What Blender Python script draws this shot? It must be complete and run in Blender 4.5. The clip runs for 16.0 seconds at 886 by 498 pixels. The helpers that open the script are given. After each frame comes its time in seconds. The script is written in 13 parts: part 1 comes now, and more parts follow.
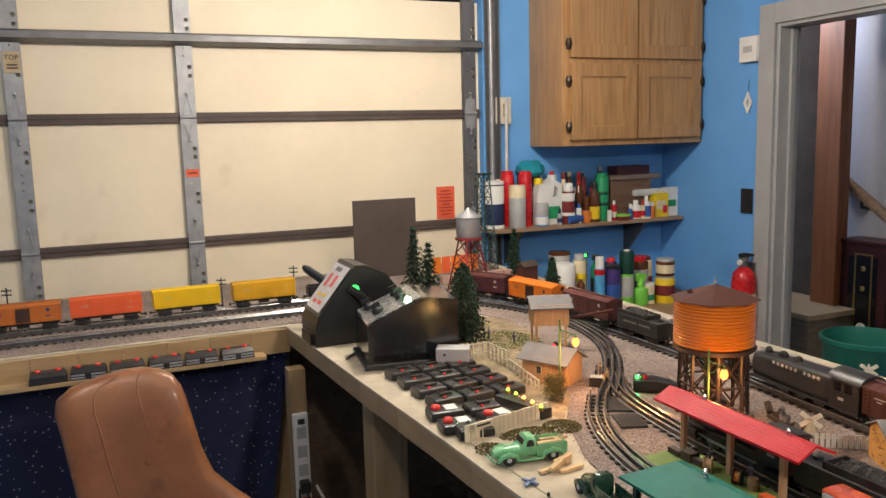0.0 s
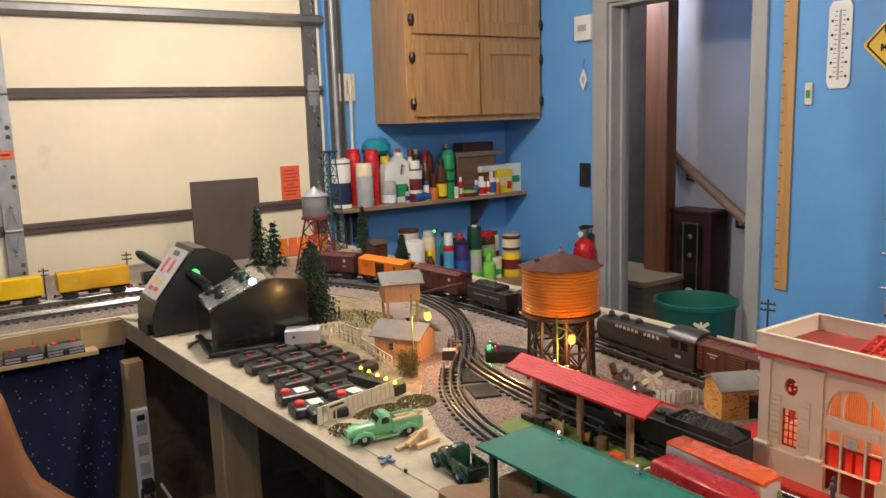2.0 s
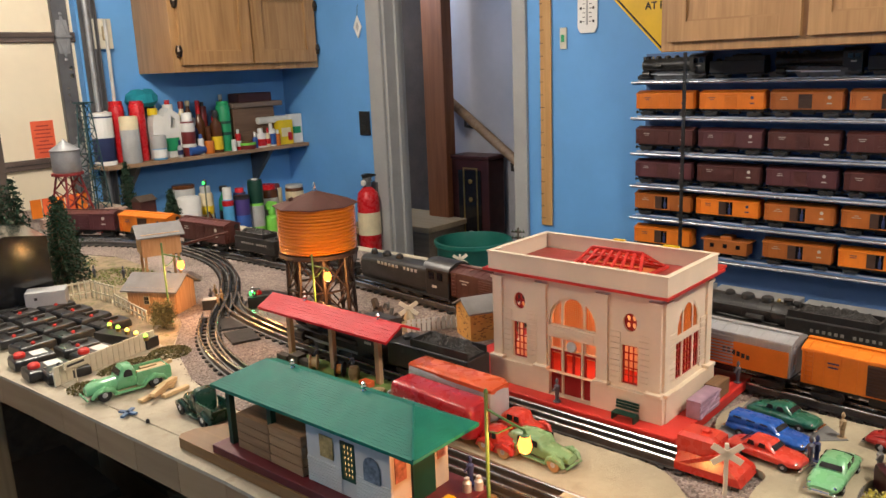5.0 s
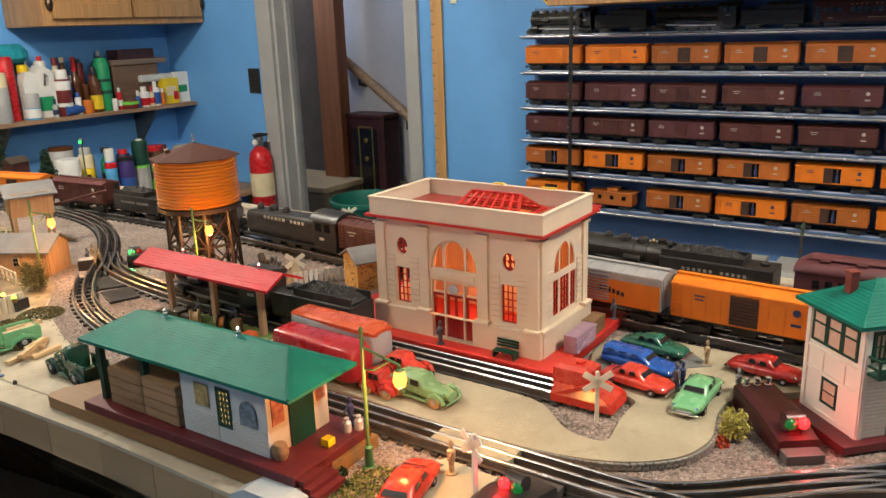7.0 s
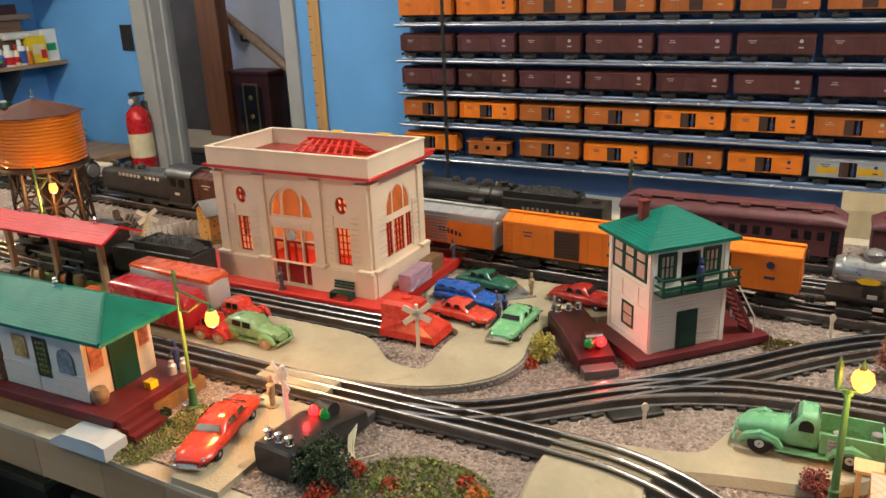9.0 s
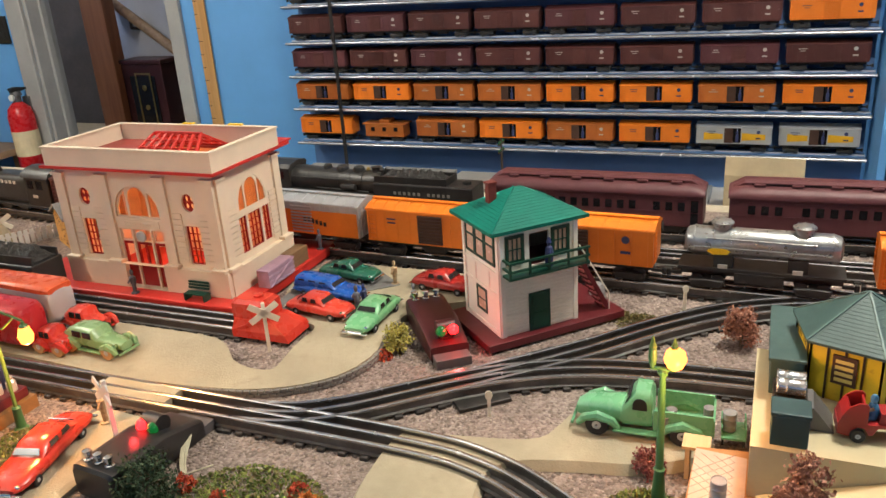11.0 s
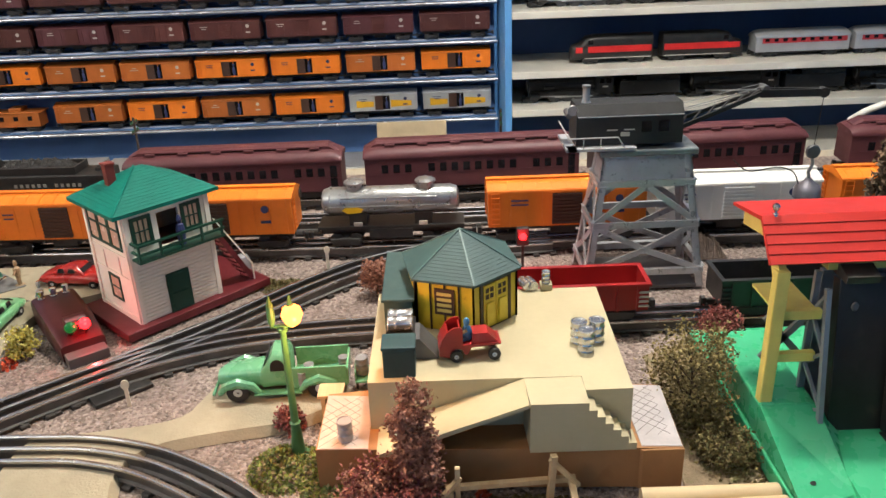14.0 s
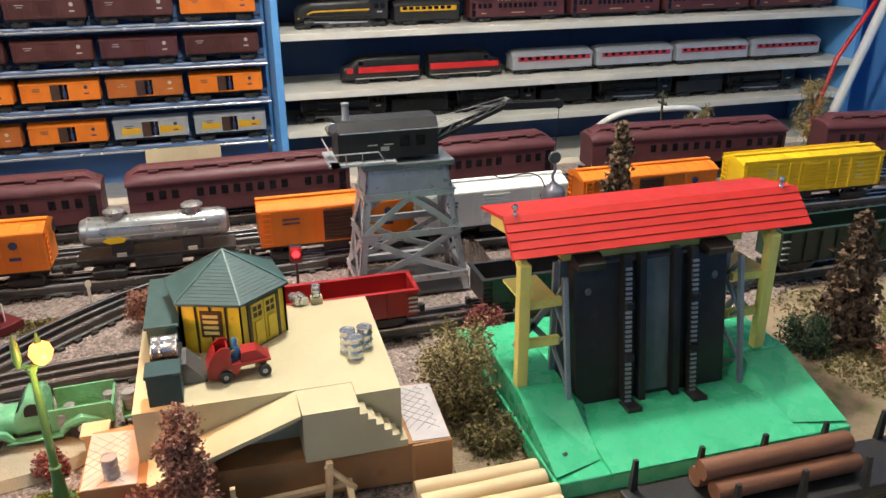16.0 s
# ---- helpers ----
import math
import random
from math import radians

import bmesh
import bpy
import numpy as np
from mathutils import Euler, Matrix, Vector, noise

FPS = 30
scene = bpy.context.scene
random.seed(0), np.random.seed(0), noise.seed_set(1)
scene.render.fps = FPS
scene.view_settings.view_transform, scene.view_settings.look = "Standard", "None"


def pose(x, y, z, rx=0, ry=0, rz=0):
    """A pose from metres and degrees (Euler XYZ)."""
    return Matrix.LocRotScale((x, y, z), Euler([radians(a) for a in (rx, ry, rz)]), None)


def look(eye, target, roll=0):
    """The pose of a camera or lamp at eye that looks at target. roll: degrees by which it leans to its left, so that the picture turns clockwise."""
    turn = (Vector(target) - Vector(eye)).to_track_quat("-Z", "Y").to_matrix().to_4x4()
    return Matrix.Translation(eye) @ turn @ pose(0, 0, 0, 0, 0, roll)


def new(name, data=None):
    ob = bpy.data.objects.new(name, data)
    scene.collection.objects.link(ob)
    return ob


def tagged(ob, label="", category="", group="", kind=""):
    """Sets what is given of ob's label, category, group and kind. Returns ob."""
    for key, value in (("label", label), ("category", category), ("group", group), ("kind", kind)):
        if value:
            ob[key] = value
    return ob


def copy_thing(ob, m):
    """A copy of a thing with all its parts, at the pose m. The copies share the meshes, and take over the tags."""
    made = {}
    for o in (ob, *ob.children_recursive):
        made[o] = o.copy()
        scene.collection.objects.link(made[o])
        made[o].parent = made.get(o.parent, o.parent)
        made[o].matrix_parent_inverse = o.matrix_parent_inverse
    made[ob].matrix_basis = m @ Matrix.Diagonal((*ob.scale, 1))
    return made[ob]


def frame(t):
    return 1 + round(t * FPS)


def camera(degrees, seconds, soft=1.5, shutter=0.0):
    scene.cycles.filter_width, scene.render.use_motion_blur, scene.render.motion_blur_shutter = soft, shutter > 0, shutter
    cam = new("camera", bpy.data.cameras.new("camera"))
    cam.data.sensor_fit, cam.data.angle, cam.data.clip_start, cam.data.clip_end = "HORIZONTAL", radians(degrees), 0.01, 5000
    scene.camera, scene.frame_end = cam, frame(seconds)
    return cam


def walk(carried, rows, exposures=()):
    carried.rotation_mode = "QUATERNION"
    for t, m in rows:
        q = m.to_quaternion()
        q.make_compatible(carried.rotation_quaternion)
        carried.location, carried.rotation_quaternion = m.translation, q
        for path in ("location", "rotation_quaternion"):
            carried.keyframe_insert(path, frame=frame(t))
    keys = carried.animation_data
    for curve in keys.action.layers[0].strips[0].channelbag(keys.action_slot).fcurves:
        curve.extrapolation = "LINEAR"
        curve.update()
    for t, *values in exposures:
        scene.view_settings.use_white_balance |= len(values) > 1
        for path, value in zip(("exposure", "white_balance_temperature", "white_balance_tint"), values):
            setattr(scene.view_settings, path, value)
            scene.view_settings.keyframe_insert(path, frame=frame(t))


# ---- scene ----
cam = camera(58.2, 16.0)

PATH = [
    (0, (-1.041, -0.417, 0.56), (-0.254, 1.4, 0.281), -1.5),
    (0.5, (-1.032, -0.39, 0.551), (-0.159, 1.386, 0.263), -1.5),
    (1, (-1.025, -0.369, 0.543), (-0.068, 1.361, 0.242), -1.5),
    (1.5, (-1.028, -0.374, 0.539), (0.01, 1.307, 0.224), -1.6),
    (2, (-1.019, -0.381, 0.537), (0.092, 1.248, 0.204), -1.8),
    (2.5, (-1.012, -0.388, 0.53), (0.168, 1.189, 0.182), -1.9),
    (3, (-1.001, -0.392, 0.52), (0.247, 1.126, 0.149), -2.0),
    (3.5, (-0.987, -0.405, 0.504), (0.326, 1.051, 0.109), -2.1),
    (4, (-0.969, -0.419, 0.495), (0.403, 0.975, 0.077), -2.1),
    (6.5, (-0.92, -0.473, 0.473), (0.626, 0.688, -0.04), -2.3),
    (7, (-0.921, -0.476, 0.459), (0.66, 0.621, -0.087), -2.0),
    (7.5, (-0.923, -0.491, 0.451), (0.69, 0.542, -0.125), -1.9),
    (8, (-0.932, -0.515, 0.445), (0.705, 0.462, -0.161), -1.9),
    (8.5, (-0.923, -0.559, 0.447), (0.73, 0.374, -0.183), -2.0),
    (9, (-0.898, -0.598, 0.444), (0.765, 0.301, -0.208), -2.3),
    (11.5, (-0.819, -0.697, 0.441), (0.924, -0.038, -0.284), -4.2),
    (12, (-0.821, -0.713, 0.443), (0.956, -0.171, -0.298), -4.1),
    (12.5, (-0.827, -0.715, 0.438), (0.978, -0.312, -0.324), -3.8),
    (13, (-0.827, -0.723, 0.433), (0.996, -0.467, -0.348), -3.3),
    (13.5, (-0.826, -0.736, 0.43), (1.005, -0.611, -0.366), -2.8),
    (14, (-0.824, -0.752, 0.431), (1.009, -0.747, -0.369), -2.3),
    (14.5, (-0.832, -0.757, 0.435), (0.998, -0.861, -0.366), -1.9),
    (15, (-0.842, -0.766, 0.435), (0.981, -0.989, -0.357), -1.3),
    (15.5, (-0.852, -0.775, 0.435), (0.956, -1.13, -0.342), -0.9),
    (16, (-0.849, -0.778, 0.431), (0.93, -1.28, -0.332), -0.5),
]
walk(cam, [(t, look(eye, target, roll)) for t, eye, target, roll in PATH], [(0.0, -0.02, 6500.0, 10.0), (4.0, 0.05, 6600.0, 10.0), (7.0, 0.13, 6550.0, 5.0), (9.0, 0.15, 6500.0, 3.5), (12.5, 0.22, 6200.0, 6.5), (16.0, 0.36, 6050.0, 7.5)])

# ---- world and lamps ----
G = -0.02        # top of the layout's ground
RT = -0.006      # rail heads
FLOOR, CEIL = -1.0, 1.45
XB, YA, YS, XW = 1.77, 3.07, -3.15, -2.6   # inner faces: wall with doorway, garage wall, south, west

world = bpy.data.worlds.new("world")
scene.world = world
world.use_nodes = True
world.node_tree.nodes["Background"].inputs[0].default_value = (0.5, 0.55, 0.62, 1)
world.node_tree.nodes["Background"].inputs[1].default_value = 0.03


def area_lamp(name, x, y, z, sx, sy, watts, col):
    d = bpy.data.lights.new(name, "AREA")
    d.shape, d.size, d.size_y, d.energy, d.color = "RECTANGLE", sx, sy, watts, col
    ob = new(name, d)
    ob.location = (x, y, z)
    return ob


def point_lamp(name, x, y, z, watts, col, r=0.006):
    d = bpy.data.lights.new(name, "POINT")
    d.energy, d.color, d.shadow_soft_size = watts, col, r
    ob = new(name, d)
    ob.location = (x, y, z)
    return ob


LIGHTS = [(0.0, 1.75), (0.15, -0.95), (-1.15, 0.75)]
point_lamp("ceiling_lamp_light", LIGHTS[0][0], LIGHTS[0][1], CEIL - 0.16, 66, (1.0, 0.9, 0.79), 0.06)
point_lamp("ceiling_lamp_light", LIGHTS[1][0], LIGHTS[1][1], CEIL - 0.16, 63, (1.0, 0.9, 0.79), 0.06)
# added fill lamp, no known source: brightens the table fascia and garage door
point_lamp("ceiling_lamp_light", LIGHTS[2][0], LIGHTS[2][1], CEIL - 0.16, 21, (1.0, 0.9, 0.79), 0.06)
# daylight-coloured lamp in the hall beyond the doorway
point_lamp("hall_lamp_light", XB + 0.36, 2.92, CEIL - 0.2, 24, (0.94, 0.94, 1.0), 0.06)

# ---- kit ----
def thing(name, x=0.0, y=0.0, z=0.0, rz=0.0, label="", category="", group="", kind=""):
    ob = new(name)
    ob.empty_display_size = 0.02
    ob.matrix_basis = pose(x, y, z, 0, 0, rz)
    return tagged(ob, label, category, group, kind)


def finish(bm, name, material, smooth=False):
    me = bpy.data.meshes.new(name)
    bm.normal_update()
    bm.to_mesh(me)
    bm.free()
    for m in (material if isinstance(material, (list, tuple)) else [material]):
        me.materials.append(m)
    if smooth:
        me.shade_smooth()
        me.set_sharp_from_angle(angle=radians(38))
    return me


def part(name, bm, material, parent=None, label="", smooth=False, m=None):
    ob = new(name, finish(bm, name, material, smooth))
    if parent is not None:
        ob.parent = parent
    if m is not None:
        ob.matrix_basis = m
    return tagged(ob, label)


def solid(name, bm, material, label="", category="", group="", kind="", smooth=False, m=None):
    return tagged(part(name, bm, material, None, label, smooth, m), "", category, group, kind)


def piece(name, me, parent, m):
    ob = new(name, me)
    ob.parent = parent
    ob.matrix_basis = m
    return ob


def B():
    return bmesh.new()


def box(bm, x0, y0, z0, x1, y1, z1, m=None, bev=0.0):
    v = [bm.verts.new(p) for p in ((x0, y0, z0), (x1, y0, z0), (x1, y1, z0), (x0, y1, z0), (x0, y0, z1), (x1, y0, z1), (x1, y1, z1), (x0, y1, z1))]
    fs = [bm.faces.new([v[i] for i in q]) for q in ((3, 2, 1, 0), (4, 5, 6, 7), (0, 1, 5, 4), (1, 2, 6, 5), (2, 3, 7, 6), (3, 0, 4, 7))]
    if bev:
        es = list({e for fc in fs for e in fc.edges})
        r = bmesh.ops.bevel(bm, geom=es, offset=bev, segments=2, affect="EDGES", profile=0.5)
        v = list({w for fc in r["faces"] for w in fc.verts} | {w for w in v if w.is_valid})
    if m is not None:
        bmesh.ops.transform(bm, matrix=m, verts=v)
    return bm


def bx(cx, cy, cz, sx, sy, sz, bev=0.0, m=None):
    """A new bmesh with a box by centre and size."""
    return box(bmesh.new(), cx - sx / 2, cy - sy / 2, cz - sz / 2, cx + sx / 2, cy + sy / 2, cz + sz / 2, m, bev)


def bar(bm, a, b, w, h=None, up=(0, 0, 1)):
    """A square bar from a to b."""
    a, b, h = Vector(a), Vector(b), h or w
    d = (b - a).normalized()
    s = d.cross(Vector(up))
    s = s.normalized() if s.length > 1e-5 else Vector((1, 0, 0))
    u = s.cross(d).normalized()
    ring4 = [s * (w / 2) + u * (h / 2), -s * (w / 2) + u * (h / 2), -s * (w / 2) - u * (h / 2), s * (w / 2) - u * (h / 2)]
    p = [bm.verts.new(a + o) for o in ring4] + [bm.verts.new(b + o) for o in ring4]
    for i in range(4):
        j = (i + 1) % 4
        bm.faces.new((p[i], p[j], p[4 + j], p[4 + i]))
    bm.faces.new(p[:4][::-1]), bm.faces.new(p[4:])
    return bm


def loft(bm, rings, caps=True, closed=True):
    rows = [[bm.verts.new(p) for p in r] for r in rings]
    n = len(rows[0])
    for a, b in zip(rows, rows[1:]):
        for i in range(n if closed else n - 1):
            j = (i + 1) % n
            bm.faces.new((a[i], a[j], b[j], b[i]))
    if caps:
        bm.faces.new(rows[0][::-1]), bm.faces.new(rows[-1])
    return bm


def tube(bm, pts, r, n=8, caps=True):
    """A round tube along points; r a number or one for each point."""
    pts = [Vector(p) for p in pts]
    rr = r if isinstance(r, (list, tuple)) else [r] * len(pts)
    rings, s = [], None
    for i, p in enumerate(pts):
        d = (pts[min(i + 1, len(pts) - 1)] - pts[max(i - 1, 0)]).normalized()
        if s is None:
            s = d.cross(Vector((0, 0, 1)))
            s = s.normalized() if s.length > 1e-4 else Vector((1, 0, 0))
        s = (s - d * s.dot(d)).normalized()
        u = s.cross(d)
        rings.append([p + (s * math.cos(k * math.tau / n) - u * math.sin(k * math.tau / n)) * rr[i] for k in range(n)])
    return loft(bm, rings, caps)


def lathe(bm, prof, n=20, cx=0.0, cy=0.0, z=0.0):
    """A turned shape from (radius, height) pairs, from the bottom up."""
    rings = [[(cx + max(r, 1e-4) * math.cos(k * math.tau / n), cy + max(r, 1e-4) * math.sin(k * math.tau / n), z + h) for k in range(n)] for r, h in prof]
    return loft(bm, rings)


def oval(x, hw, z0, z1, p=4.0, n=16):
    """A rounded upright ring across the x axis."""
    zc, hh, out = (z0 + z1) / 2, (z1 - z0) / 2, []
    for k in range(n):
        a = (k + 0.5) * math.tau / n
        c, s = math.cos(a), math.sin(a)
        out.append((x, hw * math.copysign(abs(c) ** (2 / p), c), zc + hh * math.copysign(abs(s) ** (2 / p), s)))
    return out


def prism(bm, pts, h, m=None):
    """A flat outline (u, v) raised by h along w; m lays (u, v, w) into place."""
    a = [bm.verts.new((u, v, 0)) for u, v in pts]
    b = [bm.verts.new((u, v, h)) for u, v in pts]
    n = len(pts)
    bm.faces.new(a[::-1]), bm.faces.new(b)
    for i in range(n):
        bm.faces.new((a[i], a[(i + 1) % n], b[(i + 1) % n], b[i]))
    if m is not None:
        bmesh.ops.transform(bm, matrix=m, verts=a + b)
    bmesh.ops.recalc_face_normals(bm, faces=bm.faces)
    return bm


def panel(bm, outer, holes, th, m=None):
    """A wall from an outline with holes through it, th thick along w."""
    loops, es, vs = [outer] + list(holes), [], []
    for lp in loops:
        q = [bm.verts.new((u, v, 0)) for u, v in lp]
        vs += q
        es += [bm.edges.new((q[i], q[(i + 1) % len(q)])) for i in range(len(q))]
    r = bmesh.ops.triangle_fill(bm, edges=es, use_beauty=True, use_dissolve=False)
    fs = [g for g in r["geom"] if isinstance(g, bmesh.types.BMFace)]
    ex = bmesh.ops.extrude_face_region(bm, geom=fs)
    nv = [g for g in ex["geom"] if isinstance(g, bmesh.types.BMVert)]
    bmesh.ops.translate(bm, verts=nv, vec=(0, 0, th))
    if m is not None:
        bmesh.ops.transform(bm, matrix=m, verts=vs + nv)
    bmesh.ops.recalc_face_normals(bm, faces=bm.faces)
    return bm


def rect(u0, v0, u1, v1):
    return [(u0, v0), (u1, v0), (u1, v1), (u0, v1)]


def arch(u0, v0, u1, v1, n=10):
    """A rectangle with a half-round head that ends at v1."""
    r, c = (u1 - u0) / 2, (u0 + u1) / 2
    return [(u0, v0), (u1, v0)] + [(c + r * math.cos(k * math.pi / n), v1 - r + r * math.sin(k * math.pi / n)) for k in range(n + 1)]


def disc(u, v, ru, rv, n=18):
    return [(u + ru * math.cos(k * math.tau / n), v + rv * math.sin(k * math.tau / n)) for k in range(n)]


# planes: (u, v, w) -> world axes
MX = Matrix(((0, 0, 1, 0), (1, 0, 0, 0), (0, 1, 0, 0), (0, 0, 0, 1)))     # u=y, v=z, w=x
MY = Matrix(((1, 0, 0, 0), (0, 0, -1, 0), (0, 1, 0, 0), (0, 0, 0, 1)))    # u=x, v=z, w=-y


def at(x, y, z):
    return Matrix.Translation((x, y, z))


def spline(pts, step):
    """A smooth line through points, walked in even steps."""
    p = [Vector(q) for q in pts]
    p = [2 * p[0] - p[1]] + p + [2 * p[-1] - p[-2]]
    fine = []
    for i in range(1, len(p) - 2):
        for k in range(24):
            t = k / 24
            fine.append(0.5 * (2 * p[i] + (p[i + 1] - p[i - 1]) * t + (2 * p[i - 1] - 5 * p[i] + 4 * p[i + 1] - p[i + 2]) * t * t + (3 * p[i] - p[i - 1] - 3 * p[i + 1] + p[i + 2]) * t ** 3))
    fine.append(p[-2])
    length = [0.0]
    for a, b in zip(fine, fine[1:]):
        length.append(length[-1] + (b - a).length)
    n, out, j = max(2, round(length[-1] / step)), [], 0
    for k in range(n + 1):
        s = length[-1] * k / n
        while j < len(fine) - 2 and length[j + 1] < s:
            j += 1
        f = (s - length[j]) / max(1e-9, length[j + 1] - length[j])
        out.append(fine[j].lerp(fine[j + 1], min(1, f)))
    return out


# ---- materials ----
def lin(c):
    return tuple((v / 12.92 if v <= 0.04045 else ((v + 0.055) / 1.055) ** 2.4) for v in c)


def mat(name, col, rough=0.5, metal=0.0, var=0.12, scale=18.0, bump=0.0, bscale=300.0, spec=0.5, coat=0.0, per=0.0, dirt=None, dirt_at=0.62, emit=None, power=0.0, alpha=1.0, trans=0.0, ior=1.45):
    """A surface with stains at one scale, grain at another, and fine relief."""
    mt = bpy.data.materials.new(name)
    mt.use_nodes = True
    nt = mt.node_tree
    bs = nt.nodes["Principled BSDF"]
    bs.inputs["Roughness"].default_value, bs.inputs["Metallic"].default_value = rough, metal
    bs.inputs["Specular IOR Level"].default_value, bs.inputs["Coat Weight"].default_value = spec, coat
    bs.inputs["Transmission Weight"].default_value, bs.inputs["IOR"].default_value = trans, ior
    bs.inputs["Coat Roughness"].default_value = 0.15
    tc = nt.nodes.new("ShaderNodeTexCoord")

    def noise_at(sc, detail):
        nz = nt.nodes.new("ShaderNodeTexNoise")
        nz.inputs["Scale"].default_value, nz.inputs["Detail"].default_value = sc, detail
        nt.links.new(tc.outputs["Object"], nz.inputs["Vector"])
        return nz.outputs["Fac"]

    def mixed(f, a, b):
        mx = nt.nodes.new("ShaderNodeMix")
        mx.data_type = "RGBA"
        for sock, v in ((0, f), (6, a), (7, b)):
            if isinstance(v, bpy.types.NodeSocket):
                nt.links.new(v, mx.inputs[sock])
            else:
                mx.inputs[sock].default_value = v
        return mx.outputs[2]

    def ramp(f, lo, hi):
        mr = nt.nodes.new("ShaderNodeMapRange")
        nt.links.new(f, mr.inputs[0])
        mr.inputs[1].default_value, mr.inputs[2].default_value = lo, hi
        return mr.outputs[0]

    lo, hi = tuple(max(0, c * (1 - var)) for c in col) + (1,), tuple(min(1, c * (1 + var)) for c in col) + (1,)
    c = mixed(ramp(noise_at(scale, 3), 0.3, 0.7), lo, hi)
    fine = mixed(ramp(noise_at(scale * 9, 2), 0.25, 0.75), tuple(1 - var * 0.6 for _ in range(3)) + (1,), (1, 1, 1, 1))
    mul = nt.nodes.new("ShaderNodeMix")
    mul.data_type, mul.blend_type = "RGBA", "MULTIPLY"
    mul.inputs[0].default_value = 1.0
    nt.links.new(c, mul.inputs[6]), nt.links.new(fine, mul.inputs[7])
    c = mul.outputs[2]
    if dirt is not None:
        c = mixed(ramp(noise_at(scale * 2.3, 5), dirt_at, dirt_at + 0.12), c, tuple(dirt) + (1,))
    if per:
        oi = nt.nodes.new("ShaderNodeObjectInfo")
        hs = nt.nodes.new("ShaderNodeHueSaturation")
        nt.links.new(c, hs.inputs["Color"])
        mr = nt.nodes.new("ShaderNodeMapRange")
        nt.links.new(oi.outputs["Random"], mr.inputs[0])
        mr.inputs[3].default_value, mr.inputs[4].default_value = 1 - per, 1 + per
        nt.links.new(mr.outputs[0], hs.inputs["Value"])
        c = hs.outputs["Color"]
    nt.links.new(c, bs.inputs["Base Color"])
    rv = nt.nodes.new("ShaderNodeMapRange")
    nt.links.new(noise_at(scale * 3, 3), rv.inputs[0])
    rv.inputs[3].default_value, rv.inputs[4].default_value = max(0.03, rough - 0.1), min(1, rough + 0.1)
    nt.links.new(rv.outputs[0], bs.inputs["Roughness"])
    if bump:
        bp = nt.nodes.new("ShaderNodeBump")
        bp.inputs["Strength"].default_value, bp.inputs["Distance"].default_value = bump, 0.002
        nt.links.new(noise_at(bscale, 4), bp.inputs["Height"])
        nt.links.new(bp.outputs[0], bs.inputs["Normal"])
    if emit is not None:
        bs.inputs["Emission Color"].default_value = tuple(emit) + (1,)
        bs.inputs["Emission Strength"].default_value = power
    if alpha < 1:
        bs.inputs["Alpha"].default_value = alpha
    return mt


def wood(name, c1, c2, axis="z", scale=9.0, rough=0.5, stretch=14.0, bump=0.15, per=0.0):
    """Grain that runs along one axis."""
    mt = bpy.data.materials.new(name)
    mt.use_nodes = True
    nt = mt.node_tree
    bs = nt.nodes["Principled BSDF"]
    bs.inputs["Roughness"].default_value = rough
    tc, mp = nt.nodes.new("ShaderNodeTexCoord"), nt.nodes.new("ShaderNodeMapping")
    sc = [scale * stretch / 3] * 3
    sc["xyz".index(axis)] = scale / 3
    mp.inputs["Scale"].default_value = sc
    nt.links.new(tc.outputs["Object"], mp.inputs["Vector"])
    nz = nt.nodes.new("ShaderNodeTexNoise")
    nz.inputs["Scale"].default_value, nz.inputs["Detail"].default_value, nz.inputs["Distortion"].default_value = 1.0, 6, 0.9
    nt.links.new(mp.outputs[0], nz.inputs["Vector"])
    rp = nt.nodes.new("ShaderNodeValToRGB")
    rp.color_ramp.elements[0].position, rp.color_ramp.elements[1].position = 0.3, 0.68
    rp.color_ramp.elements[0].color, rp.color_ramp.elements[1].color = tuple(c1) + (1,), tuple(c2) + (1,)
    nt.links.new(nz.outputs["Fac"], rp.inputs[0])
    c = rp.outputs[0]
    if per:
        oi, hs, mr = nt.nodes.new("ShaderNodeObjectInfo"), nt.nodes.new("ShaderNodeHueSaturation"), nt.nodes.new("ShaderNodeMapRange")
        nt.links.new(oi.outputs["Random"], mr.inputs[0])
        mr.inputs[3].default_value, mr.inputs[4].default_value = 1 - per, 1 + per
        nt.links.new(c, hs.inputs["Color"]), nt.links.new(mr.outputs[0], hs.inputs["Value"])
        c = hs.outputs["Color"]
    nt.links.new(c, bs.inputs["Base Color"])
    bp = nt.nodes.new("ShaderNodeBump")
    bp.inputs["Strength"].default_value, bp.inputs["Distance"].default_value = bump, 0.001
    nt.links.new(nz.outputs["Fac"], bp.inputs["Height"])
    nt.links.new(bp.outputs[0], bs.inputs["Normal"])
    return mt


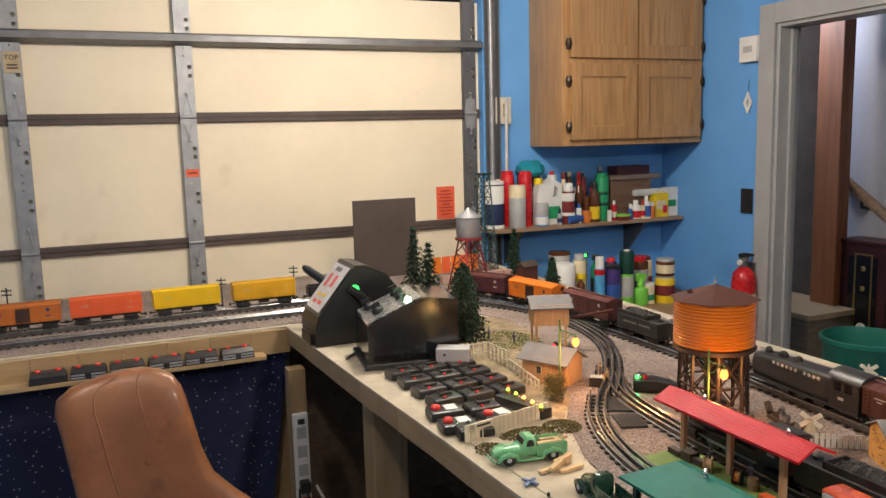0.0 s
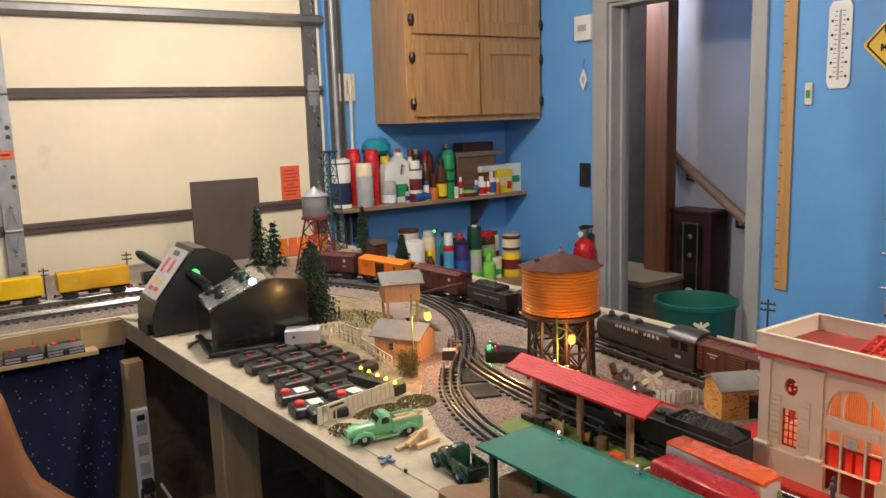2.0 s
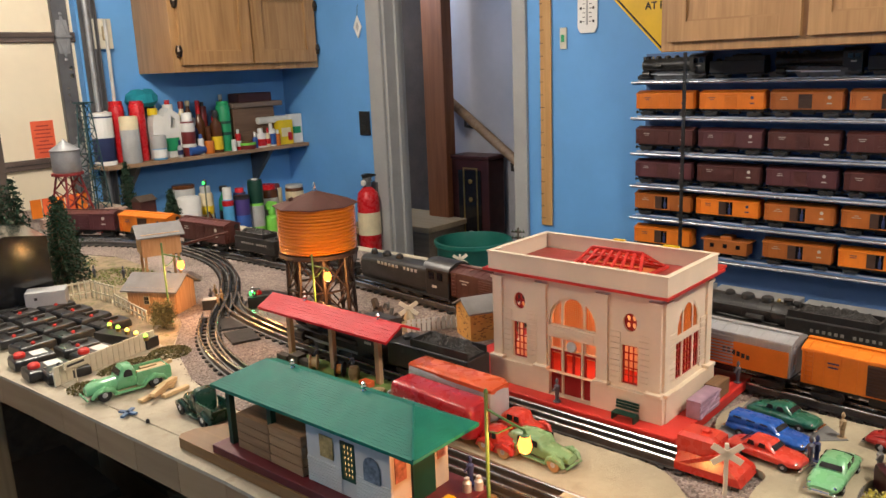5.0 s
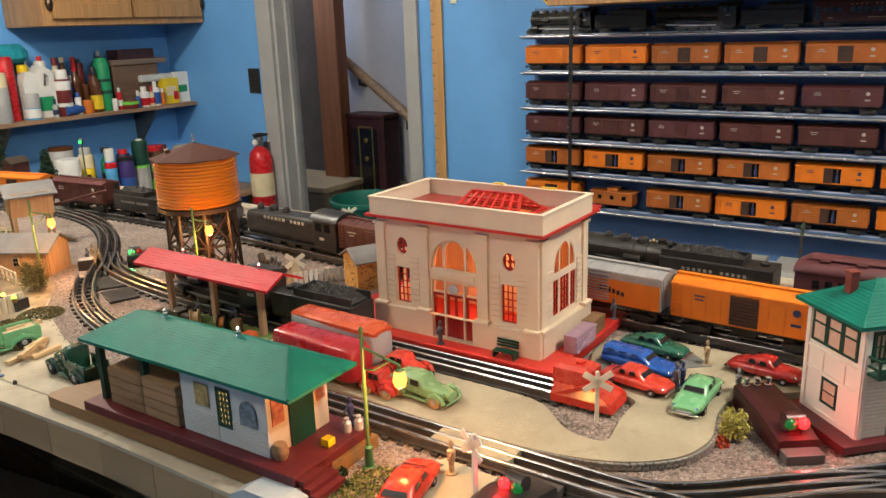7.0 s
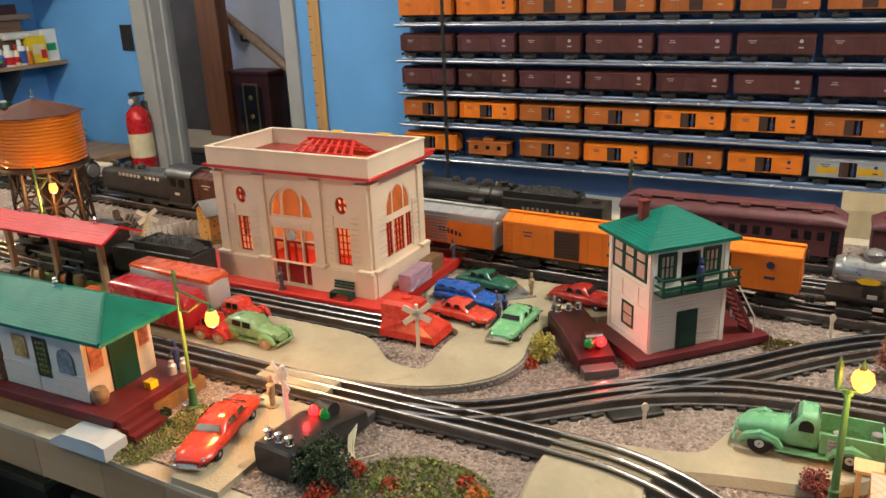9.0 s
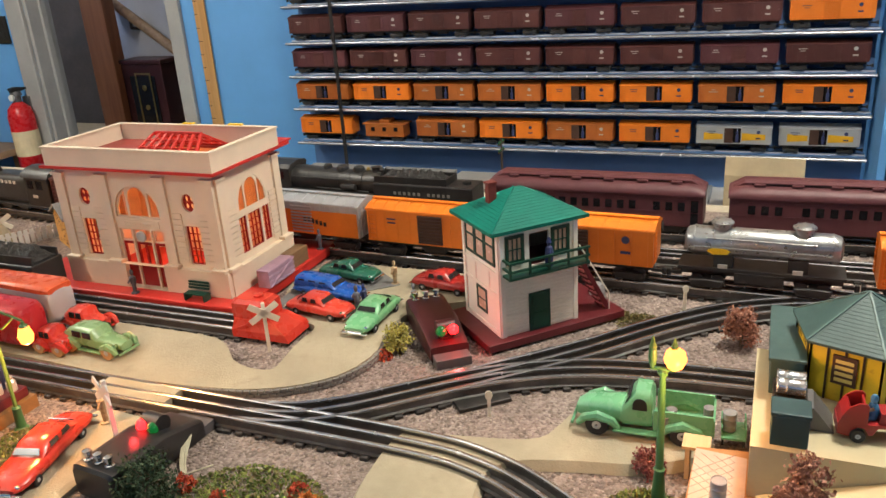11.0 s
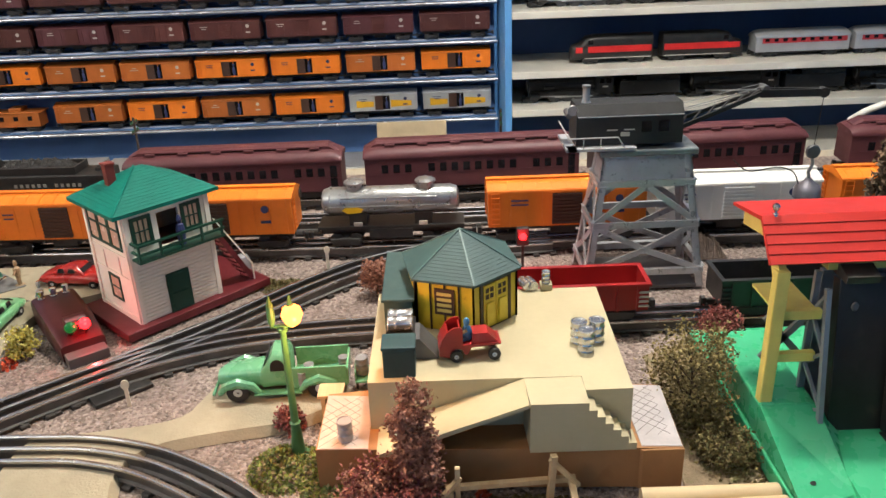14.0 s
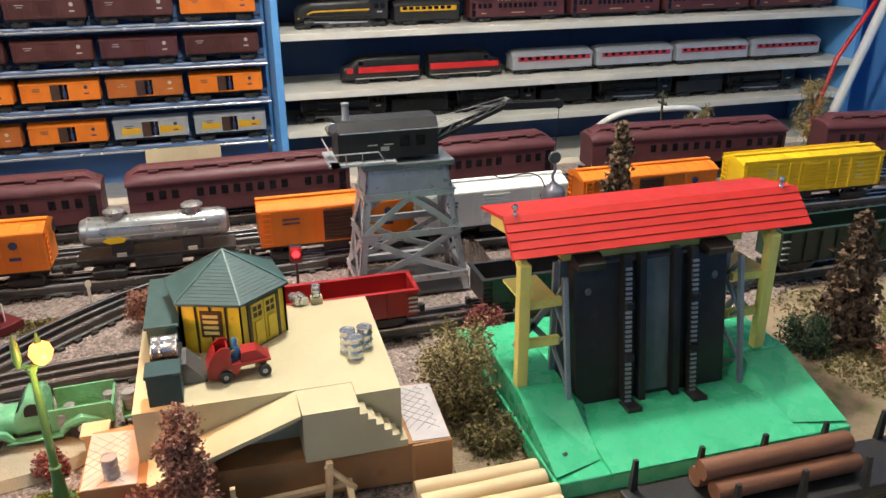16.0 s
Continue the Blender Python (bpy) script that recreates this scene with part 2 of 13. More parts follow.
def speckle(name, col, dot, scale=60.0, size=0.12, rough=0.8):
    """Cloth with small printed dots, at random."""
    mt = mat(name, col, rough, 0, 0.2, 8, 0.2, 500)
    nt = mt.node_tree
    bs = nt.nodes["Principled BSDF"]
    old = bs.inputs["Base Color"].links[0].from_socket
    tc, vo = nt.nodes.new("ShaderNodeTexCoord"), nt.nodes.new("ShaderNodeTexVoronoi")
    vo.inputs["Scale"].default_value = scale
    nt.links.new(tc.outputs["Object"], vo.inputs["Vector"])
    lt, mx = nt.nodes.new("ShaderNodeMath"), nt.nodes.new("ShaderNodeMix")
    lt.operation = "LESS_THAN"
    lt.inputs[1].default_value = size
    nt.links.new(vo.outputs["Distance"], lt.inputs[0])
    mx.data_type = "RGBA"
    nt.links.new(lt.outputs[0], mx.inputs[0]), nt.links.new(old, mx.inputs[6])
    mx.inputs[7].default_value = tuple(dot) + (1,)
    nt.links.new(mx.outputs[2], bs.inputs["Base Color"])
    return mt


def gravelly(name, cols, scale=260.0, rough=0.9, bump=0.9):
    """Crushed stone: each grain its own tint, with relief."""
    mt = bpy.data.materials.new(name)
    mt.use_nodes = True
    nt = mt.node_tree
    bs = nt.nodes["Principled BSDF"]
    bs.inputs["Roughness"].default_value = rough
    tc, vo, rp = nt.nodes.new("ShaderNodeTexCoord"), nt.nodes.new("ShaderNodeTexVoronoi"), nt.nodes.new("ShaderNodeValToRGB")
    vo.inputs["Scale"].default_value = scale
    nt.links.new(tc.outputs["Object"], vo.inputs["Vector"])
    sp = nt.nodes.new("ShaderNodeSeparateColor")
    nt.links.new(vo.outputs["Color"], sp.inputs[0])
    nt.links.new(sp.outputs[0], rp.inputs[0])
    el = rp.color_ramp.elements
    while len(el) < len(cols):
        el.new(0.5)
    for i, c in enumerate(cols):
        el[i].position = i / (len(cols) - 1)
        el[i].color = tuple(c) + (1,)
    nz = nt.nodes.new("ShaderNodeTexNoise")
    nz.inputs["Scale"].default_value = 7.0
    nt.links.new(tc.outputs["Object"], nz.inputs["Vector"])
    hs, mr = nt.nodes.new("ShaderNodeHueSaturation"), nt.nodes.new("ShaderNodeMapRange")
    nt.links.new(nz.outputs["Fac"], mr.inputs[0])
    mr.inputs[1].default_value, mr.inputs[2].default_value, mr.inputs[3].default_value, mr.inputs[4].default_value = 0.3, 0.7, 0.75, 1.2
    nt.links.new(rp.outputs[0], hs.inputs["Color"]), nt.links.new(mr.outputs[0], hs.inputs["Value"])
    nt.links.new(hs.outputs["Color"], bs.inputs["Base Color"])
    bp = nt.nodes.new("ShaderNodeBump")
    bp.inputs["Strength"].default_value, bp.inputs["Distance"].default_value, bp.invert = bump, 0.003, True
    nt.links.new(vo.outputs["Distance"], bp.inputs["Height"])
    nt.links.new(bp.outputs[0], bs.inputs["Normal"])
    return mt


BLUE = mat("blue_paint", (0.13, 0.36, 0.72), 0.55, 0, 0.05, 4, 0.12, 120)
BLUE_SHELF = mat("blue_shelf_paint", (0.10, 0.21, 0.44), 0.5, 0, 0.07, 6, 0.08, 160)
CREAM = mat("garage_panel", (0.80, 0.70, 0.52), 0.6, 0, 0.05, 3, 0.06, 90, dirt=(0.70, 0.58, 0.40), dirt_at=0.66)
GALV = mat("galvanised_steel", (0.34, 0.345, 0.35), 0.48, 0.55, 0.14, 22, 0.05, 200)
GALV_DARK = mat("dark_steel", (0.16, 0.16, 0.165), 0.45, 0.6, 0.14, 16, 0.05, 200)
SEAL = mat("brown_seal", (0.085, 0.06, 0.05), 0.6, 0, 0.15, 14)
CEILING = mat("ceiling_paint", (0.72, 0.70, 0.66), 0.8, 0, 0.05, 4, 0.2, 60)
CONCRETE = mat("concrete", (0.36, 0.34, 0.32), 0.85, 0, 0.2, 3, 0.3, 90, dirt=(0.10, 0.10, 0.10))
TRIM = mat("grey_trim", (0.36, 0.36, 0.35), 0.5, 0, 0.08, 7, 0.05, 100)
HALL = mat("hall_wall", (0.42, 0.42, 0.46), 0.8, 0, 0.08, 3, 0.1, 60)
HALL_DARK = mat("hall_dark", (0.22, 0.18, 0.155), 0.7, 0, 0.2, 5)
REDWOOD = wood("redwood_post", (0.22, 0.075, 0.025), (0.36, 0.13, 0.05), "z", 7)
OAK = wood("oak_upright", (0.30, 0.155, 0.058), (0.44, 0.25, 0.105), "z", 9, 0.42, 16, 0.12)
OAK_H = wood("oak_level", (0.30, 0.155, 0.058), (0.44, 0.25, 0.105), "x", 9, 0.42, 16, 0.12)
OAK_HY = wood("oak_level_y", (0.30, 0.155, 0.058), (0.44, 0.25, 0.105), "y", 9, 0.42, 16, 0.12)
PINE = wood("pine", (0.264, 0.175, 0.091), (0.344, 0.239, 0.133), "y", 8, 0.6, 12, 0.15, 0.12)
PINE_X = wood("pine_x", (0.320, 0.205, 0.095), (0.416, 0.289, 0.147), "x", 8, 0.6, 12, 0.15, 0.12)
PINE_Z = wood("pine_z", (0.288, 0.182, 0.084), (0.400, 0.274, 0.140), "z", 8, 0.6, 12, 0.15, 0.12)
SHELFWOOD = wood("shelf_board", (0.22, 0.13, 0.07), (0.34, 0.22, 0.13), "x", 8, 0.55)
WHITE = mat("white_plastic", (0.75, 0.74, 0.70), 0.4, 0, 0.05, 12)
BLACK = mat("black_plastic", (0.022, 0.021, 0.021), 0.32, 0, 0.2, 20, 0.03, 300)
BLACKM = mat("black_metal", (0.030, 0.029, 0.028), 0.4, 0.2, 0.25, 30, 0.06, 400, dirt=(0.05, 0.045, 0.04))
RAIL = mat("tinplate_rail", (0.55, 0.55, 0.56), 0.24, 0.95, 0.12, 40, 0.02, 300)
RAIL_SIDE = mat("rail_web", (0.13, 0.125, 0.12), 0.5, 0.7, 0.25, 40)
TIE = mat("black_tie", (0.042, 0.037, 0.033), 0.75, 0, 0.25, 60, 0.2, 500, per=0.25)
BALLAST = gravelly("ballast", [(0.125, 0.093, 0.078), (0.235, 0.182, 0.153), (0.33, 0.262, 0.225), (0.175, 0.134, 0.118)], 270)
SAND = mat("sand_road", (0.35, 0.305, 0.21), 0.9, 0, 0.13, 14, 0.35, 420, dirt=(0.285, 0.245, 0.17), dirt_at=0.6)
PLASTER = mat("tabletop_plaster", (0.43, 0.375, 0.28), 0.85, 0, 0.14, 16, 0.3, 380, dirt=(0.36, 0.30, 0.215), dirt_at=0.58)
GRASS = mat("grass_mat", (0.17, 0.15, 0.05), 0.95, 0, 0.4, 45, 0.8, 600, dirt=(0.28, 0.22, 0.10), dirt_at=0.5)

# ---- room ----
def structure(name, bm, material, label):
    return solid(name, bm, material, label, name.split("_")[0], kind="structure")


structure("floor", box(B(), XW - 0.1, YS - 0.1, FLOOR - 0.1, XB + 1.9, YA + 0.6, FLOOR), CONCRETE, "grey concrete garage floor with dark stains")
structure("ceiling", box(B(), XW - 0.1, YS - 0.1, CEIL, XB + 1.9, YA + 0.6, CEIL + 0.1), CEILING, "off-white painted flat garage ceiling")
structure("wall_west", box(B(), XW - 0.12, YS, FLOOR, XW, YA, CEIL), BLUE, "plain light blue painted wall behind")
structure("wall_south", box(B(), XW - 0.12, YS - 0.12, FLOOR, XB + 0.12, YS, CEIL), BLUE, "plain light blue painted end wall")
GX0, GX1, GZ1 = -2.1, 0.70, 1.22
structure("wall_garage", panel(B(), rect(XW - 0.12, FLOOR, XB + 0.12, CEIL), [rect(GX0, FLOOR + 0.002, GX1, GZ1)], 0.12, at(0, YA, 0) @ Matrix(((1, 0, 0, 0), (0, 0, 1, 0), (0, 1, 0, 0), (0, 0, 0, 1)))), BLUE, "light blue painted wall round the garage door")
DY0, DY1, DZ1 = 1.53, 2.30, 1.02
structure("wall_doorway", panel(B(), rect(YS, FLOOR, YA, CEIL), [rect(DY0, FLOOR + 0.002, DY1, DZ1)], 0.12, at(XB, 0, 0) @ MX), BLUE, "light blue painted wall with an open doorway")
# doorway trim
door = thing("door_1", XB, 0, 0, 0, "grey painted door frame round an open doorway", "door frame", kind="structure")
for nm, a in (("casing", (-0.018, DY1 - 0.004, FLOOR, 0.0, DY1 + 0.085, DZ1 + 0.085)), ("casing", (-0.018, DY0 - 0.06, FLOOR, 0.0, DY0 + 0.004, DZ1 + 0.085)), ("casing", (-0.018, DY0 + 0.004, DZ1 - 0.004, 0.0, DY1 - 0.004, DZ1 + 0.085)),
              ("jamb", (0.0, DY1 - 0.02, FLOOR, 0.125, DY1 - 0.001, DZ1)), ("jamb", (0.0, DY0 + 0.001, FLOOR, 0.125, DY0 + 0.02, DZ1)), ("head", (0.0, DY0 + 0.02, DZ1 - 0.02, 0.125, DY1 - 0.02, DZ1 - 0.001)),
              ("stop", (0.06, DY1 - 0.034, FLOOR, 0.09, DY1 - 0.02, DZ1 - 0.02)), ("stop", (0.06, DY0 + 0.02, FLOOR, 0.09, DY0 + 0.034, DZ1 - 0.02))):
    part(nm, box(B(), *a, bev=0.003), TRIM, door)
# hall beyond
# far and left walls are a darker brown than the other hall walls
structure("wall_hall_far", box(B(), XB + 1.7, 0.5, FLOOR, XB + 1.8, 3.5, CEIL), HALL_DARK, "dark brown far wall of the hall")
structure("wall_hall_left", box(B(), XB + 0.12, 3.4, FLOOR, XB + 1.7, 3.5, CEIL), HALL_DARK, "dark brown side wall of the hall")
structure("wall_hall_right", box(B(), XB + 0.12, 0.5, FLOOR, XB + 1.7, 0.6, CEIL), HALL, "pale grey side wall of the hall")
structure("wall_stair", box(B(), XB + 0.83, 2.115, FLOOR, XB + 0.93, 2.62, CEIL), HALL, "pale grey plaster wall beside the stair")
solid("post", box(B(), XB + 0.60, 2.452, FLOOR, XB + 0.68, 2.60, CEIL, bev=0.004), REDWOOD, "reddish brown wooden post in the hall", "post")
hr = thing("handrail", 0, 0, 0, 0, "varnished wooden stair handrail on the hall wall", "handrail")
part("rail", tube(B(), [(XB + 0.77, 2.60, 0.315), (XB + 0.77, 2.07, -0.055)], 0.026, 10), SHELFWOOD, hr, smooth=True)
for y in (2.45, 2.13):
    z = -0.055 + (y - 2.10) * 0.72
    part("bracket", tube(B(), [(XB + 0.77, y, z - 0.01), (XB + 0.77, y, z - 0.05), (XB + 0.83, y, z - 0.06)], 0.009, 8), BLACKM, hr)
lk = thing("cupboard", XB + 0.50, 2.17, FLOOR, 0, "low dark wooden cupboard with a pale top in the hall", "cupboard")
part("body", box(B(), -0.16, 0.2, 0, 0.2, 0.75, 0.62), wood("grey_brown_wood", (0.13, 0.10, 0.065), (0.20, 0.155, 0.11), "y"), lk)
part("top", box(B(), -0.18, 0.18, 0.62, 0.22, 0.78, 0.65, bev=0.003), wood("pale_top", (0.24, 0.18, 0.11), (0.32, 0.25, 0.16), "y"), lk)
CASE = mat("maroon_case", (0.045, 0.012, 0.012), 0.4, 0, 0.25, 14)
cs = thing("long_clock_case", XB + 0.70, 2.322, FLOOR, 0, "narrow dark maroon wooden clock case with brass dial", "clock")
part("body", box(B(), -0.06, -0.13, 0, 0.08, 0.13, 0.98, bev=0.006), CASE, cs)
part("glass_door", box(B(), -0.066, -0.08, 0.25, -0.06, 0.08, 0.92, bev=0.002), mat("dark_glass", (0.01, 0.008, 0.008), 0.12), cs)
BRASS = mat("brass", (0.45, 0.32, 0.12), 0.35, 0.9, 0.15, 30)
part("door_moulding", panel(B(), rect(-0.088, 0.26, 0.012, 0.935), [rect(-0.080, 0.268, 0.004, 0.927)], 0.003, at(-0.0692, 0.03, 0) @ MX), BRASS, cs, "thin gilt line round the case door")
part("dial", lathe(B(), [(0.026, 0), (0.026, 0.004), (0.018, 0.006)], 20), mat("pale_dial", (0.55, 0.52, 0.45), 0.5), cs, "small pale round dial", m=pose(-0.068, -0.008, 0.56, 0, -90, 0))
part("hand", box(B(), -0.0755, -0.0095, 0.562, -0.0742, -0.0065, 0.580), CASE, cs)
for z in (0.86, 0.76, 0.40):
    part("rosette", lathe(B(), [(0.013, 0), (0.014, 0.003), (0.006, 0.006)], 14), BRASS, cs, m=pose(-0.067, -0.008, z, 0, -90, 0))
part("cornice", box(B(), -0.068, -0.138, 0.98, 0.085, 0.138, 1.0, bev=0.004), CASE, cs)

# ---- garage door ----
gd = thing("garage_door", 0, YA, 0, 0, "closed cream panelled garage door with galvanised stiles", "garage door", kind="structure")
SEAMS = [-0.922, -0.390, 0.143, 0.668, 1.2]
for z0, z1 in zip([FLOOR] + SEAMS, SEAMS):
    if z1 - z0 > 0.1:
        part("panel", box(B(), GX0 + 0.002, 0.045, z0 + 0.012, GX1 - 0.002, 0.075, z1 - 0.012), CREAM, gd)
for z in SEAMS[:-1]:
    r = part("seam_rail", box(B(), GX0 + 0.002, 0.028, z - 0.022, GX1 - 0.002, 0.076, z + 0.020, bev=0.003), SEAL, gd, "dark brown rubbery section joint")
    part("groove", box(B(), GX0 + 0.002, 0.026, z - 0.003, GX1 - 0.002, 0.03, z + 0.001), BLACK, r)
HOLES = [disc(0.0, 0, 0.011, 0.011, 10)]
STILES = [-1.93, -1.297, -0.664, 0.640]
for sx in STILES:
    for z0, z1 in zip([FLOOR] + SEAMS, SEAMS):
        if z1 - z0 < 0.1:
            continue
        hw = 0.033
        hs = [disc(0.018, z0 + k, 0.009, 0.009, 8) for k in (0.17, 0.205, 0.36, 0.395) if z0 + k < z1 - 0.1] + [disc(-0.004, z0 + k, 0.004, 0.004, 6) for k in (0.25, 0.28, 0.31) if z0 + k < z1 - 0.1]
        st = part("stile", panel(B(), rect(-hw, z0 + 0.004, hw, z1 - 0.004), hs, 0.004, at(sx, 0.024, 0) @ MY), GALV if sx < 0.5 else GALV_DARK, gd)
        part("flange", box(B(), sx - hw, 0.0205, z0 + 0.004, sx - hw + 0.003, 0.044, z1 - 0.004), GALV_DARK, st)
        part("flange", box(B(), sx + hw - 0.003, 0.0205, z0 + 0.004, sx + hw, 0.044, z1 - 0.004), GALV_DARK, st)
    for z in SEAMS[:-1]:
        h = part("hinge", prism(B(), [(-0.022, -0.07), (0.022, -0.07), (0.03, 0), (0.022, 0.07), (-0.022, 0.07), (-0.03, 0)], 0.004, at(sx, 0.0195, z) @ MY), GALV, gd)
        part("pin", tube(B(), [(sx - 0.032, 0.012, z), (sx + 0.032, 0.012, z)], 0.006, 8), GALV, h)
        for s in (-1, 1):
            part("strap", bar(bar(B(), (sx - 0.02, 0.013, z + s * 0.012), (sx, 0.013, z + s * 0.085), 0.006, 0.004, (0, 1, 0)), (sx + 0.02, 0.013, z + s * 0.012), (sx, 0.013, z + s * 0.085), 0.006, 0.004, (0, 1, 0)), GALV, h)
            part("bolt", lathe(B(), [(0.007, 0), (0.007, 0.004), (0.003, 0.006)], 8), GALV, h, m=pose(sx, 0.017, z + s * 0.095, 90))
strut = part("strut", prism(B(), [(-0.026, 0.02), (-0.02, 0.0), (-0.012, -0.03), (0.012, -0.03), (0.02, 0.0), (0.026, 0.02), (0.022, 0.02), (0.008, -0.022), (-0.008, -0.022), (-0.022, 0.02)], GX1 - GX0 - 0.02, at(GX0 + 0.01, 0.0, 0.985) @ Matrix(((0, 0, 1, 0), (0, 1, 0, 0), (1, 0, 0, 0), (0, 0, 0, 1)))), GALV_DARK, gd, "grey pressed-steel stiffening strut")
track_rail = thing("door_track", 0, 0, 0, 0, "grey steel vertical garage door roller track", "door track", kind="structure")
part("channel", panel(B(), rect(-0.03, FLOOR, 0.03, CEIL), [], 0.004, at(0.735, YA - 0.012, 0) @ MY), GALV_DARK, track_rail)
part("channel_lip", box(B(), 0.76, YA - 0.05, FLOOR, 0.766, YA - 0.012, CEIL), GALV_DARK, track_rail)
part("roller_tube", tube(B(), [(0.722, YA - 0.045, FLOOR), (0.722, YA - 0.045, CEIL)], 0.012, 10), GALV, track_rail, smooth=True)
ORANGE_PAPER = mat("orange_paper", (0.75, 0.12, 0.05), 0.7, 0, 0.06, 30)
INK = mat("dark_ink", (0.03, 0.025, 0.025), 0.7)
st = solid("warning_sticker", box(B(), 0.461, YA + 0.0425, 0.165, 0.556, YA + 0.0445, 0.322), ORANGE_PAPER, "orange printed warning sticker on the garage door", "sticker")
for k in range(8):
    w = (0.05, 0.07, 0.06, 0.075, 0.04, 0.07, 0.065, 0.05)[k]
    part("print_line", box(B(), 0.508 - w / 2, YA + 0.0415, 0.298 - k * 0.016, 0.508 + w / 2, YA + 0.0428, 0.303 - k * 0.016), mat("red_ink", (0.35, 0.03, 0.02), 0.7), st)
st = solid("stile_sticker", box(B(), -0.688, YA + 0.0165, 0.42, -0.636, YA + 0.0195, 0.452), ORANGE_PAPER, "small red printed label on a steel stile", "sticker")
part("print_line", box(B(), -0.68, YA + 0.0157, 0.434, -0.645, YA + 0.0167, 0.439), INK, st)
tag = solid("paper_tag", box(B(), -1.325, YA + 0.0165, 0.845, -1.268, YA + 0.0195, 0.925), mat("kraft_paper", (0.52, 0.40, 0.24), 0.8), "worn buff paper label marked TOP on a stile", "label")
for k in range(2):
    part("print_line", box(B(), -1.315, YA + 0.0157, 0.872 - k * 0.012, -1.278, YA + 0.0167, 0.877 - k * 0.012), INK, tag)


def text_mesh(s, size, material, parent, m, name="lettering", bold=0.0):
    cu = bpy.data.curves.new(name, "FONT")
    cu.body, cu.size, cu.align_x, cu.align_y, cu.extrude = s, size, "CENTER", "CENTER", 0.0004
    cu.offset = bold
    ob = bpy.data.objects.new(name, cu)
    scene.collection.objects.link(ob)
    bpy.context.view_layer.update()
    me = bpy.data.meshes.new_from_object(ob.evaluated_get(bpy.context.evaluated_depsgraph_get()))
    bpy.data.objects.remove(ob)
    me.materials.clear()
    me.materials.append(material)
    o = new(name, me)
    o.parent, o.matrix_basis = parent, m
    return o


text_mesh("TOP", 0.026, INK, tag, pose(-1.297, YA + 0.016, 0.902, 90, 0, 0))


# ---- cabinets on the walls ----
def cabinet_door(u0, v0, u1, v1, parent, to, level):
    """A framed door with a sunk panel; to lays (u, v, w) into place, w outwards."""
    d = part("door", panel(B(), rect(u0, v0, u1, v1), [rect(u0 + 0.058, v0 + 0.058, u1 - 0.058, v1 - 0.058)], 0.018, to), OAK, parent)
    part("panel", prism(B(), rect(u0 + 0.05, v0 + 0.05, u1 - 0.05, v1 - 0.05), 0.008, to), OAK, d)
    for a in ((u0 + 0.058, v0 + 0.058, u1 - 0.058, v0 + 0.064), (u0 + 0.058, v1 - 0.064, u1 - 0.058, v1 - 0.058)):
        part("bead", prism(B(), rect(*a), 0.012, to), level, d)
    return d


HINGE = mat("dark_bronze", (0.05, 0.035, 0.025), 0.4, 0.8, 0.2, 40)
CX0, CX1, CY0, CZ0, CZ1 = 0.955, XB - 0.004, 2.765, 0.50, 1.30
cab = thing("wall_cabinet", 0, 0, 0, 0, "golden oak wall cabinet with four framed doors", "cabinet", "wall cabinets")
part("body", box(B(), CX0, CY0, CZ0, CX1, YA - 0.002, CZ1, bev=0.003), OAK, cab)
fr = at(0, CY0 - 0.001, 0) @ MY
mid = (CX0 + 0.03 + CX1 - 0.02) / 2
for (a, b) in ((CX0 + 0.035, mid - 0.006), (mid + 0.006, CX1 - 0.022)):
    for (c, d) in ((CZ0 + 0.03, 0.878), (0.905, CZ1 - 0.03)):
        dd = cabinet_door(a, c, b, d, cab, fr, OAK_H)
        for hz in (c + 0.06, d - 0.08):
            hx = a - 0.008 if a < mid else b + 0.008
            part("hinge", lathe(B(), [(0.011, -0.024), (0.016, 0.0), (0.011, 0.024)], 10), HINGE, dd, m=pose(hx, CY0 - 0.012, hz))
cab2 = thing("wall_cabinet", 0, 0, 0, 0, "golden oak wall cabinet above the boxcar shelves", "cabinet", "wall cabinets")
QX, QY0, QY1, QZ = 1.46, -0.95, 0.74, 0.50
part("body", box(B(), QX, QY0, QZ, XB - 0.002, QY1, CEIL - 0.02, bev=0.003), OAK, cab2)
fr2 = at(QX - 0.001, 0, 0) @ Matrix(((0, 0, -1, 0), (-1, 0, 0, 0), (0, 1, 0, 0), (0, 0, 0, 1)))
for k in range(4):
    u = -QY1 + 0.03 + k * 0.415
    cabinet_door(u, QZ + 0.03, u + 0.395, CEIL - 0.06, cab2, fr2, OAK_HY)

# ceiling lamp fixtures, out of view; the third belongs to the added fill lamp
for (lx, ly) in LIGHTS:
    cl = thing("ceiling_lamp", lx, ly, CEIL, 0, "unseen white round ceiling lamp holder with a bulb", "ceiling light", "ceiling lamps")
    part("base", lathe(B(), [(0.02, -0.07), (0.03, -0.065), (0.035, -0.03), (0.075, -0.02), (0.08, -0.001)], 24), WHITE, cl, smooth=True)
    part("bulb", lathe(B(), [(0.004, -0.1), (0.018, -0.095), (0.022, -0.085), (0.014, -0.07)], 16), mat("bulb_glow", (1, 1, 1), 0.4, emit=(1, 0.9, 0.76), power=20) if "bulb_glow" not in bpy.data.materials else bpy.data.materials["bulb_glow"], cl, smooth=True)
hl = thing("ceiling_lamp", XB + 0.36, 2.92, CEIL, 0, "white round ceiling lamp holder in the hall", "ceiling light", "ceiling lamps")
part("base", lathe(B(), [(0.03, -0.1), (0.07, -0.03), (0.075, -0.001)], 20), WHITE, hl, smooth=True)

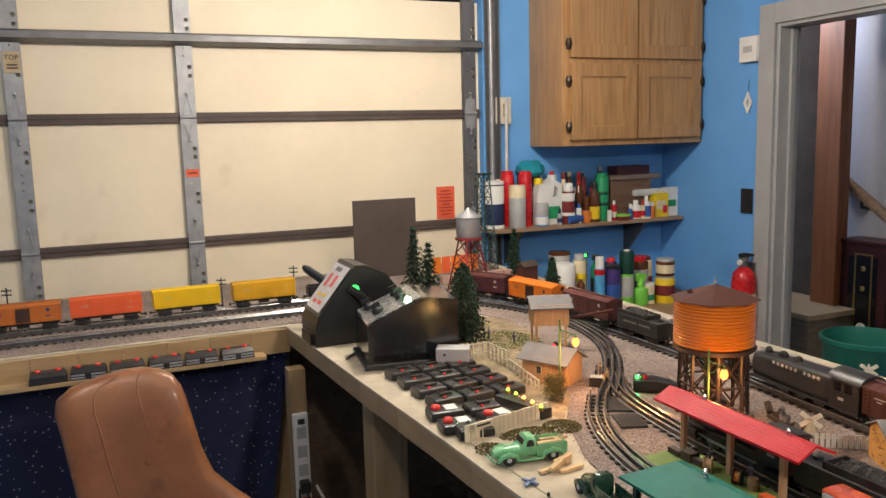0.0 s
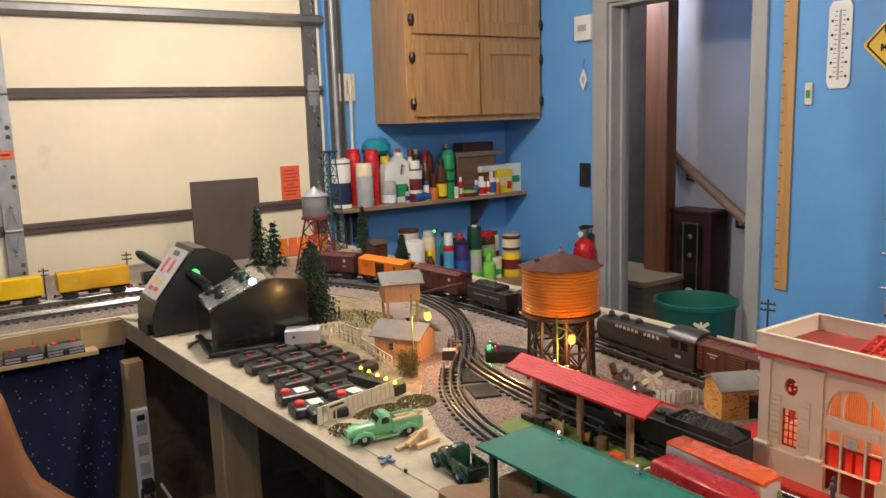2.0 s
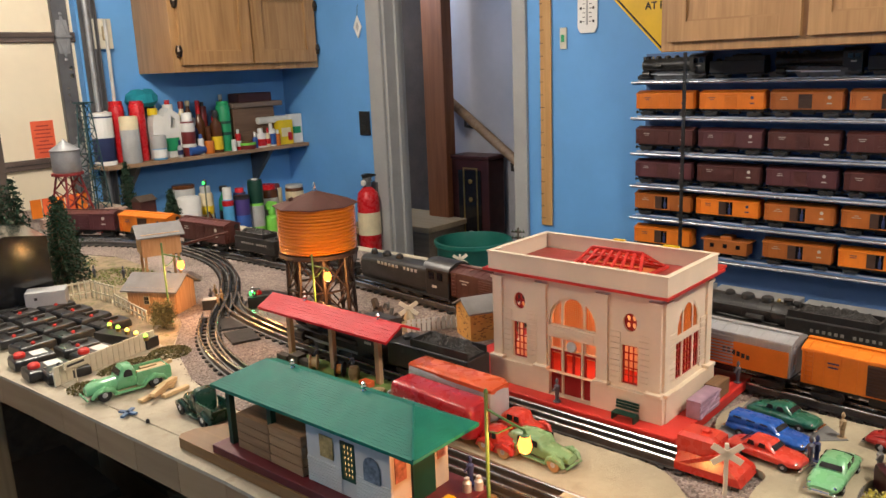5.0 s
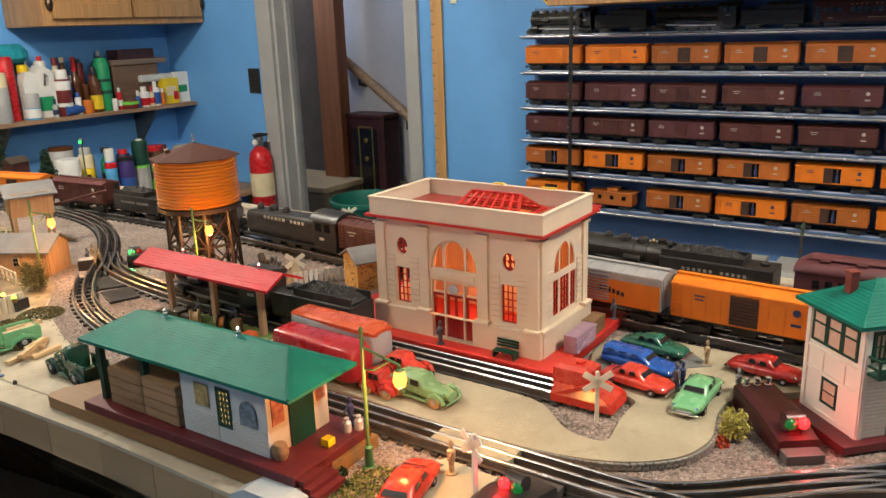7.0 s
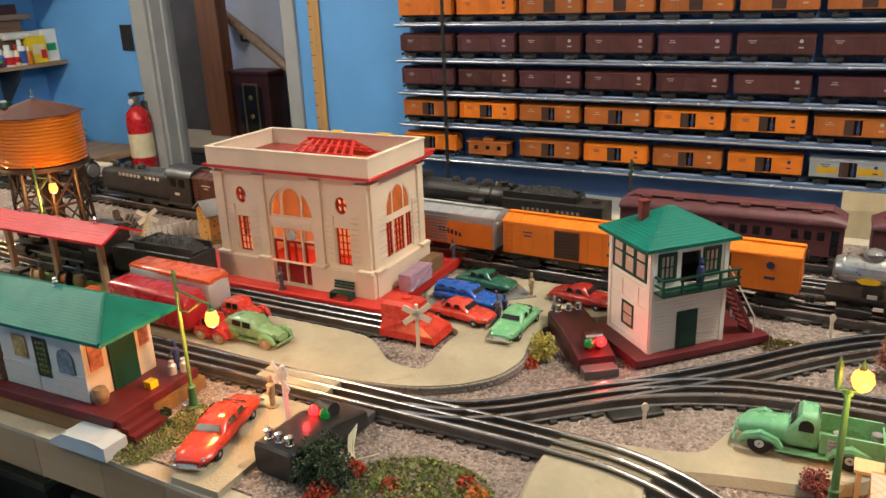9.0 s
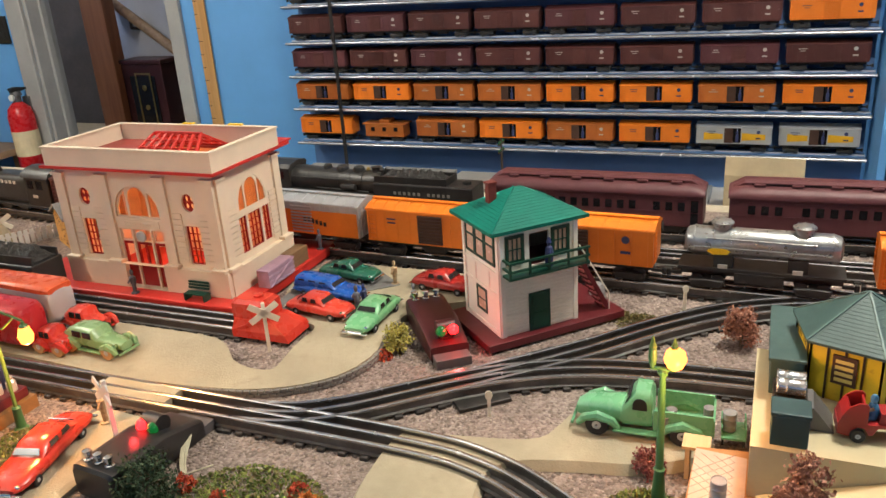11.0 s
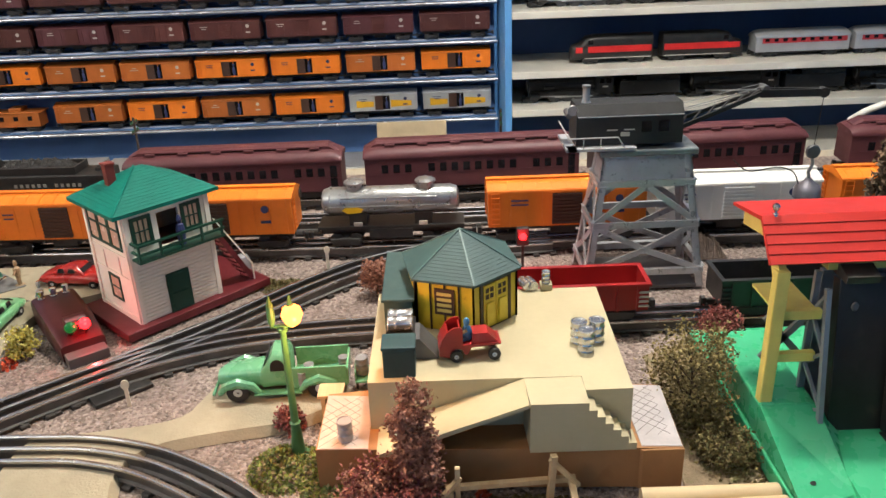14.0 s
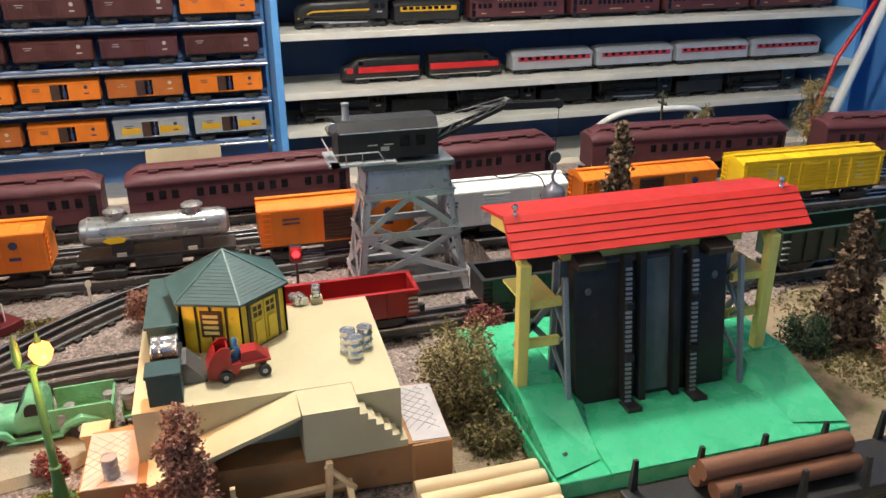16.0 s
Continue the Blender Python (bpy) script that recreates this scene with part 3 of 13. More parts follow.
# ---- layout table ----
PLY_T = wood("table_plywood", (0.24, 0.15, 0.08), (0.33, 0.22, 0.12), "y", 8, 0.7)
TB = thing("layout_table", 0, 0, 0, 0, "wooden model railway table with a plank fascia", "table")
XE = -0.43
TOP = [(-0.520, 2.065), (-1.62, 2.065), (-1.62, 2.98), (0.62, 2.98), (0.62, -2.6), (-0.633, -2.6), (-0.633, -0.355), (-0.440, -0.125), (-0.4315, 0.08), (-0.4325, 0.40), (-0.458, 0.95), (-0.487, 1.4)]
part("top", prism(B(), TOP[::-1], 0.0055, at(0, 0, G - 0.0115)), PLASTER, TB)
part("core_board", prism(B(), [(-0.49, 2.09), (-1.6, 2.09), (-1.6, 2.96), (0.6, 2.96), (0.6, -2.58), (-0.60, -2.58), (-0.60, -0.36), (-0.405, -0.12), (-0.41, 0.4), (-0.44, 0.95), (-0.465, 1.4)][::-1], 0.0240, at(0, 0, G - 0.0356)), PLY_T, TB)
PF = 0.049


def fascia(a, b, n, parent, h=PF, top=0.0118):
    a, b = Vector(a), Vector(b)
    d = (b - a).normalized()
    nrm = Vector((d.y, -d.x))
    for k in range(n):
        p, q = a.lerp(b, k / n) + d * 0.0006, a.lerp(b, (k + 1) / n) - d * 0.0006
        bm = B()
        prism(bm, [(p.x, p.y), (q.x, q.y), (q.x + nrm.x * 0.013, q.y + nrm.y * 0.013), (p.x + nrm.x * 0.013, p.y + nrm.y * 0.013)], h, at(0, 0, G - h - top + 0.0006 * (k % 2)))
        part("fascia_board", bm, PINE if abs(d.y) > abs(d.x) else PINE_X, parent)


EDGE = [(-0.506, 2.083), (-0.474, 1.4), (-0.445, 0.95), (-0.4195, 0.40), (-0.4185, 0.08), (-0.427, -0.12), (-0.62, -0.35)]
for a, b in zip(EDGE, EDGE[1:]):
    fascia(a, b, max(2, round(math.dist(a, b) / 0.122)), TB)
fascia((-0.62, -0.35), (-0.62, -2.6), 18, TB)
fascia((-1.62, 2.065), (-0.512, 2.065), 9, TB, 0.075)
for (lx, ly) in ((-0.405, 1.46), (-0.40, -0.05), (-0.45, -1.6), (0.55, 1.8), (0.55, 0.2), (0.55, -1.6), (-0.55, 2.16), (-1.55, 2.16), (-1.55, 2.9), (0.55, 2.9)):
    part("leg", box(B(), lx - 0.045, ly - 0.045, FLOOR, lx + 0.045, ly + 0.045, G - 0.03, bev=0.003), PINE_Z, TB)
part("crossbeam", box(B(), -0.40, 1.96, G - 0.12, 0.6, 2.0, G - 0.03), PINE_X, TB)

# ---- ground and track ----
GAUGE = 0.0345


def side(p, i):
    d = (p[min(i + 1, len(p) - 1)] - p[max(i - 1, 0)]).normalized()
    return Vector((-d.y, d.x, 0)), math.degrees(math.atan2(d.y, d.x))


TIE_ME = finish(box(B(), -0.0045, -0.026, -0.009, 0.0045, 0.026, 0.0, bev=0.0012), "tie", TIE)


def rail_bar(pts, z):
    """A tinplate rail: round head on a narrow web and a foot."""
    bm = B()
    prof = [(0.0042, -0.0135), (0.0042, -0.0125), (0.0011, -0.0115), (0.0011, -0.0045), (0.0021, -0.0032), (0.0021, -0.0012), (0.0011, 0.0), (-0.0011, 0.0), (-0.0021, -0.0012), (-0.0021, -0.0032), (-0.0011, -0.0045), (-0.0011, -0.0115), (-0.0042, -0.0125), (-0.0042, -0.0135)]
    rings = []
    for i, p in enumerate(pts):
        s, _ = side(pts, i)
        rings.append([(p.x + s.x * u, p.y + s.y * u, z + w) for u, w in prof])
    loft(bm, rings)
    bm.faces.ensure_lookup_table()
    for f in bm.faces:
        f.material_index = 0 if f.calc_center_median().z > z - 0.0036 else 1
    return bm


def track(label, pts, z=None, gap=0.0245, ties=True):
    z = RT if z is None else z
    line = spline([(a, b, 0) for a, b in pts], 0.012)
    tr = thing("railway_track", 0, 0, 0, 0, label, "track", "three-rail tracks")
    for off in (-GAUGE / 2, 0.0, GAUGE / 2):
        pp = []
        for i, p in enumerate(line):
            s, _ = side(line, i)
            pp.append(p + s * off)
        part("rail", rail_bar(pp, z), [RAIL, RAIL_SIDE], tr)
    if ties:
        tl = spline([(a, b, 0) for a, b in pts], gap)
        rng = random.Random(7)
        for i, p in enumerate(tl):
            _, a = side(tl, i)
            piece("tie", TIE_ME, tr, pose(p.x, p.y, z - 0.0135, 0, 0, a + rng.uniform(-1.5, 1.5)))
    return tr


FRONT = [(-0.05, 1.02), (-0.135, 0.90), (-0.19, 0.77), (-0.222, 0.62), (-0.232, 0.45), (-0.232, 0.2), (-0.232, -0.1), (-0.232, -0.36), (-0.243, -0.45), (-0.275, -0.52), (-0.33, -0.59), (-0.41, -0.635), (-0.5, -0.65)]
STATION = [(0.06, 1.11), (0.0, 1.0), (-0.03, 0.86), (-0.045, 0.70), (-0.05, 0.5), (-0.05, 0.2), (-0.05, -0.055)]
THROAT = [(-0.9, 2.2), (-0.4, 2.2), (-0.08, 2.19), (0.1, 2.1), (0.22, 1.92), (0.27, 1.7), (0.25, 1.48), (0.18, 1.3), (0.06, 1.12), (-0.04, 1.0)]
BRANCH = [(-0.232, -0.17), (-0.22, -0.235), (-0.192, -0.285), (-0.15, -0.335), (-0.11, -0.385), (-0.075, -0.44), (-0.047, -0.51), (-0.032, -0.60), (-0.026, -0.70), (-0.024, -0.82), (-0.024, -0.95), (-0.024, -1.2), (-0.02, -2.4)]
CROSS = [(-0.14, -0.345), (-0.075, -0.42), (0.0, -0.50), (0.085, -0.58), (0.15, -0.66), (0.19, -0.76), (0.205, -0.9)]
MAIN = [(-1.6, 2.34), (-0.5, 2.36), (-0.1, 2.335), (0.08, 2.23), (0.215, 2.04), (0.29, 1.75), (0.32, 1.40), (0.318, 1.0), (0.295, 0.7), (0.27, 0.4), (0.25, 0.1), (0.228, -0.3), (0.215, -0.7), (0.21, -1.1), (0.205, -1.6), (0.18, -2.4)]
PASS = [(0.48, 0.80), (0.455, 0.4), (0.43, 0.0), (0.42, -0.4), (0.43, -0.9), (0.445, -1.35), (0.405, -1.85), (0.30, -2.4)]
MID = [(0.36, 0.3), (0.325, 0.0), (0.318, -0.5), (0.32, -1.0), (0.31, -1.6), (0.27, -2.3)]
GARAGE = [(-1.6, 2.2), (-1.2, 2.2), (-0.9, 2.2)]
for lb, ln in (("three-rail track along the front of the layout", FRONT), ("three-rail track beside the station platform", STATION), ("curving three-rail track by the sheds", THROAT), ("three-rail branch track curving past the switch tower", BRANCH),
               ("three-rail track crossing over to the main line", CROSS), ("three-rail main line with freight cars", MAIN), ("three-rail track with passenger cars", PASS), ("empty three-rail track between two trains", MID), ("three-rail track beside the garage door", GARAGE)):
    track(lb, ln)

# ---- rolling stock: local x along the track, z = 0 on the rail head ----
ORANGE = mat("orange_plastic", (0.72, 0.19, 0.015), 0.42, 0, 0.08, 25, 0.04, 300, per=0.1)
ORANGE_B = mat("burnt_orange_plastic", (0.42, 0.12, 0.02), 0.45, 0, 0.1, 25, 0.04, 300, per=0.14)
BROWN = mat("tuscan_plastic", (0.085, 0.026, 0.022), 0.45, 0, 0.14, 25, 0.04, 300, per=0.22)
MAROON = mat("maroon_plastic", (0.088, 0.025, 0.029), 0.52, 0, 0.12, 25, 0.04, 300)
SILVER = mat("silver_plastic", (0.48, 0.49, 0.50), 0.35, 0.35, 0.08, 25)
SILVERM = mat("bright_silver", (0.52, 0.53, 0.54), 0.36, 0.55, 0.05, 25)
YELLOW = mat("yellow_plastic", (0.80, 0.52, 0.01), 0.42, 0, 0.08, 25)
AMBER = mat("amber_yellow_plastic", (0.66, 0.36, 0.015), 0.42, 0, 0.08, 25)
CORAL = mat("coral_plastic", (0.72, 0.12, 0.035), 0.45, 0, 0.08, 25)
RED = mat("red_plastic", (0.30, 0.014, 0.014), 0.36, 0, 0.1, 25, coat=0.2)
REDP = mat("bright_red_plastic", (0.62, 0.03, 0.03), 0.35, 0, 0.1, 25, coat=0.2)
DOORDARK = mat("dark_brown_door", (0.06, 0.028, 0.017), 0.5, 0, 0.2, 25)
COAL = mat("coal", (0.030, 0.028, 0.026), 0.55, 0, 0.5, 200, 1.0, 900)
CREAMP = mat("cream_plastic", (0.475, 0.415, 0.255), 0.46, 0, 0.06, 20, 0.03, 200)
WHEELM = mat("wheel_metal", (0.10, 0.10, 0.10), 0.4, 0.7, 0.2, 40)
LETTER = mat("white_lettering", (0.48, 0.45, 0.40), 0.6)
LETTER_BLUE = mat("blue_lettering", (0.03, 0.04, 0.12), 0.6)
# dark panes, and the painted shade inside open doorways
WINDOW = mat("dark_pane_and_opening", (0.012, 0.010, 0.012), 0.15)
CHROME = mat("chrome", (0.75, 0.75, 0.76), 0.12, 1.0, 0.05, 30)


def wheel_me(r, w, name="wheel"):
    return finish(lathe(B(), [(r * 1.12, 0), (r * 1.12, w * 0.3), (r, w * 0.35), (r, w), (r * 0.75, w), (r * 0.7, w * 0.8), (r * 0.25, w * 0.8), (r * 0.2, w * 1.1)], 14), name, WHEELM)


WHEEL = wheel_me(0.0085, 0.005)
DRIVER = wheel_me(0.018, 0.006, "driving_wheel")
AXLE = finish(tube(B(), [(0, -0.015, 0), (0, 0.015, 0)], 0.002, 6), "axle", WHEELM)
_out = [(-0.021, 0.0138), (-0.0218, 0.0105), (-0.0178, 0.0055), (-0.0095, 0.0058), (-0.008, 0.0042), (0.008, 0.0042), (0.0095, 0.0058), (0.0178, 0.0055), (0.0218, 0.0105), (0.021, 0.0138), (0.0065, 0.0148), (-0.0065, 0.0148)]
_in = [(-0.005, 0.0135), (-0.005, 0.012), (-0.005, 0.0105), (-0.005, 0.009), (-0.002, 0.009), (0.002, 0.009), (0.005, 0.009), (0.005, 0.0105), (0.005, 0.012), (0.005, 0.0135), (0.002, 0.0145), (-0.002, 0.0145)]
_sf = loft(B(), [[(u * f, y, 0.0095 + (v - 0.0095) * f) for u, v in q] for q, y, f in ((_out, -0.0255, 0.88), (_out, -0.0240, 1), (_out, -0.0205, 1), (_in, -0.0205, 1), (_in, 0.0205, 1), (_out, 0.0205, 1), (_out, 0.0240, 1), (_out, 0.0255, 0.88))])
bmesh.ops.recalc_face_normals(_sf, faces=_sf.faces)
SIDEFRAME = finish(_sf, "side_frame", BLACKM)
_cp = B()
box(_cp, -0.01, -0.0025, -0.002, 0.006, 0.0025, 0.002)
box(_cp, 0.004, -0.004, -0.005, 0.010, 0.004, 0.005, bev=0.0012)
COUPLER = finish(_cp, "coupler", BLACKM)


def trucks(parent, at_x):
    for x in at_x:
        t = piece("truck", SIDEFRAME, parent, pose(x, 0, 0))
        for q in (-0.0135, 0.0135):
            for s in (-1, 1):
                piece("wheel", WHEEL, t, pose(q, s * 0.0145, 0.0085, 90 * s, 0, 0))


def couplers(parent, h):
    piece("coupler", COUPLER, parent, pose(h, 0, 0.012))
    piece("coupler", COUPLER, parent, pose(-h, 0, 0.012, 0, 0, 180))


def marks(parent, L, y, z, material, seed):
    """Lettering of no readable size: bars and a round herald."""
    rng = random.Random(seed)
    L = -L
    for s in (-1, 1):
        for k in range(2):
            w = rng.uniform(0.012, 0.026)
            part("lettering", box(B(), -L * 0.3 * s - w / 2, s * y - 0.0003, z + 0.008 - k * 0.006, -L * 0.3 * s + w / 2, s * y + 0.0003, z + 0.0100 - k * 0.006), material, parent)
        for k in range(3):
            if k < 1:
                part("lettering", box(B(), L * 0.33 * s - 0.007, s * y - 0.0003, z - 0.012, L * 0.33 * s + 0.007, s * y + 0.0003, z - 0.008), material, parent)
        part("herald", prism(B(), disc(0, 0, 0.0055, 0.0055, 12), 0.0006, at(L * 0.33 * s, s * y + 0.0003, z + 0.008) @ MY), material, parent)


def ladder(bm, x, y, z0, z1, n, along="x", w=0.012):
    for k in range(n):
        z = z0 + (z1 - z0) * (k + 0.5) / n
        if along == "x":
            box(bm, x - w / 2, y - 0.0012, z - 0.0008, x + w / 2, y + 0.0012, z + 0.0008)
        else:
            box(bm, x - 0.0012, y - w / 2, z - 0.0008, x + 0.0012, y + w / 2, z + 0.0008)


def boxcar(label, body, doorm=None, roof=None, L=0.213, opened=False, kind="smooth", lettering=LETTER, seed=1, group="boxcars", name="boxcar", H=0.083):
    """A boxcar or reefer or stock car with sprung trucks."""
    W, z0 = 0.058, 0.0262
    c = thing(name, 0, 0, 0, 0, label, "train car", group)
    w2 = W / 2
    if kind == "slats":
        sec = [(-w2, z0)]
        edge_ = []
        for k in range(8):
            z = z0 + 0.006 + k * 0.0068
            edge_ += [(0, z), (0.0016, z), (0.0016, z + 0.0042), (0, z + 0.0042)]
        sec = [(w2, z0)] + [(w2 + o, z) for o, z in edge_] + [(w2, H - 0.004), (-w2, H - 0.004)] + [(-w2 - o, z) for o, z in edge_[::-1]] + [(-w2, z0)]
        bm = prism(B(), sec, L, at(-L / 2, 0, 0) @ MX)
        post_ = finish(bx(0, 0, (z0 + H - 0.004) / 2, 0.0032, W + 0.0048, H - 0.008 - z0), "side_post", body)
        for x in (-L / 2 + 0.006, -0.068, -0.046, -0.026, 0.026, 0.046, 0.068, L / 2 - 0.006):
            piece("side_post", post_, c, at(x, 0, 0))
    else:
        n_, hw_b, o_ = (22, 0.0034, 0.0006) if kind == "boards" else (10, 0.0008, 0.0007)
        xs = [-L / 2 + 0.008 + k * (L - 0.016) / (n_ - 1) for k in range(n_)]
        row = [q for x in xs for q in ((x - hw_b, 0), (x - hw_b + 0.0001, o_), (x + hw_b - 0.0001, o_), (x + hw_b, 0))]
        bm = prism(B(), [(-L / 2, -w2)] + [(x, -w2 - o) for x, o in row] + [(L / 2, -w2), (L / 2, w2)] + [(x, w2 + o) for x, o in row[::-1]] + [(-L / 2, w2)], H - 0.004 - z0, at(0, 0, z0))
    part("body", bm, body, c)
    rings_ = []
    for k in range(13):
        x = -L / 2 - 0.0015 if k == 0 else L / 2 + 0.0015 if k == 12 else -L / 2 + 0.008 + (k - 1) * (L - 0.016) / 10
        for dx, u in (((0, 0),) if k in (0, 12) else ((-0.0008, 0), (-0.0007, 0.0009), (0.0007, 0.0009), (0.0008, 0))):
            rings_.append([(x + dx, -w2 - 0.0015, H - 0.0075), (x + dx, -w2 - 0.0012, H - 0.005 + u * 0.5), (x + dx, -W / 4, H + 0.0008 + u), (x + dx, 0, H + 0.003 + u), (x + dx, W / 4, H + 0.0008 + u), (x + dx, w2 + 0.0012, H - 0.005 + u * 0.5), (x + dx, w2 + 0.0015, H - 0.0075)])
    part("roof", loft(B(), rings_), roof or body, c)
    part("roof_walk", box(B(), -L / 2 - 0.002, -0.005, H + 0.0035, L / 2 + 0.002, 0.005, H + 0.0052), roof or body, c)
    for s in (-1, 1):
        if opened:
            # near-black sheet on the closed side paints the shaded inside of the car
            part("doorway", box(B(), -0.021, s * W / 2 - 0.0012, z0 + 0.004, 0.021, s * W / 2 + 0.0004, H - 0.009), WINDOW, c, "near-black sheet for the shade in the open doorway")
            part("door", box(B(), 0.001, s * W / 2, z0 + 0.003, 0.026, s * W / 2 + 0.0026, H - 0.008, bev=0.0008), doorm or DOORDARK, c)
            part("figure", lathe(B(), [(0.004, 0), (0.005, 0.012), (0.0045, 0.022), (0.0015, 0.026), (0.0032, 0.03), (0.002, 0.035)], 8), LETTER_BLUE, c, m=pose(-0.011, s * (W / 2 - 0.0005), z0 + 0.006))
        else:
            prof = [(-0.0005, z0 + 0.003)]
            for k in range(9):
                z = z0 + 0.0045 + k * (H - 0.0165 - z0) / 8
                prof += [(0.0010, z - 0.0013), (0.0026, z - 0.0012), (0.0026, z + 0.0012), (0.0010, z + 0.0013)]
            prof += [(-0.0005, H - 0.0095)]
            d = prism(B(), [(s * (W / 2 + u), v) for u, v in prof[::s]], 0.04, at(-0.02, 0, 0) @ MX)
            part("door", d, doorm or body, c)
        part("door_track", box(B(), -0.024, s * W / 2, H - 0.0085, 0.045, s * W / 2 + 0.003, H - 0.0065), body, c)
    zl = [z0 + 0.004 + k * (H - 0.012 - z0) / 6 for k in range(7)]
    for s in (-1, 1):
        lad = panel(B(), rect(-0.0062, zl[0], 0.0062, zl[6]), [rect(-0.0052, zl[k] + 0.0013, 0.0052, zl[k + 1] - 0.0006) for k in range(6)], 0.0014)
        part("ladder", lad, body, c, m=at(s * (L / 2 - 0.010), s * (w2 + 0.0014) + (0.0007 if s > 0 else 0.0007), 0) @ MY)
        lad = panel(B(), rect(-0.0062, zl[0], 0.0062, zl[6]), [rect(-0.0052, zl[k] + 0.0013, 0.0052, zl[k + 1] - 0.0006) for k in range(6)], 0.0014)
        part("ladder", lad, body, c, m=at(s * (L / 2 + 0.0012) - 0.0007, -s * 0.018, 0) @ MX)
    part("brake_wheel", lathe(B(), [(0.007, 0), (0.007, 0.0015), (0.005, 0.0015), (0.005, 0.0005)], 12), BLACKM, c, m=pose(L / 2 + 0.004, 0.012, H - 0.012, 0, 90, 0))
    fb = box(B(), -L / 2 + 0.004, -0.016, 0.0175, L / 2 - 0.004, 0.016, z0)
    box(fb, -0.02, -0.014, 0.009, 0.015, 0.004, 0.0175)
    part("underframe", fb, BLACKM, c)
    marks(c, L, W / 2 + 0.0012, 0.055, lettering, seed)
    trucks(c, (-L / 2 + 0.034, L / 2 - 0.034))
    couplers(c, L / 2 + 0.004)
    return c


def passenger(label, body=None, roof=None, L=0.33, windows=16, stripe=None, letter=True, group="passenger cars", H=0.088, modern=False):
    body = body or MAROON
    roof = roof or body
    W, z0 = 0.062, 0.016
    c = thing("passenger_car", 0, 0, 0, 0, label, "train car", group)
    part("body", box(B(), -L / 2, -W / 2, z0, L / 2, W / 2, H - 0.022, bev=0.001), body, c)
    rings = []
    for x, q in ((-L / 2 - 0.002, 0.55), (-L / 2 + 0.008, 0.9), (-L / 2 + 0.02, 1), (L / 2 - 0.02, 1), (L / 2 - 0.008, 0.9), (L / 2 + 0.002, 0.55)):
        zb = H - 0.022
        prof = [(-0.5, 0), (-0.5, 0.004), (-0.46, 0.009), (-0.38, 0.0135), (-0.25, 0.0165), (0.0, 0.018), (0.25, 0.0165), (0.38, 0.0135), (0.46, 0.009), (0.5, 0.004), (0.5, 0)] if not modern else [(-0.5, 0), (-0.5, 0.004), (-0.44, 0.012), (-0.32, 0.018), (-0.15, 0.0215), (0.15, 0.0215), (0.32, 0.018), (0.44, 0.012), (0.5, 0.004), (0.5, 0)]
        rings.append([(x, u * (W + 0.004), zb + v * q) for u, v in prof])
    part("roof", loft(B(), rings), roof, c, smooth=True)
    if not modern:
        cl = part("clerestory", loft(B(), [[(x, -0.0165, H - 0.01), (x, -0.0165, H + dz - 0.003), (x, -0.009, H + dz), (x, 0.009, H + dz), (x, 0.0165, H + dz - 0.003), (x, 0.0165, H - 0.01)] for x, dz in ((-L / 2 + 0.004, -0.007), (-L / 2 + 0.02, 0.002), (L / 2 - 0.02, 0.002), (L / 2 - 0.004, -0.007))]), roof, c, "raised roof ridge")
        part("vent_strip", box(B(), -L / 2 + 0.03, -0.0172, H - 0.0045, L / 2 - 0.03, 0.0172, H - 0.0025), WINDOW, cl)
        for k in range(6):
            part("roof_vent", box(B(), -L * 0.38 + k * L * 0.152 - 0.008, -0.022, H - 0.0055, -L * 0.38 + k * L * 0.152 + 0.008, 0.022, H - 0.002, bev=0.0008), roof, cl)
    for s in (-1, 1):
        if stripe is not None:
            part("stripe", box(B(), -L / 2 + 0.008, s * W / 2 - 0.0004, 0.0412, L / 2 - 0.008, s * W / 2 + 0.0006, 0.0592), stripe, c, "red window band")
        for k in range(windows):
            x = -L / 2 + 0.032 + k * (L - 0.064) / (windows - 1)
            w = 0.0052
            if windows < 12:
                w = 0.0062
            if modern or k not in (3, windows - 4):
                part("window", box(B(), x - w, s * W / 2 - 0.0006, 0.042 if stripe is None else 0.046, x + w, s * W / 2 + 0.0009, 0.0555 if stripe is None else 0.0545), WINDOW, c)
        bl = B()
        box(bl, -L / 2 + 0.002, s * W / 2 - 0.0004, 0.0385, L / 2 - 0.002, s * W / 2 + 0.0012, 0.0402)
        box(bl, -L / 2 + 0.002, s * W / 2 - 0.0004, 0.0595, L / 2 - 0.002, s * W / 2 + 0.0010, 0.0607)
        part("belt_rail", bl, body, c)
        part("vestibule_door", box(B(), L / 2 - 0.018, s * W / 2 - 0.0004, z0 + 0.003, L / 2 - 0.007, s * W / 2 + 0.001, 0.059), WINDOW if not modern else body, c)
        part("steps", box(B(), L / 2 - 0.018, s * W / 2 - 0.012, 0.006, L / 2 - 0.006, s * W / 2 - 0.001, z0), BLACKM, c)
        if letter:
            lt = B()
            for k in range(11):
                if k != 6:
                    box(lt, -0.062 + k * 0.0125, s * W / 2 + 0.0004, 0.0622, -0.058 + k * 0.0125, s * W / 2 + 0.0012, 0.0655)
            box(lt, -0.022, s * W / 2 + 0.0004, 0.026, 0.022, s * W / 2 + 0.0009, 0.0285)
            for q in (-1, 1):
                box(lt, q * L * 0.36 - 0.007, s * W / 2 + 0.0004, 0.026, q * L * 0.36 + 0.007, s * W / 2 + 0.0009, 0.0285)
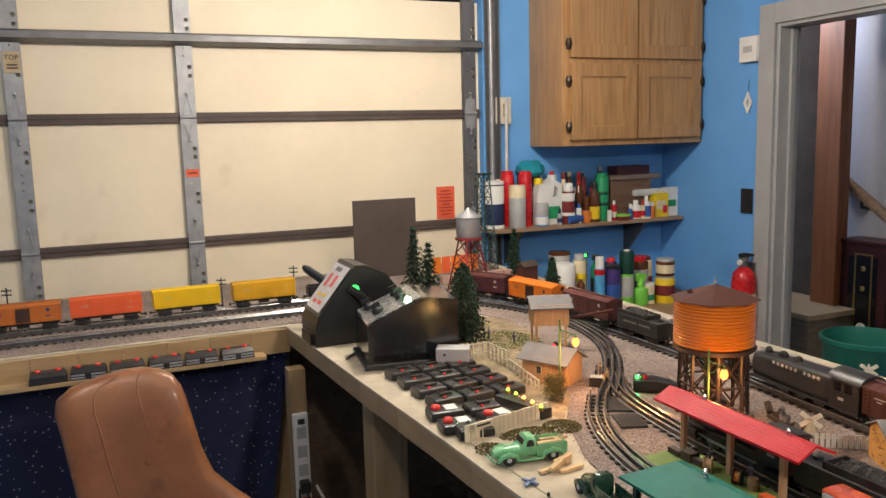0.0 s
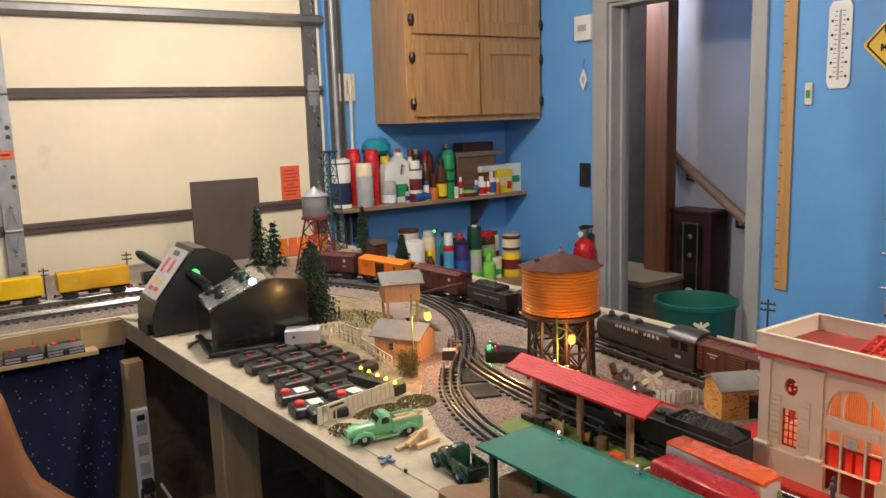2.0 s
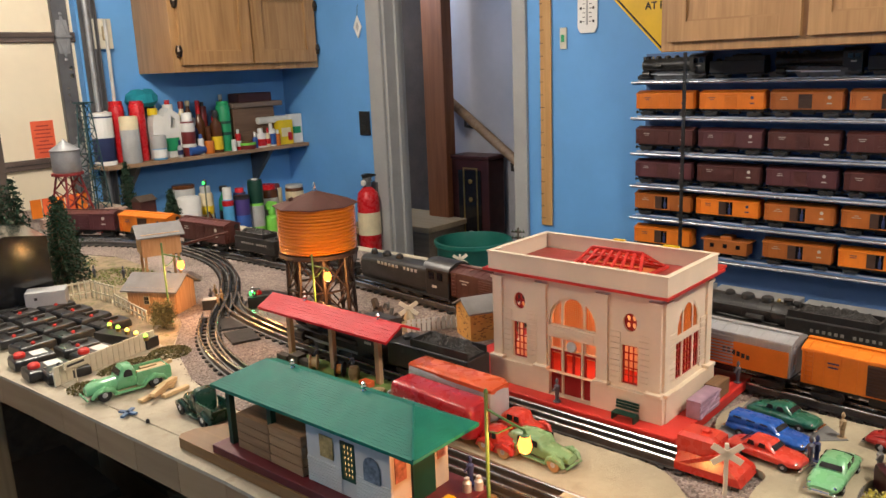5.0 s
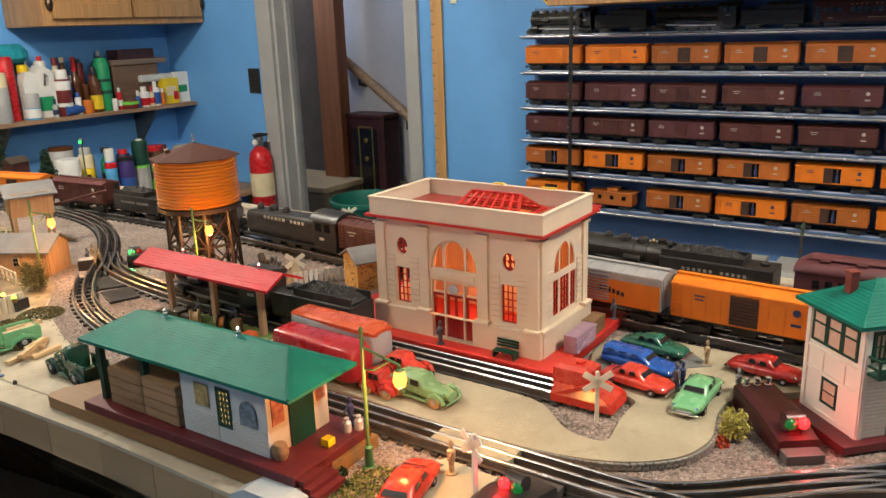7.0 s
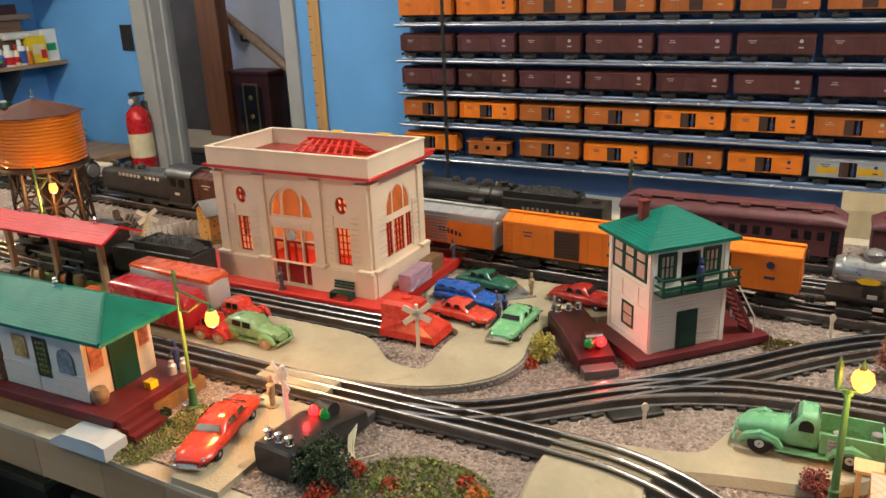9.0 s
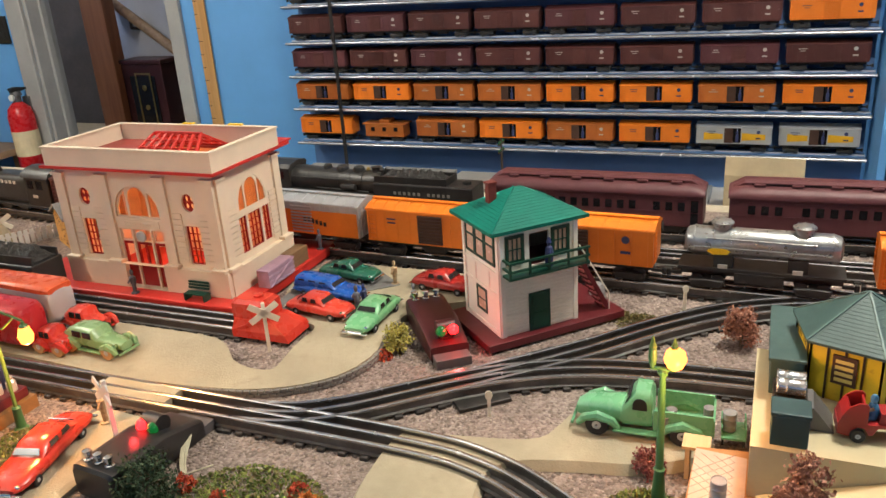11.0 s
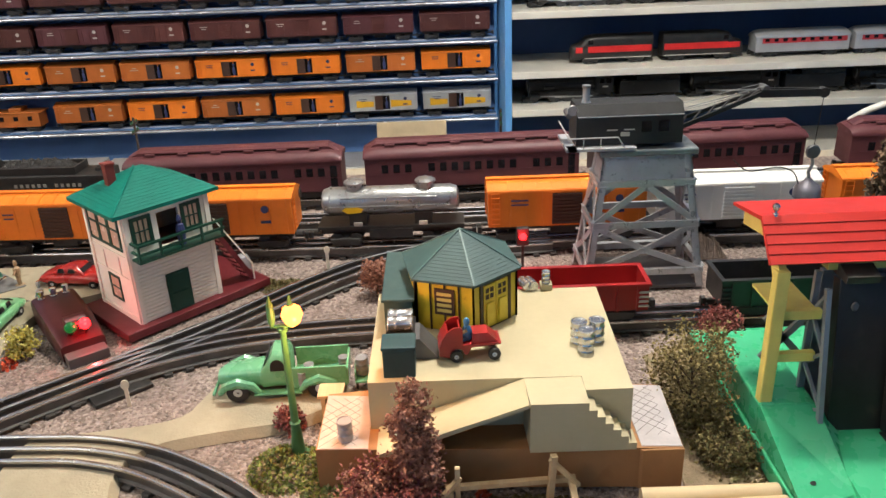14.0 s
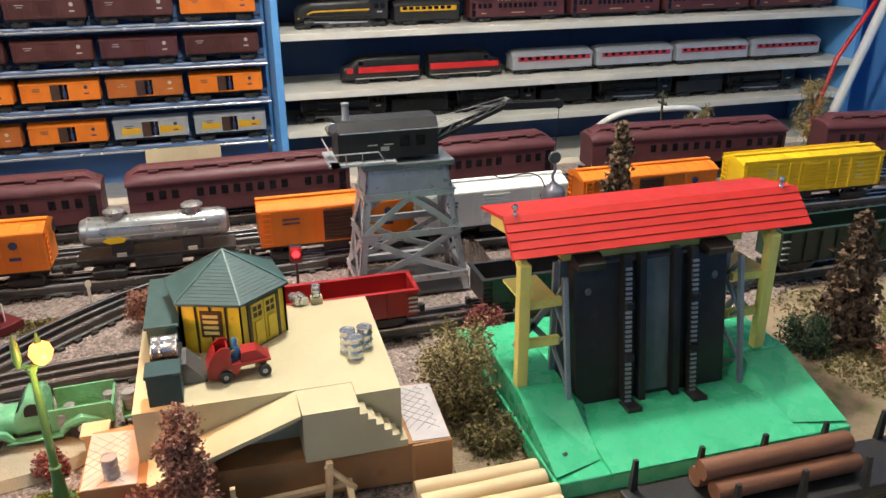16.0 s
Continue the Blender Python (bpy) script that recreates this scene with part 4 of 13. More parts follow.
            part("lettering", lt, mat("gold_lettering", (0.50, 0.38, 0.2), 0.6) if "gold_lettering" not in bpy.data.materials else bpy.data.materials["gold_lettering"], c)
    part("underframe", box(B(), -L / 2 + 0.01, -0.014, 0.009, L / 2 - 0.01, 0.014, z0), BLACKM, c)
    trucks(c, (-L / 2 + 0.05, L / 2 - 0.05))
    couplers(c, L / 2 + 0.003)
    return c


SILVERT = mat("tank_silver_paint", (0.36, 0.37, 0.37), 0.30, 0.75, 0.15, 40, 0.03, 300, dirt=(0.22, 0.20, 0.17), dirt_at=0.62)


def tank_car(label):
    c = thing("tank_car", 0, 0, 0, 0, label, "train car")
    L = 0.19
    zc, r = 0.062, 0.0195
    part("tank", tube(B(), [(-L / 2, 0, zc), (-L / 2 + 0.003, 0, zc), (-L / 2 + 0.012, 0, zc), (L / 2 - 0.012, 0, zc), (L / 2 - 0.003, 0, zc), (L / 2, 0, zc)], [r * 0.5, r * 0.84, r, r, r * 0.84, r * 0.5], 28), SILVERT, c, smooth=True)
    for x in (-L / 2 + 0.0125, -0.0318, 0.0318, L / 2 - 0.0125):
        part("band", tube(B(), [(x - 0.0008, 0, zc), (x + 0.0008, 0, zc)], [r + 0.0006, r + 0.0006], 28), SILVERT, c)
    for x in (-0.049, 0.049):
        d = part("dome", lathe(B(), [(0.0105, zc + r - 0.003), (0.0108, zc + r + 0.0045), (0.0142, zc + r + 0.0052), (0.0142, zc + r + 0.0075), (0.0125, zc + r + 0.0083), (0.008, zc + r + 0.0105), (0.002, zc + r + 0.0115)], 20, x), SILVERT, c, smooth=True)
        for k in range(8):
            part("bolt", lathe(B(), [(0.0012, 0), (0.0012, 0.0018), (0.0006, 0.0026)], 6), SILVERT, d, m=pose(x + 0.0118 * math.cos(k * math.pi / 4), 0.0118 * math.sin(k * math.pi / 4), zc + r + 0.0075))
    for s in (-1, 1):
        part("handrail", tube(B(), [(-L / 2 + 0.012, s * (r + 0.0022), zc - 0.002), (L / 2 - 0.012, s * (r + 0.0022), zc - 0.002)], 0.0009, 6), SILVERT, c)
        part("running_board", box(B(), -L / 2 + 0.028, s * (r - 0.003) - 0.0032, zc + 0.0083, L / 2 - 0.03, s * (r - 0.003) + 0.0032, zc + 0.0095), SILVERT, c)
        part("emblem", prism(B(), [(-0.014, 0), (-0.006, -0.0048), (0.012, -0.0036), (0.016, 0.001), (0.006, 0.0048), (-0.008, 0.0036)], 0.0008, at(-0.052 * -s, s * (r - 0.0002) + (0.0008 if s > 0 else 0.0), zc - 0.008) @ MY), YELLOW, c, "yellow and dark emblem")
    part("underframe", box(B(), -L / 2 - 0.006, -0.022, 0.027, L / 2 + 0.006, 0.022, 0.031), BLACKM, c)
    part("centre_sill", box(B(), -L / 2 - 0.004, -0.007, 0.0155, L / 2 + 0.004, 0.007, 0.027), BLACKM, c)
    for s in (-1, 1):
        part("step_sill", box(B(), -0.03, s * 0.0225 - 0.001, 0.013, 0.03, s * 0.0225 + 0.001, 0.027), BLACKM, c)
    for x in (-0.045, 0.045):
        part("saddle", box(B(), x - 0.012, -0.016, 0.031, x + 0.012, 0.016, zc - r + 0.006), BLACKM, c)
        for s in (-1, 1):
            part("saddle_tab", box(B(), x - 0.006, s * 0.0195 - 0.0012, 0.031, x + 0.006, s * 0.0195 + 0.0012, 0.036), LETTER, c)
    trucks(c, (-0.064, 0.064))
    couplers(c, 0.108)
    return c


def gondola(label, body, load=None, L=0.2, H=0.046):
    c = thing("gondola", 0, 0, 0, 0, label, "train car", "open wagons")
    W, z0 = 0.050, 0.016
    xs = [-L / 2 + 0.012 + k * (L - 0.024) / 8 for k in range(9)]
    row = [q for x in xs for q in ((x - 0.0015, 0), (x - 0.0014, 0.0026), (x + 0.0014, 0.0026), (x + 0.0015, 0))]
    outer = [(-L / 2, -W / 2)] + [(x, -W / 2 - o) for x, o in row] + [(L / 2, -W / 2), (L / 2, W / 2)] + [(x, W / 2 + o) for x, o in row[::-1]] + [(-L / 2, W / 2)]
    part("body", panel(B(), outer, [rect(-L / 2 + 0.0025, -W / 2 + 0.0025, L / 2 - 0.0025, W / 2 - 0.0025)], H - z0, at(0, 0, z0)), body, c)
    part("floor", box(B(), -L / 2 + 0.002, -W / 2 + 0.002, z0 + 0.0005, L / 2 - 0.002, W / 2 - 0.002, z0 + 0.004), body, c)
    part("rim", panel(B(), rect(-L / 2 - 0.002, -W / 2 - 0.003, L / 2 + 0.002, W / 2 + 0.003), [rect(-L / 2 + 0.003, -W / 2 + 0.003, L / 2 - 0.003, W / 2 - 0.003)], 0.003, at(0, 0, H)), body, c)
    for s in (-1, 1):
        part("herald", prism(B(), disc(s * -0.028, 0, 0.0085, 0.0065, 14), 0.0008, at(0, s * W / 2 + (0.0008 if s > 0 else 0.0), 0.032) @ MY), LETTER, c, "round white herald")
        for e in (-1, 1):
            for k in range(4):
                part("grab_iron", bx(e * (L / 2 - 0.006), s * (W / 2 + 0.0015), z0 + 0.006 + k * (H - z0 - 0.008) / 4, 0.011, 0.003, 0.0014), LETTER if body is not BLACKM else BLACKM, c)
    if load is not None:
        part("load", heap(L - 0.01, W - 0.008, H - 0.008, 0.012, 5), load, c)
    part("underframe", box(B(), -L / 2 + 0.004, -0.012, 0.0115, L / 2 - 0.004, 0.012, z0), BLACKM, c)
    trucks(c, (-L / 2 + 0.034, L / 2 - 0.034))
    couplers(c, L / 2 + 0.004)
    return c


def heap(lx, ly, z, h, seed, nx=26, ny=9):
    """A lumpy load."""
    bm = B()
    rng = random.Random(seed)
    g = [[None] * (ny + 1) for _ in range(nx + 1)]
    for i in range(nx + 1):
        for j in range(ny + 1):
            u, v = i / nx, j / ny
            e = min(u, 1 - u) * 6, min(v, 1 - v) * 4
            g[i][j] = bm.verts.new(((u - 0.5) * lx, (v - 0.5) * ly, z + h * min(1, e[0], e[1]) * rng.uniform(0.5, 1.1)))
    for i in range(nx):
        for j in range(ny):
            bm.faces.new((g[i][j], g[i + 1][j], g[i + 1][j + 1], g[i][j + 1]))
    return bm


def tender(label, L=0.175, lettering=True):
    c = thing("tender", 0, 0, 0, 0, label, "train car", "tenders")
    W, z0, H = 0.056, 0.018, 0.07
    bm = box(B(), -L / 2, -W / 2, z0, L / 2, W / 2, 0.058, bev=0.002)
    box(bm, -L / 2 + 0.002, -W / 2 + 0.004, 0.058, L / 2 - 0.05, -W / 2 + 0.0065, H)
    box(bm, -L / 2 + 0.002, W / 2 - 0.0065, 0.058, L / 2 - 0.05, W / 2 - 0.004, H)
    box(bm, L / 2 - 0.052, -W / 2 + 0.004, 0.058, L / 2 - 0.049, W / 2 - 0.004, H)
    part("body", bm, BLACKM, c)
    part("coal", heap(L - 0.056, W - 0.014, 0.06, 0.018, 11), COAL, c, m=pose(-0.024, 0, 0))
    part("hatch", lathe(B(), [(0.008, 0.058), (0.008, 0.063), (0.003, 0.065)], 12, L / 2 - 0.02), BLACKM, c)
    if lettering:
        DULL = bpy.data.materials.get("dull_lettering") or mat("dull_lettering", (0.26, 0.25, 0.22), 0.6)
        for k in range(12):
            if k != 6:
                part("lettering", box(B(), -0.055 + k * 0.0095, -W / 2 - 0.0005, 0.039, -0.050 + k * 0.0095, -W / 2 + 0.0004, 0.0445), DULL, c)
    part("underframe", box(B(), -L / 2 + 0.003, -0.015, 0.0135, L / 2 - 0.003, 0.015, z0), BLACKM, c)
    trucks(c, (-L / 2 + 0.036, L / 2 - 0.036))
    couplers(c, L / 2 + 0.004)
    return c


def steam_loco(label, L=0.255, stripe=None, streamlined=False):
    """A steam engine, its smokebox towards +x."""
    c = thing("steam_locomotive", 0, 0, 0, 0, label, "locomotive", "steam engines")
    r, zc = 0.0225, 0.05
    x1, x0 = L / 2 - 0.018, -L / 2 + 0.05
    if streamlined:
        rings = [oval(x0 - 0.05, 0.028, 0.02, 0.083, 5), oval(x0, 0.028, 0.02, 0.083, 5), oval(x1 - 0.03, 0.027, 0.022, 0.08, 4), oval(x1 + 0.004, 0.022, 0.018, 0.072, 3), oval(x1 + 0.018, 0.010, 0.014, 0.055, 2.5)]
        part("shroud", loft(B(), rings), BLACKM, c, smooth=True)
        for s in (-1, 1):
            sb = bar(B(), (x0 - 0.045, s * 0.0285, 0.052), (x1 - 0.03, s * 0.0278, 0.05), 0.001, 0.005)
            bar(sb, (x1 - 0.03, s * 0.0278, 0.05), (x1 + 0.012, s * 0.017, 0.03), 0.001, 0.004)
            part("stripe", sb, AMBER, c, "gold yellow side stripe")
    else:
        part("boiler", tube(B(), [(x0, 0, zc), (x0 + 0.02, 0, zc), (x0 + 0.08, 0, zc), (x1 - 0.03, 0, zc), (x1 - 0.028, 0, zc), (x1, 0, zc), (x1 + 0.003, 0, zc)], [0.0255, 0.0255, 0.0235, 0.0215, 0.0225, 0.0225, 0.018], 22), BLACKM, c, smooth=True)
        for k in range(6):
            x = x0 + 0.03 + k * 0.025
            part("boiler_band", tube(B(), [(x, 0, zc), (x + 0.0015, 0, zc)], 0.0245 - k * 0.0004, 22), BLACKM, c)
        part("smokebox_door", tube(B(), [(x1 + 0.003, 0, zc), (x1 + 0.006, 0, zc), (x1 + 0.008, 0, zc)], [0.016, 0.015, 0.006], 18), GALV_DARK, c)
        part("smokestack", lathe(B(), [(0.009, 0), (0.0075, 0.004), (0.0075, 0.009), (0.009, 0.011)], 14, x1 - 0.014, 0, zc + 0.019), BLACKM, c, smooth=True)
        for x, q in ((x1 - 0.05, 0.011), (x1 - 0.085, 0.012), (x1 - 0.118, 0.009)):
            part("dome", lathe(B(), [(q, 0), (q, 0.005), (q * 0.85, 0.0095), (q * 0.4, 0.012)], 14, x, 0, zc + 0.019), BLACKM, c, smooth=True)
        part("bell", lathe(B(), [(0.004, 0), (0.003, 0.004), (0.001, 0.006)], 10, x1 - 0.03, 0, zc + 0.023), BRASS, c)
        part("headlight", tube(B(), [(x1 - 0.004, 0, zc + 0.024), (x1 + 0.006, 0, zc + 0.024)], 0.0055, 12), BLACKM, c)
        pp = B()
        for s in (-1, 1):
            tube(pp, [(x0 + 0.01, s * 0.0245, zc + 0.009), (x1 - 0.01, s * 0.0235, zc + 0.009)], 0.0009, 6)
            tube(pp, [(x0 + 0.06, s * 0.0225, zc - 0.01), (x1 - 0.02, s * 0.0225, zc - 0.012)], 0.0016, 6)
            tube(pp, [(x1 - 0.075, s * 0.026, zc - 0.004), (x1 - 0.045, s * 0.026, zc - 0.004)], 0.0055, 10)
        part("piping", pp, BLACKM, c)
    cb = box(B(), -L / 2, -0.029, 0.026, x0 + 0.004, 0.029, 0.074)
    part("cab", cb, BLACKM, c)
    part("cab_roof", loft(B(), [[(x, -0.031, 0.074), (x, -0.024, 0.081), (x, 0, 0.085), (x, 0.024, 0.081), (x, 0.031, 0.074)] for x in (-L / 2 - 0.006, x0 + 0.006)]), BLACKM, c)
    for s in (-1, 1):
        for x in (-L / 2 + 0.014, -L / 2 + 0.034):
            part("cab_window", box(B(), x - 0.007, s * 0.029 - 0.0005, 0.054, x + 0.007, s * 0.029 + 0.0006, 0.068), WINDOW, c)
        part("number_plate", box(B(), -L / 2 + 0.016, s * 0.029 - 0.0005, 0.042, -L / 2 + 0.032, s * 0.029 + 0.0007, 0.0465), LETTER, c)
        part("running_board", box(B(), x0, s * 0.027 - 0.006, 0.0345, x1 - 0.006, s * 0.027 + 0.006, 0.0365), BLACKM, c, "running board with a pale edge" if stripe else "")
        if stripe is not None:
            part("edge_stripe", box(B(), x0, s * 0.0332 - 0.0005, 0.034, x1 - 0.006, s * 0.0332 + 0.0005, 0.037), stripe, c)
        part("cylinder", tube(B(), [(x1 - 0.032, s * 0.025, 0.0205), (x1 - 0.004, s * 0.025, 0.0205)], 0.0095, 12), BLACKM, c)
        for k in range(4):
            piece("driving_wheel", DRIVER, c, pose(x0 + 0.012 + k * 0.037, s * 0.0145, 0.018, 90 * s, 0, 0))
        rod = part("side_rod", bar(B(), (x0 + 0.010, s * 0.0235, 0.0165), (x0 + 0.125, s * 0.0235, 0.0165), 0.002, 0.0036), SILVERM, c)
        part("main_rod", bar(B(), (x0 + 0.05, s * 0.0255, 0.017), (x1 - 0.03, s * 0.0255, 0.0205), 0.0018, 0.003), SILVERM, rod)
    pl = B()
    for k in range(7):
        y = -0.021 + k * 0.007
        part("pilot_bar", bar(B(), (x1 + 0.02, y, 0.003), (x1 + 0.004, y * 0.9, 0.017), 0.0016), BLACKM, c)
    part("pilot_beam", box(pl, x1 - 0.004, -0.028, 0.016, x1 + 0.008, 0.028, 0.0195), BLACKM, c)
    part("underframe", box(B(), -L / 2 + 0.004, -0.011, 0.012, x1, 0.011, 0.034), BLACKM, c)
    trucks(c, (-L / 2 + 0.026, x1 - 0.004))
    return c


def tank_engine(label):
    """A tank engine with long lettered sides, its cab towards +x."""
    c = thing("steam_locomotive", 0, 0, 0, 0, label, "locomotive", "steam engines")
    x0, x1, x2 = -0.155, 0.085, 0.155
    part("side_tank", loft(B(), [oval(x0, 0.020, 0.020, 0.062, 3), oval(x0 + 0.012, 0.028, 0.018, 0.070, 4.5), oval(x1, 0.029, 0.018, 0.076, 5)]), BLACKM, c, smooth=True)
    part("cab", box(B(), x1, -0.031, 0.018, x2, 0.031, 0.078, bev=0.002), BLACKM, c)
    part("cab_roof", loft(B(), [[(x, -0.033, 0.076), (x, -0.028, 0.085), (x, -0.014, 0.092), (x, 0.0, 0.094), (x, 0.014, 0.092), (x, 0.028, 0.085), (x, 0.033, 0.076)] for x in (x1 - 0.006, x2 + 0.004)]), BLACKM, c, "dull grey black arched cab roof", smooth=True)
    for s in (-1, 1):
        for x in (x1 + 0.018, x1 + 0.044):
            part("cab_window", box(B(), x - 0.009, s * 0.031 - 0.0005, 0.054, x + 0.009, s * 0.031 + 0.0006, 0.071), WINDOW, c)
        part("number_plate", box(B(), x1 + 0.020, s * 0.031 - 0.0005, 0.036, x1 + 0.034, s * 0.031 + 0.0007, 0.0415), LETTER, c)
        for k in range(11):
            if k != 6:
                part("lettering", box(B(), x0 + 0.075 + k * 0.0128, s * 0.0288 - 0.0006, 0.059, x0 + 0.082 + k * 0.0128, s * 0.0288 + 0.0008, 0.0655), LETTER, c)
        part("running_board", box(B(), x0, s * 0.027 - 0.006, 0.0155, x2, s * 0.027 + 0.006, 0.0185), BLACKM, c)
        for k in range(3):
            piece("driving_wheel", DRIVER, c, pose(-0.06 + k * 0.05, s * 0.0145, 0.018, 90 * s, 0, 0))
        part("side_rod", bar(B(), (-0.062, s * 0.0235, 0.0165), (0.042, s * 0.0235, 0.0165), 0.002, 0.0036), SILVERM, c)
        part("end_window", box(B(), x2 - 0.0005, s * 0.016 - 0.009, 0.054, x2 + 0.0007, s * 0.016 + 0.009, 0.072), WINDOW, c)
    for x, q in ((x0 + 0.03, 0.008), (x0 + 0.075, 0.011), (x0 + 0.12, 0.009)):
        part("dome", lathe(B(), [(q, 0), (q, 0.009), (q * 0.8, 0.015), (q * 0.3, 0.018)], 14, x, 0, 0.066), BLACKM, c, smooth=True)
    part("underframe", box(B(), x0 + 0.004, -0.012, 0.011, x2 - 0.004, 0.012, 0.019), BLACKM, c)
    couplers(c, x2 + 0.004)
    return c


def diesel(label):
    c = thing("diesel_locomotive", 0, 0, 0, 0, label, "locomotive", "diesel units")
    L = 0.24
    rings = [oval(-L / 2, 0.029, 0.014, 0.082, 6), oval(L / 2 - 0.07, 0.029, 0.014, 0.082, 6), oval(L / 2 - 0.045, 0.0285, 0.014, 0.077, 4.5), oval(L / 2 - 0.03, 0.0275, 0.012, 0.060, 4), oval(L / 2 - 0.008, 0.024, 0.010, 0.054, 3), oval(L / 2, 0.014, 0.010, 0.044, 2.5)]
    part("body", loft(B(), rings), BLACKM, c, smooth=True)
    for s in (-1, 1):
        part("band", box(B(), -L / 2 + 0.004, s * 0.029 - 0.0004, 0.034, L / 2 - 0.05, s * 0.029 + 0.0007, 0.052), REDP, c, "bright red side band")
        part("nose_band", box(B(), L / 2 - 0.05, s * 0.028 - 0.0005, 0.034, L / 2 - 0.014, s * 0.0265 + 0.001, 0.05), REDP, c)
        part("window", box(B(), L / 2 - 0.064, s * 0.029 - 0.0004, 0.058, L / 2 - 0.05, s * 0.029 + 0.0007, 0.07), WINDOW, c)
        part("sill_stripe", box(B(), -L / 2 + 0.004, s * 0.0287 - 0.0004, 0.0165, L / 2 - 0.04, s * 0.0287 + 0.001, 0.019), LETTER, c)
    trucks(c, (-L / 2 + 0.045, L / 2 - 0.06))
    return c


def on(path, y, x=None):
    """The pose on a track's line nearest to y (or to x, where it runs along x)."""
    ln = spline([(a, b, 0) for a, b in path], 0.01)
    i = min(range(len(ln)), key=lambda k: abs(ln[k].y - y) if x is None else abs(ln[k].x - x))
    _, a = side(ln, i)
    return ln[i].x, ln[i].y, a


def put(ob, path, y, x=None, flip=False, z=None):
    px, py, a = on(path, y, x)
    ob.matrix_basis = pose(px, py, RT if z is None else z, 0, 0, a + (180 if flip else 0))
    return ob


# freight on the main line
pac = put(boxcar("silver and orange wooden reefer with faded lettering", SILVER, SILVER, SILVER, kind="boards", seed=3), MAIN, 0.015)
for s_ in (-1, 1):
    part("orange_panel", prism(B(), [(-0.104, 0.026), (0.064, 0.026), (0.070, 0.034), (0.060, 0.040), (0.078, 0.052), (0.074, 0.062), (0.046, 0.066), (-0.104, 0.066)] if s_ > 0 else [(-0.064, 0.026), (0.104, 0.026), (0.104, 0.066), (-0.046, 0.066), (-0.074, 0.062), (-0.078, 0.052), (-0.060, 0.040), (-0.070, 0.034)], 0.0006, at(0, s_ * 0.0303 + 0.0003, 0) @ MY), ORANGE, pac, "faded orange painted side panel")
    for k_ in range(6):
        u_ = 0.006 + k_ * 0.0075
        part("lettering", box(B(), -s_ * u_ - 0.0026, s_ * 0.0308 - 0.0002, 0.047 - k_ * 0.0012, -s_ * u_ + 0.0026, s_ * 0.0308 + 0.0003, 0.056 - k_ * 0.0016), INK, pac)
baby = put(boxcar("bright orange boxcar with a brown slatted door", ORANGE, DOORDARK, ORANGE, L=0.216, lettering=LETTER_BLUE, seed=4), MAIN, -0.215)
put(boxcar("bright orange boxcar with end ladders", ORANGE, DOORDARK, ORANGE, L=0.216, lettering=LETTER_BLUE, seed=5), MAIN, -0.443)
put(tank_car("silver two-dome tank car on black frame"), MAIN, -0.683)
put(boxcar("bright orange boxcar with small blue lettering", ORANGE, DOORDARK, ORANGE, lettering=LETTER_BLUE, seed=6), MAIN, -0.915)
put(boxcar("white reefer car with raised doors", WHITE, WHITE, WHITE, L=0.22, lettering=LETTER_BLUE, seed=7), MAIN, -1.15)
put(boxcar("orange boxcar with pale window panel", ORANGE, DOORDARK, ORANGE, L=0.225, lettering=LETTER_BLUE, seed=8), MAIN, -1.395)
put(boxcar("bright yellow slatted stock car", YELLOW, YELLOW, YELLOW, L=0.26, kind="slats", seed=9, name="stock_car"), MAIN, -1.69)
# left run of the main line
put(boxcar("brown boxcar with white lettering on the main line", BROWN, BROWN, BROWN, seed=12), MAIN, 1.575)
put(boxcar("orange boxcar with a brown door on the curve", ORANGE, DOORDARK, ORANGE, lettering=LETTER_BLUE, seed=13), MAIN, 1.845)
put(boxcar("dark maroon boxcar on the far curve", MAROON, MAROON, BROWN, seed=14), MAIN, 2.08)
put(tender("black coal tender with pale lettering"), MAIN, 1.335)
put(steam_loco("black steam engine behind the water tower", 0.24), MAIN, 1.075, flip=False)
put(tank_engine("black tank engine with lettered sides behind the water tower"), MAIN, 0.755)
put(boxcar("tuscan maroon boxcar with a round white herald", BROWN, BROWN, BROWN, L=0.2, seed=15), MAIN, 0.495)
# passenger train
put(steam_loco("black steam engine with long boiler behind the station", 0.26), PASS, 0.081)
put(tender("black tender heaped with coal", 0.193), PASS, -0.123)
p1 = put(passenger("maroon heavyweight passenger car with clerestory roof", L=0.344), PASS, -0.424)
for y in (-0.8, -1.173):
    copy_thing(p1, pose(*on(PASS, y)[:2], RT, 0, 0, on(PASS, y)[2]))
put(passenger("long maroon heavyweight passenger car near the curve", L=0.385), PASS, -1.615)
for y in (-2.055,):
    copy_thing(p1, pose(*on(PASS, y)[:2], RT, 0, 0, on(PASS, y)[2]))
# by the garage door
put(boxcar("orange boxcar with a brown door by the garage door", ORANGE_B, DOORDARK, ORANGE_B, lettering=LETTER_BLUE, seed=16), MAIN, 0, x=-1.275)
put(boxcar("coral red slatted stock car by the garage door", CORAL, CORAL, CORAL, kind="slats", seed=17, name="stock_car"), MAIN, 0, x=-1.04)
put(boxcar("bright yellow slatted stock car by the garage door", YELLOW, YELLOW, YELLOW, kind="slats", seed=18, name="stock_car"), MAIN, 0, x=-0.788)
put(boxcar("amber yellow slatted stock car by the garage door", AMBER, AMBER, AMBER, kind="slats", seed=19, name="stock_car"), MAIN, 0, x=-0.53)
put(gondola("low black gondola on the far track", BLACKM, None, 0.19), MAIN, 0, x=-0.28)
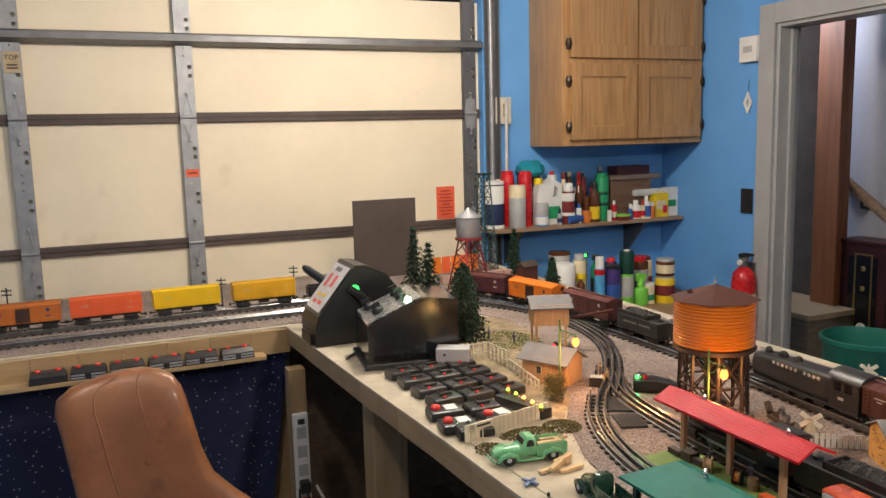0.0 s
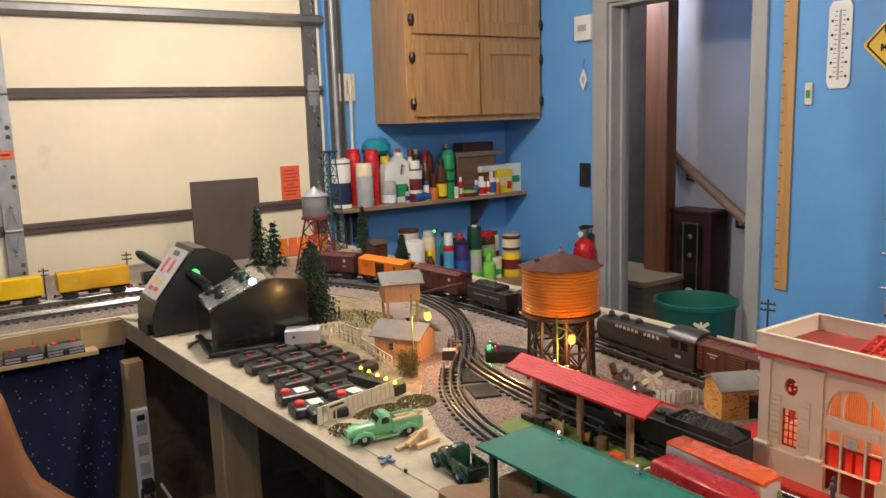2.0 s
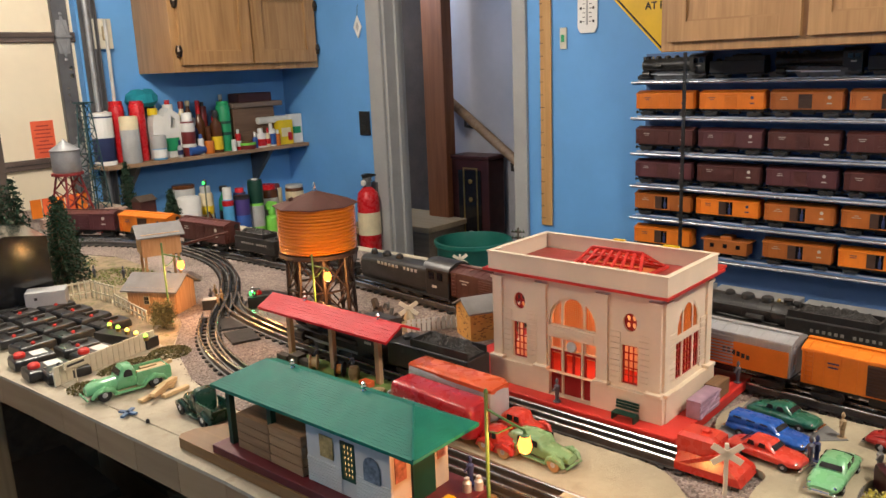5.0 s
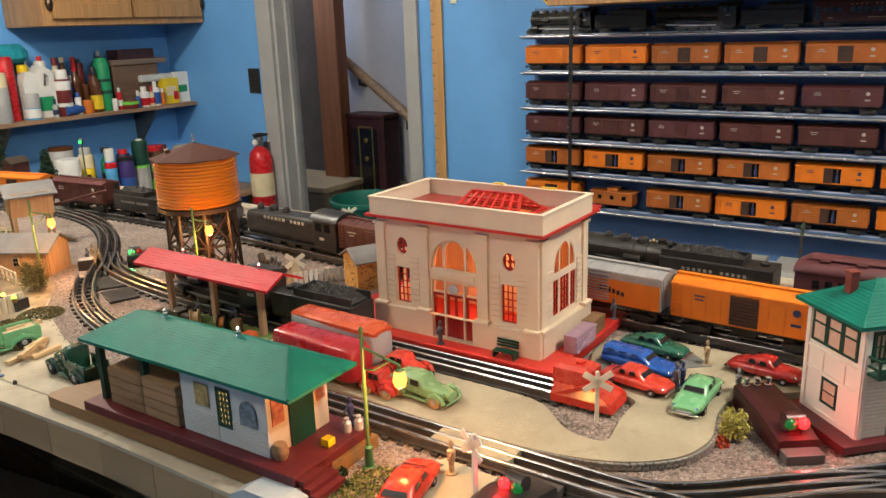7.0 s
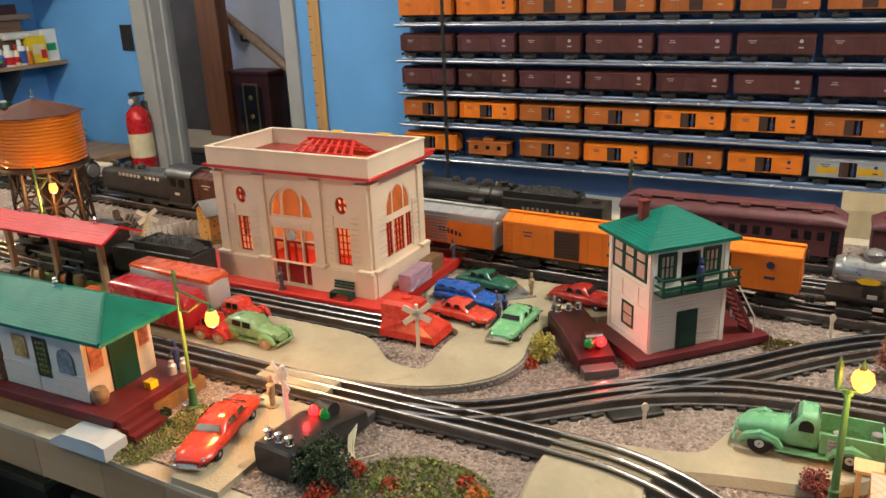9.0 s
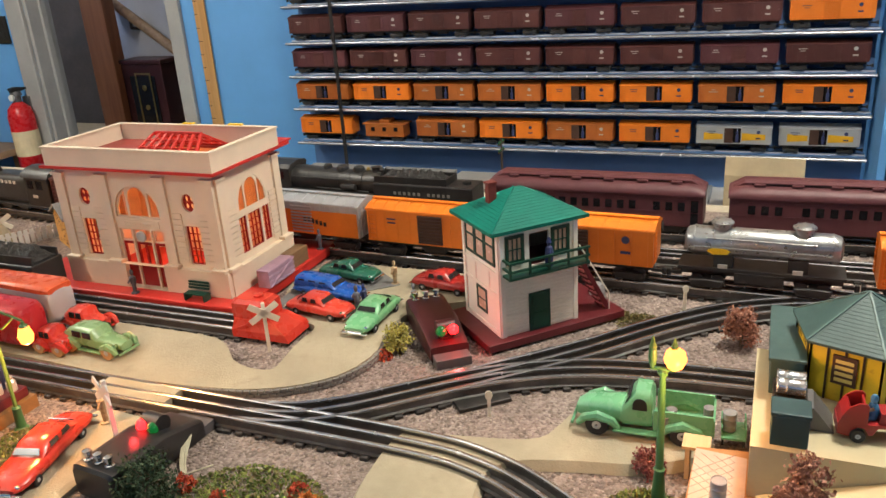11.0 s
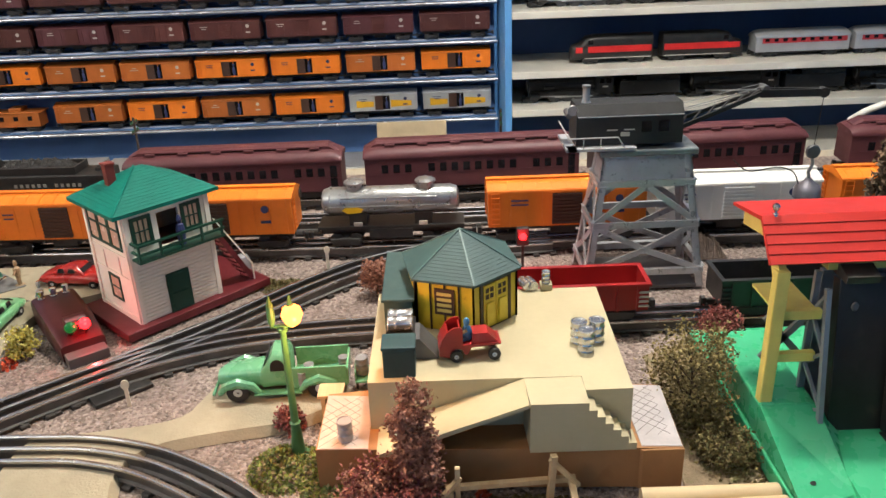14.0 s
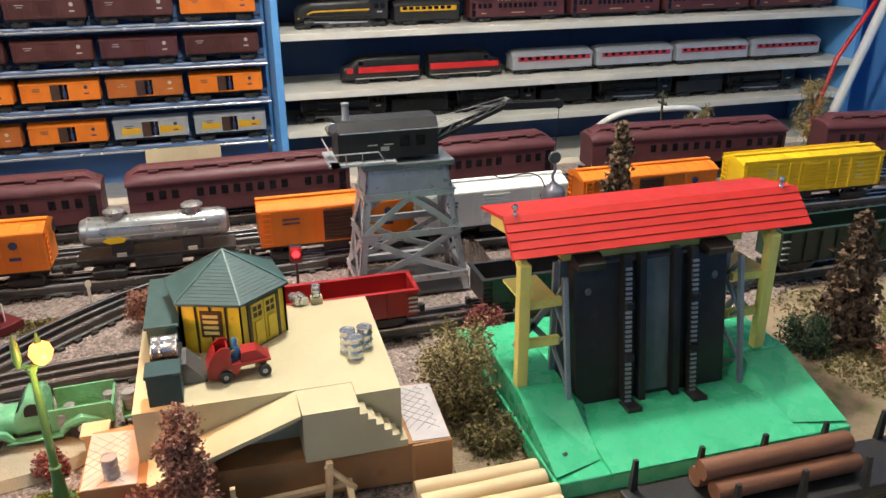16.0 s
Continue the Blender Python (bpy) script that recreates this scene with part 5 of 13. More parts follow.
# front tracks
put(steam_loco("black steam engine under the platform roof", 0.25), STATION, 0.60, flip=True)
put(tender("black tender heaped with coal beside the trailers", 0.17), STATION, 0.365, flip=True)
put(gondola("brick red gondola with white herald", RED), BRANCH, -0.873)
put(gondola("black open hopper wagon, empty", BLACKM), BRANCH, -1.157)
put(gondola("dark green open hopper wagon", mat("dark_green_paint", (0.02, 0.04, 0.024), 0.4, 0, 0.12, 25), None, 0.22, 0.058), BRANCH, -1.575)

# ---- display shelves of trains on the doorway wall ----
ALU = mat("white_metal_shelf", (0.50, 0.52, 0.56), 0.42, 0.35, 0.02, 6)
NOSE = mat("bright_shelf_nosing", (0.56, 0.58, 0.62), 0.24, 0.7, 0.06, 12, 0.03, 200)
SHELF_WHITE = mat("white_board", (0.74, 0.71, 0.62), 0.5, 0, 0.06, 10, 0.05, 90)
SZ = [0.405, 0.280, 0.155, 0.038, -0.078, -0.203]
SY0, SY1 = -0.935, 0.945
for z in SZ:
    sh = thing("wall_shelf", 0, 0, 0, 0, "narrow blue shelf with a shiny white metal edge", "shelf", "boxcar shelves")
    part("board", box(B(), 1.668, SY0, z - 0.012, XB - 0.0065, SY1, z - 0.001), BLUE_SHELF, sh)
    part("edge", prism(B(), [(1.667, z - 0.0085)] + [(1.6600 - 0.0050 * math.cos(a_), z - 0.004 + 0.0045 * math.sin(a_)) for a_ in [math.pi * (k / 10 - 0.5) for k in range(11)]] + [(1.667, z + 0.0005)], SY1 - SY0 + 0.004, at(0, SY1 + 0.002, 0) @ MY), NOSE, sh, "shiny rounded metal edge strip", smooth=True)
    part("rail", box(B(), 1.70, SY0, z - 0.001, 1.704, SY1, z + 0.0035), ALU, sh)
CXS = 1.712
# added panel: shade on the blue wall behind the shelves, put into its colour
structure("shelf_backing", box(B(), XB - 0.006, SY0, -0.335, XB - 0.001, SY1, 0.498), mat("shaded_wall_blue", (0.085, 0.17, 0.36), 0.6, 0, 0.07, 6, 0.1, 120), "dull blue painted panel behind the boxcar shelves")


def stand(ob, y, z, x=CXS, flip=False):
    ob.matrix_basis = pose(x, y, z, 0, 0, 90 + (180 if flip else 0))
    return ob


G6 = "boxcars on the wall shelves"
proto = {
    "o": boxcar("bright orange boxcar with an open dark doorway", ORANGE, DOORDARK, ORANGE, opened=True, lettering=LETTER_BLUE, seed=21, group=G6),
    "b": boxcar("burnt orange boxcar with an open dark doorway", ORANGE_B, DOORDARK, ORANGE_B, opened=True, seed=22, group=G6),
    "r": boxcar("bright orange closed reefer on a shelf", ORANGE, ORANGE, ORANGE, kind="boards", lettering=LETTER_BLUE, seed=23, group=G6),
    "q": boxcar("burnt orange closed boxcar on a shelf", ORANGE_B, DOORDARK, ORANGE_B, seed=24, group=G6),
    "m": boxcar("dark maroon boxcar with white lettering on a shelf", BROWN, BROWN, BROWN, seed=25, group=G6),
    "n": boxcar("tuscan brown boxcar with round herald on a shelf", MAROON, BROWN, MAROON, seed=26, group=G6),
    "s": boxcar("silver grey boxcar with a yellow panel and open door", SILVER, DOORDARK, SILVER, opened=True, lettering=LETTER_BLUE, seed=27, group=G6),
}
for s in (-1, 1):
    for a, b in ((-0.09, -0.024), (0.03, 0.085)):
        part("yellow_panel", prism(B(), [(a, -0.008), (b, -0.011), (b, 0.012), (a, 0.008)], 0.0008, at(0, s * 0.0298, 0.048) @ MY), AMBER, proto["s"], "yellow wedge panel")
cab_proto = thing("caboose", 0, 0, 0, 0, "small burnt orange bobber caboose on a shelf", "train car", G6)
part("body", box(B(), -0.075, -0.028, 0.018, 0.075, 0.028, 0.062, bev=0.001), ORANGE_B, cab_proto)
part("roof", box(B(), -0.085, -0.031, 0.062, 0.085, 0.031, 0.066, bev=0.001), ORANGE_B, cab_proto)
part("cupola", box(B(), -0.02, -0.022, 0.066, 0.02, 0.022, 0.078, bev=0.001), ORANGE_B, cab_proto)
for s in (-1, 1):
    for x in (-0.045, 0.0, 0.045):
        part("window", box(B(), x - 0.007, s * 0.028 - 0.0004, 0.038, x + 0.007, s * 0.028 + 0.0006, 0.052), WINDOW, cab_proto)
trucks(cab_proto, (-0.045, 0.045))
ROWS = {1: "rrqqqqqq", 2: "mnmmnmmr", 3: "nmnmmmnm", 4: "bobboobo", 5: "okbobosS"}
used = set()
for row, keys in ROWS.items():
    for k, key in enumerate(keys):
        y = SY1 - 0.112 - k * 0.2345
        src = cab_proto if key == "k" else proto[key.lower()]
        if src in used:
            copy_thing(src, pose(CXS, y, SZ[row] + 0.0035, 0, 0, 90))
        else:
            stand(src, y, SZ[row] + 0.0035)
            used.add(src)
stand(steam_loco("black steam engine with silver rods on the top shelf", 0.25), SY1 - 0.13, SZ[0] + 0.0035)
stand(tender("black coal tender on the top shelf", 0.18), SY1 - 0.36, SZ[0] + 0.0035)
stand(steam_loco("black steam engine in the cabinet's shade", 0.27), SY1 - 0.60, SZ[0] + 0.0035)
stand(tender("black tender in the cabinet's shade", 0.18), SY1 - 0.84, SZ[0] + 0.0035)
stand(passenger("dark maroon passenger car in the cabinet's shade"), SY1 - 1.12, SZ[0] + 0.0035)
stand(passenger("dark maroon coach in the cabinet's shade"), SY1 - 1.48, SZ[0] + 0.0035)
solid("strap", box(B(), 1.645, 0.738, -0.42, 1.649, 0.750, 0.498), BLACK, "thin black strap hanging in front of the shelves", "strap")
# lower ledge with white boxes
ldg = thing("low_cabinet", 0, 0, 0, 0, "low blue painted cabinet under the boxcar shelves", "cabinet")
part("body", box(B(), 1.30, SY0 - 0.0, FLOOR, XB - 0.001, SY1, -0.36), BLUE_SHELF, ldg)
part("top", box(B(), 1.285, SY0 - 0.005, -0.36, XB - 0.001, SY1 + 0.01, -0.335, bev=0.003), WHITE, ldg)
CARD = mat("white_card", (0.42, 0.41, 0.39), 0.7, 0, 0.06, 14)
KRAFT = mat("tan_card", (0.45, 0.36, 0.22), 0.8, 0, 0.1, 14)
for y0, y1, z1, mt_, lb in ((0.62, 0.90, -0.232, CARD, "white train carton lying on the low cabinet"), (0.33, 0.60, -0.235, CARD, "white train carton beside another"), (0.06, 0.31, -0.24, CARD, "plain white cardboard carton on the cabinet"), (-0.25, 0.02, -0.236, CARD, "long white cardboard carton on the cabinet"), (-0.52, -0.29, -0.25, SILVER, "grey box on the low cabinet"), (-0.92, -0.58, -0.25, CARD, "white carton at the end of the cabinet")):
    t = thing("carton", 0, 0, 0, 0, lb, "box", "cartons on the low cabinet")
    part("box", box(B(), 1.52, y0, -0.335, 1.68, y1, z1 - 0.057, bev=0.002), mt_, t)
    part("lid", box(B(), 1.517, y0 - 0.003, z1 - 0.08, 1.683, y1 + 0.003, z1 - 0.055, bev=0.002), mt_, t)
    part("print", box(B(), 1.5155, y0 + 0.04, z1 - 0.075, 1.5195, y0 + 0.11, z1 - 0.065), INK, t)
t = thing("carton", 0, 0, 0, 0, "cream cardboard carton with an open flap", "box", "cartons on the low cabinet")
part("box", box(B(), 1.40, -0.77, -0.335, 1.50, -0.57, -0.19, bev=0.002), KRAFT, t)
part("flap", prism(B(), rect(-0.77, 0, -0.57, 0.05), 0.003, pose(1.40, 0, -0.19, 0, 0, 0) @ MX @ pose(0, 0, 0, 25)), KRAFT, t)

# ---- white bookcase of engines ----
bk = thing("bookcase", 0, 0, 0, 0, "blue painted bookcase with white shelves of engines", "bookcase")
BX0, BY0, BY1 = 1.48, -2.95, -0.945
part("side", box(B(), BX0, BY1 - 0.02, FLOOR, XB - 0.001, BY1, CEIL - 0.02, bev=0.002), BLUE, bk)
part("side", box(B(), BX0, BY0, FLOOR, XB - 0.001, BY0 + 0.02, CEIL - 0.02, bev=0.002), BLUE, bk)
WZ = [0.30, 0.14, -0.027, -0.138, -0.30, -0.55]
# added sheet, darkened to navy to paint the shadow on the blue wall
part("back", box(B(), XB - 0.006, BY0 + 0.021, FLOOR, XB - 0.0015, BY1 - 0.021, CEIL - 0.03), mat("bookcase_shade_blue", (0.055, 0.10, 0.22), 0.6, 0, 0.08, 6, 0.1, 120), bk, "added back panel, navy for the shade on the blue wall")
for z in WZ:
    part("shelf", box(B(), BX0 - 0.012, BY0 + 0.02, z - 0.02, XB - 0.0062, BY1 - 0.02, z, bev=0.002), SHELF_WHITE, bk)
EX = 1.575
e = steam_loco("black streamlined steam engine with a yellow stripe", 0.27, streamlined=True)
stand(e, -1.155, WZ[1], EX)
tn = passenger("black streamlined tender with an orange band", BLACKM, BLACKM, 0.2, 8, AMBER, False, "tenders", 0.078, True)
stand(tn, -1.41, WZ[1], EX)
for k in range(4):
    pp = passenger("maroon passenger coach on a white shelf", None, None, 0.31) if k == 0 else None
    if pp:
        coach = stand(pp, -1.70, WZ[1], EX)
    else:
        copy_thing(coach, pose(EX, -1.70 - k * 0.335, WZ[1], 0, 0, 90))
dz = stand(diesel("black and red streamlined diesel unit on a white shelf"), -1.265, WZ[2], EX)
copy_thing(dz, pose(EX, -1.535, WZ[2], 0, 0, 270))
REDBAND = mat("red_band", (0.45, 0.04, 0.05), 0.4)
sc = stand(passenger("silver passenger car with a red window band", SILVER, SILVER, 0.275, 9, REDBAND, False, "silver coaches", 0.078, True), -1.825, WZ[2], EX)
for k in range(1, 4):
    copy_thing(sc, pose(EX, -1.825 - k * 0.292, WZ[2], 0, 0, 90))
l1 = stand(steam_loco("black steam engine on the lower white shelf", 0.27, stripe=None), -1.14, WZ[3], EX)
t1 = stand(tender("black tender with pale lettering on the lower white shelf", 0.18), -1.385, WZ[3], EX)
for y in (-1.635, -2.13, -2.62):
    copy_thing(l1, pose(EX, y, WZ[3], 0, 0, 90))
for y in (-1.88, -2.375):
    copy_thing(t1, pose(EX, y, WZ[3], 0, 0, 90))

# ---- buildings on the layout ----
GLOW = mat("lamp_glow", (1, 0.6, 0.3), 0.5, emit=(1.0, 0.42, 0.12), power=18.0)
LITPANE = mat("lit_pane", (0.8, 0.6, 0.35), 0.4, emit=(1.0, 0.62, 0.25), power=1.6)
AMBERPANE = mat("amber_mesh_pane", (0.75, 0.30, 0.10), 0.5, emit=(1.0, 0.30, 0.08), power=0.55)
STONE = mat("cream_station_plastic", (0.72, 0.60, 0.45), 0.5, 0, 0.05, 18, 0.06, 160)
SGREEN = mat("green_roof_plastic", (0.004, 0.135, 0.097), 0.55, 0, 0.12, 22, 0.05, 300, spec=0.25)
DKGREEN = mat("dark_green_plastic", (0.005, 0.045, 0.028), 0.4, 0, 0.12, 25)
MAR = mat("maroon_base_plastic", (0.10, 0.012, 0.016), 0.42, 0, 0.12, 25, 0.04, 300)
OFFWHITE = mat("white_tower_plastic", (0.72, 0.70, 0.60), 0.4, 0, 0.05, 20)
GREYWALL = mat("pale_grey_plastic", (0.56, 0.54, 0.50), 0.45, 0, 0.06, 20)
PLATRED = mat("red_platform", (0.52, 0.03, 0.022), 0.42, 0, 0.1, 25, 0.03, 200)
ROOFRED = mat("red_roof_plastic", (0.46, 0.012, 0.020), 0.5, 0, 0.1, 22, 0.03, 300, spec=0.2)
FIGURE = mat("painted_figure", (0.10, 0.10, 0.12), 0.6, 0, 0.3, 200)
FIGTAN = mat("tan_figure", (0.35, 0.25, 0.14), 0.6, 0, 0.3, 200)


def figure(x, y, z, h, material, label, rz=0):
    """A tiny painted figurine: one turned mesh with arms."""
    k = h / 0.04
    bm = lathe(B(), [(0.007 * k, 0), (0.007 * k, 0.0015 * k), (0.003 * k, 0.002 * k), (0.0036 * k, 0.014 * k), (0.0046 * k, 0.020 * k), (0.0052 * k, 0.028 * k), (0.0016 * k, 0.031 * k), (0.003 * k, 0.035 * k), (0.0026 * k, 0.039 * k), (0.0006 * k, 0.041 * k)], 9)
    bar(bm, (0.004 * k, 0, 0.027 * k), (0.0085 * k, 0.002 * k, 0.019 * k), 0.0022 * k), bar(bm, (-0.004 * k, 0, 0.027 * k), (-0.0085 * k, 0.003 * k, 0.020 * k), 0.0022 * k)
    return solid("figurine", bm, material, label, "figurine", "figurines", smooth=True, m=pose(x, y, z, 0, 0, rz))


def grid(parent, u0, v0, u1, v1, nu, nv, to, material, w=0.0012, frame=0.002, depth=0.002, name="window", pane=None):
    """A window: frame and bars as one lattice, and a pane behind."""
    holes = []
    du, dv = (u1 - u0 - 2 * frame - (nu - 1) * w) / nu, (v1 - v0 - 2 * frame - (nv - 1) * w) / nv
    for i in range(nu):
        for j in range(nv):
            a, b = u0 + frame + i * (du + w), v0 + frame + j * (dv + w)
            holes.append(rect(a, b, a + du, b + dv))
    w_ = part(name, panel(B(), rect(u0, v0, u1, v1), holes, depth, to), material, parent)
    if pane is not None:
        part("pane", prism(B(), rect(u0 + 0.001, v0 + 0.001, u1 - 0.001, v1 - 0.001), 0.0004, to @ at(0, 0, depth * 0.3)), pane, w_)
    return w_


def hip(x0, y0, x1, y1, z0, z1, ridge, th=0.003, along="y", r0=None, r1=None):
    """A hipped roof: eaves rectangle, and a ridge inset by ridge at both ends."""
    bm = B()
    e = [bm.verts.new(p) for p in ((x0, y0, z0), (x1, y0, z0), (x1, y1, z0), (x0, y1, z0))]
    lo = [bm.verts.new((p.co.x, p.co.y, z0 - th)) for p in e]
    if along == "y":
        a, b = bm.verts.new(((x0 + x1) / 2, y0 + (ridge if r0 is None else r0), z1)), bm.verts.new(((x0 + x1) / 2, y1 - (ridge if r1 is None else r1), z1))
        bm.faces.new((e[0], e[1], a)), bm.faces.new((e[1], e[2], b, a)), bm.faces.new((e[2], e[3], b)), bm.faces.new((e[3], e[0], a, b))
    else:
        a, b = bm.verts.new((x0 + ridge, (y0 + y1) / 2, z1)), bm.verts.new((x1 - ridge, (y0 + y1) / 2, z1))
        bm.faces.new((e[3], e[0], a)), bm.faces.new((e[0], e[1], b, a)), bm.faces.new((e[1], e[2], b)), bm.faces.new((e[2], e[3], a, b))
    for i in range(4):
        bm.faces.new((e[i], lo[i], lo[(i + 1) % 4], e[(i + 1) % 4]))
    bm.faces.new(lo)
    bmesh.ops.recalc_face_normals(bm, faces=bm.faces)
    return bm


def shingles(parent, corners, rows, material, lift=0.0005, name="shingle_course"):
    """Overlapping courses on one roof plane: corners eave-left, eave-right, top-right, top-left."""
    a, b, c, d = [Vector(p) for p in corners]
    nrm = (b - a).cross(d - a).normalized()
    if nrm.z < 0:
        nrm = -nrm
    for k in range(rows):
        t0, t1 = k / rows, (k + 1) / rows
        p, q, r, s = a.lerp(d, t0), b.lerp(c, t0), b.lerp(c, t1), a.lerp(d, t1)
        bm = B()
        lo = [bm.verts.new(v + nrm * 0.0001) for v in (p, q, r, s)]
        up = [bm.verts.new(v + nrm * (lift if i < 2 else lift * 0.25)) for i, v in enumerate((p, q, r, s))]
        bm.faces.new(up)
        for i in range(4):
            bm.faces.new((lo[i], lo[(i + 1) % 4], up[(i + 1) % 4], up[i]))
        bmesh.ops.recalc_face_normals(bm, faces=bm.faces)
        part(name, bm, material, parent)


# city station
S = thing("station_building", 0, 0, 0, 0, "cream classical toy station with red lit windows", "building")
SX0, SX1, SYa, SYb = 0.012, 0.165, 0.012, 0.296
ZW = 0.176
part("platform", box(B(), -0.022, -0.026, G, 0.25, 0.40, -0.004, bev=0.002), PLATRED, S, "glossy red platform base")
part("base_wall", panel(B(), rect(SYa - 0.006, -0.004, SYb + 0.006, 0.034), [rect(0.118, -0.003, 0.190, 0.035 - 0.0015)], 0.008, at(SX0 - 0.008, 0, 0) @ MX), STONE, S)
part("base_wall", box(B(), SX0, SYa - 0.008, -0.004, SX1 + 0.006, SYa, 0.034), STONE, S)
part("base_wall", box(B(), SX0, SYb, -0.004, SX1 + 0.006, SYb + 0.008, 0.034), STONE, S)
ctr = (SYa + SYb) / 2
o1, o2 = ctr + 0.094, ctr - 0.094
fr_holes = [disc(o1, 0.132, 0.0105, 0.0135), disc(o2, 0.132, 0.0105, 0.0135), rect(o1 - 0.0125, 0.040, o1 + 0.0125, 0.098), rect(o2 - 0.0125, 0.040, o2 + 0.0125, 0.098), arch(ctr - 0.040, 0.104, ctr + 0.040, 0.152), rect(ctr - 0.040, -0.003, ctr - 0.0185, 0.0865), rect(ctr - 0.0155, -0.003, ctr + 0.0155, 0.0865), rect(ctr + 0.0185, -0.003, ctr + 0.040, 0.0865)]
front = part("front_wall", panel(B(), rect(SYa, -0.004, SYb, ZW), fr_holes, 0.006, at(SX0, 0, 0) @ MX), STONE, S)
sctr = (SX0 + SX1) / 2 + 0.004
sd_holes = [arch(sctr - 0.034, 0.106, sctr + 0.034, 0.152), rect(sctr - 0.037, 0.044, sctr - 0.020, 0.098), rect(sctr - 0.015, 0.044, sctr + 0.015, 0.098), rect(sctr + 0.020, 0.044, sctr + 0.037, 0.098)]
right = part("side_wall", panel(B(), rect(SX0 + 0.006, -0.004, SX1, ZW), sd_holes, 0.006, at(0, SYa + 0.006, 0) @ MY), STONE, S)
left = part("side_wall", panel(B(), rect(SX0 + 0.006, -0.004, SX1, ZW), sd_holes, 0.006, at(0, SYb, 0) @ MY), STONE, S)
part("back_wall", box(B(), SX1 - 0.006, SYa + 0.006, -0.004, SX1, SYb - 0.006, ZW), STONE, S)
# courses of blocks and pilasters
for o in (o1, o2):
    for k in range(9):
        z = 0.041 + k * 0.0085
        for u0, u1 in ((o - 0.031, o - 0.0145), (o + 0.0145, o + 0.031)):
            part("block", box(B(), SX0 - 0.0016, u0, z, SX0, u1, z + 0.0068), STONE, front)
for k in range(9):
    z = 0.041 + k * 0.0085
    for u0, u1 in ((SX0 + 0.014, sctr - 0.040), (sctr + 0.040, SX1 - 0.004)):
        part("block", box(B(), u0, SYa - 0.0016, z, u1, SYa, z + 0.0068), STONE, right)
for u in (SYa + 0.008, o2 + 0.042, o1 - 0.042, SYb - 0.008):
    pl = part("pilaster", box(B(), SX0 - 0.004, u - 0.0085, 0.034, SX0, u + 0.0085, 0.164), STONE, front)
    part("capital", box(B(), SX0 - 0.0062, u - 0.011, 0.164, SX0, u + 0.011, 0.168), STONE, pl)
    part("foot", box(B(), SX0 - 0.011, u - 0.0125, 0.0335, SX0 + 0.001, u + 0.0125, 0.039, bev=0.001), STONE, pl)
for u in (SX0 + 0.010, SX1 - 0.008):
    pl = part("pilaster", box(B(), u - 0.008, SYa - 0.004, 0.034, u + 0.008, SYa, 0.164), STONE, right)
    part("capital", box(B(), u - 0.011, SYa - 0.0062, 0.164, u + 0.011, SYa, 0.168), STONE, pl)
    part("foot", box(B(), u - 0.0125, SYa - 0.011, 0.0335, u + 0.0125, SYa + 0.001, 0.039, bev=0.001), STONE, pl)
part("cornice", panel(B(), rect(-0.002, -0.002, 0.185, 0.308), [rect(SX0 + 0.006, SYa + 0.006, SX1 - 0.006, SYb - 0.006)], 0.004, at(0, 0, ZW)), PLATRED, S, "red cornice ledge")
par = part("parapet", panel(B(), rect(0.0, 0.0, 0.160, 0.298), [rect(0.005, 0.005, 0.155, 0.293)], 0.026, at(0, 0, ZW + 0.004)), STONE, S)
part("rim", panel(B(), rect(-0.0015, -0.0015, 0.1615, 0.2995), [rect(0.0065, 0.0065, 0.1535, 0.2915)], 0.0025, at(0, 0, ZW + 0.030)), STONE, par)
part("eave", box(B(), 0.160, 0.0, ZW + 0.004, 0.195, 0.298, ZW + 0.007), PLATRED, S)
part("roof_deck", panel(B(), rect(0.005, 0.005, 0.155, 0.293), [rect(0.062, 0.075, 0.128, 0.18)], 0.003, at(0, 0, ZW + 0.004)), mat("dull_red_deck", (0.30, 0.045, 0.035), 0.5, 0, 0.15, 25), S, "dull red roof deck")
SKY0, SKY1, SKYT = ZW + 0.008, ZW + 0.034, 0.095
sf_ = part("skylight_frame", bar(B(), (SKYT, 0.085, SKY1), (SKYT, 0.170, SKY1), 0.006, 0.004), PLATRED, S, "glossy red skylight truss")
for x in (0.055, 0.135):
    part("eave_bar", bar(B(), (x, 0.066, SKY0), (x, 0.189, SKY0), 0.006, 0.004), PLATRED, sf_)
for k in range(8):
    y = 0.070 + k * 0.0164
    t_ = 0.085 + k * 0.01214
    for x in (0.055, 0.135):
        part("rafter", bar(B(), (x, y, SKY0), (SKYT, t_, SKY1), 0.0045, 0.003), PLATRED, sf_)
for x, n in ((0.055, 1), (0.135, -1)):
    for f_ in (0.36, 0.68):
        part("purlin", bar(B(), (x + (SKYT - x) * f_, 0.066 + 0.019 * f_, SKY0 + 0.026 * f_), (x + (SKYT - x) * f_, 0.189 - 0.019 * f_, SKY0 + 0.026 * f_), 0.004, 0.0025), PLATRED, sf_)
for y in (0.066, 0.189):
    part("end_bar", bar(B(), (0.055, y, SKY0), (0.135, y, SKY0), 0.006, 0.004), PLATRED, sf_)
part("tape", box(B(), 0.158, 0.06, ZW + 0.0325, 0.164, 0.085, ZW + 0.0345), YELLOW, S, "strip of yellow masking tape")
part("tape", box(B(), 0.158, 0.15, ZW + 0.0325, 0.164, 0.17, ZW + 0.0345), YELLOW, S, "strip of yellow masking tape")
inx = at(SX0 + 0.0035, 0, 0) @ MX
iny = at(0, SYa + 0.0035, 0) @ MY
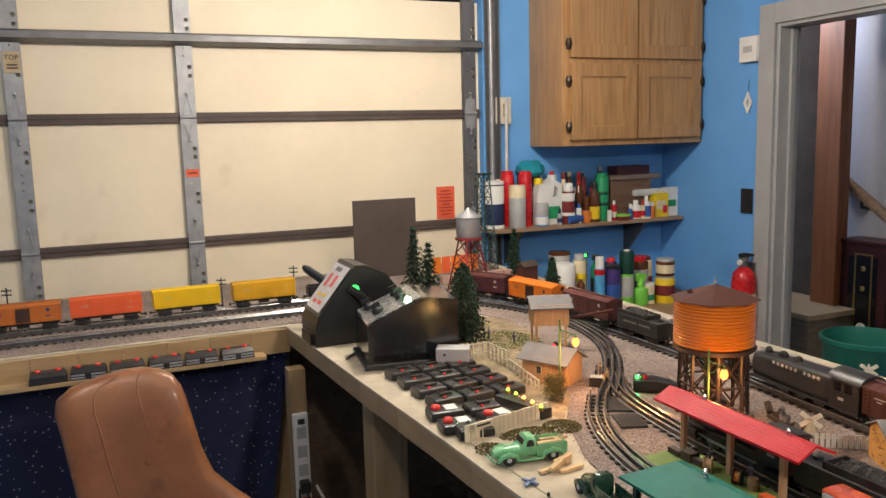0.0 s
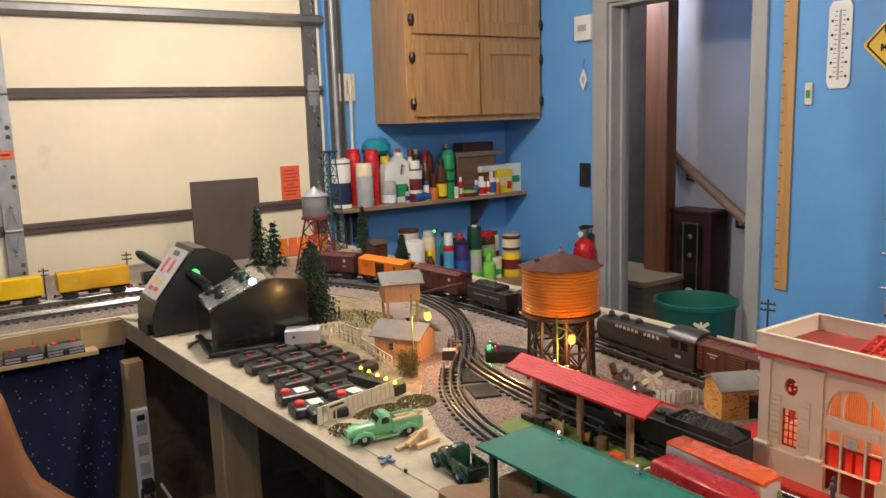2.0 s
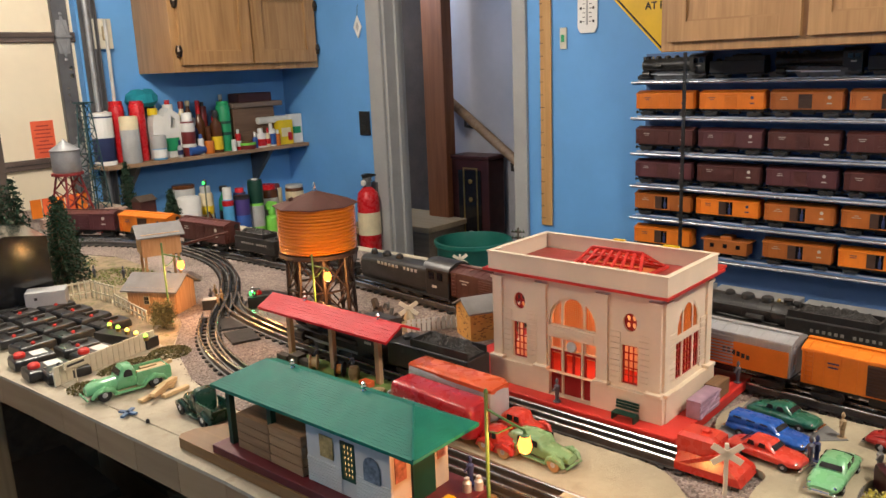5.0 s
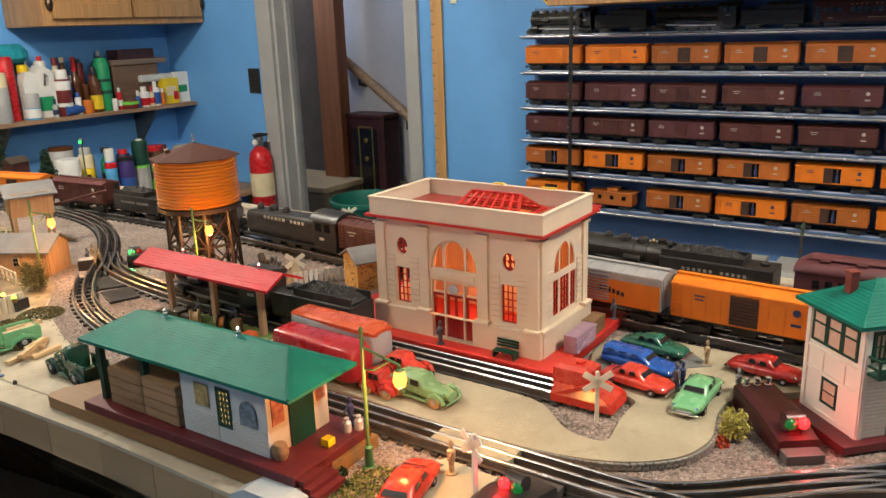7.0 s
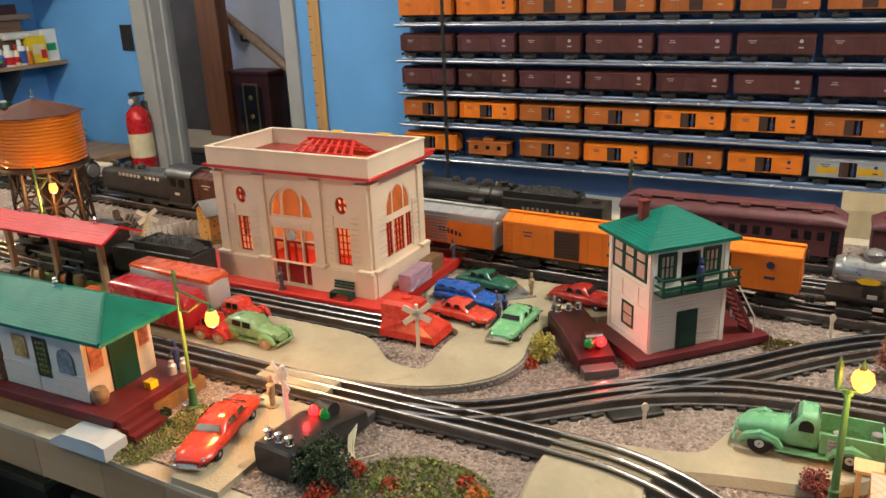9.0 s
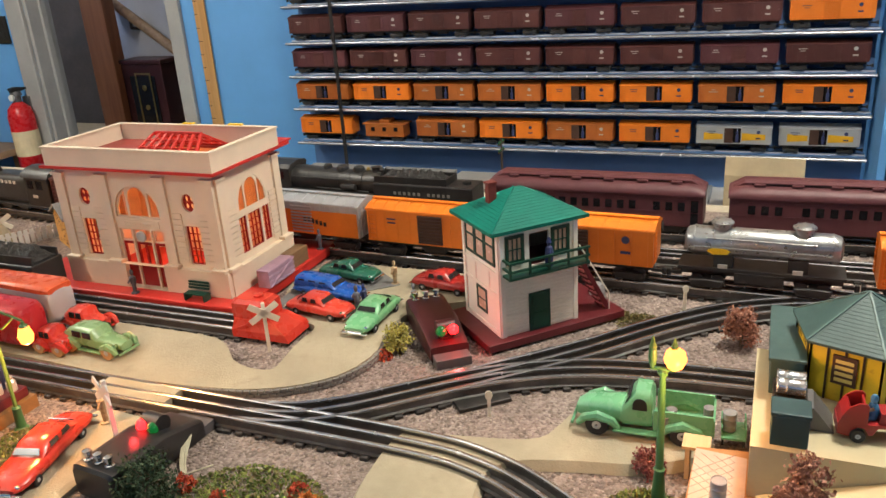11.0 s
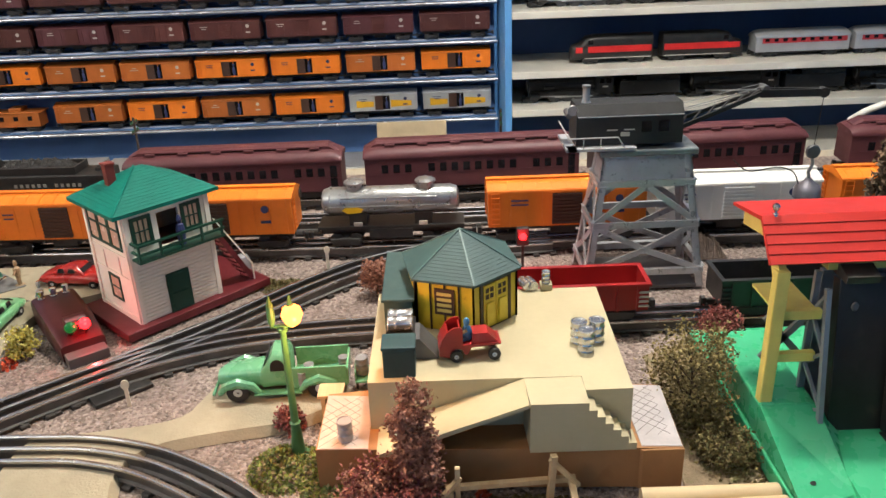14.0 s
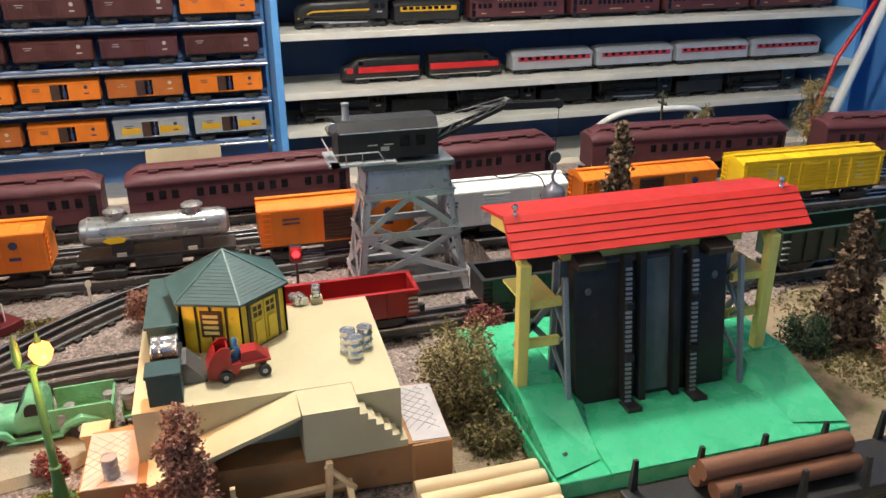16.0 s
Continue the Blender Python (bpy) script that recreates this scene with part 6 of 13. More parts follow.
for o in (o1, o2):
    grid(front, o - 0.0125, 0.040, o + 0.0125, 0.098, 3, 5, inx, RED)
    w = part("window", panel(B(), disc(o, 0.132, 0.0105, 0.0135), [disc(o + a, 0.132 + b, 0.0032, 0.0042, 8) for a in (-0.0042, 0.0042) for b in (-0.0052, 0.0052)], 0.002, inx), RED, front)
for a in (-0.028, 0.0285):
    grid(right, sctr + a - 0.0085, 0.044, sctr + a + 0.0085, 0.098, 2, 5, iny, RED)
grid(right, sctr - 0.015, 0.044, sctr + 0.015, 0.098, 3, 5, iny, RED)


def arch_window(parent, c, v0, v1, r, to):
    ln = panel(B(), arch(c - r, v0, c + r, v1), [arch(c - r * 0.42, v0 + 0.002, c + r * 0.42, v1 - 0.003, 8), [(c - r * 0.95, v0 + 0.002), (c - r * 0.52, v0 + 0.002), (c - r * 0.52, v1 - r * 0.22), (c - r * 0.75, v1 - r * 0.45), (c - r * 0.93, v1 - r * 0.85)], [(c + r * 0.52, v0 + 0.002), (c + r * 0.95, v0 + 0.002), (c + r * 0.93, v1 - r * 0.85), (c + r * 0.75, v1 - r * 0.45), (c + r * 0.52, v1 - r * 0.22)]], 0.003, to)
    w = part("arch_window", ln, STONE, parent)
    wires = B()
    for k in range(26):
        u = c - r * 0.97 + k * r * 1.94 / 25
        top = v1 - r + math.sqrt(max(0, r * r - (u - c) ** 2))
        prism(wires, rect(u - 0.0003, v0, u + 0.0003, top - 0.001), 0.0006, to @ at(0, 0, 0.0012))
    for k in range(16):
        v = v0 + 0.002 + k * 0.0029
        hh = r if v < v1 - r else math.sqrt(max(0, r * r - (v - v1 + r) ** 2))
        prism(wires, rect(c - hh + 0.001, v - 0.0003, c + hh - 0.001, v + 0.0003), 0.0006, to @ at(0, 0, 0.0012))
    part("wire_mesh", wires, ORANGE, w, "orange wire lattice")
    return w


arch_window(front, ctr, 0.104, 0.152, 0.040, inx)
arch_window(right, sctr, 0.106, 0.152, 0.034, iny)
for a, n in ((-0.02925, 1), (0.0, 2), (0.02925, 1)):
    hw = 0.0107 if n == 1 else 0.0155
    d = part("door", panel(B(), rect(ctr + a - hw, -0.003, ctr + a + hw, 0.066), [rect(ctr + a - hw + 0.003 + i * (2 * hw - 0.003) / n, 0.03, ctr + a - hw + (i + 1) * (2 * hw - 0.003) / n, 0.062) for i in range(n)], 0.003, inx), RED, front)
    part("transom", panel(B(), rect(ctr + a - hw, 0.066, ctr + a + hw, 0.0865), [rect(ctr + a - hw + 0.002, 0.0685, ctr + a + hw - 0.002, 0.0845)], 0.003, inx), STONE, front)
part("clock", lathe(B(), [(0.0085, 0), (0.0085, 0.002), (0.007, 0.003)], 20), mat("clock_face", (0.45, 0.5, 0.5), 0.4), front, "round pale clock face", m=pose(SX0 - 0.0005, ctr, 0.0765, 0, -90, 0))
part("sign_band", box(B(), SX0 - 0.0015, ctr - 0.036, 0.0905, SX0, ctr + 0.036, 0.1005), STONE, front)
sl = B()
for k in range(12):
    if k != 6:
        box(sl, SX0 - 0.0022, ctr - 0.027 + k * 0.0047, 0.093, SX0 - 0.0014, ctr - 0.024 + k * 0.0047, 0.098)
part("lettering", sl, STONE, front)
bench = thing("bench", -0.008, 0.055, -0.004, 0, "small dark green slatted park bench", "bench")
for k in range(3):
    part("slat", box(B(), -0.008 + k * 0.0045, -0.0175, 0.0095, -0.0045 + k * 0.0045, 0.0175, 0.011), DKGREEN, bench)
    part("slat", box(B(), 0.005 + k * 0.0008, -0.0175, 0.0135 + k * 0.0042, 0.0062 + k * 0.0008, 0.0175, 0.0165 + k * 0.0042), DKGREEN, bench)
for s in (-0.0165, 0.0165):
    part("side_frame", box(B(), -0.008, s - 0.001, 0, 0.007, s + 0.001, 0.0095), DKGREEN, bench)
figure(-0.012, 0.165, -0.004, 0.036, FIGURE, "grey painted figurine with raised arms on the platform")
cr = thing("crate", 0.085, -0.016, -0.004, 0, "lilac slatted toy crate beside the station", "crate")
LILAC = mat("lilac_paint", (0.38, 0.25, 0.33), 0.6, 0, 0.15, 60)
part("box", box(B(), -0.035, -0.012, 0, 0.03, 0.008, 0.026), LILAC, cr)
for k in range(4):
    part("slat", box(B(), -0.036, -0.0132, 0.001 + k * 0.0066, 0.031, -0.012, 0.0055 + k * 0.0066), LILAC, cr)
part("brace", bar(B(), (-0.035, -0.0138, 0.002), (0.03, -0.0138, 0.025), 0.001, 0.003, (0, 1, 0)), LILAC, cr)
solid("wooden_crate", bx(0.145, -0.012, 0.008, 0.045, 0.02, 0.024, 0.001), wood("crate_wood", (0.16, 0.09, 0.045), (0.24, 0.14, 0.07), "x", 30), "brown wooden toy crate", "crate")
figure(0.21, -0.018, -0.004, 0.034, FIGURE, "dark painted figurine behind the station")
point_lamp("station_light", 0.09, ctr, 0.09, 0.34, (1.0, 0.32, 0.10), 0.012)

# freight station
F = thing("freight_station", 0, 0, 0, 0, "grey toy freight station with green hipped roof", "building")
F.matrix_basis = at(-0.33, 0.29, 0) @ pose(0, 0, 0, 0, 0, 1.29) @ at(0.33, -0.29, 0)
part("platform", box(B(), -0.412, 0.083, G + 0.012, -0.280, 0.452, 0.004, bev=0.0015), MAR, F, "dark maroon platform deck")
part("plinth", prism(B(), [(-0.4138, 0.077), (-0.276, 0.077), (-0.276, 0.50), (-0.345, 0.515), (-0.385, 0.538), (-0.405, 0.540), (-0.4138, 0.532)], 0.0158, at(0, 0, G - 0.004)), wood("hardboard", (0.17, 0.088, 0.03), (0.25, 0.13, 0.045), "y", 12), F, "raw brown hardboard plinth")
FX0, FX1, FY0, FY1, FZ0, FZ1 = -0.395, -0.297, 0.133, 0.272, 0.004, 0.086
wl = part("front_wall", panel(B(), rect(FY0, FZ0, FY1, FZ1), [rect(0.191, 0.027, 0.2095, 0.070)], 0.003, at(FX0, 0, 0) @ MX), GREYWALL, F)
for k in range(9):
    part("clapboard", box(B(), FX0 - 0.001, FY0, FZ0 + 0.001 + k * 0.0036, FX0, 0.188, FZ0 + 0.0038 + k * 0.0036), GREYWALL, wl)
    part("clapboard", box(B(), FX0 - 0.001, 0.2125, FZ0 + 0.001 + k * 0.0036, FX0, FY1, FZ0 + 0.0038 + k * 0.0036), GREYWALL, wl)
grid(wl, 0.1885, 0.0245, 0.212, 0.0735, 3, 6, at(FX0 - 0.001, 0, 0) @ MX, DKGREEN, 0.0014, 0.0042, 0.003)
part("window_pane", box(B(), FX0 + 0.0034, 0.190, 0.0255, FX0 + 0.0038, 0.2105, 0.0725), LITPANE, F, "glowing window pane")
POSTER = [mat("poster_tan", (0.42, 0.30, 0.12), 0.6, 0, 0.5, 120), mat("poster_blue", (0.18, 0.22, 0.26), 0.6, 0, 0.5, 120), mat("poster_red", (0.50, 0.18, 0.12), 0.6, 0, 0.5, 120)]
part("poster", box(B(), FX0 - 0.0018, 0.224, 0.044, FX0 - 0.001, 0.247, 0.072), POSTER[0], wl)
part("poster", prism(B(), arch(0.148, 0.036, 0.174, 0.067, 8), 0.0008, at(FX0 - 0.0018, 0, 0) @ MX), POSTER[1], wl)
ew = part("end_wall", panel(B(), rect(FX0 + 0.003, FZ0, FX1, FZ1), [], 0.003, at(0, FY0 + 0.003, 0) @ MY), mat("cream_end_wall", (0.55, 0.46, 0.34), 0.5, 0, 0.06, 20), F)
part("end_door", box(B(), -0.362, FY0 - 0.003, FZ0, -0.324, FY0 - 0.0002, 0.082), DKGREEN, F)
for k in range(4):
    part("transom_pane", box(B(), -0.3585 + k * 0.0084 + 0.002 * (k > 1), FY0 - 0.0038, 0.066, -0.3525 + k * 0.0084 + 0.002 * (k > 1), FY0 - 0.003, 0.076), LITPANE, ew, "glowing transom pane")
part("poster", box(B(), -0.388, FY0 - 0.001, 0.040, -0.370, FY0, 0.072), POSTER[2], ew)
part("poster", box(B(), -0.317, FY0 - 0.001, 0.040, -0.302, FY0, 0.070), POSTER[2], ew)
part("sign_board", box(B(), -0.324, FY0 - 0.004, 0.076, -0.290, FY0 - 0.001, 0.0855), CORAL, F, "orange sign board under the eave")
part("back_wall", box(B(), FX1 - 0.003, FY0 + 0.003, FZ0, FX1, FY1 - 0.003, FZ1), GREYWALL, F)
part("inner_wall", box(B(), FX0 + 0.003, FY1 - 0.003, FZ0, FX1, FY1, FZ1), GREYWALL, F)
for (x, y) in ((-0.390, 0.432), (-0.302, 0.432), (-0.302, 0.35), (-0.390, 0.345)):
    part("post", box(B(), x - 0.004, y - 0.004, FZ0, x + 0.004, y + 0.004, FZ1), DKGREEN, F)
RX0, RX1, RY0, RY1 = -0.4062, -0.2927, 0.0873, 0.4509
RZ = 0.1185
rf = part("roof", hip(RX0, RY0, RX1, RY1, 0.0893, RZ, 0.05, 0.004, "y", 0.0485, 0.051), SGREEN, F)
rc = (RX0 + RX1) / 2
shingles(rf, ((RX0, RY1, 0.0893), (RX0, RY0, 0.0893), (rc, RY0 + 0.0485, RZ), (rc, RY1 - 0.051, RZ)), 16, SGREEN, 0.0002)
shingles(rf, ((RX0, RY0, 0.0893), (RX1, RY0, 0.0893), (rc, RY0 + 0.0485, RZ), (rc, RY0 + 0.0485, RZ)), 14, SGREEN, 0.00025)
part("hip_rib", bar(B(), (RX0, RY0, 0.0908), (rc, RY0 + 0.0485, RZ + 0.0015), 0.0026, 0.002), SGREEN, rf)
for y in (0.215, 0.345):
    part("finial", lathe(B(), [(0.0035, 0), (0.0025, 0.002), (0.0035, 0.005), (0.002, 0.007), (0.003, 0.009), (0.001, 0.011)], 10, rc, y, RZ - 0.0005), CHROME, rf, "small chrome thumb nut")
st3 = B()
for k in range(3):
    box(st3, -0.408, 0.0829 - (k + 1) * 0.009, G, -0.362, 0.0829 - k * 0.009, G + 0.02 - k * 0.0065)
part("steps", st3, MAR, F)
CRW = [wood("old_crate", (0.20, 0.11, 0.05), (0.30, 0.18, 0.09), "y", 30), wood("pale_crate", (0.26, 0.15, 0.07), (0.38, 0.23, 0.12), "y", 30)]
for k, (y0, y1, h, m_) in enumerate(((0.346, 0.412, 0.050, 0), (0.280, 0.342, 0.053, 1))):
    c_ = thing("crate", 0, 0, 0, 0, "stacked slatted wooden toy crates on the deck", "crate", "platform crates")
    part("box", box(B(), -0.396, y0, 0.004, -0.336, y1, 0.004 + h), CRW[k], c_)
    for j in range(4):
        z = 0.005 + j * h / 4
        part("slat", box(B(), -0.3978, y0 - 0.001, z, -0.396, y1 + 0.001, z + h / 4 - 0.002), CRW[m_], c_)
        part("slat", box(B(), -0.3978, y0 - 0.0018, z, -0.334, y0, z + h / 4 - 0.002), CRW[m_], c_)
solid("barrel", lathe(B(), [(0.007, 0), (0.0092, 0.006), (0.0092, 0.012), (0.007, 0.018)], 12, -0.384, 0.123, 0.004), CRW[0], "brown wooden toy barrel on the deck", "barrel", smooth=True)
solid("yellow_box", bx(-0.335, 0.098, 0.0085, 0.012, 0.012, 0.009, 0.001), YELLOW, "small bright yellow box on the deck", "box")
figure(-0.285, 0.107, 0.004, 0.036, LETTER_BLUE, "dark blue figurine beside milk cans")
for dx, dy in ((0.0, 0.0), (0.012, -0.008)):
    solid("milk_can", lathe(B(), [(0.0055, 0), (0.0055, 0.011), (0.003, 0.014), (0.0035, 0.017), (0.001, 0.018)], 10, -0.300 + dx, 0.100 + dy, 0.004), SILVER, "small grey milk can on the deck", "milk can", "milk cans", smooth=True)
point_lamp("freight_station_light", -0.335, 0.21, 0.05, 0.05, (1.0, 0.6, 0.25), 0.006)

# switch tower
TPANE = mat("pale_tower_pane", (0.55, 0.40, 0.30), 0.25, 0, 0.1, 40)
TW = thing("switch_tower", 0.0725, -0.397, G, -43.7, "white toy switch tower with green hipped roof", "building")
part("base", box(B(), -0.078, -0.061, 0, 0.118, 0.058, 0.010, bev=0.001), MAR, TW, "dark maroon base plate")
tx, ty, tz = 0.054, 0.0485, 0.146
fh = [rect(-0.043, 0.107, -0.0235, 0.137), rect(0.0195, 0.108, 0.040, 0.137), rect(-0.013, 0.096, 0.014, 0.137)]
fw = part("front_wall", panel(B(), rect(-tx, 0.010, tx, tz), fh, 0.003, at(0, -ty + 0.003, 0) @ MY), OFFWHITE, TW)
for k in range(18):
    z = 0.012 + k * 0.0046
    for u0, u1 in ((-tx + 0.006, tx - 0.006),) if z > 0.0605 else ((-tx + 0.006, -0.0165), (0.0145, tx - 0.006)):
        part("clapboard", box(B(), u0, -ty - 0.0009, z, u1, -ty, z + 0.0037), OFFWHITE, fw)
for u0, u1 in ((-tx, -tx + 0.006), (tx - 0.006, tx)):
    part("corner_board", box(B(), u0, -ty - 0.0018, 0.010, u1, -ty, tz), OFFWHITE, fw)
lw = part("side_wall", panel(B(), rect(-ty + 0.003, 0.010, ty, tz), [rect(-0.0365, 0.103, 0.036, 0.136), rect(-0.010, 0.031, 0.0125, 0.058)], 0.003, at(-tx, 0, 0) @ MX), OFFWHITE, TW)
for z0, z1, v0, v1 in ((0.090, 0.0935, -ty, ty), (0.063, 0.066, -ty, ty), (0.010, 0.016, -ty, ty)):
    part("rail_board", box(B(), -tx - 0.0014, v0 + 0.003, z0, -tx, v1, z1), OFFWHITE, lw)
for v in (-0.020, 0.017):
    part("stile_board", box(B(), -tx - 0.0012, v - 0.0022, 0.066, -tx, v + 0.0022, 0.090), OFFWHITE, lw)
for v0, v1 in ((-ty, -ty + 0.006), (ty - 0.006, ty)):
    part("corner_board", box(B(), -tx - 0.0018, v0, 0.010, -tx, v1, tz), OFFWHITE, lw)
part("side_wall", box(B(), tx - 0.003, -ty + 0.003, 0.010, tx, ty, tz), OFFWHITE, TW)
part("back_wall", box(B(), -tx + 0.003, ty - 0.003, 0.010, tx - 0.003, ty, tz), OFFWHITE, TW)
for k in range(3):
    a = -0.039 + k * 0.0259
    grid(lw, a, 0.100, a + 0.0257, 0.139, 1, 1, at(-tx - 0.002, 0, 0) @ MX, DKGREEN, 0.0012, 0.0032, 0.003, pane=TPANE)
    part("meeting_bar", box(B(), -tx - 0.0024, a + 0.002, 0.1235, -tx - 0.001, a + 0.0237, 0.1255), DKGREEN, lw)
grid(lw, -0.0125, 0.028, 0.015, 0.0605, 1, 2, at(-tx - 0.001, 0, 0) @ MX, DKGREEN, 0.0012, 0.003, 0.003, pane=TPANE)
grid(fw, -0.0457, 0.104, -0.0205, 0.1395, 3, 2, at(0, -ty + 0.001, 0) @ MY, DKGREEN, 0.0012, 0.0042, 0.003, pane=TPANE)
grid(fw, 0.017, 0.105, 0.0425, 0.1395, 3, 2, at(0, -ty + 0.001, 0) @ MY, DKGREEN, 0.0012, 0.0042, 0.003, pane=TPANE)
part("floor", box(B(), -tx + 0.003, -ty + 0.003, 0.092, tx - 0.003, ty - 0.003, 0.095), MAR, TW)
part("inner_wall", box(B(), -tx + 0.004, 0.010, 0.095, tx - 0.004, 0.013, 0.145), mat("paper_pane", (0.50, 0.34, 0.22), 0.7), TW, "tan card wall inside the cabin")
part("door", box(B(), -0.016, -ty - 0.0022, 0.010, 0.0135, -ty - 0.0009, 0.0605), DKGREEN, TW)
for z0, z1 in ((0.013, 0.034), (0.037, 0.058)):
    part("door_panel", box(B(), -0.012, -ty - 0.0030, z0, 0.0095, -ty - 0.0022, z1, bev=0.0004), DKGREEN, TW)
bal = part("balcony", box(B(), -tx + 0.003, -ty - 0.020, 0.0905, tx + 0.006, -ty - 0.0019, 0.0935), DKGREEN, TW)
for k in range(5):
    x = -tx + 0.0045 + k * 0.0265
    part("baluster", box(B(), x - 0.0012, -ty - 0.020, 0.0935, x + 0.0012, -ty - 0.0176, 0.112), DKGREEN, bal)
for z in (0.100, 0.1105):
    part("handrail", box(B(), -tx + 0.003, -ty - 0.0203, z, tx + 0.006, -ty - 0.0174, z + 0.0026), DKGREEN, bal)
    part("handrail", box(B(), -tx + 0.003, -ty - 0.0174, z, -tx + 0.0055, -ty - 0.0019, z + 0.0026), DKGREEN, bal)
tr = part("roof", hip(-0.066, -0.0545, 0.068, 0.0605, 0.148, 0.181, 0.062, 0.004, "x"), SGREEN, TW)
shingles(tr, ((-0.066, -0.0545, 0.148), (0.068, -0.0545, 0.148), (0.006, 0.003, 0.181), (-0.004, 0.003, 0.181)), 14, SGREEN)
shingles(tr, ((-0.066, 0.0605, 0.148), (-0.066, -0.0545, 0.148), (-0.004, 0.003, 0.181), (-0.004, 0.003, 0.181)), 14, SGREEN)
part("hip_rib", bar(B(), (-0.066, -0.0545, 0.1485), (-0.004, 0.003, 0.1818), 0.0022, 0.0016), SGREEN, tr)
ch_ = part("chimney", box(B(), -0.036, 0.006, 0.160, -0.0255, 0.0165, 0.190, bev=0.0008), mat("brick_red_plastic", (0.16, 0.03, 0.025), 0.5), tr)
part("cap", box(B(), -0.037, 0.005, 0.188, -0.0245, 0.0175, 0.1905), bpy.data.materials["brick_red_plastic"], ch_)
for y in (-ty + 0.002, -ty + 0.022):
    part("stringer", bar(B(), (tx + 0.048, y, 0.011), (tx + 0.004, y, 0.092), 0.0015, 0.006), MAR, TW)
for k in range(9):
    part("stair_tread", box(B(), tx + 0.047 - k * 0.0049 - 0.006, -ty + 0.002, 0.013 + k * 0.0088, tx + 0.047 - k * 0.0049, -ty + 0.022, 0.0152 + k * 0.0088), MAR, TW)
part("stair_rail", bar(B(), (tx + 0.049, -ty + 0.001, 0.032), (tx + 0.004, -ty + 0.001, 0.108), 0.0016), OFFWHITE, TW)
part("rail_post", bar(B(), (tx + 0.049, -ty + 0.001, 0.010), (tx + 0.049, -ty + 0.001, 0.033), 0.0016), OFFWHITE, TW)
part("figure", lathe(B(), [(0.0045, 0.0935), (0.0055, 0.112), (0.0042, 0.118), (0.0014, 0.120), (0.0034, 0.124), (0.0012, 0.130)], 10, 0.010, -ty - 0.007), LETTER_BLUE, TW)
solid("drum", lathe(B(), [(0.011, 0), (0.011, 0.018), (0.008, 0.024), (0.002, 0.026)], 14, 0.158, -0.478, G), GALV, "grey domed metal drum beside the tower", "drum", smooth=True)

# cream loading platform and hexagonal yellow station
PLT = thing("loading_platform", 0, 0, 0, 0, "cream plastic loading platform with ramp and steps", "platform")
PZ = 0.066
PB = 0.0195      # top of the paper-covered base
part("block", prism(B(), [(-0.2605, -0.683), (-0.0965, -0.683), (-0.0985, -0.904), (-0.2825, -0.8995), (-0.2828, -0.8612), (-0.262, -0.8612)], PZ - PB, at(0, 0, PB)), CREAMP, PLT)
part("front_block", prism(B(), [(-0.3008, -0.861), (-0.3003, -0.8146), (-0.262, -0.8133), (-0.262, -0.861)], PZ - PB - 0.0003, at(0, 0, PB)), CREAMP, PLT)
part("ramp", prism(B(), [(-0.8135, PZ - 0.0003), (-0.8135, PZ - 0.0035), (-0.7000, PB + 0.0012), (-0.690, PB + 0.0012), (-0.690, PB + 0.003)], 0.0382, at(-0.3004, 0, 0) @ MX), CREAMP, PLT)
sp_ = [(-0.861, PB), (-0.861, PZ - 0.0076)]
for k in range(6):
    sp_ += [(-0.861 - (k + 1) * 0.0066, PZ - 0.0076 - k * 0.0065), (-0.861 - (k + 1) * 0.0066, max(PB, PZ - 0.0076 - (k + 1) * 0.0065))]
sp_ += [(-0.861 - 6 * 0.0066, PB)] if sp_[-1][1] > PB else []
part("steps", prism(B(), sp_, 0.0179, at(-0.3008, 0, 0) @ MX), CREAMP, PLT)
WRAP = mat("kraft_paper_wrap", (0.34, 0.165, 0.06), 0.72, 0, 0.10, 14, 0.25, 60, dirt=(0.27, 0.12, 0.04), dirt_at=0.6)
KB = [(-0.2862, -0.6385), (-0.205, -0.640), (-0.200, -0.684), (-0.098, -0.685), (-0.100, -0.902), (-0.205, -0.904), (-0.210, -0.943), (-0.3010, -0.9385)]
wrap = prism(B(), KB, PB - G, at(0, 0, G))
part("wooden_base", wrap, WRAP, PLT, "low base wrapped in creased brown paper")
part("paper_flap", prism(B(), [(-0.3012, -0.9392), (-0.3012, -0.906), (-0.2995, -0.9035), (-0.2985, -0.9392)], PB - G - 0.0005, at(-0.0012, 0, G)), WRAP, PLT, "overlapping brown paper fold")
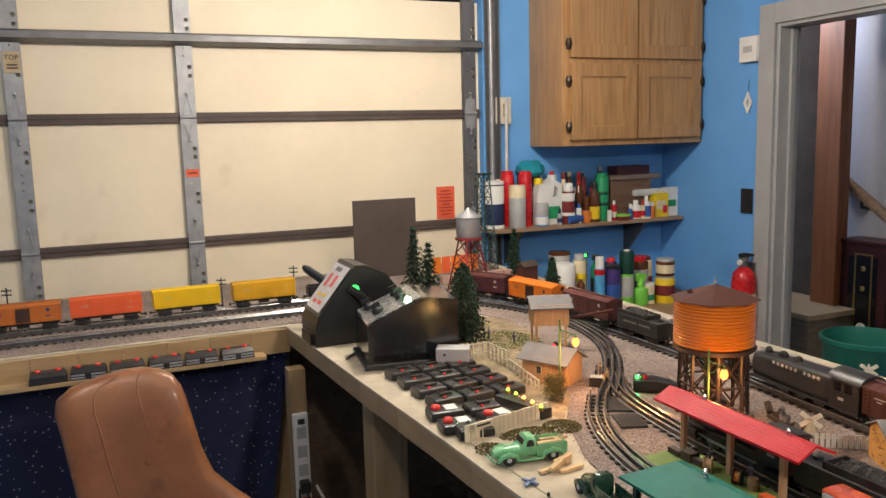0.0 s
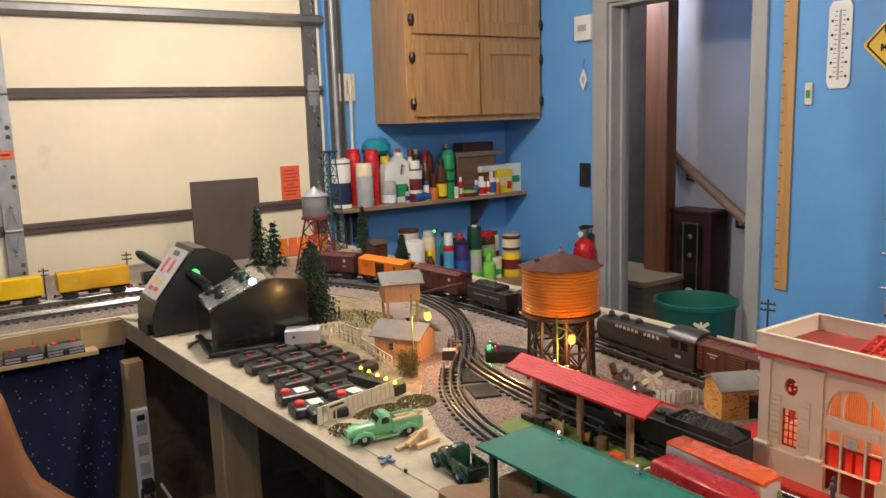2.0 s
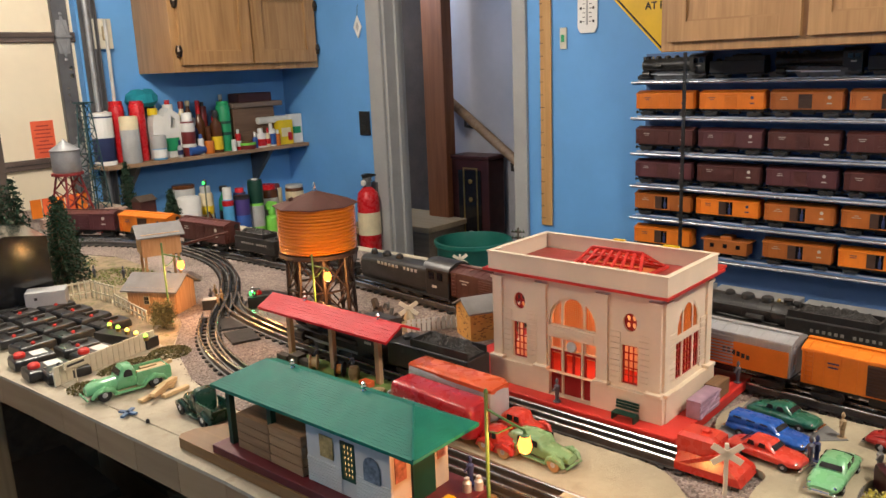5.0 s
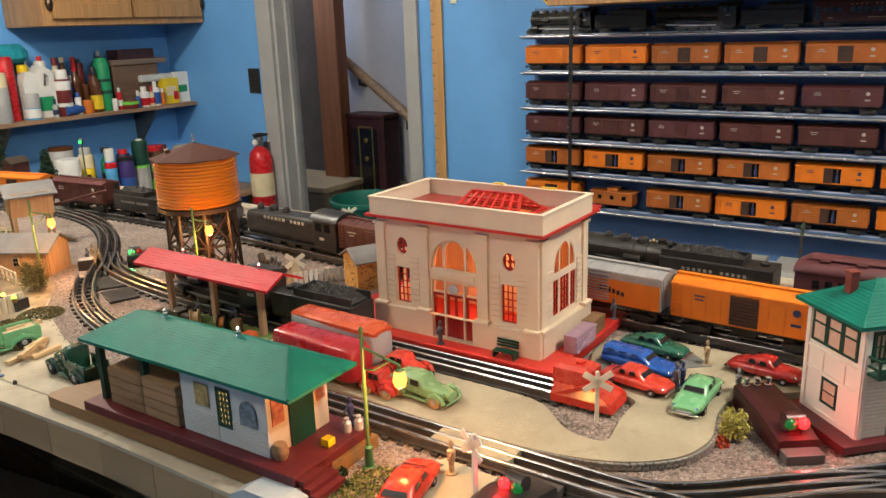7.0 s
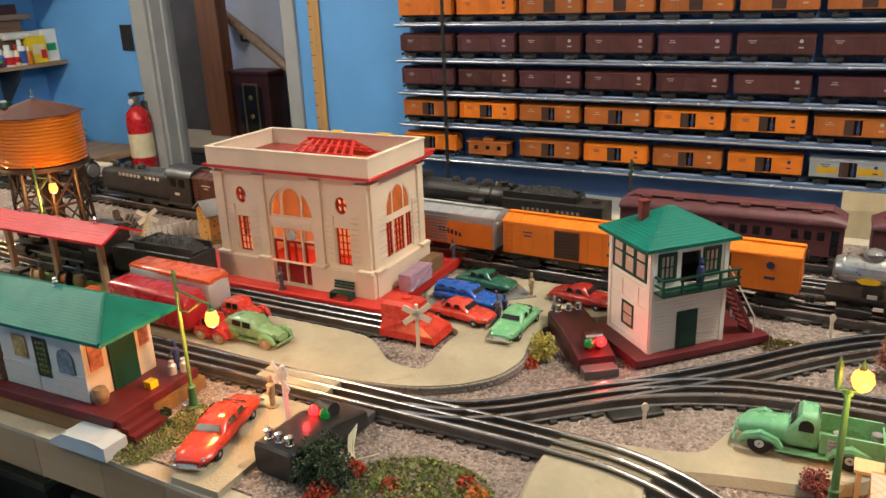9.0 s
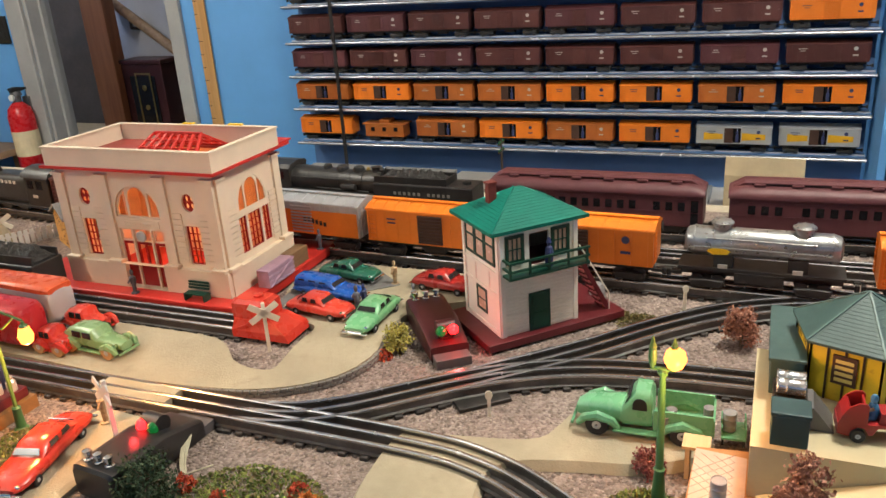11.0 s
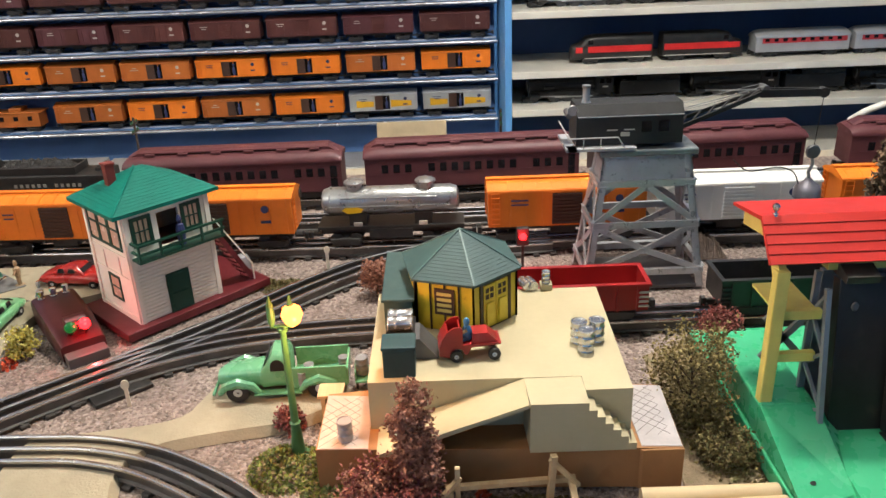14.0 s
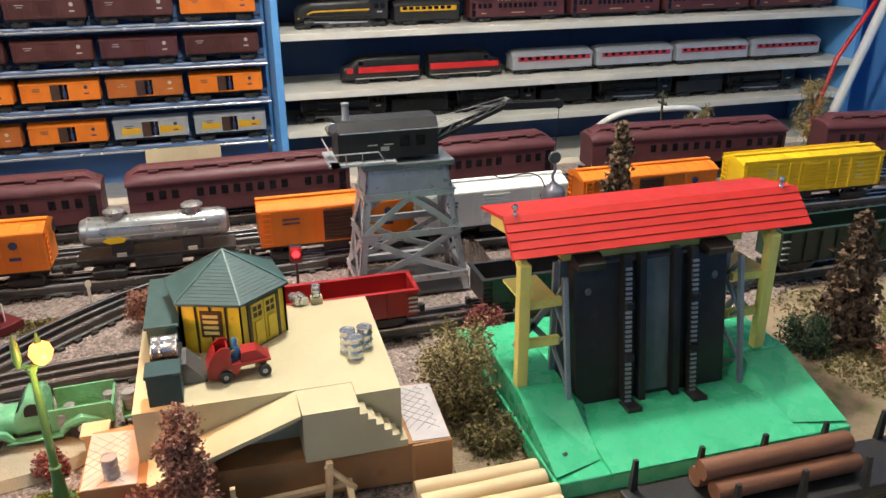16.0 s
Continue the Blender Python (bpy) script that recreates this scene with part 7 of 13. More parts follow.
for nm_, ya, yb, xa, xb, cc in (("grey_paving", -0.9425, -0.9055, -0.2995, -0.2975, (0.44, 0.41, 0.40)), ("pinkish_paving", -0.6820, -0.6400, -0.2880, -0.2858, (0.46, 0.35, 0.29))):
    sheet = part("paving", prism(B(), [(xa, ya + 0.0045 if ya < -0.9 else ya), (xb, yb), (-0.208, yb), (-0.212, ya)], 0.0008, at(0, 0, PB)), mat(nm_, cc, 0.7, 0, 0.1, 50), PLT, "printed paving paper")
    JOINT = mat("paving_joint", (0.17, 0.15, 0.14), 0.8) if "paving_joint" not in bpy.data.materials else bpy.data.materials["paving_joint"]
    pitch, hgt = 0.0105, (yb - ya) * 0.78
    for k in range(8):
        x = -0.2835 + k * pitch
        for d in (-1, 1):
            x1 = x + d * hgt
            f = 1.0
            if x1 < -0.2835:
                f = (x + 0.2835) / hgt
            if x1 > -0.214:
                f = (-0.214 - x) / hgt
            if f > 0.05:
                part("paving_line", bar(B(), (x, ya + 0.0095, PB + 0.0008), (x + d * hgt * f, ya + 0.0095 + hgt * f, PB + 0.0008), 0.0004, 0.0003), JOINT, sheet)
HX, HY, HR = -0.1323, -0.7661, 0.0545
H6 = thing("small_station", HX, HY, PZ, 0, "yellow and black hexagonal toy depot with dark green roof", "building")
YELW = mat("mustard_tin", (0.64, 0.48, 0.025), 0.4, 0, 0.1, 30, 0.03, 200, dirt=(0.36, 0.25, 0.02), dirt_at=0.64)
DGR = mat("grey_green_roof", (0.036, 0.076, 0.072), 0.5, 0, 0.12, 30, 0.04, 300)


def hexp(r, k):
    a = math.radians(190 + 60 * k)
    return r * math.cos(a), r * math.sin(a)


wb = B()
lo, up = [wb.verts.new((*hexp(HR, k), 0)) for k in range(6)], [wb.verts.new((*hexp(HR, k), 0.052)) for k in range(6)]
for k in range(6):
    wb.faces.new((lo[k], lo[(k + 1) % 6], up[(k + 1) % 6], up[k]))
wb.faces.new(up)
bmesh.ops.recalc_face_normals(wb, faces=wb.faces)
UMBER = mat("umber_print", (0.045, 0.028, 0.010), 0.5)
hw_ = part("wall", wb, YELW, H6)
for k in range(6):
    a, b = Vector(hexp(HR + 0.0006, k)), Vector(hexp(HR + 0.0006, k + 1))
    for j in range(5):
        p = a.lerp(b, j / 4)
        if k in (5, 1, 3) or j in (0, 4):
            part("batten", box(B(), p.x - 0.0009, p.y - 0.0009, 0, p.x + 0.0009, p.y + 0.0009, 0.052), UMBER, hw_)
    mid_ = a.lerp(b, 0.5)
    ang = math.degrees(math.atan2(b.y - a.y, b.x - a.x))
    if k in (5, 1, 3):
        wn = part("window_frame", bx(0, 0, 0.03, 0.019, 0.0026, 0.026), DOORDARK, hw_, m=pose(mid_.x, mid_.y, 0, 0, 0, ang))
        for j in range(4):
            part("shutter_bar", bx(0, 0, 0.0215 + j * 0.0055, 0.014, 0.0036, 0.003), mat("cream_bars", (0.62, 0.50, 0.14), 0.5) if "cream_bars" not in bpy.data.materials else bpy.data.materials["cream_bars"], wn)
    else:
        fr = part("door_frame", panel(B(), rect(-0.0195, 0.0, 0.0195, 0.0495), [rect(-0.0160, 0.0005, 0.0160, 0.0455)], 0.0016, pose(mid_.x, mid_.y, 0, 0, 0, ang) @ at(0, 0.0008, 0) @ MY), UMBER, hw_, "dark brown door surround")
        for q in (-0.0079, 0.0079):
            lf = part("door", panel(B(), rect(q - 0.0074, 0.001, q + 0.0074, 0.0445), [rect(q - 0.0052, 0.0300, q - 0.0005, 0.0352), rect(q + 0.0005, 0.0300, q + 0.0052, 0.0352), rect(q - 0.0052, 0.0364, q - 0.0005, 0.0415), rect(q + 0.0005, 0.0364, q + 0.0052, 0.0415)], 0.0020, pose(mid_.x, mid_.y, 0, 0, 0, ang) @ at(0, 0.0012, 0) @ MY), YELW, hw_, "yellow panelled door leaf")
            part("pane", bx(q, 0, 0.0358, 0.0115, 0.0010, 0.0125), UMBER, lf, m=pose(mid_.x, mid_.y, 0, 0, 0, ang))
            part("door_panel", bx(q, 0, 0.0155, 0.0100, 0.0052, 0.0225, 0.0006), YELW, lf, m=pose(mid_.x, mid_.y, 0, 0, 0, ang))
rb = B()
ap = rb.verts.new((0, 0, 0.0828))
ev = [rb.verts.new((*hexp(HR + 0.0055, k), 0.051)) for k in range(6)]
lv = [rb.verts.new((*hexp(HR + 0.0055, k), 0.049)) for k in range(6)]
for k in range(6):
    rb.faces.new((ev[k], ev[(k + 1) % 6], ap)), rb.faces.new((lv[k], lv[(k + 1) % 6], ev[(k + 1) % 6], ev[k]))
rb.faces.new(lv)
bmesh.ops.recalc_face_normals(rb, faces=rb.faces)
hr_ = part("roof", rb, DGR, H6)
for k in range(6):
    a, b = hexp(HR + 0.0055, k), hexp(HR + 0.0055, k + 1)
    shingles(hr_, ((*a, 0.0512), (*b, 0.0512), (0, 0, 0.083), (0, 0, 0.083)), 16, DGR, 0.0004)
    part("hip_rib", bar(B(), (*a, 0.0515), (0, 0, 0.0836), 0.0016, 0.0014), mat("pale_hip_edge", (0.10, 0.165, 0.155), 0.5) if "pale_hip_edge" not in bpy.data.materials else bpy.data.materials["pale_hip_edge"], hr_)

# ---- ground cover, roads ----
GR, ROAD = -0.0235, -0.013


def patch(name, pts, z, material, label, category, rim=0.004, drop=0.02, rounded=False, step=0.012, kind="structure"):
    """A patch of ground with a sloped rim."""
    p = [Vector(q[:2]) for q in pts]
    for _ in range(3 if rounded else 0):
        p = [r for i in range(len(p)) for r in (p[i].lerp(p[(i + 1) % len(p)], 0.22), p[i].lerp(p[(i + 1) % len(p)], 0.78))]
    bm = B()
    a = [bm.verts.new((q.x, q.y, z - drop)) for q in p]
    n = len(p)
    b = []
    for i, q in enumerate(p):
        d = (p[(i + 1) % n] - p[i - 1]).normalized()
        area = sum(p[k].x * p[(k + 1) % n].y - p[(k + 1) % n].x * p[k].y for k in range(n))
        nn = Vector((d.y, -d.x)) * (1 if area > 0 else -1)
        b.append(bm.verts.new((q.x - nn.x * rim, q.y - nn.y * rim, z)))
    for i in range(n):
        bm.faces.new((a[i], a[(i + 1) % n], b[(i + 1) % n], b[i]))
    bm.faces.new(b)
    bm.normal_update()
    bmesh.ops.triangulate(bm, faces=[f for f in bm.faces if len(f.verts) > 4], ngon_method="EAR_CLIP")
    bmesh.ops.recalc_face_normals(bm, faces=bm.faces)
    return solid(name, bm, material, label, category, kind=kind)


BALL = [(-0.60, -2.55), (-0.60, -0.36), (-0.422, -0.115), (-0.418, 0.07), (-0.40, 0.50), (-0.30, 0.56), (-0.272, 0.75), (-0.20, 0.93), (-0.11, 1.05), (-0.06, 1.18), (0.03, 1.36), (0.11, 1.6), (0.12, 1.8), (0.06, 1.98), (-0.08, 2.07), (-0.5, 2.08), (-1.58, 2.08), (-1.58, 2.94), (0.58, 2.94), (0.58, -2.55)]
patch("ground", BALL, GR, BALLAST, "pinkish grey crushed stone ballast over the layout", "ground", 0.006)
LOT = [(-0.20, 0.12), (-0.205, 0.04), (-0.203, -0.06), (-0.19, -0.15), (-0.165, -0.205), (-0.125, -0.245), (-0.07, -0.258), (-0.02, -0.245), (0.02, -0.243), (0.07, -0.262), (0.10, -0.32), (0.16, -0.36), (0.19, -0.28), (0.185, -0.15), (0.19, -0.05), (0.10, -0.03), (0.03, -0.06), (-0.015, -0.105), (-0.022, -0.15), (-0.07, -0.147), (-0.107, -0.152), (-0.146, -0.158), (-0.142, -0.102), (-0.095, -0.055), (-0.085, -0.02), (-0.085, 0.08), (-0.085, 0.30), (-0.09, 0.40), (-0.19, 0.40)]
patch("road", LOT, ROAD, SAND, "sandy tan road and car park beside the station", "road", 0.0, 0.012, True)
KERB = mat("grey_stone_kerb", (0.20, 0.19, 0.17), 0.8, 0, 0.25, 60, 0.3, 300)
kb = thing("kerb_wall", 0, 0, 0, 0, "low grey stone retaining wall along the road edge", "kerb", kind="structure")
kline = spline([(a, b, 0) for a, b in LOT[2:9]], 0.0085)
for k in range(len(kline) - 1):
    for row in range(2):
        a, b = kline[k], kline[k + 1]
        s, ang = side(kline, k)
        mid_ = (a + b) / 2 + (b - a) * (0.5 if row else 0.0)
        piece("stone", bpy.data.meshes.get("kerb_stone") or finish(bx(0, 0, 0, 0.0078, 0.004, 0.0042, 0.0006), "kerb_stone", KERB), kb, pose(mid_.x, mid_.y, GR + 0.003 + row * 0.0047, 0, 0, ang))
NEAR_ROAD = [(-0.435, -0.028), (-0.435, -0.092), (-0.33, -0.088), (-0.262, -0.083), (-0.258, -0.01), (-0.30, 0.012), (-0.36, 0.0)]
patch("road", NEAR_ROAD, ROAD - 0.0055, SAND, "sandy tan road up to the table edge", "road", 0.002, 0.012)
solid("crossing", box(box(B(), -0.2485, -0.085, RT - 0.012, -0.2335, 0.02, RT - 0.001), -0.2305, -0.085, RT - 0.012, -0.2155, 0.02, RT - 0.001), SAND, "tan level crossing boards between rails", "crossing", kind="structure")
R_ROAD = [(-0.335, -0.352), (-0.205, -0.345), (-0.20, -0.40), (-0.185, -0.49), (-0.155, -0.50), (-0.12, -0.51), (-0.105, -0.57), (-0.12, -0.65), (-0.17, -0.655), (-0.205, -0.60), (-0.215, -0.54), (-0.23, -0.48), (-0.26, -0.46), (-0.32, -0.475), (-0.42, -0.50), (-0.44, -0.40)]
patch("road", R_ROAD, ROAD - 0.0006, SAND, "sandy tan road crossing the front track", "road", 0.006, 0.009, True)
patch("ground", [(-0.40, 0.53), (-0.425, 0.95), (-0.20, 1.0), (-0.13, 0.98), (-0.205, 0.88), (-0.27, 0.72), (-0.30, 0.57)], GR - 0.0005, PLASTER, "bare speckled plaster at the table edge", "ground", 0.004, 0.006)
patch("paving", [(-0.045, -0.066), (-0.048, -0.100), (0.045, -0.103), (0.095, -0.165), (0.125, -0.20), (0.182, -0.13), (0.185, -0.05), (0.02, -0.052)], ROAD + 0.0012, mat("dark_paving", (0.16, 0.16, 0.155), 0.85, 0, 0.2, 40, 0.3, 300), "dark grey paved strip under the parked cars", "paving", 0.001, 0.012)
EARTH = mat("tan_earth", (0.28, 0.21, 0.13), 0.95, 0, 0.3, 30, 0.6, 500, dirt=(0.16, 0.15, 0.06), dirt_at=0.54)
patch("ground", [(-0.20, 0.92), (-0.12, 1.02), (-0.06, 1.12), (0.04, 1.32), (0.13, 1.5), (0.15, 1.75), (0.05, 1.95), (-0.10, 2.02), (-0.22, 1.85), (-0.2, 1.5), (-0.19, 1.2), (-0.21, 1.0)], GR - 0.0002, EARTH, "tan earth and moss round the sheds", "ground", 0.004, 0.008)
patch("ground", [(-0.40, -0.93), (-0.09, -0.955), (-0.05, -1.03), (-0.10, -1.36), (-0.05, -1.5), (-0.1, -1.9), (-0.5, -1.9), (-0.58, -1.2), (-0.5, -0.95)], GR + 0.0015, EARTH, "mossy tan earth round the log loader", "ground", 0.006, 0.008)

rng = random.Random(5)
TRACKS = [spline([(a, b, 0) for a, b in ln], 0.02) for ln in (FRONT, STATION, BRANCH, CROSS, MAIN, THROAT)]


def inside(poly, x, y):
    c = False
    for i in range(len(poly)):
        (x1, y1), (x2, y2) = poly[i], poly[i - 1]
        if (y1 > y) != (y2 > y) and x < (x2 - x1) * (y - y1) / (y2 - y1) + x1:
            c = not c
    return c


def scatter(name, n, x0, x1, y0, y1, smin, smax, z, material, label, category, avoid, keep=None, clear=0.02):
    """Loose grains as one mesh."""
    vs, fs = [], []
    while n > 0:
        x, y = rng.uniform(x0, x1), rng.uniform(y0, y1)
        n -= 1
        if any(inside(p, x, y) for p in avoid) or (keep and not inside(keep, x, y)):
            continue
        if clear and any(min((q.x - x) ** 2 + (q.y - y) ** 2 for q in t) < clear * clear for t in TRACKS):
            continue
        s = rng.uniform(smin, smax)
        b = len(vs)
        for a in range(4):
            t = a * math.pi / 2 + rng.uniform(-0.5, 0.5)
            vs.append((x + s * math.cos(t) * rng.uniform(0.6, 1.2), y + s * math.sin(t) * rng.uniform(0.6, 1.2), z + rng.uniform(-0.2, 0.3) * s))
        vs.append((x + rng.uniform(-0.4, 0.4) * s, y + rng.uniform(-0.4, 0.4) * s, z + s * rng.uniform(0.6, 1.1)))
        fs += [(b, b + 1, b + 4), (b + 1, b + 2, b + 4), (b + 2, b + 3, b + 4), (b + 3, b, b + 4)]
    me = bpy.data.meshes.new(name)
    me.from_pydata(vs, [], fs)
    me.materials.append(material)
    return tagged(new(name, me), label, category, kind="stuff")


def island_mat(name, cols, rough=0.9):
    """Each loose grain or leaf takes a tint of its own."""
    mt = bpy.data.materials.new(name)
    mt.use_nodes = True
    nt = mt.node_tree
    bs = nt.nodes["Principled BSDF"]
    bs.inputs["Roughness"].default_value = rough
    ge, rp = nt.nodes.new("ShaderNodeNewGeometry"), nt.nodes.new("ShaderNodeValToRGB")
    nt.links.new(ge.outputs["Random Per Island"], rp.inputs[0])
    el = rp.color_ramp.elements
    while len(el) < len(cols):
        el.new(0.5)
    for i, c in enumerate(cols):
        el[i].position = i / max(1, len(cols) - 1)
        el[i].color = tuple(c) + (1,)
    nt.links.new(rp.outputs[0], bs.inputs["Base Color"])
    return mt


STONES = island_mat("ballast_grain", [(0.11, 0.083, 0.07), (0.235, 0.18, 0.15), (0.35, 0.28, 0.24), (0.19, 0.148, 0.13), (0.285, 0.225, 0.19)])
SOLIDS = [LOT, NEAR_ROAD, R_ROAD, rect(-0.02, -0.03, 0.25, 0.40), rect(-0.424, 0.077, -0.276, 0.495), rect(-0.29, -0.95, -0.085, -0.64)]
scatter("gravel", 15000, -0.42, 0.24, -1.05, 0.02, 0.0009, 0.0021, GR, STONES, "loose pinkish grey ballast stones", "gravel", SOLIDS, BALL)
scatter("gravel", 9000, -0.30, 0.30, 0.02, 1.25, 0.0010, 0.0022, GR, STONES, "loose pinkish ballast stones beside the curves", "gravel", SOLIDS, BALL)
scatter("gravel", 5000, -1.5, 0.1, 2.09, 2.16, 0.0012, 0.0026, GR, STONES, "loose ballast stones along the garage track", "gravel", [], None, 0.015)


# ---- plants ----
def leaf(vs, fs, c, s, rnd):
    b = len(vs)
    n = Vector((rnd.gauss(0, 1), rnd.gauss(0, 1), rnd.gauss(0, 1))).normalized()
    u = n.orthogonal().normalized()
    w = n.cross(u)
    a = rnd.uniform(0, math.tau)
    u, w = u * math.cos(a) + w * math.sin(a), w * math.cos(a) - u * math.sin(a)
    vs += [c + u * s, c + w * s * 0.55 + n * s * 0.2, c - u * s * 0.8, c - w * s * 0.55 + n * s * 0.2]
    fs += [(b, b + 1, b + 2), (b, b + 2, b + 3)]


def mesh_of(name, vs, fs, material):
    me = bpy.data.meshes.new(name)
    me.from_pydata([tuple(v) for v in vs], [], fs)
    me.materials.append(material)
    return me


TRUNK = mat("twig_bark", (0.10, 0.065, 0.04), 0.9, 0, 0.3, 90, 0.4, 500)
PINEG = island_mat("fir_needles", [(0.006, 0.022, 0.011), (0.011, 0.036, 0.017), (0.015, 0.048, 0.022), (0.009, 0.03, 0.015)])
RUST = island_mat("rust_leaves", [(0.26, 0.11, 0.075), (0.34, 0.155, 0.10), (0.40, 0.20, 0.13), (0.20, 0.085, 0.06)])
WINE = island_mat("wine_leaves", [(0.16, 0.035, 0.035), (0.24, 0.06, 0.05), (0.28, 0.10, 0.075), (0.12, 0.03, 0.03)])
OLIVE = island_mat("olive_leaves", [(0.11, 0.09, 0.03), (0.17, 0.13, 0.04), (0.09, 0.09, 0.03), (0.20, 0.14, 0.06)])
BRONZE = island_mat("bronze_leaves", [(0.22, 0.17, 0.06), (0.32, 0.25, 0.09), (0.15, 0.12, 0.05), (0.27, 0.20, 0.08)])
MOSS = island_mat("moss_green", [(0.10, 0.14, 0.03), (0.17, 0.22, 0.04), (0.24, 0.26, 0.06), (0.07, 0.11, 0.04), (0.22, 0.19, 0.08), (0.20, 0.14, 0.08)])
MOSSD = island_mat("dark_moss", [(0.02, 0.04, 0.02), (0.03, 0.06, 0.025), (0.05, 0.07, 0.03)])
REDF = island_mat("red_flock", [(0.42, 0.05, 0.02), (0.50, 0.09, 0.03), (0.30, 0.03, 0.02)])
ORF = island_mat("orange_flock", [(0.55, 0.20, 0.03), (0.48, 0.13, 0.03), (0.55, 0.28, 0.05)])
YEF = island_mat("yellow_flock", [(0.48, 0.40, 0.05), (0.40, 0.36, 0.08), (0.5, 0.45, 0.15)])


def bush(x, y, z, w, h, material, label, seed, name="shrub", column=False, leaves=700, ls=0.0035, category="shrub"):
    """Twigs forking from a short trunk, each with its clump of leaves."""
    rnd = random.Random(seed)
    t = thing(name, x, y, z, 0, label, category, "layout plants")
    bm, tips = B(), []
    tube(bm, [(0, 0, 0), (rnd.uniform(-0.002, 0.002), 0, h * 0.25), (0, rnd.uniform(-0.003, 0.003), h * 0.6)], [0.0022, 0.0016, 0.0008], 6)
    for k in range(26):
        a = k * 2.4 + rnd.uniform(-0.4, 0.4)
        f = rnd.uniform(0.25, 1.0)
        r = w * (0.5 * math.sin(math.pi * (0.18 + 0.72 * f)) if column else 0.5 * math.sqrt(max(0.05, 1 - (f * 1.3 - 0.55) ** 2))) * rnd.uniform(0.65, 1.05)
        p = Vector((r * math.cos(a), r * math.sin(a), h * f))
        tube(bm, [(0, 0, h * f * 0.55), (p * 0.55 + Vector((0, 0, h * f * 0.30)))[:], p[:]], [0.001, 0.0008, 0.0004], 5)
        tips.append((p, r))
    part("trunk", bm, TRUNK, t)
    vs, fs = [], []
    for i in range(int(leaves * 3.6)):
        p, r = tips[i % len(tips)]
        q = p * rnd.uniform(0.45, 1.05) if rnd.random() < 0.6 else p
        c = Vector((q.x, q.y, p.z * (0.6 + 0.4 * rnd.random()) if q is not p else p.z)) + Vector((rnd.gauss(0, 1), rnd.gauss(0, 1), rnd.gauss(0, 1))) * w * 0.095
        c.z = max(0.001, c.z)
        leaf(vs, fs, c, ls * 0.68 * rnd.uniform(0.6, 1.2), rnd)
    cr = new("crown", mesh_of("crown", vs, fs, material))
    cr.parent = t
    return t


def fir(x, y, z, h, w, label, seed, material=None):
    rnd = random.Random(seed)
    t = thing("fir_tree", x, y, z, 0, label, "tree", "layout trees")
    bm = B()
    tube(bm, [(0, 0, 0), (0, 0, h * 0.5), (0, 0, h)], [0.005, 0.003, 0.0006], 7)
    vs, fs = [], []
    tiers = 15
    for k in range(tiers):
        f = k / (tiers - 1)
        r = w / 2 * (1 - f) ** 0.62 * rnd.uniform(0.8, 1.15) + 0.004
        zz = h * (0.10 + 0.88 * f)
        n = max(5, round(13 * (1 - f) + 4))
        for j in range(n):
            a = j * math.tau / n + k + rnd.uniform(-0.25, 0.25)
            rr = r * rnd.uniform(0.7, 1.1)
            tip = Vector((rr * math.cos(a), rr * math.sin(a), zz - rr * 0.35))
            root = Vector((0, 0, zz))
            if k < tiers - 2:
                tube(bm, [root[:], tip[:]], [0.001, 0.0004], 4)
            for i in range(16):
                c = root.lerp(tip, rnd.uniform(0.15, 1.05)) + Vector((rnd.gauss(0, 1), rnd.gauss(0, 1), rnd.gauss(0, 1))) * 0.0035
                leaf(vs, fs, c, 0.0052 * rnd.uniform(0.6, 1.3), rnd)
    part("trunk", bm, TRUNK, t)
    cr = new("crown", mesh_of("crown", vs, fs, material or PINEG))
    cr.parent = t
    return t


def flock(name, spots, z, label, seed, material, size=0.0028):
    """Ground foam heaps: (x, y, rx, ry, height, count) each."""
    rnd = random.Random(seed)
    vs, fs = [], []
    for (cx, cy, rx, ry, hh, n) in spots:
        for i in range(n):
            a, r = rnd.uniform(0, math.tau), math.sqrt(rnd.random())
            c = Vector((cx + rx * r * math.cos(a), cy + ry * r * math.sin(a), z + hh * (1 - r * r) * rnd.uniform(0.3, 1.0)))
            leaf(vs, fs, c, size * rnd.uniform(0.6, 1.4), rnd)
    ob = new(name, mesh_of(name, vs, fs, material))
    return tagged(ob, label, "ground cover", kind="stuff")


bush(-0.311, -0.722, GR, 0.036, 0.125, RUST, "tall rusty brown shrub in front of the platform", 1, column=True, leaves=1500)
bush(-0.330, -0.700, GR, 0.07, 0.045, WINE, "low wine red bush at the plywood base", 2, leaves=1100)
bush(-0.322, -0.682, GR, 0.045, 0.045, RUST, "reddish brown bush beside a drum", 22, leaves=700)
bush(-0.195, -0.598, GR, 0.026, 0.018, WINE, "small reddish bush behind the lamp post", 3, leaves=350)
bush(0.075, -0.665, GR, 0.035, 0.048, RUST, "rusty bush between the tracks", 4, leaves=600)
bush(-0.205, -0.975, GR, 0.072, 0.088, BRONZE, "bronze green bush beside the loader", 5, leaves=1400)
bush(-0.265, -0.990, GR, 0.05, 0.026, OLIVE, "low olive bush by the green base", 6, leaves=600)
bush(-0.075, -1.045, GR, 0.045, 0.040, WINE, "wine red flowering bush behind the loader", 7, leaves=700)
fir(-0.20, -1.435, GR, 0.16, 0.07, "brown conifer beside the log loader", 8, island_mat("brown_needles", [(0.10, 0.06, 0.035), (0.15, 0.09, 0.05), (0.08, 0.05, 0.03)]))
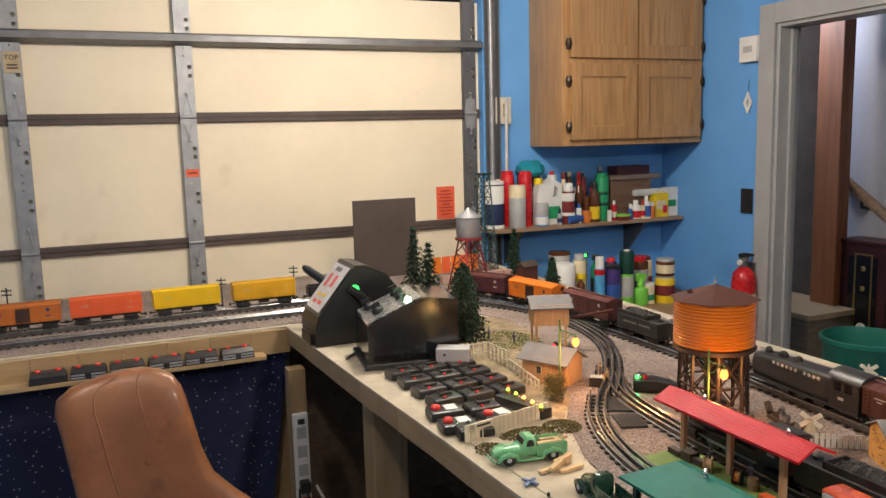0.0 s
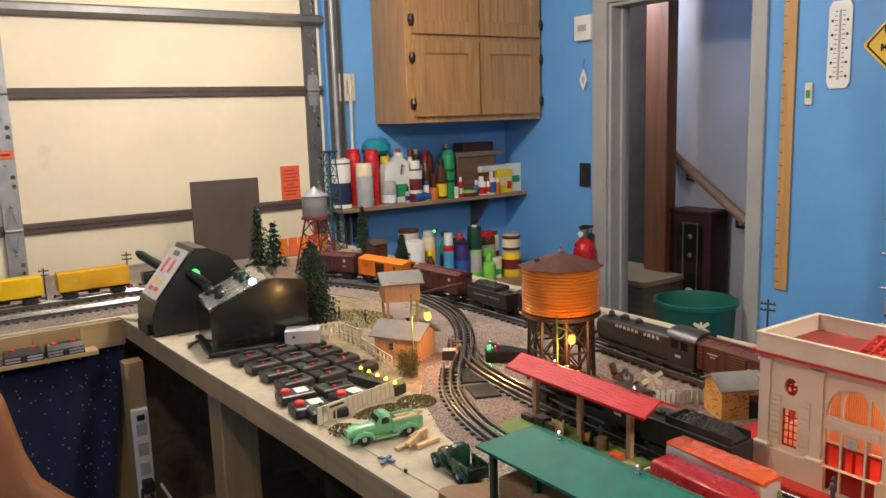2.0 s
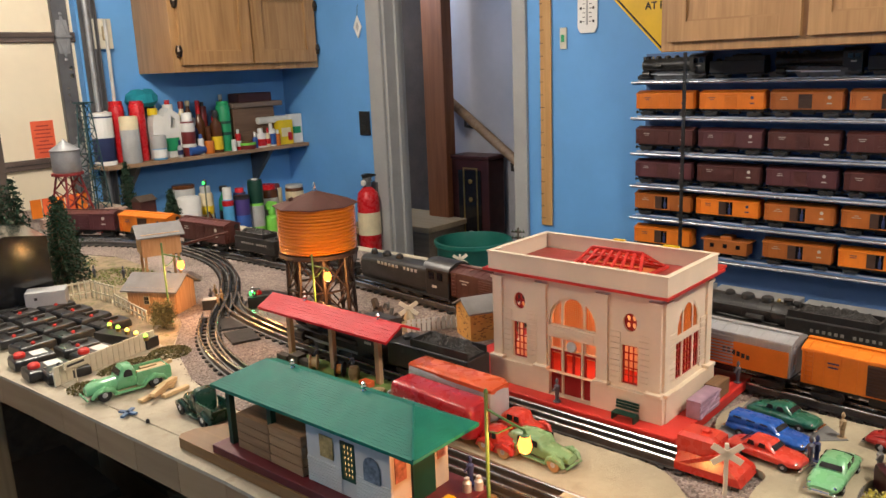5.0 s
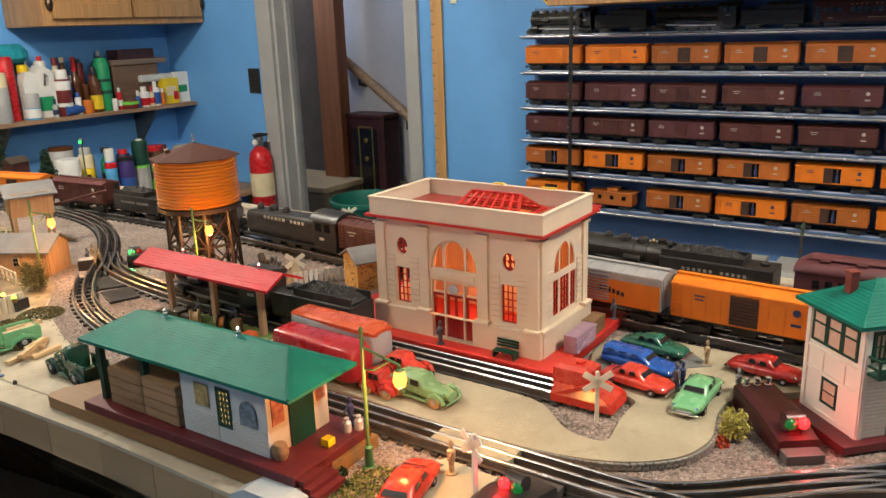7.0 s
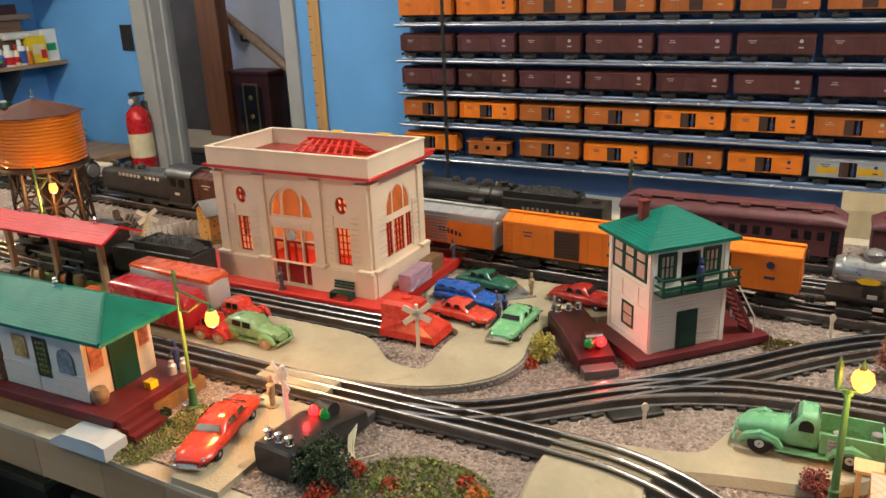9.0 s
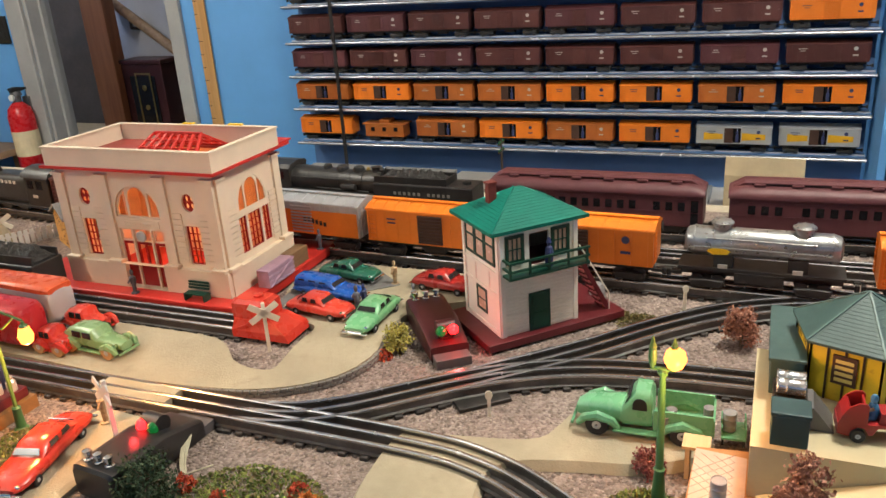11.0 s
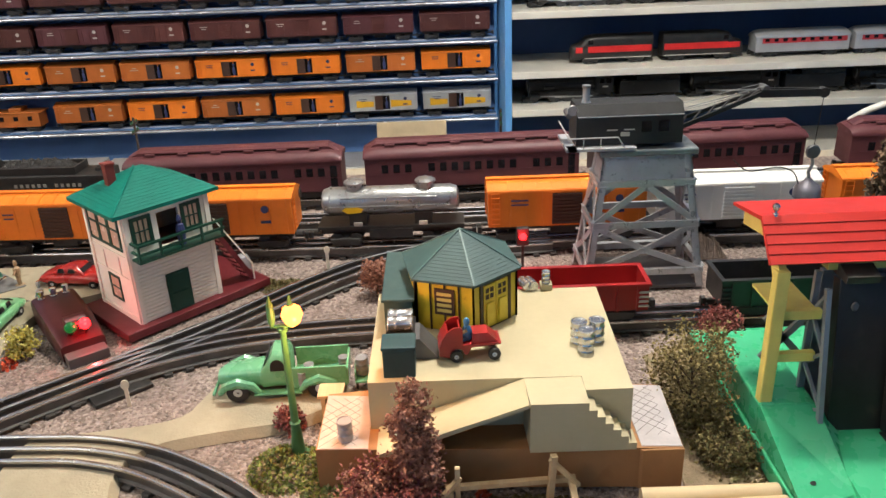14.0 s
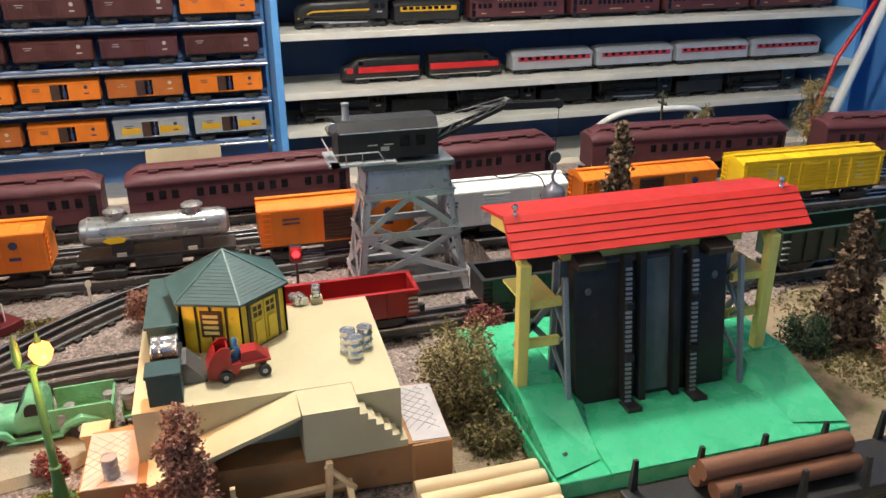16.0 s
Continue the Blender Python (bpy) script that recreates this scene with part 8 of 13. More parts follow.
fir(0.10, -1.30, GR, 0.20, 0.06, "slim brown conifer behind the loader roof", 9, island_mat("brown_needles_b", [(0.13, 0.085, 0.05), (0.18, 0.12, 0.07), (0.10, 0.065, 0.04)]))
bush(-0.30, -1.445, GR, 0.07, 0.07, RUST, "rounded reddish bush at the loader's edge", 10, leaves=1500)
bush(-0.20, -1.385, GR, 0.05, 0.04, MOSSD, "dark green bush beside the loader", 11, leaves=700)
bush(0.55, -1.72, GR, 0.06, 0.10, BRONZE, "brown bush behind the passenger cars", 12, leaves=800)
bush(0.50, -1.95, GR, 0.07, 0.15, BRONZE, "tall brown bush behind the passenger cars", 13, column=True, leaves=1000)
bush(-0.146, 1.050, GR, 0.045, 0.056, OLIVE, "olive brown bush at the fence corner", 14, leaves=900)
bush(-0.04, -0.272, GR, 0.03, 0.030, YEF, "yellow green bush at the road corner", 15, leaves=450)
flock("flowers", [(-0.062, -0.262, 0.012, 0.012, 0.012, 160)], GR, "red foam flowers at the road corner", 41, REDF)
bush(-0.372, -0.172, GR, 0.05, 0.045, MOSSD, "dark bush beside the black switch box", 16, leaves=700)
flock("flowers", [(-0.395, -0.182, 0.02, 0.016, 0.022, 320), (-0.345, -0.19, 0.012, 0.01, 0.018, 160), (-0.352, -0.235, 0.012, 0.012, 0.014, 150), (-0.32, -0.30, 0.012, 0.012, 0.012, 140)], GR, "red and rust foam flowers by the track", 42, REDF)
flock("flowers", [(-0.335, -0.318, 0.016, 0.013, 0.014, 240), (-0.375, -0.26, 0.010, 0.010, 0.012, 110)], GR, "orange foam flowers by the track", 43, ORF)
flock("flowers", [(-0.348, -0.275, 0.008, 0.008, 0.010, 60), (-0.40, -0.28, 0.01, 0.01, 0.010, 70), (-0.42, -0.24, 0.012, 0.012, 0.010, 80)], GR, "yellow foam flowers by the track", 44, YEF)
flock("grass", [(-0.345, -0.265, 0.055, 0.075, 0.010, 2600), (-0.42, -0.24, 0.05, 0.08, 0.010, 1800)], GR, "mottled green ground foam by the track", 45, MOSS)
flock("grass", [(-0.385, 0.045, 0.05, 0.032, 0.006, 1600), (-0.33, 0.03, 0.03, 0.035, 0.006, 800)], GR, "mossy green ground foam by the lamp post", 46, MOSS, 0.0022)
flock("grass", [(-0.345, 0.075, 0.012, 0.008, 0.012, 160), (-0.36, 0.055, 0.01, 0.01, 0.008, 120)], GR, "dark clumps of foam by the freight station", 47, MOSSD)
flock("grass", [(-0.255, -0.605, 0.035, 0.035, 0.010, 1500), (-0.29, -0.65, 0.035, 0.03, 0.008, 1100), (-0.25, -0.60, 0.014, 0.014, 0.02, 500)], GR, "green foam round the lamp post", 48, MOSS)
flock("grass", [(-0.33, -0.80, 0.03, 0.10, 0.008, 1600), (-0.22, -1.0, 0.10, 0.045, 0.008, 1500), (-0.25, -1.42, 0.08, 0.05, 0.008, 1500), (-0.15, -1.5, 0.1, 0.1, 0.008, 1500)], GR, "olive ground foam round the log loader", 49, OLIVE)
flock("grass", [(0.105, -0.545, 0.03, 0.03, 0.008, 600), (0.12, -0.505, 0.02, 0.04, 0.006, 400)], GR, "olive and yellow foam beside the tower", 50, OLIVE)
flock("grass", [(-0.40, 0.86, 0.03, 0.035, 0.006, 500), (-0.30, 0.90, 0.06, 0.03, 0.008, 900), (-0.22, 0.90, 0.04, 0.04, 0.010, 900)], GR, "olive foam along the white fence", 51, OLIVE)
flock("grass", [(0.02, 1.55, 0.08, 0.12, 0.006, 1500), (-0.05, 1.8, 0.12, 0.1, 0.006, 1200)], GR, "dull green foam behind the sheds", 52, MOSS)
for i, (x, y, h, w) in enumerate(((-0.102, 1.612, 0.225, 0.135), (-0.05, 1.70, 0.20, 0.11), (-0.105, 1.86, 0.255, 0.10), (0.06, 2.0, 0.14, 0.09), (-0.10, 2.0, 0.29, 0.095), (0.52, 2.45, 0.20, 0.06), (0.58, 2.25, 0.10, 0.05))):
    fir(x, y, GR, h, w, "dark green model fir tree" if i < 5 else "small dark fir tree near the bottles", 60 + i)
flock("flowers", [(-0.30, -0.775, 0.006, 0.006, 0.008, 60)], GR, "tuft of red foam flowers", 53, REDF)


# ---- vehicles: local x forwards ----
TYRE = mat("tyre_rubber", (0.02, 0.018, 0.018), 0.8, 0, 0.2, 60)
TANTYRE = mat("tan_rubber", (0.40, 0.24, 0.11), 0.8, 0, 0.1, 60)
CARGLASS = mat("car_window", (0.02, 0.02, 0.022), 0.2)
WH = {}


def car_wheel(r, w, tyre):
    key = (r, w, tyre.name)
    if key not in WH:
        WH[key] = (finish(lathe(B(), [(r * 0.5, -w / 2), (r * 0.95, -w / 2), (r, -w / 4), (r, w / 4), (r * 0.95, w / 2), (r * 0.5, w / 2)], 16), "tyre", tyre, True), finish(lathe(B(), [(r * 0.52, -w * 0.42), (r * 0.52, w * 0.42), (r * 0.2, w * 0.62), (r * 0.1, w * 0.5)], 12), "hub", SILVER, True))
    return WH[key]


def wheels(parent, xs, hw, r, w=0.004, tyre=None):
    ty, hb = car_wheel(r, w, tyre or TYRE)
    for x in xs:
        for s in (-1, 1):
            t = piece("wheel", ty, parent, pose(x, s * hw, r, -90 if s > 0 else 90, 0, 0))
            piece("hub", hb, t, pose(0, 0, 0))


def paint(name, c):
    return mat(name, c, 0.28, 0, 0.06, 20, 0.02, 200, coat=0.35)


def sedan(label, x, y, rz, material, L=0.105, W=0.038, style="notch", z=ROAD, tyre=None, name="toy_car"):
    c = thing(name, x, y, z, rz, label, "car", "toy cars")
    c.matrix_basis = c.matrix_basis @ Matrix.Diagonal((1, 1, 0.88, 1))
    k = L / 0.105
    zb, zh = 0.005, 0.0175
    body = [oval(-L / 2, W * 0.30, zb + 0.003, 0.0125, 2.8), oval(-L / 2 + 0.003, W * 0.42, zb + 0.001, 0.0160, 3.0), oval(-L * 0.40, W * 0.48, zb, 0.0190, 3.0), oval(-L * 0.25, W * 0.5, zb - 0.001, 0.0212, 3.2), oval(0.0, W * 0.485, zb - 0.001, 0.0218, 3.4), oval(L * 0.22, W * 0.5, zb - 0.001, 0.0215, 3.2), oval(L * 0.38, W * 0.48, zb, 0.0200, 2.8), oval(L * 0.46, W * 0.42, zb + 0.001, 0.0175, 2.6), oval(L / 2 - 0.001, W * 0.32, zb + 0.003, 0.0145, 2.6)]
    part("body", loft(B(), body), material, c, smooth=True)
    top = 0.0335 * (1 if k > 0.9 else 0.95)
    if style == "fast":
        cabin = [(-L * 0.44, 0.30, 0.015), (-L * 0.34, 0.37, 0.0205), (-L * 0.2, 0.40, 0.0265), (-L * 0.04, 0.40, top), (L * 0.08, 0.40, top), (L * 0.16, 0.41, 0.0225), (L * 0.19, 0.40, 0.0175)]
    elif style == "wagon":
        cabin = [(-L * 0.46, 0.42, 0.0185), (-L * 0.44, 0.42, top - 0.001), (-L * 0.2, 0.42, top), (L * 0.08, 0.42, top), (L * 0.16, 0.43, 0.0225), (L * 0.20, 0.42, 0.018)]
    else:
        cabin = [(-L * 0.31, 0.40, 0.0178), (-L * 0.24, 0.41, 0.0245), (-L * 0.16, 0.41, top - 0.0005), (-L * 0.02, 0.41, top), (L * 0.07, 0.41, top - 0.0005), (L * 0.14, 0.42, 0.0235), (L * 0.19, 0.42, 0.0178)]
    part("cabin", loft(B(), [oval(a, W * b * 0.98, 0.0145, h + (0.0025 if h < 0.024 else 0), 2.7) for a, b, h in cabin]), material, c, smooth=True)
    for s in (-1, 1):
        gl = [(-L * 0.20, -L * 0.075), (-L * 0.055, L * 0.075)]
        if style == "wagon":
            gl = [(-L * 0.41, -L * 0.26), (-L * 0.24, -L * 0.09), (-L * 0.07, L * 0.07)]
        for a, b in gl:
            part("side_window", prism(B(), [(a + 0.001, 0.0228), (b - 0.001, 0.0228), (b - 0.003, top - 0.0042), (a + 0.003, top - 0.0042)], 0.0012, pose(0, s * (W * 0.392) + (0.0012 if s > 0 else 0.0), 0, s * 2) @ MY), CARGLASS, c)
        part("headlight", lathe(B(), [(0.0028, 0), (0.0028, 0.0016), (0.001, 0.0024)], 10), CHROME, c, m=pose(L / 2 - 0.006, s * W * 0.34, 0.0140, 0, 90, 0))
    part("windscreen", prism(B(), [(-W * 0.33, 0.0), (W * 0.33, 0.0), (W * 0.29, 0.0072), (-W * 0.29, 0.0072)], 0.001, pose(L * 0.168, 0, 0.0232, 0, -46, 0) @ MX), CARGLASS, c)
    if style != "fast":
        part("rear_window", prism(B(), [(-W * 0.32, 0.0), (W * 0.32, 0.0), (W * 0.28, 0.007), (-W * 0.28, 0.007)], 0.001, pose(-L * (0.295 if style == "notch" else 0.462), 0, 0.0235, 0, 44 if style == "notch" else 6, 0) @ MX), CARGLASS, c)
    for s in (-1, 1):
        part("bumper", loft(B(), [oval(s * (L / 2 + 0.0008) - 0.0014, W * 0.47, 0.0055, 0.009, 4), oval(s * (L / 2 + 0.0008) + 0.0014, W * 0.44, 0.0058, 0.0086, 4)]), CHROME, c)
    part("grille", box(B(), L / 2 - 0.002, -W * 0.24, 0.0085, L / 2 + 0.0004, W * 0.24, 0.0115), CHROME, c)
    wheels(c, (-L * 0.28, L * 0.30), W * 0.45, 0.0062, 0.0035, tyre)
    return c


MINT = paint("mint_green_paint", (0.16, 0.42, 0.20))
LEAFG = paint("leaf_green_paint", (0.19, 0.33, 0.15))
FOREST = paint("forest_green_paint", (0.015, 0.12, 0.075))
DKTRUCK = paint("dark_green_truck_paint", (0.012, 0.05, 0.03))
CARRED = paint("car_red_paint", (0.52, 0.035, 0.02))
TOYRED = paint("toy_red_paint", (0.60, 0.05, 0.03))
TOYBLUE = paint("toy_blue_paint", (0.01, 0.09, 0.40))
AQUA = paint("aqua_green_paint", (0.14, 0.38, 0.20))
sedan("glossy red toy sedan with chrome bumpers", -0.355, -0.022, 195, CARRED, 0.136, 0.044, "notch", ROAD - 0.0055)
sedan("mint green toy sedan in the car park", 0.012, -0.213, 180, MINT, 0.108, 0.04)
sedan("bright red toy sedan in the car park", 0.014, -0.132, 262, TOYRED, 0.100, 0.038)
sedan("bright blue toy station wagon in the car park", 0.068, -0.116, 262, TOYBLUE, 0.112, 0.04, "wagon")
sedan("dark green fastback toy car in the car park", 0.134, -0.113, 262, FOREST, 0.100, 0.037, "fast")
sedan("deep red fastback toy coupe on the sand road", 0.130, -0.268, 262, paint("deep_red_paint", (0.36, 0.02, 0.018)), 0.098, 0.038, "fast")


def old_car(label, x, y, rz, material, L=0.088, W=0.036, z=ROAD):
    """A thirties sedan with separate wings and tan wheels."""
    c = thing("toy_car", x, y, z, rz, label, "car", "toy cars")
    part("body", loft(B(), [oval(-L * 0.48, W * 0.30, 0.008, 0.018, 3), oval(-L * 0.42, W * 0.37, 0.006, 0.026, 3.4), oval(-L * 0.30, W * 0.40, 0.006, 0.0325, 3.6), oval(-L * 0.1, W * 0.41, 0.006, 0.0345, 3.8), oval(L * 0.05, W * 0.41, 0.006, 0.0335, 3.8), oval(L * 0.12, W * 0.40, 0.006, 0.023, 3.6), oval(L * 0.30, W * 0.30, 0.007, 0.0215, 3), oval(L * 0.46, W * 0.22, 0.008, 0.019, 2.6)]), material, c, smooth=True)
    for s in (-1, 1):
        for a, n in ((L * 0.32, "front_wing"), (-L * 0.28, "rear_wing")):
            part(n, tube(B(), [(a - 0.014, s * W * 0.40, 0.006), (a - 0.009, s * W * 0.42, 0.013), (a, s * W * 0.43, 0.0165), (a + 0.009, s * W * 0.42, 0.013), (a + 0.013, s * W * 0.40, 0.007)], [0.003, 0.0045, 0.005, 0.0045, 0.003], 8), material, c, smooth=True)
        part("running_board", box(B(), -L * 0.16, s * W * 0.42 - 0.003, 0.005, L * 0.2, s * W * 0.42 + 0.003, 0.0065), material, c)
        for a, b in ((-L * 0.24, -L * 0.10), (-L * 0.07, L * 0.06)):
            part("side_window", prism(B(), [(a, 0.022), (b, 0.022), (b, 0.030), (a + 0.001, 0.030)], 0.0012, at(0, s * W * 0.405 + (0.0010 if s > 0 else 0.0003), 0) @ MY), CARGLASS, c)
        part("headlight", lathe(B(), [(0.001, 0), (0.0025, 0.003), (0.0025, 0.004)], 8), material, c, m=pose(L * 0.38, s * W * 0.30, 0.018, 0, 90, 0))
    part("bumper", box(B(), L * 0.47, -W * 0.4, 0.006, L * 0.49, W * 0.4, 0.009, bev=0.0008), material, c)
    wheels(c, (-L * 0.28, L * 0.32), W * 0.46, 0.0095, 0.005, TANTYRE)
    return c


old_car("leaf green thirties toy sedan with tan wheels", -0.154, 0.096, 266, LEAFG, 0.108, 0.041)


def pickup(label, x, y, rz, material, L=0.125, W=0.046, z=GR, boxed=False):
    """An old toy truck with rounded wings and a low-sided bed."""
    c = thing("toy_truck", x, y, z, rz, label, "truck", "toy trucks")
    part("hood", loft(B(), [oval(L * 0.10, W * 0.36, 0.008, 0.031, 3.2), oval(L * 0.24, W * 0.31, 0.008, 0.0300, 3), oval(L * 0.40, W * 0.25, 0.008, 0.0275, 2.8), oval(L * 0.46, W * 0.19, 0.009, 0.023, 2.6)]), material, c, smooth=True)
    part("cab", loft(B(), [oval(-L * 0.08, W * 0.35, 0.008, 0.042, 4), oval(-L * 0.06, W * 0.385, 0.008, 0.0475, 4), oval(L * 0.04, W * 0.385, 0.008, 0.048, 4), oval(L * 0.085, W * 0.38, 0.008, 0.039, 4), oval(L * 0.13, W * 0.37, 0.008, 0.030, 4)]), material, c, smooth=True)
    for s in (-1, 1):
        part("side_window", prism(B(), arch(-L * 0.045, 0.0305, L * 0.055, 0.0425, 6), 0.0014, at(0, s * W * 0.39 + (0.0010 if s > 0 else 0.0004), 0) @ MY), CARGLASS, c)
        for a, n in ((L * 0.30, "front_wing"), (-L * 0.29, "rear_wing")):
            part(n, tube(B(), [(a - 0.021, s * W * 0.42, 0.007), (a - 0.014, s * W * 0.44, 0.016), (a, s * W * 0.455, 0.021), (a + 0.013, s * W * 0.44, 0.016), (a + 0.019, s * W * 0.40, 0.008)], [0.0028, 0.0045, 0.0052, 0.0045, 0.0028], 8), material, c, smooth=True)
        part("running_board", box(B(), -L * 0.16, s * W * 0.42 - 0.0045, 0.0062, L * 0.19, s * W * 0.42 + 0.0045, 0.0082, bev=0.0006), material, c)
        part("bed_side", box(B(), -L * 0.49, s * W * 0.40 - 0.0012, 0.012, -L * 0.09, s * W * 0.40 + 0.0012, 0.033, bev=0.0006), material, c)
    part("windscreen", prism(B(), rect(-W * 0.3, 0, W * 0.3, 0.010), 0.001, pose(L * 0.105, 0, 0.0335, 0, -26, 0) @ MX), CARGLASS, c)
    part("bed", box(B(), -L * 0.49, -W * 0.40, 0.010, -L * 0.09, W * 0.40, 0.013), material, c)
    part("tailgate", box(B(), -L * 0.50, -W * 0.40, 0.012, -L * 0.485, W * 0.40, 0.029), material, c)
    part("bumper", box(B(), L * 0.475, -W * 0.42, 0.006, L * 0.495, W * 0.42, 0.0095, bev=0.001), material, c)
    wheels(c, (-L * 0.29, L * 0.30), W * 0.46, 0.0115, 0.006, None)
    return c


KEG = mat("grey_keg", (0.35, 0.35, 0.36), 0.4, 0.6, 0.15, 60)


def keg(x, y, z, k=1.0, material=None, label="small silver grey metal drum", name="drum"):
    prof = [(0.0068, 0), (0.0074, 0.001), (0.007, 0.0018), (0.007, 0.006), (0.0076, 0.007), (0.007, 0.008), (0.007, 0.013), (0.0076, 0.014), (0.007, 0.015), (0.007, 0.0195), (0.0074, 0.0205), (0.0068, 0.021), (0.006, 0.0202)]
    return solid(name, lathe(B(), [(r * k, h * k) for r, h in prof], 16, x, y, z), material or KEG, label, "drum", "metal drums", smooth=True)


pickup("aqua green toy pickup loaded with drums", -0.138, -0.584, 92, AQUA, 0.135, 0.05, ROAD)
for x, y in ((-0.155, -0.607), (-0.142, -0.612), (-0.152, -0.632), (-0.13, -0.645)):
    keg(x, y, ROAD + 0.0125, 0.72)
keg(-0.138, -0.664, ROAD + 0.012, 0.9)
crt = thing("cart", -0.136, -0.668, ROAD - 0.001, 4, "small green railed luggage cart", "cart")
part("deck", bx(0, 0, 0.0105, 0.03, 0.022, 0.002), AQUA, crt)
for s in (-1, 1):
    for k in range(4):
        part("rail_post", bx(-0.013 + k * 0.0085, s * 0.0105, 0.016, 0.0012, 0.0012, 0.012), AQUA, crt)
    part("rail", bx(0, s * 0.0105, 0.0215, 0.029, 0.0014, 0.0014), AQUA, crt)
wheels(crt, (-0.009, 0.009), 0.0095, 0.0048, 0.002)
pickup("mint green toy pickup hauling lumber", -0.362, 0.792, 172, MINT, 0.142, 0.05, GR + 0.0008)
LUM = wood("raw_lumber", (0.50, 0.33, 0.16), (0.62, 0.44, 0.24), "x", 25, 0.6, 10, 0.1, 0.12)
for i, (x, y, z, a, l) in enumerate(((-0.352, 0.727, 0.004, 12, 0.05), (-0.332, 0.735, 0.004, 30, 0.05), (-0.318, 0.742, 0.011, 22, 0.045), (-0.342, 0.724, 0.011, 35, 0.045), (-0.300, 0.752, 0.004, 50, 0.04), (-0.318, 0.712, 0.004, 8, 0.05), (-0.305, 0.80, 0.026, -8, 0.05), (-0.318, 0.786, 0.026, -6, 0.05), (-0.290, 0.795, 0.026, 6, 0.03))):
    solid("timber", bx(0, 0, 0, l, 0.009, 0.006, 0.0006), LUM, "short sawn pine timber block", "timber", "timber blocks", m=pose(x, y, GR + z, 0, 0, a))
wr = thing("toy_wrench", -0.408, 0.700, GR + 0.0008, 35, "small blue plastic toy aeroplane figure lying flat", "toy")
BLUEP = mat("dull_blue_plastic", (0.08, 0.14, 0.26), 0.5)
part("bar", bar(B(), (-0.018, 0, 0.002), (0.016, 0, 0.002), 0.006, 0.003), BLUEP, wr)
part("wing", bar(B(), (-0.004, -0.016, 0.002), (0.004, 0.016, 0.002), 0.006, 0.003), BLUEP, wr)
solid("screw", lathe(B(), [(0.003, 0), (0.003, 0.004), (0.0015, 0.006)], 8, -0.405, 0.645, GR), BLACK, "tiny dark screw on the table", "screw")
old = pickup("dark green old toy truck beside the freight station", -0.338, 0.592, 85, DKTRUCK, 0.12, 0.045, GR)
solid("ramp_block", prism(B(), [(0.150, G - 0.006), (0.062, G - 0.006), (0.062, -0.010), (0.080, -0.007), (0.128, -0.008), (0.150, -0.021)], 0.03, at(-0.437, 0, 0) @ MX), mat("pale_blue_paint", (0.40, 0.46, 0.50), 0.6, 0, 0.08, 40), "pale blue painted wooden wedge at the table edge", "wedge")


def trailer(label, x, y, rz, L, W, H, body, roof, z=ROAD):
    c = thing("toy_trailer", x, y, z, rz, label, "trailer", "toy trailers")
    part("body", loft(B(), [oval(-L / 2, W * 0.44, 0.012, H - 0.004, 7), oval(-L / 2 + 0.004, W * 0.5, 0.010, H, 7), oval(L / 2 - 0.012, W * 0.5, 0.010, H, 6), oval(L / 2 - 0.003, W * 0.45, 0.012, H - 0.003, 4), oval(L / 2, W * 0.36, 0.014, H - 0.008, 3)]), body, c, smooth=True)
    if roof is not None:
        part("roof", loft(B(), [oval(-L / 2 + 0.001, W * 0.46, H - 0.010, H + 0.0015, 4), oval(L / 2 - 0.012, W * 0.51, H - 0.010, H + 0.0022, 4), oval(L / 2 - 0.001, W * 0.42, H - 0.010, H - 0.001, 3)]), roof, c, smooth=True)
    lt = B()
    for s in (-1, 1):
        for k in range(13):
            if k != 4:
                box(lt, -L * 0.32 + k * 0.0062, s * W * 0.5 - 0.0002, H * 0.62, -L * 0.32 + k * 0.0062 + 0.004, s * W * 0.5 + 0.0006, H * 0.62 + 0.006)
    part("lettering", lt, LETTER, c)
    wheels(c, (-L * 0.34, -L * 0.2), W * 0.42, 0.0095, 0.006)
    return c


trailer("glossy dark red toy freight trailer", -0.172, 0.255, 268, 0.155, 0.046, 0.062, paint("trailer_red", (0.33, 0.015, 0.02)), None)
trailer("orange roofed silver toy trailer", -0.112, 0.272, 268, 0.165, 0.046, 0.064, SILVER, paint("orange_roof_paint", (0.55, 0.09, 0.03)))
old_car("red toy tractor cab in front of a trailer", -0.112, 0.155, 268, TOYRED, 0.07, 0.036)
old_car("red toy lorry cab by the road", -0.170, 0.150, 268, paint("cab_red", (0.45, 0.03, 0.02)), 0.055, 0.034)

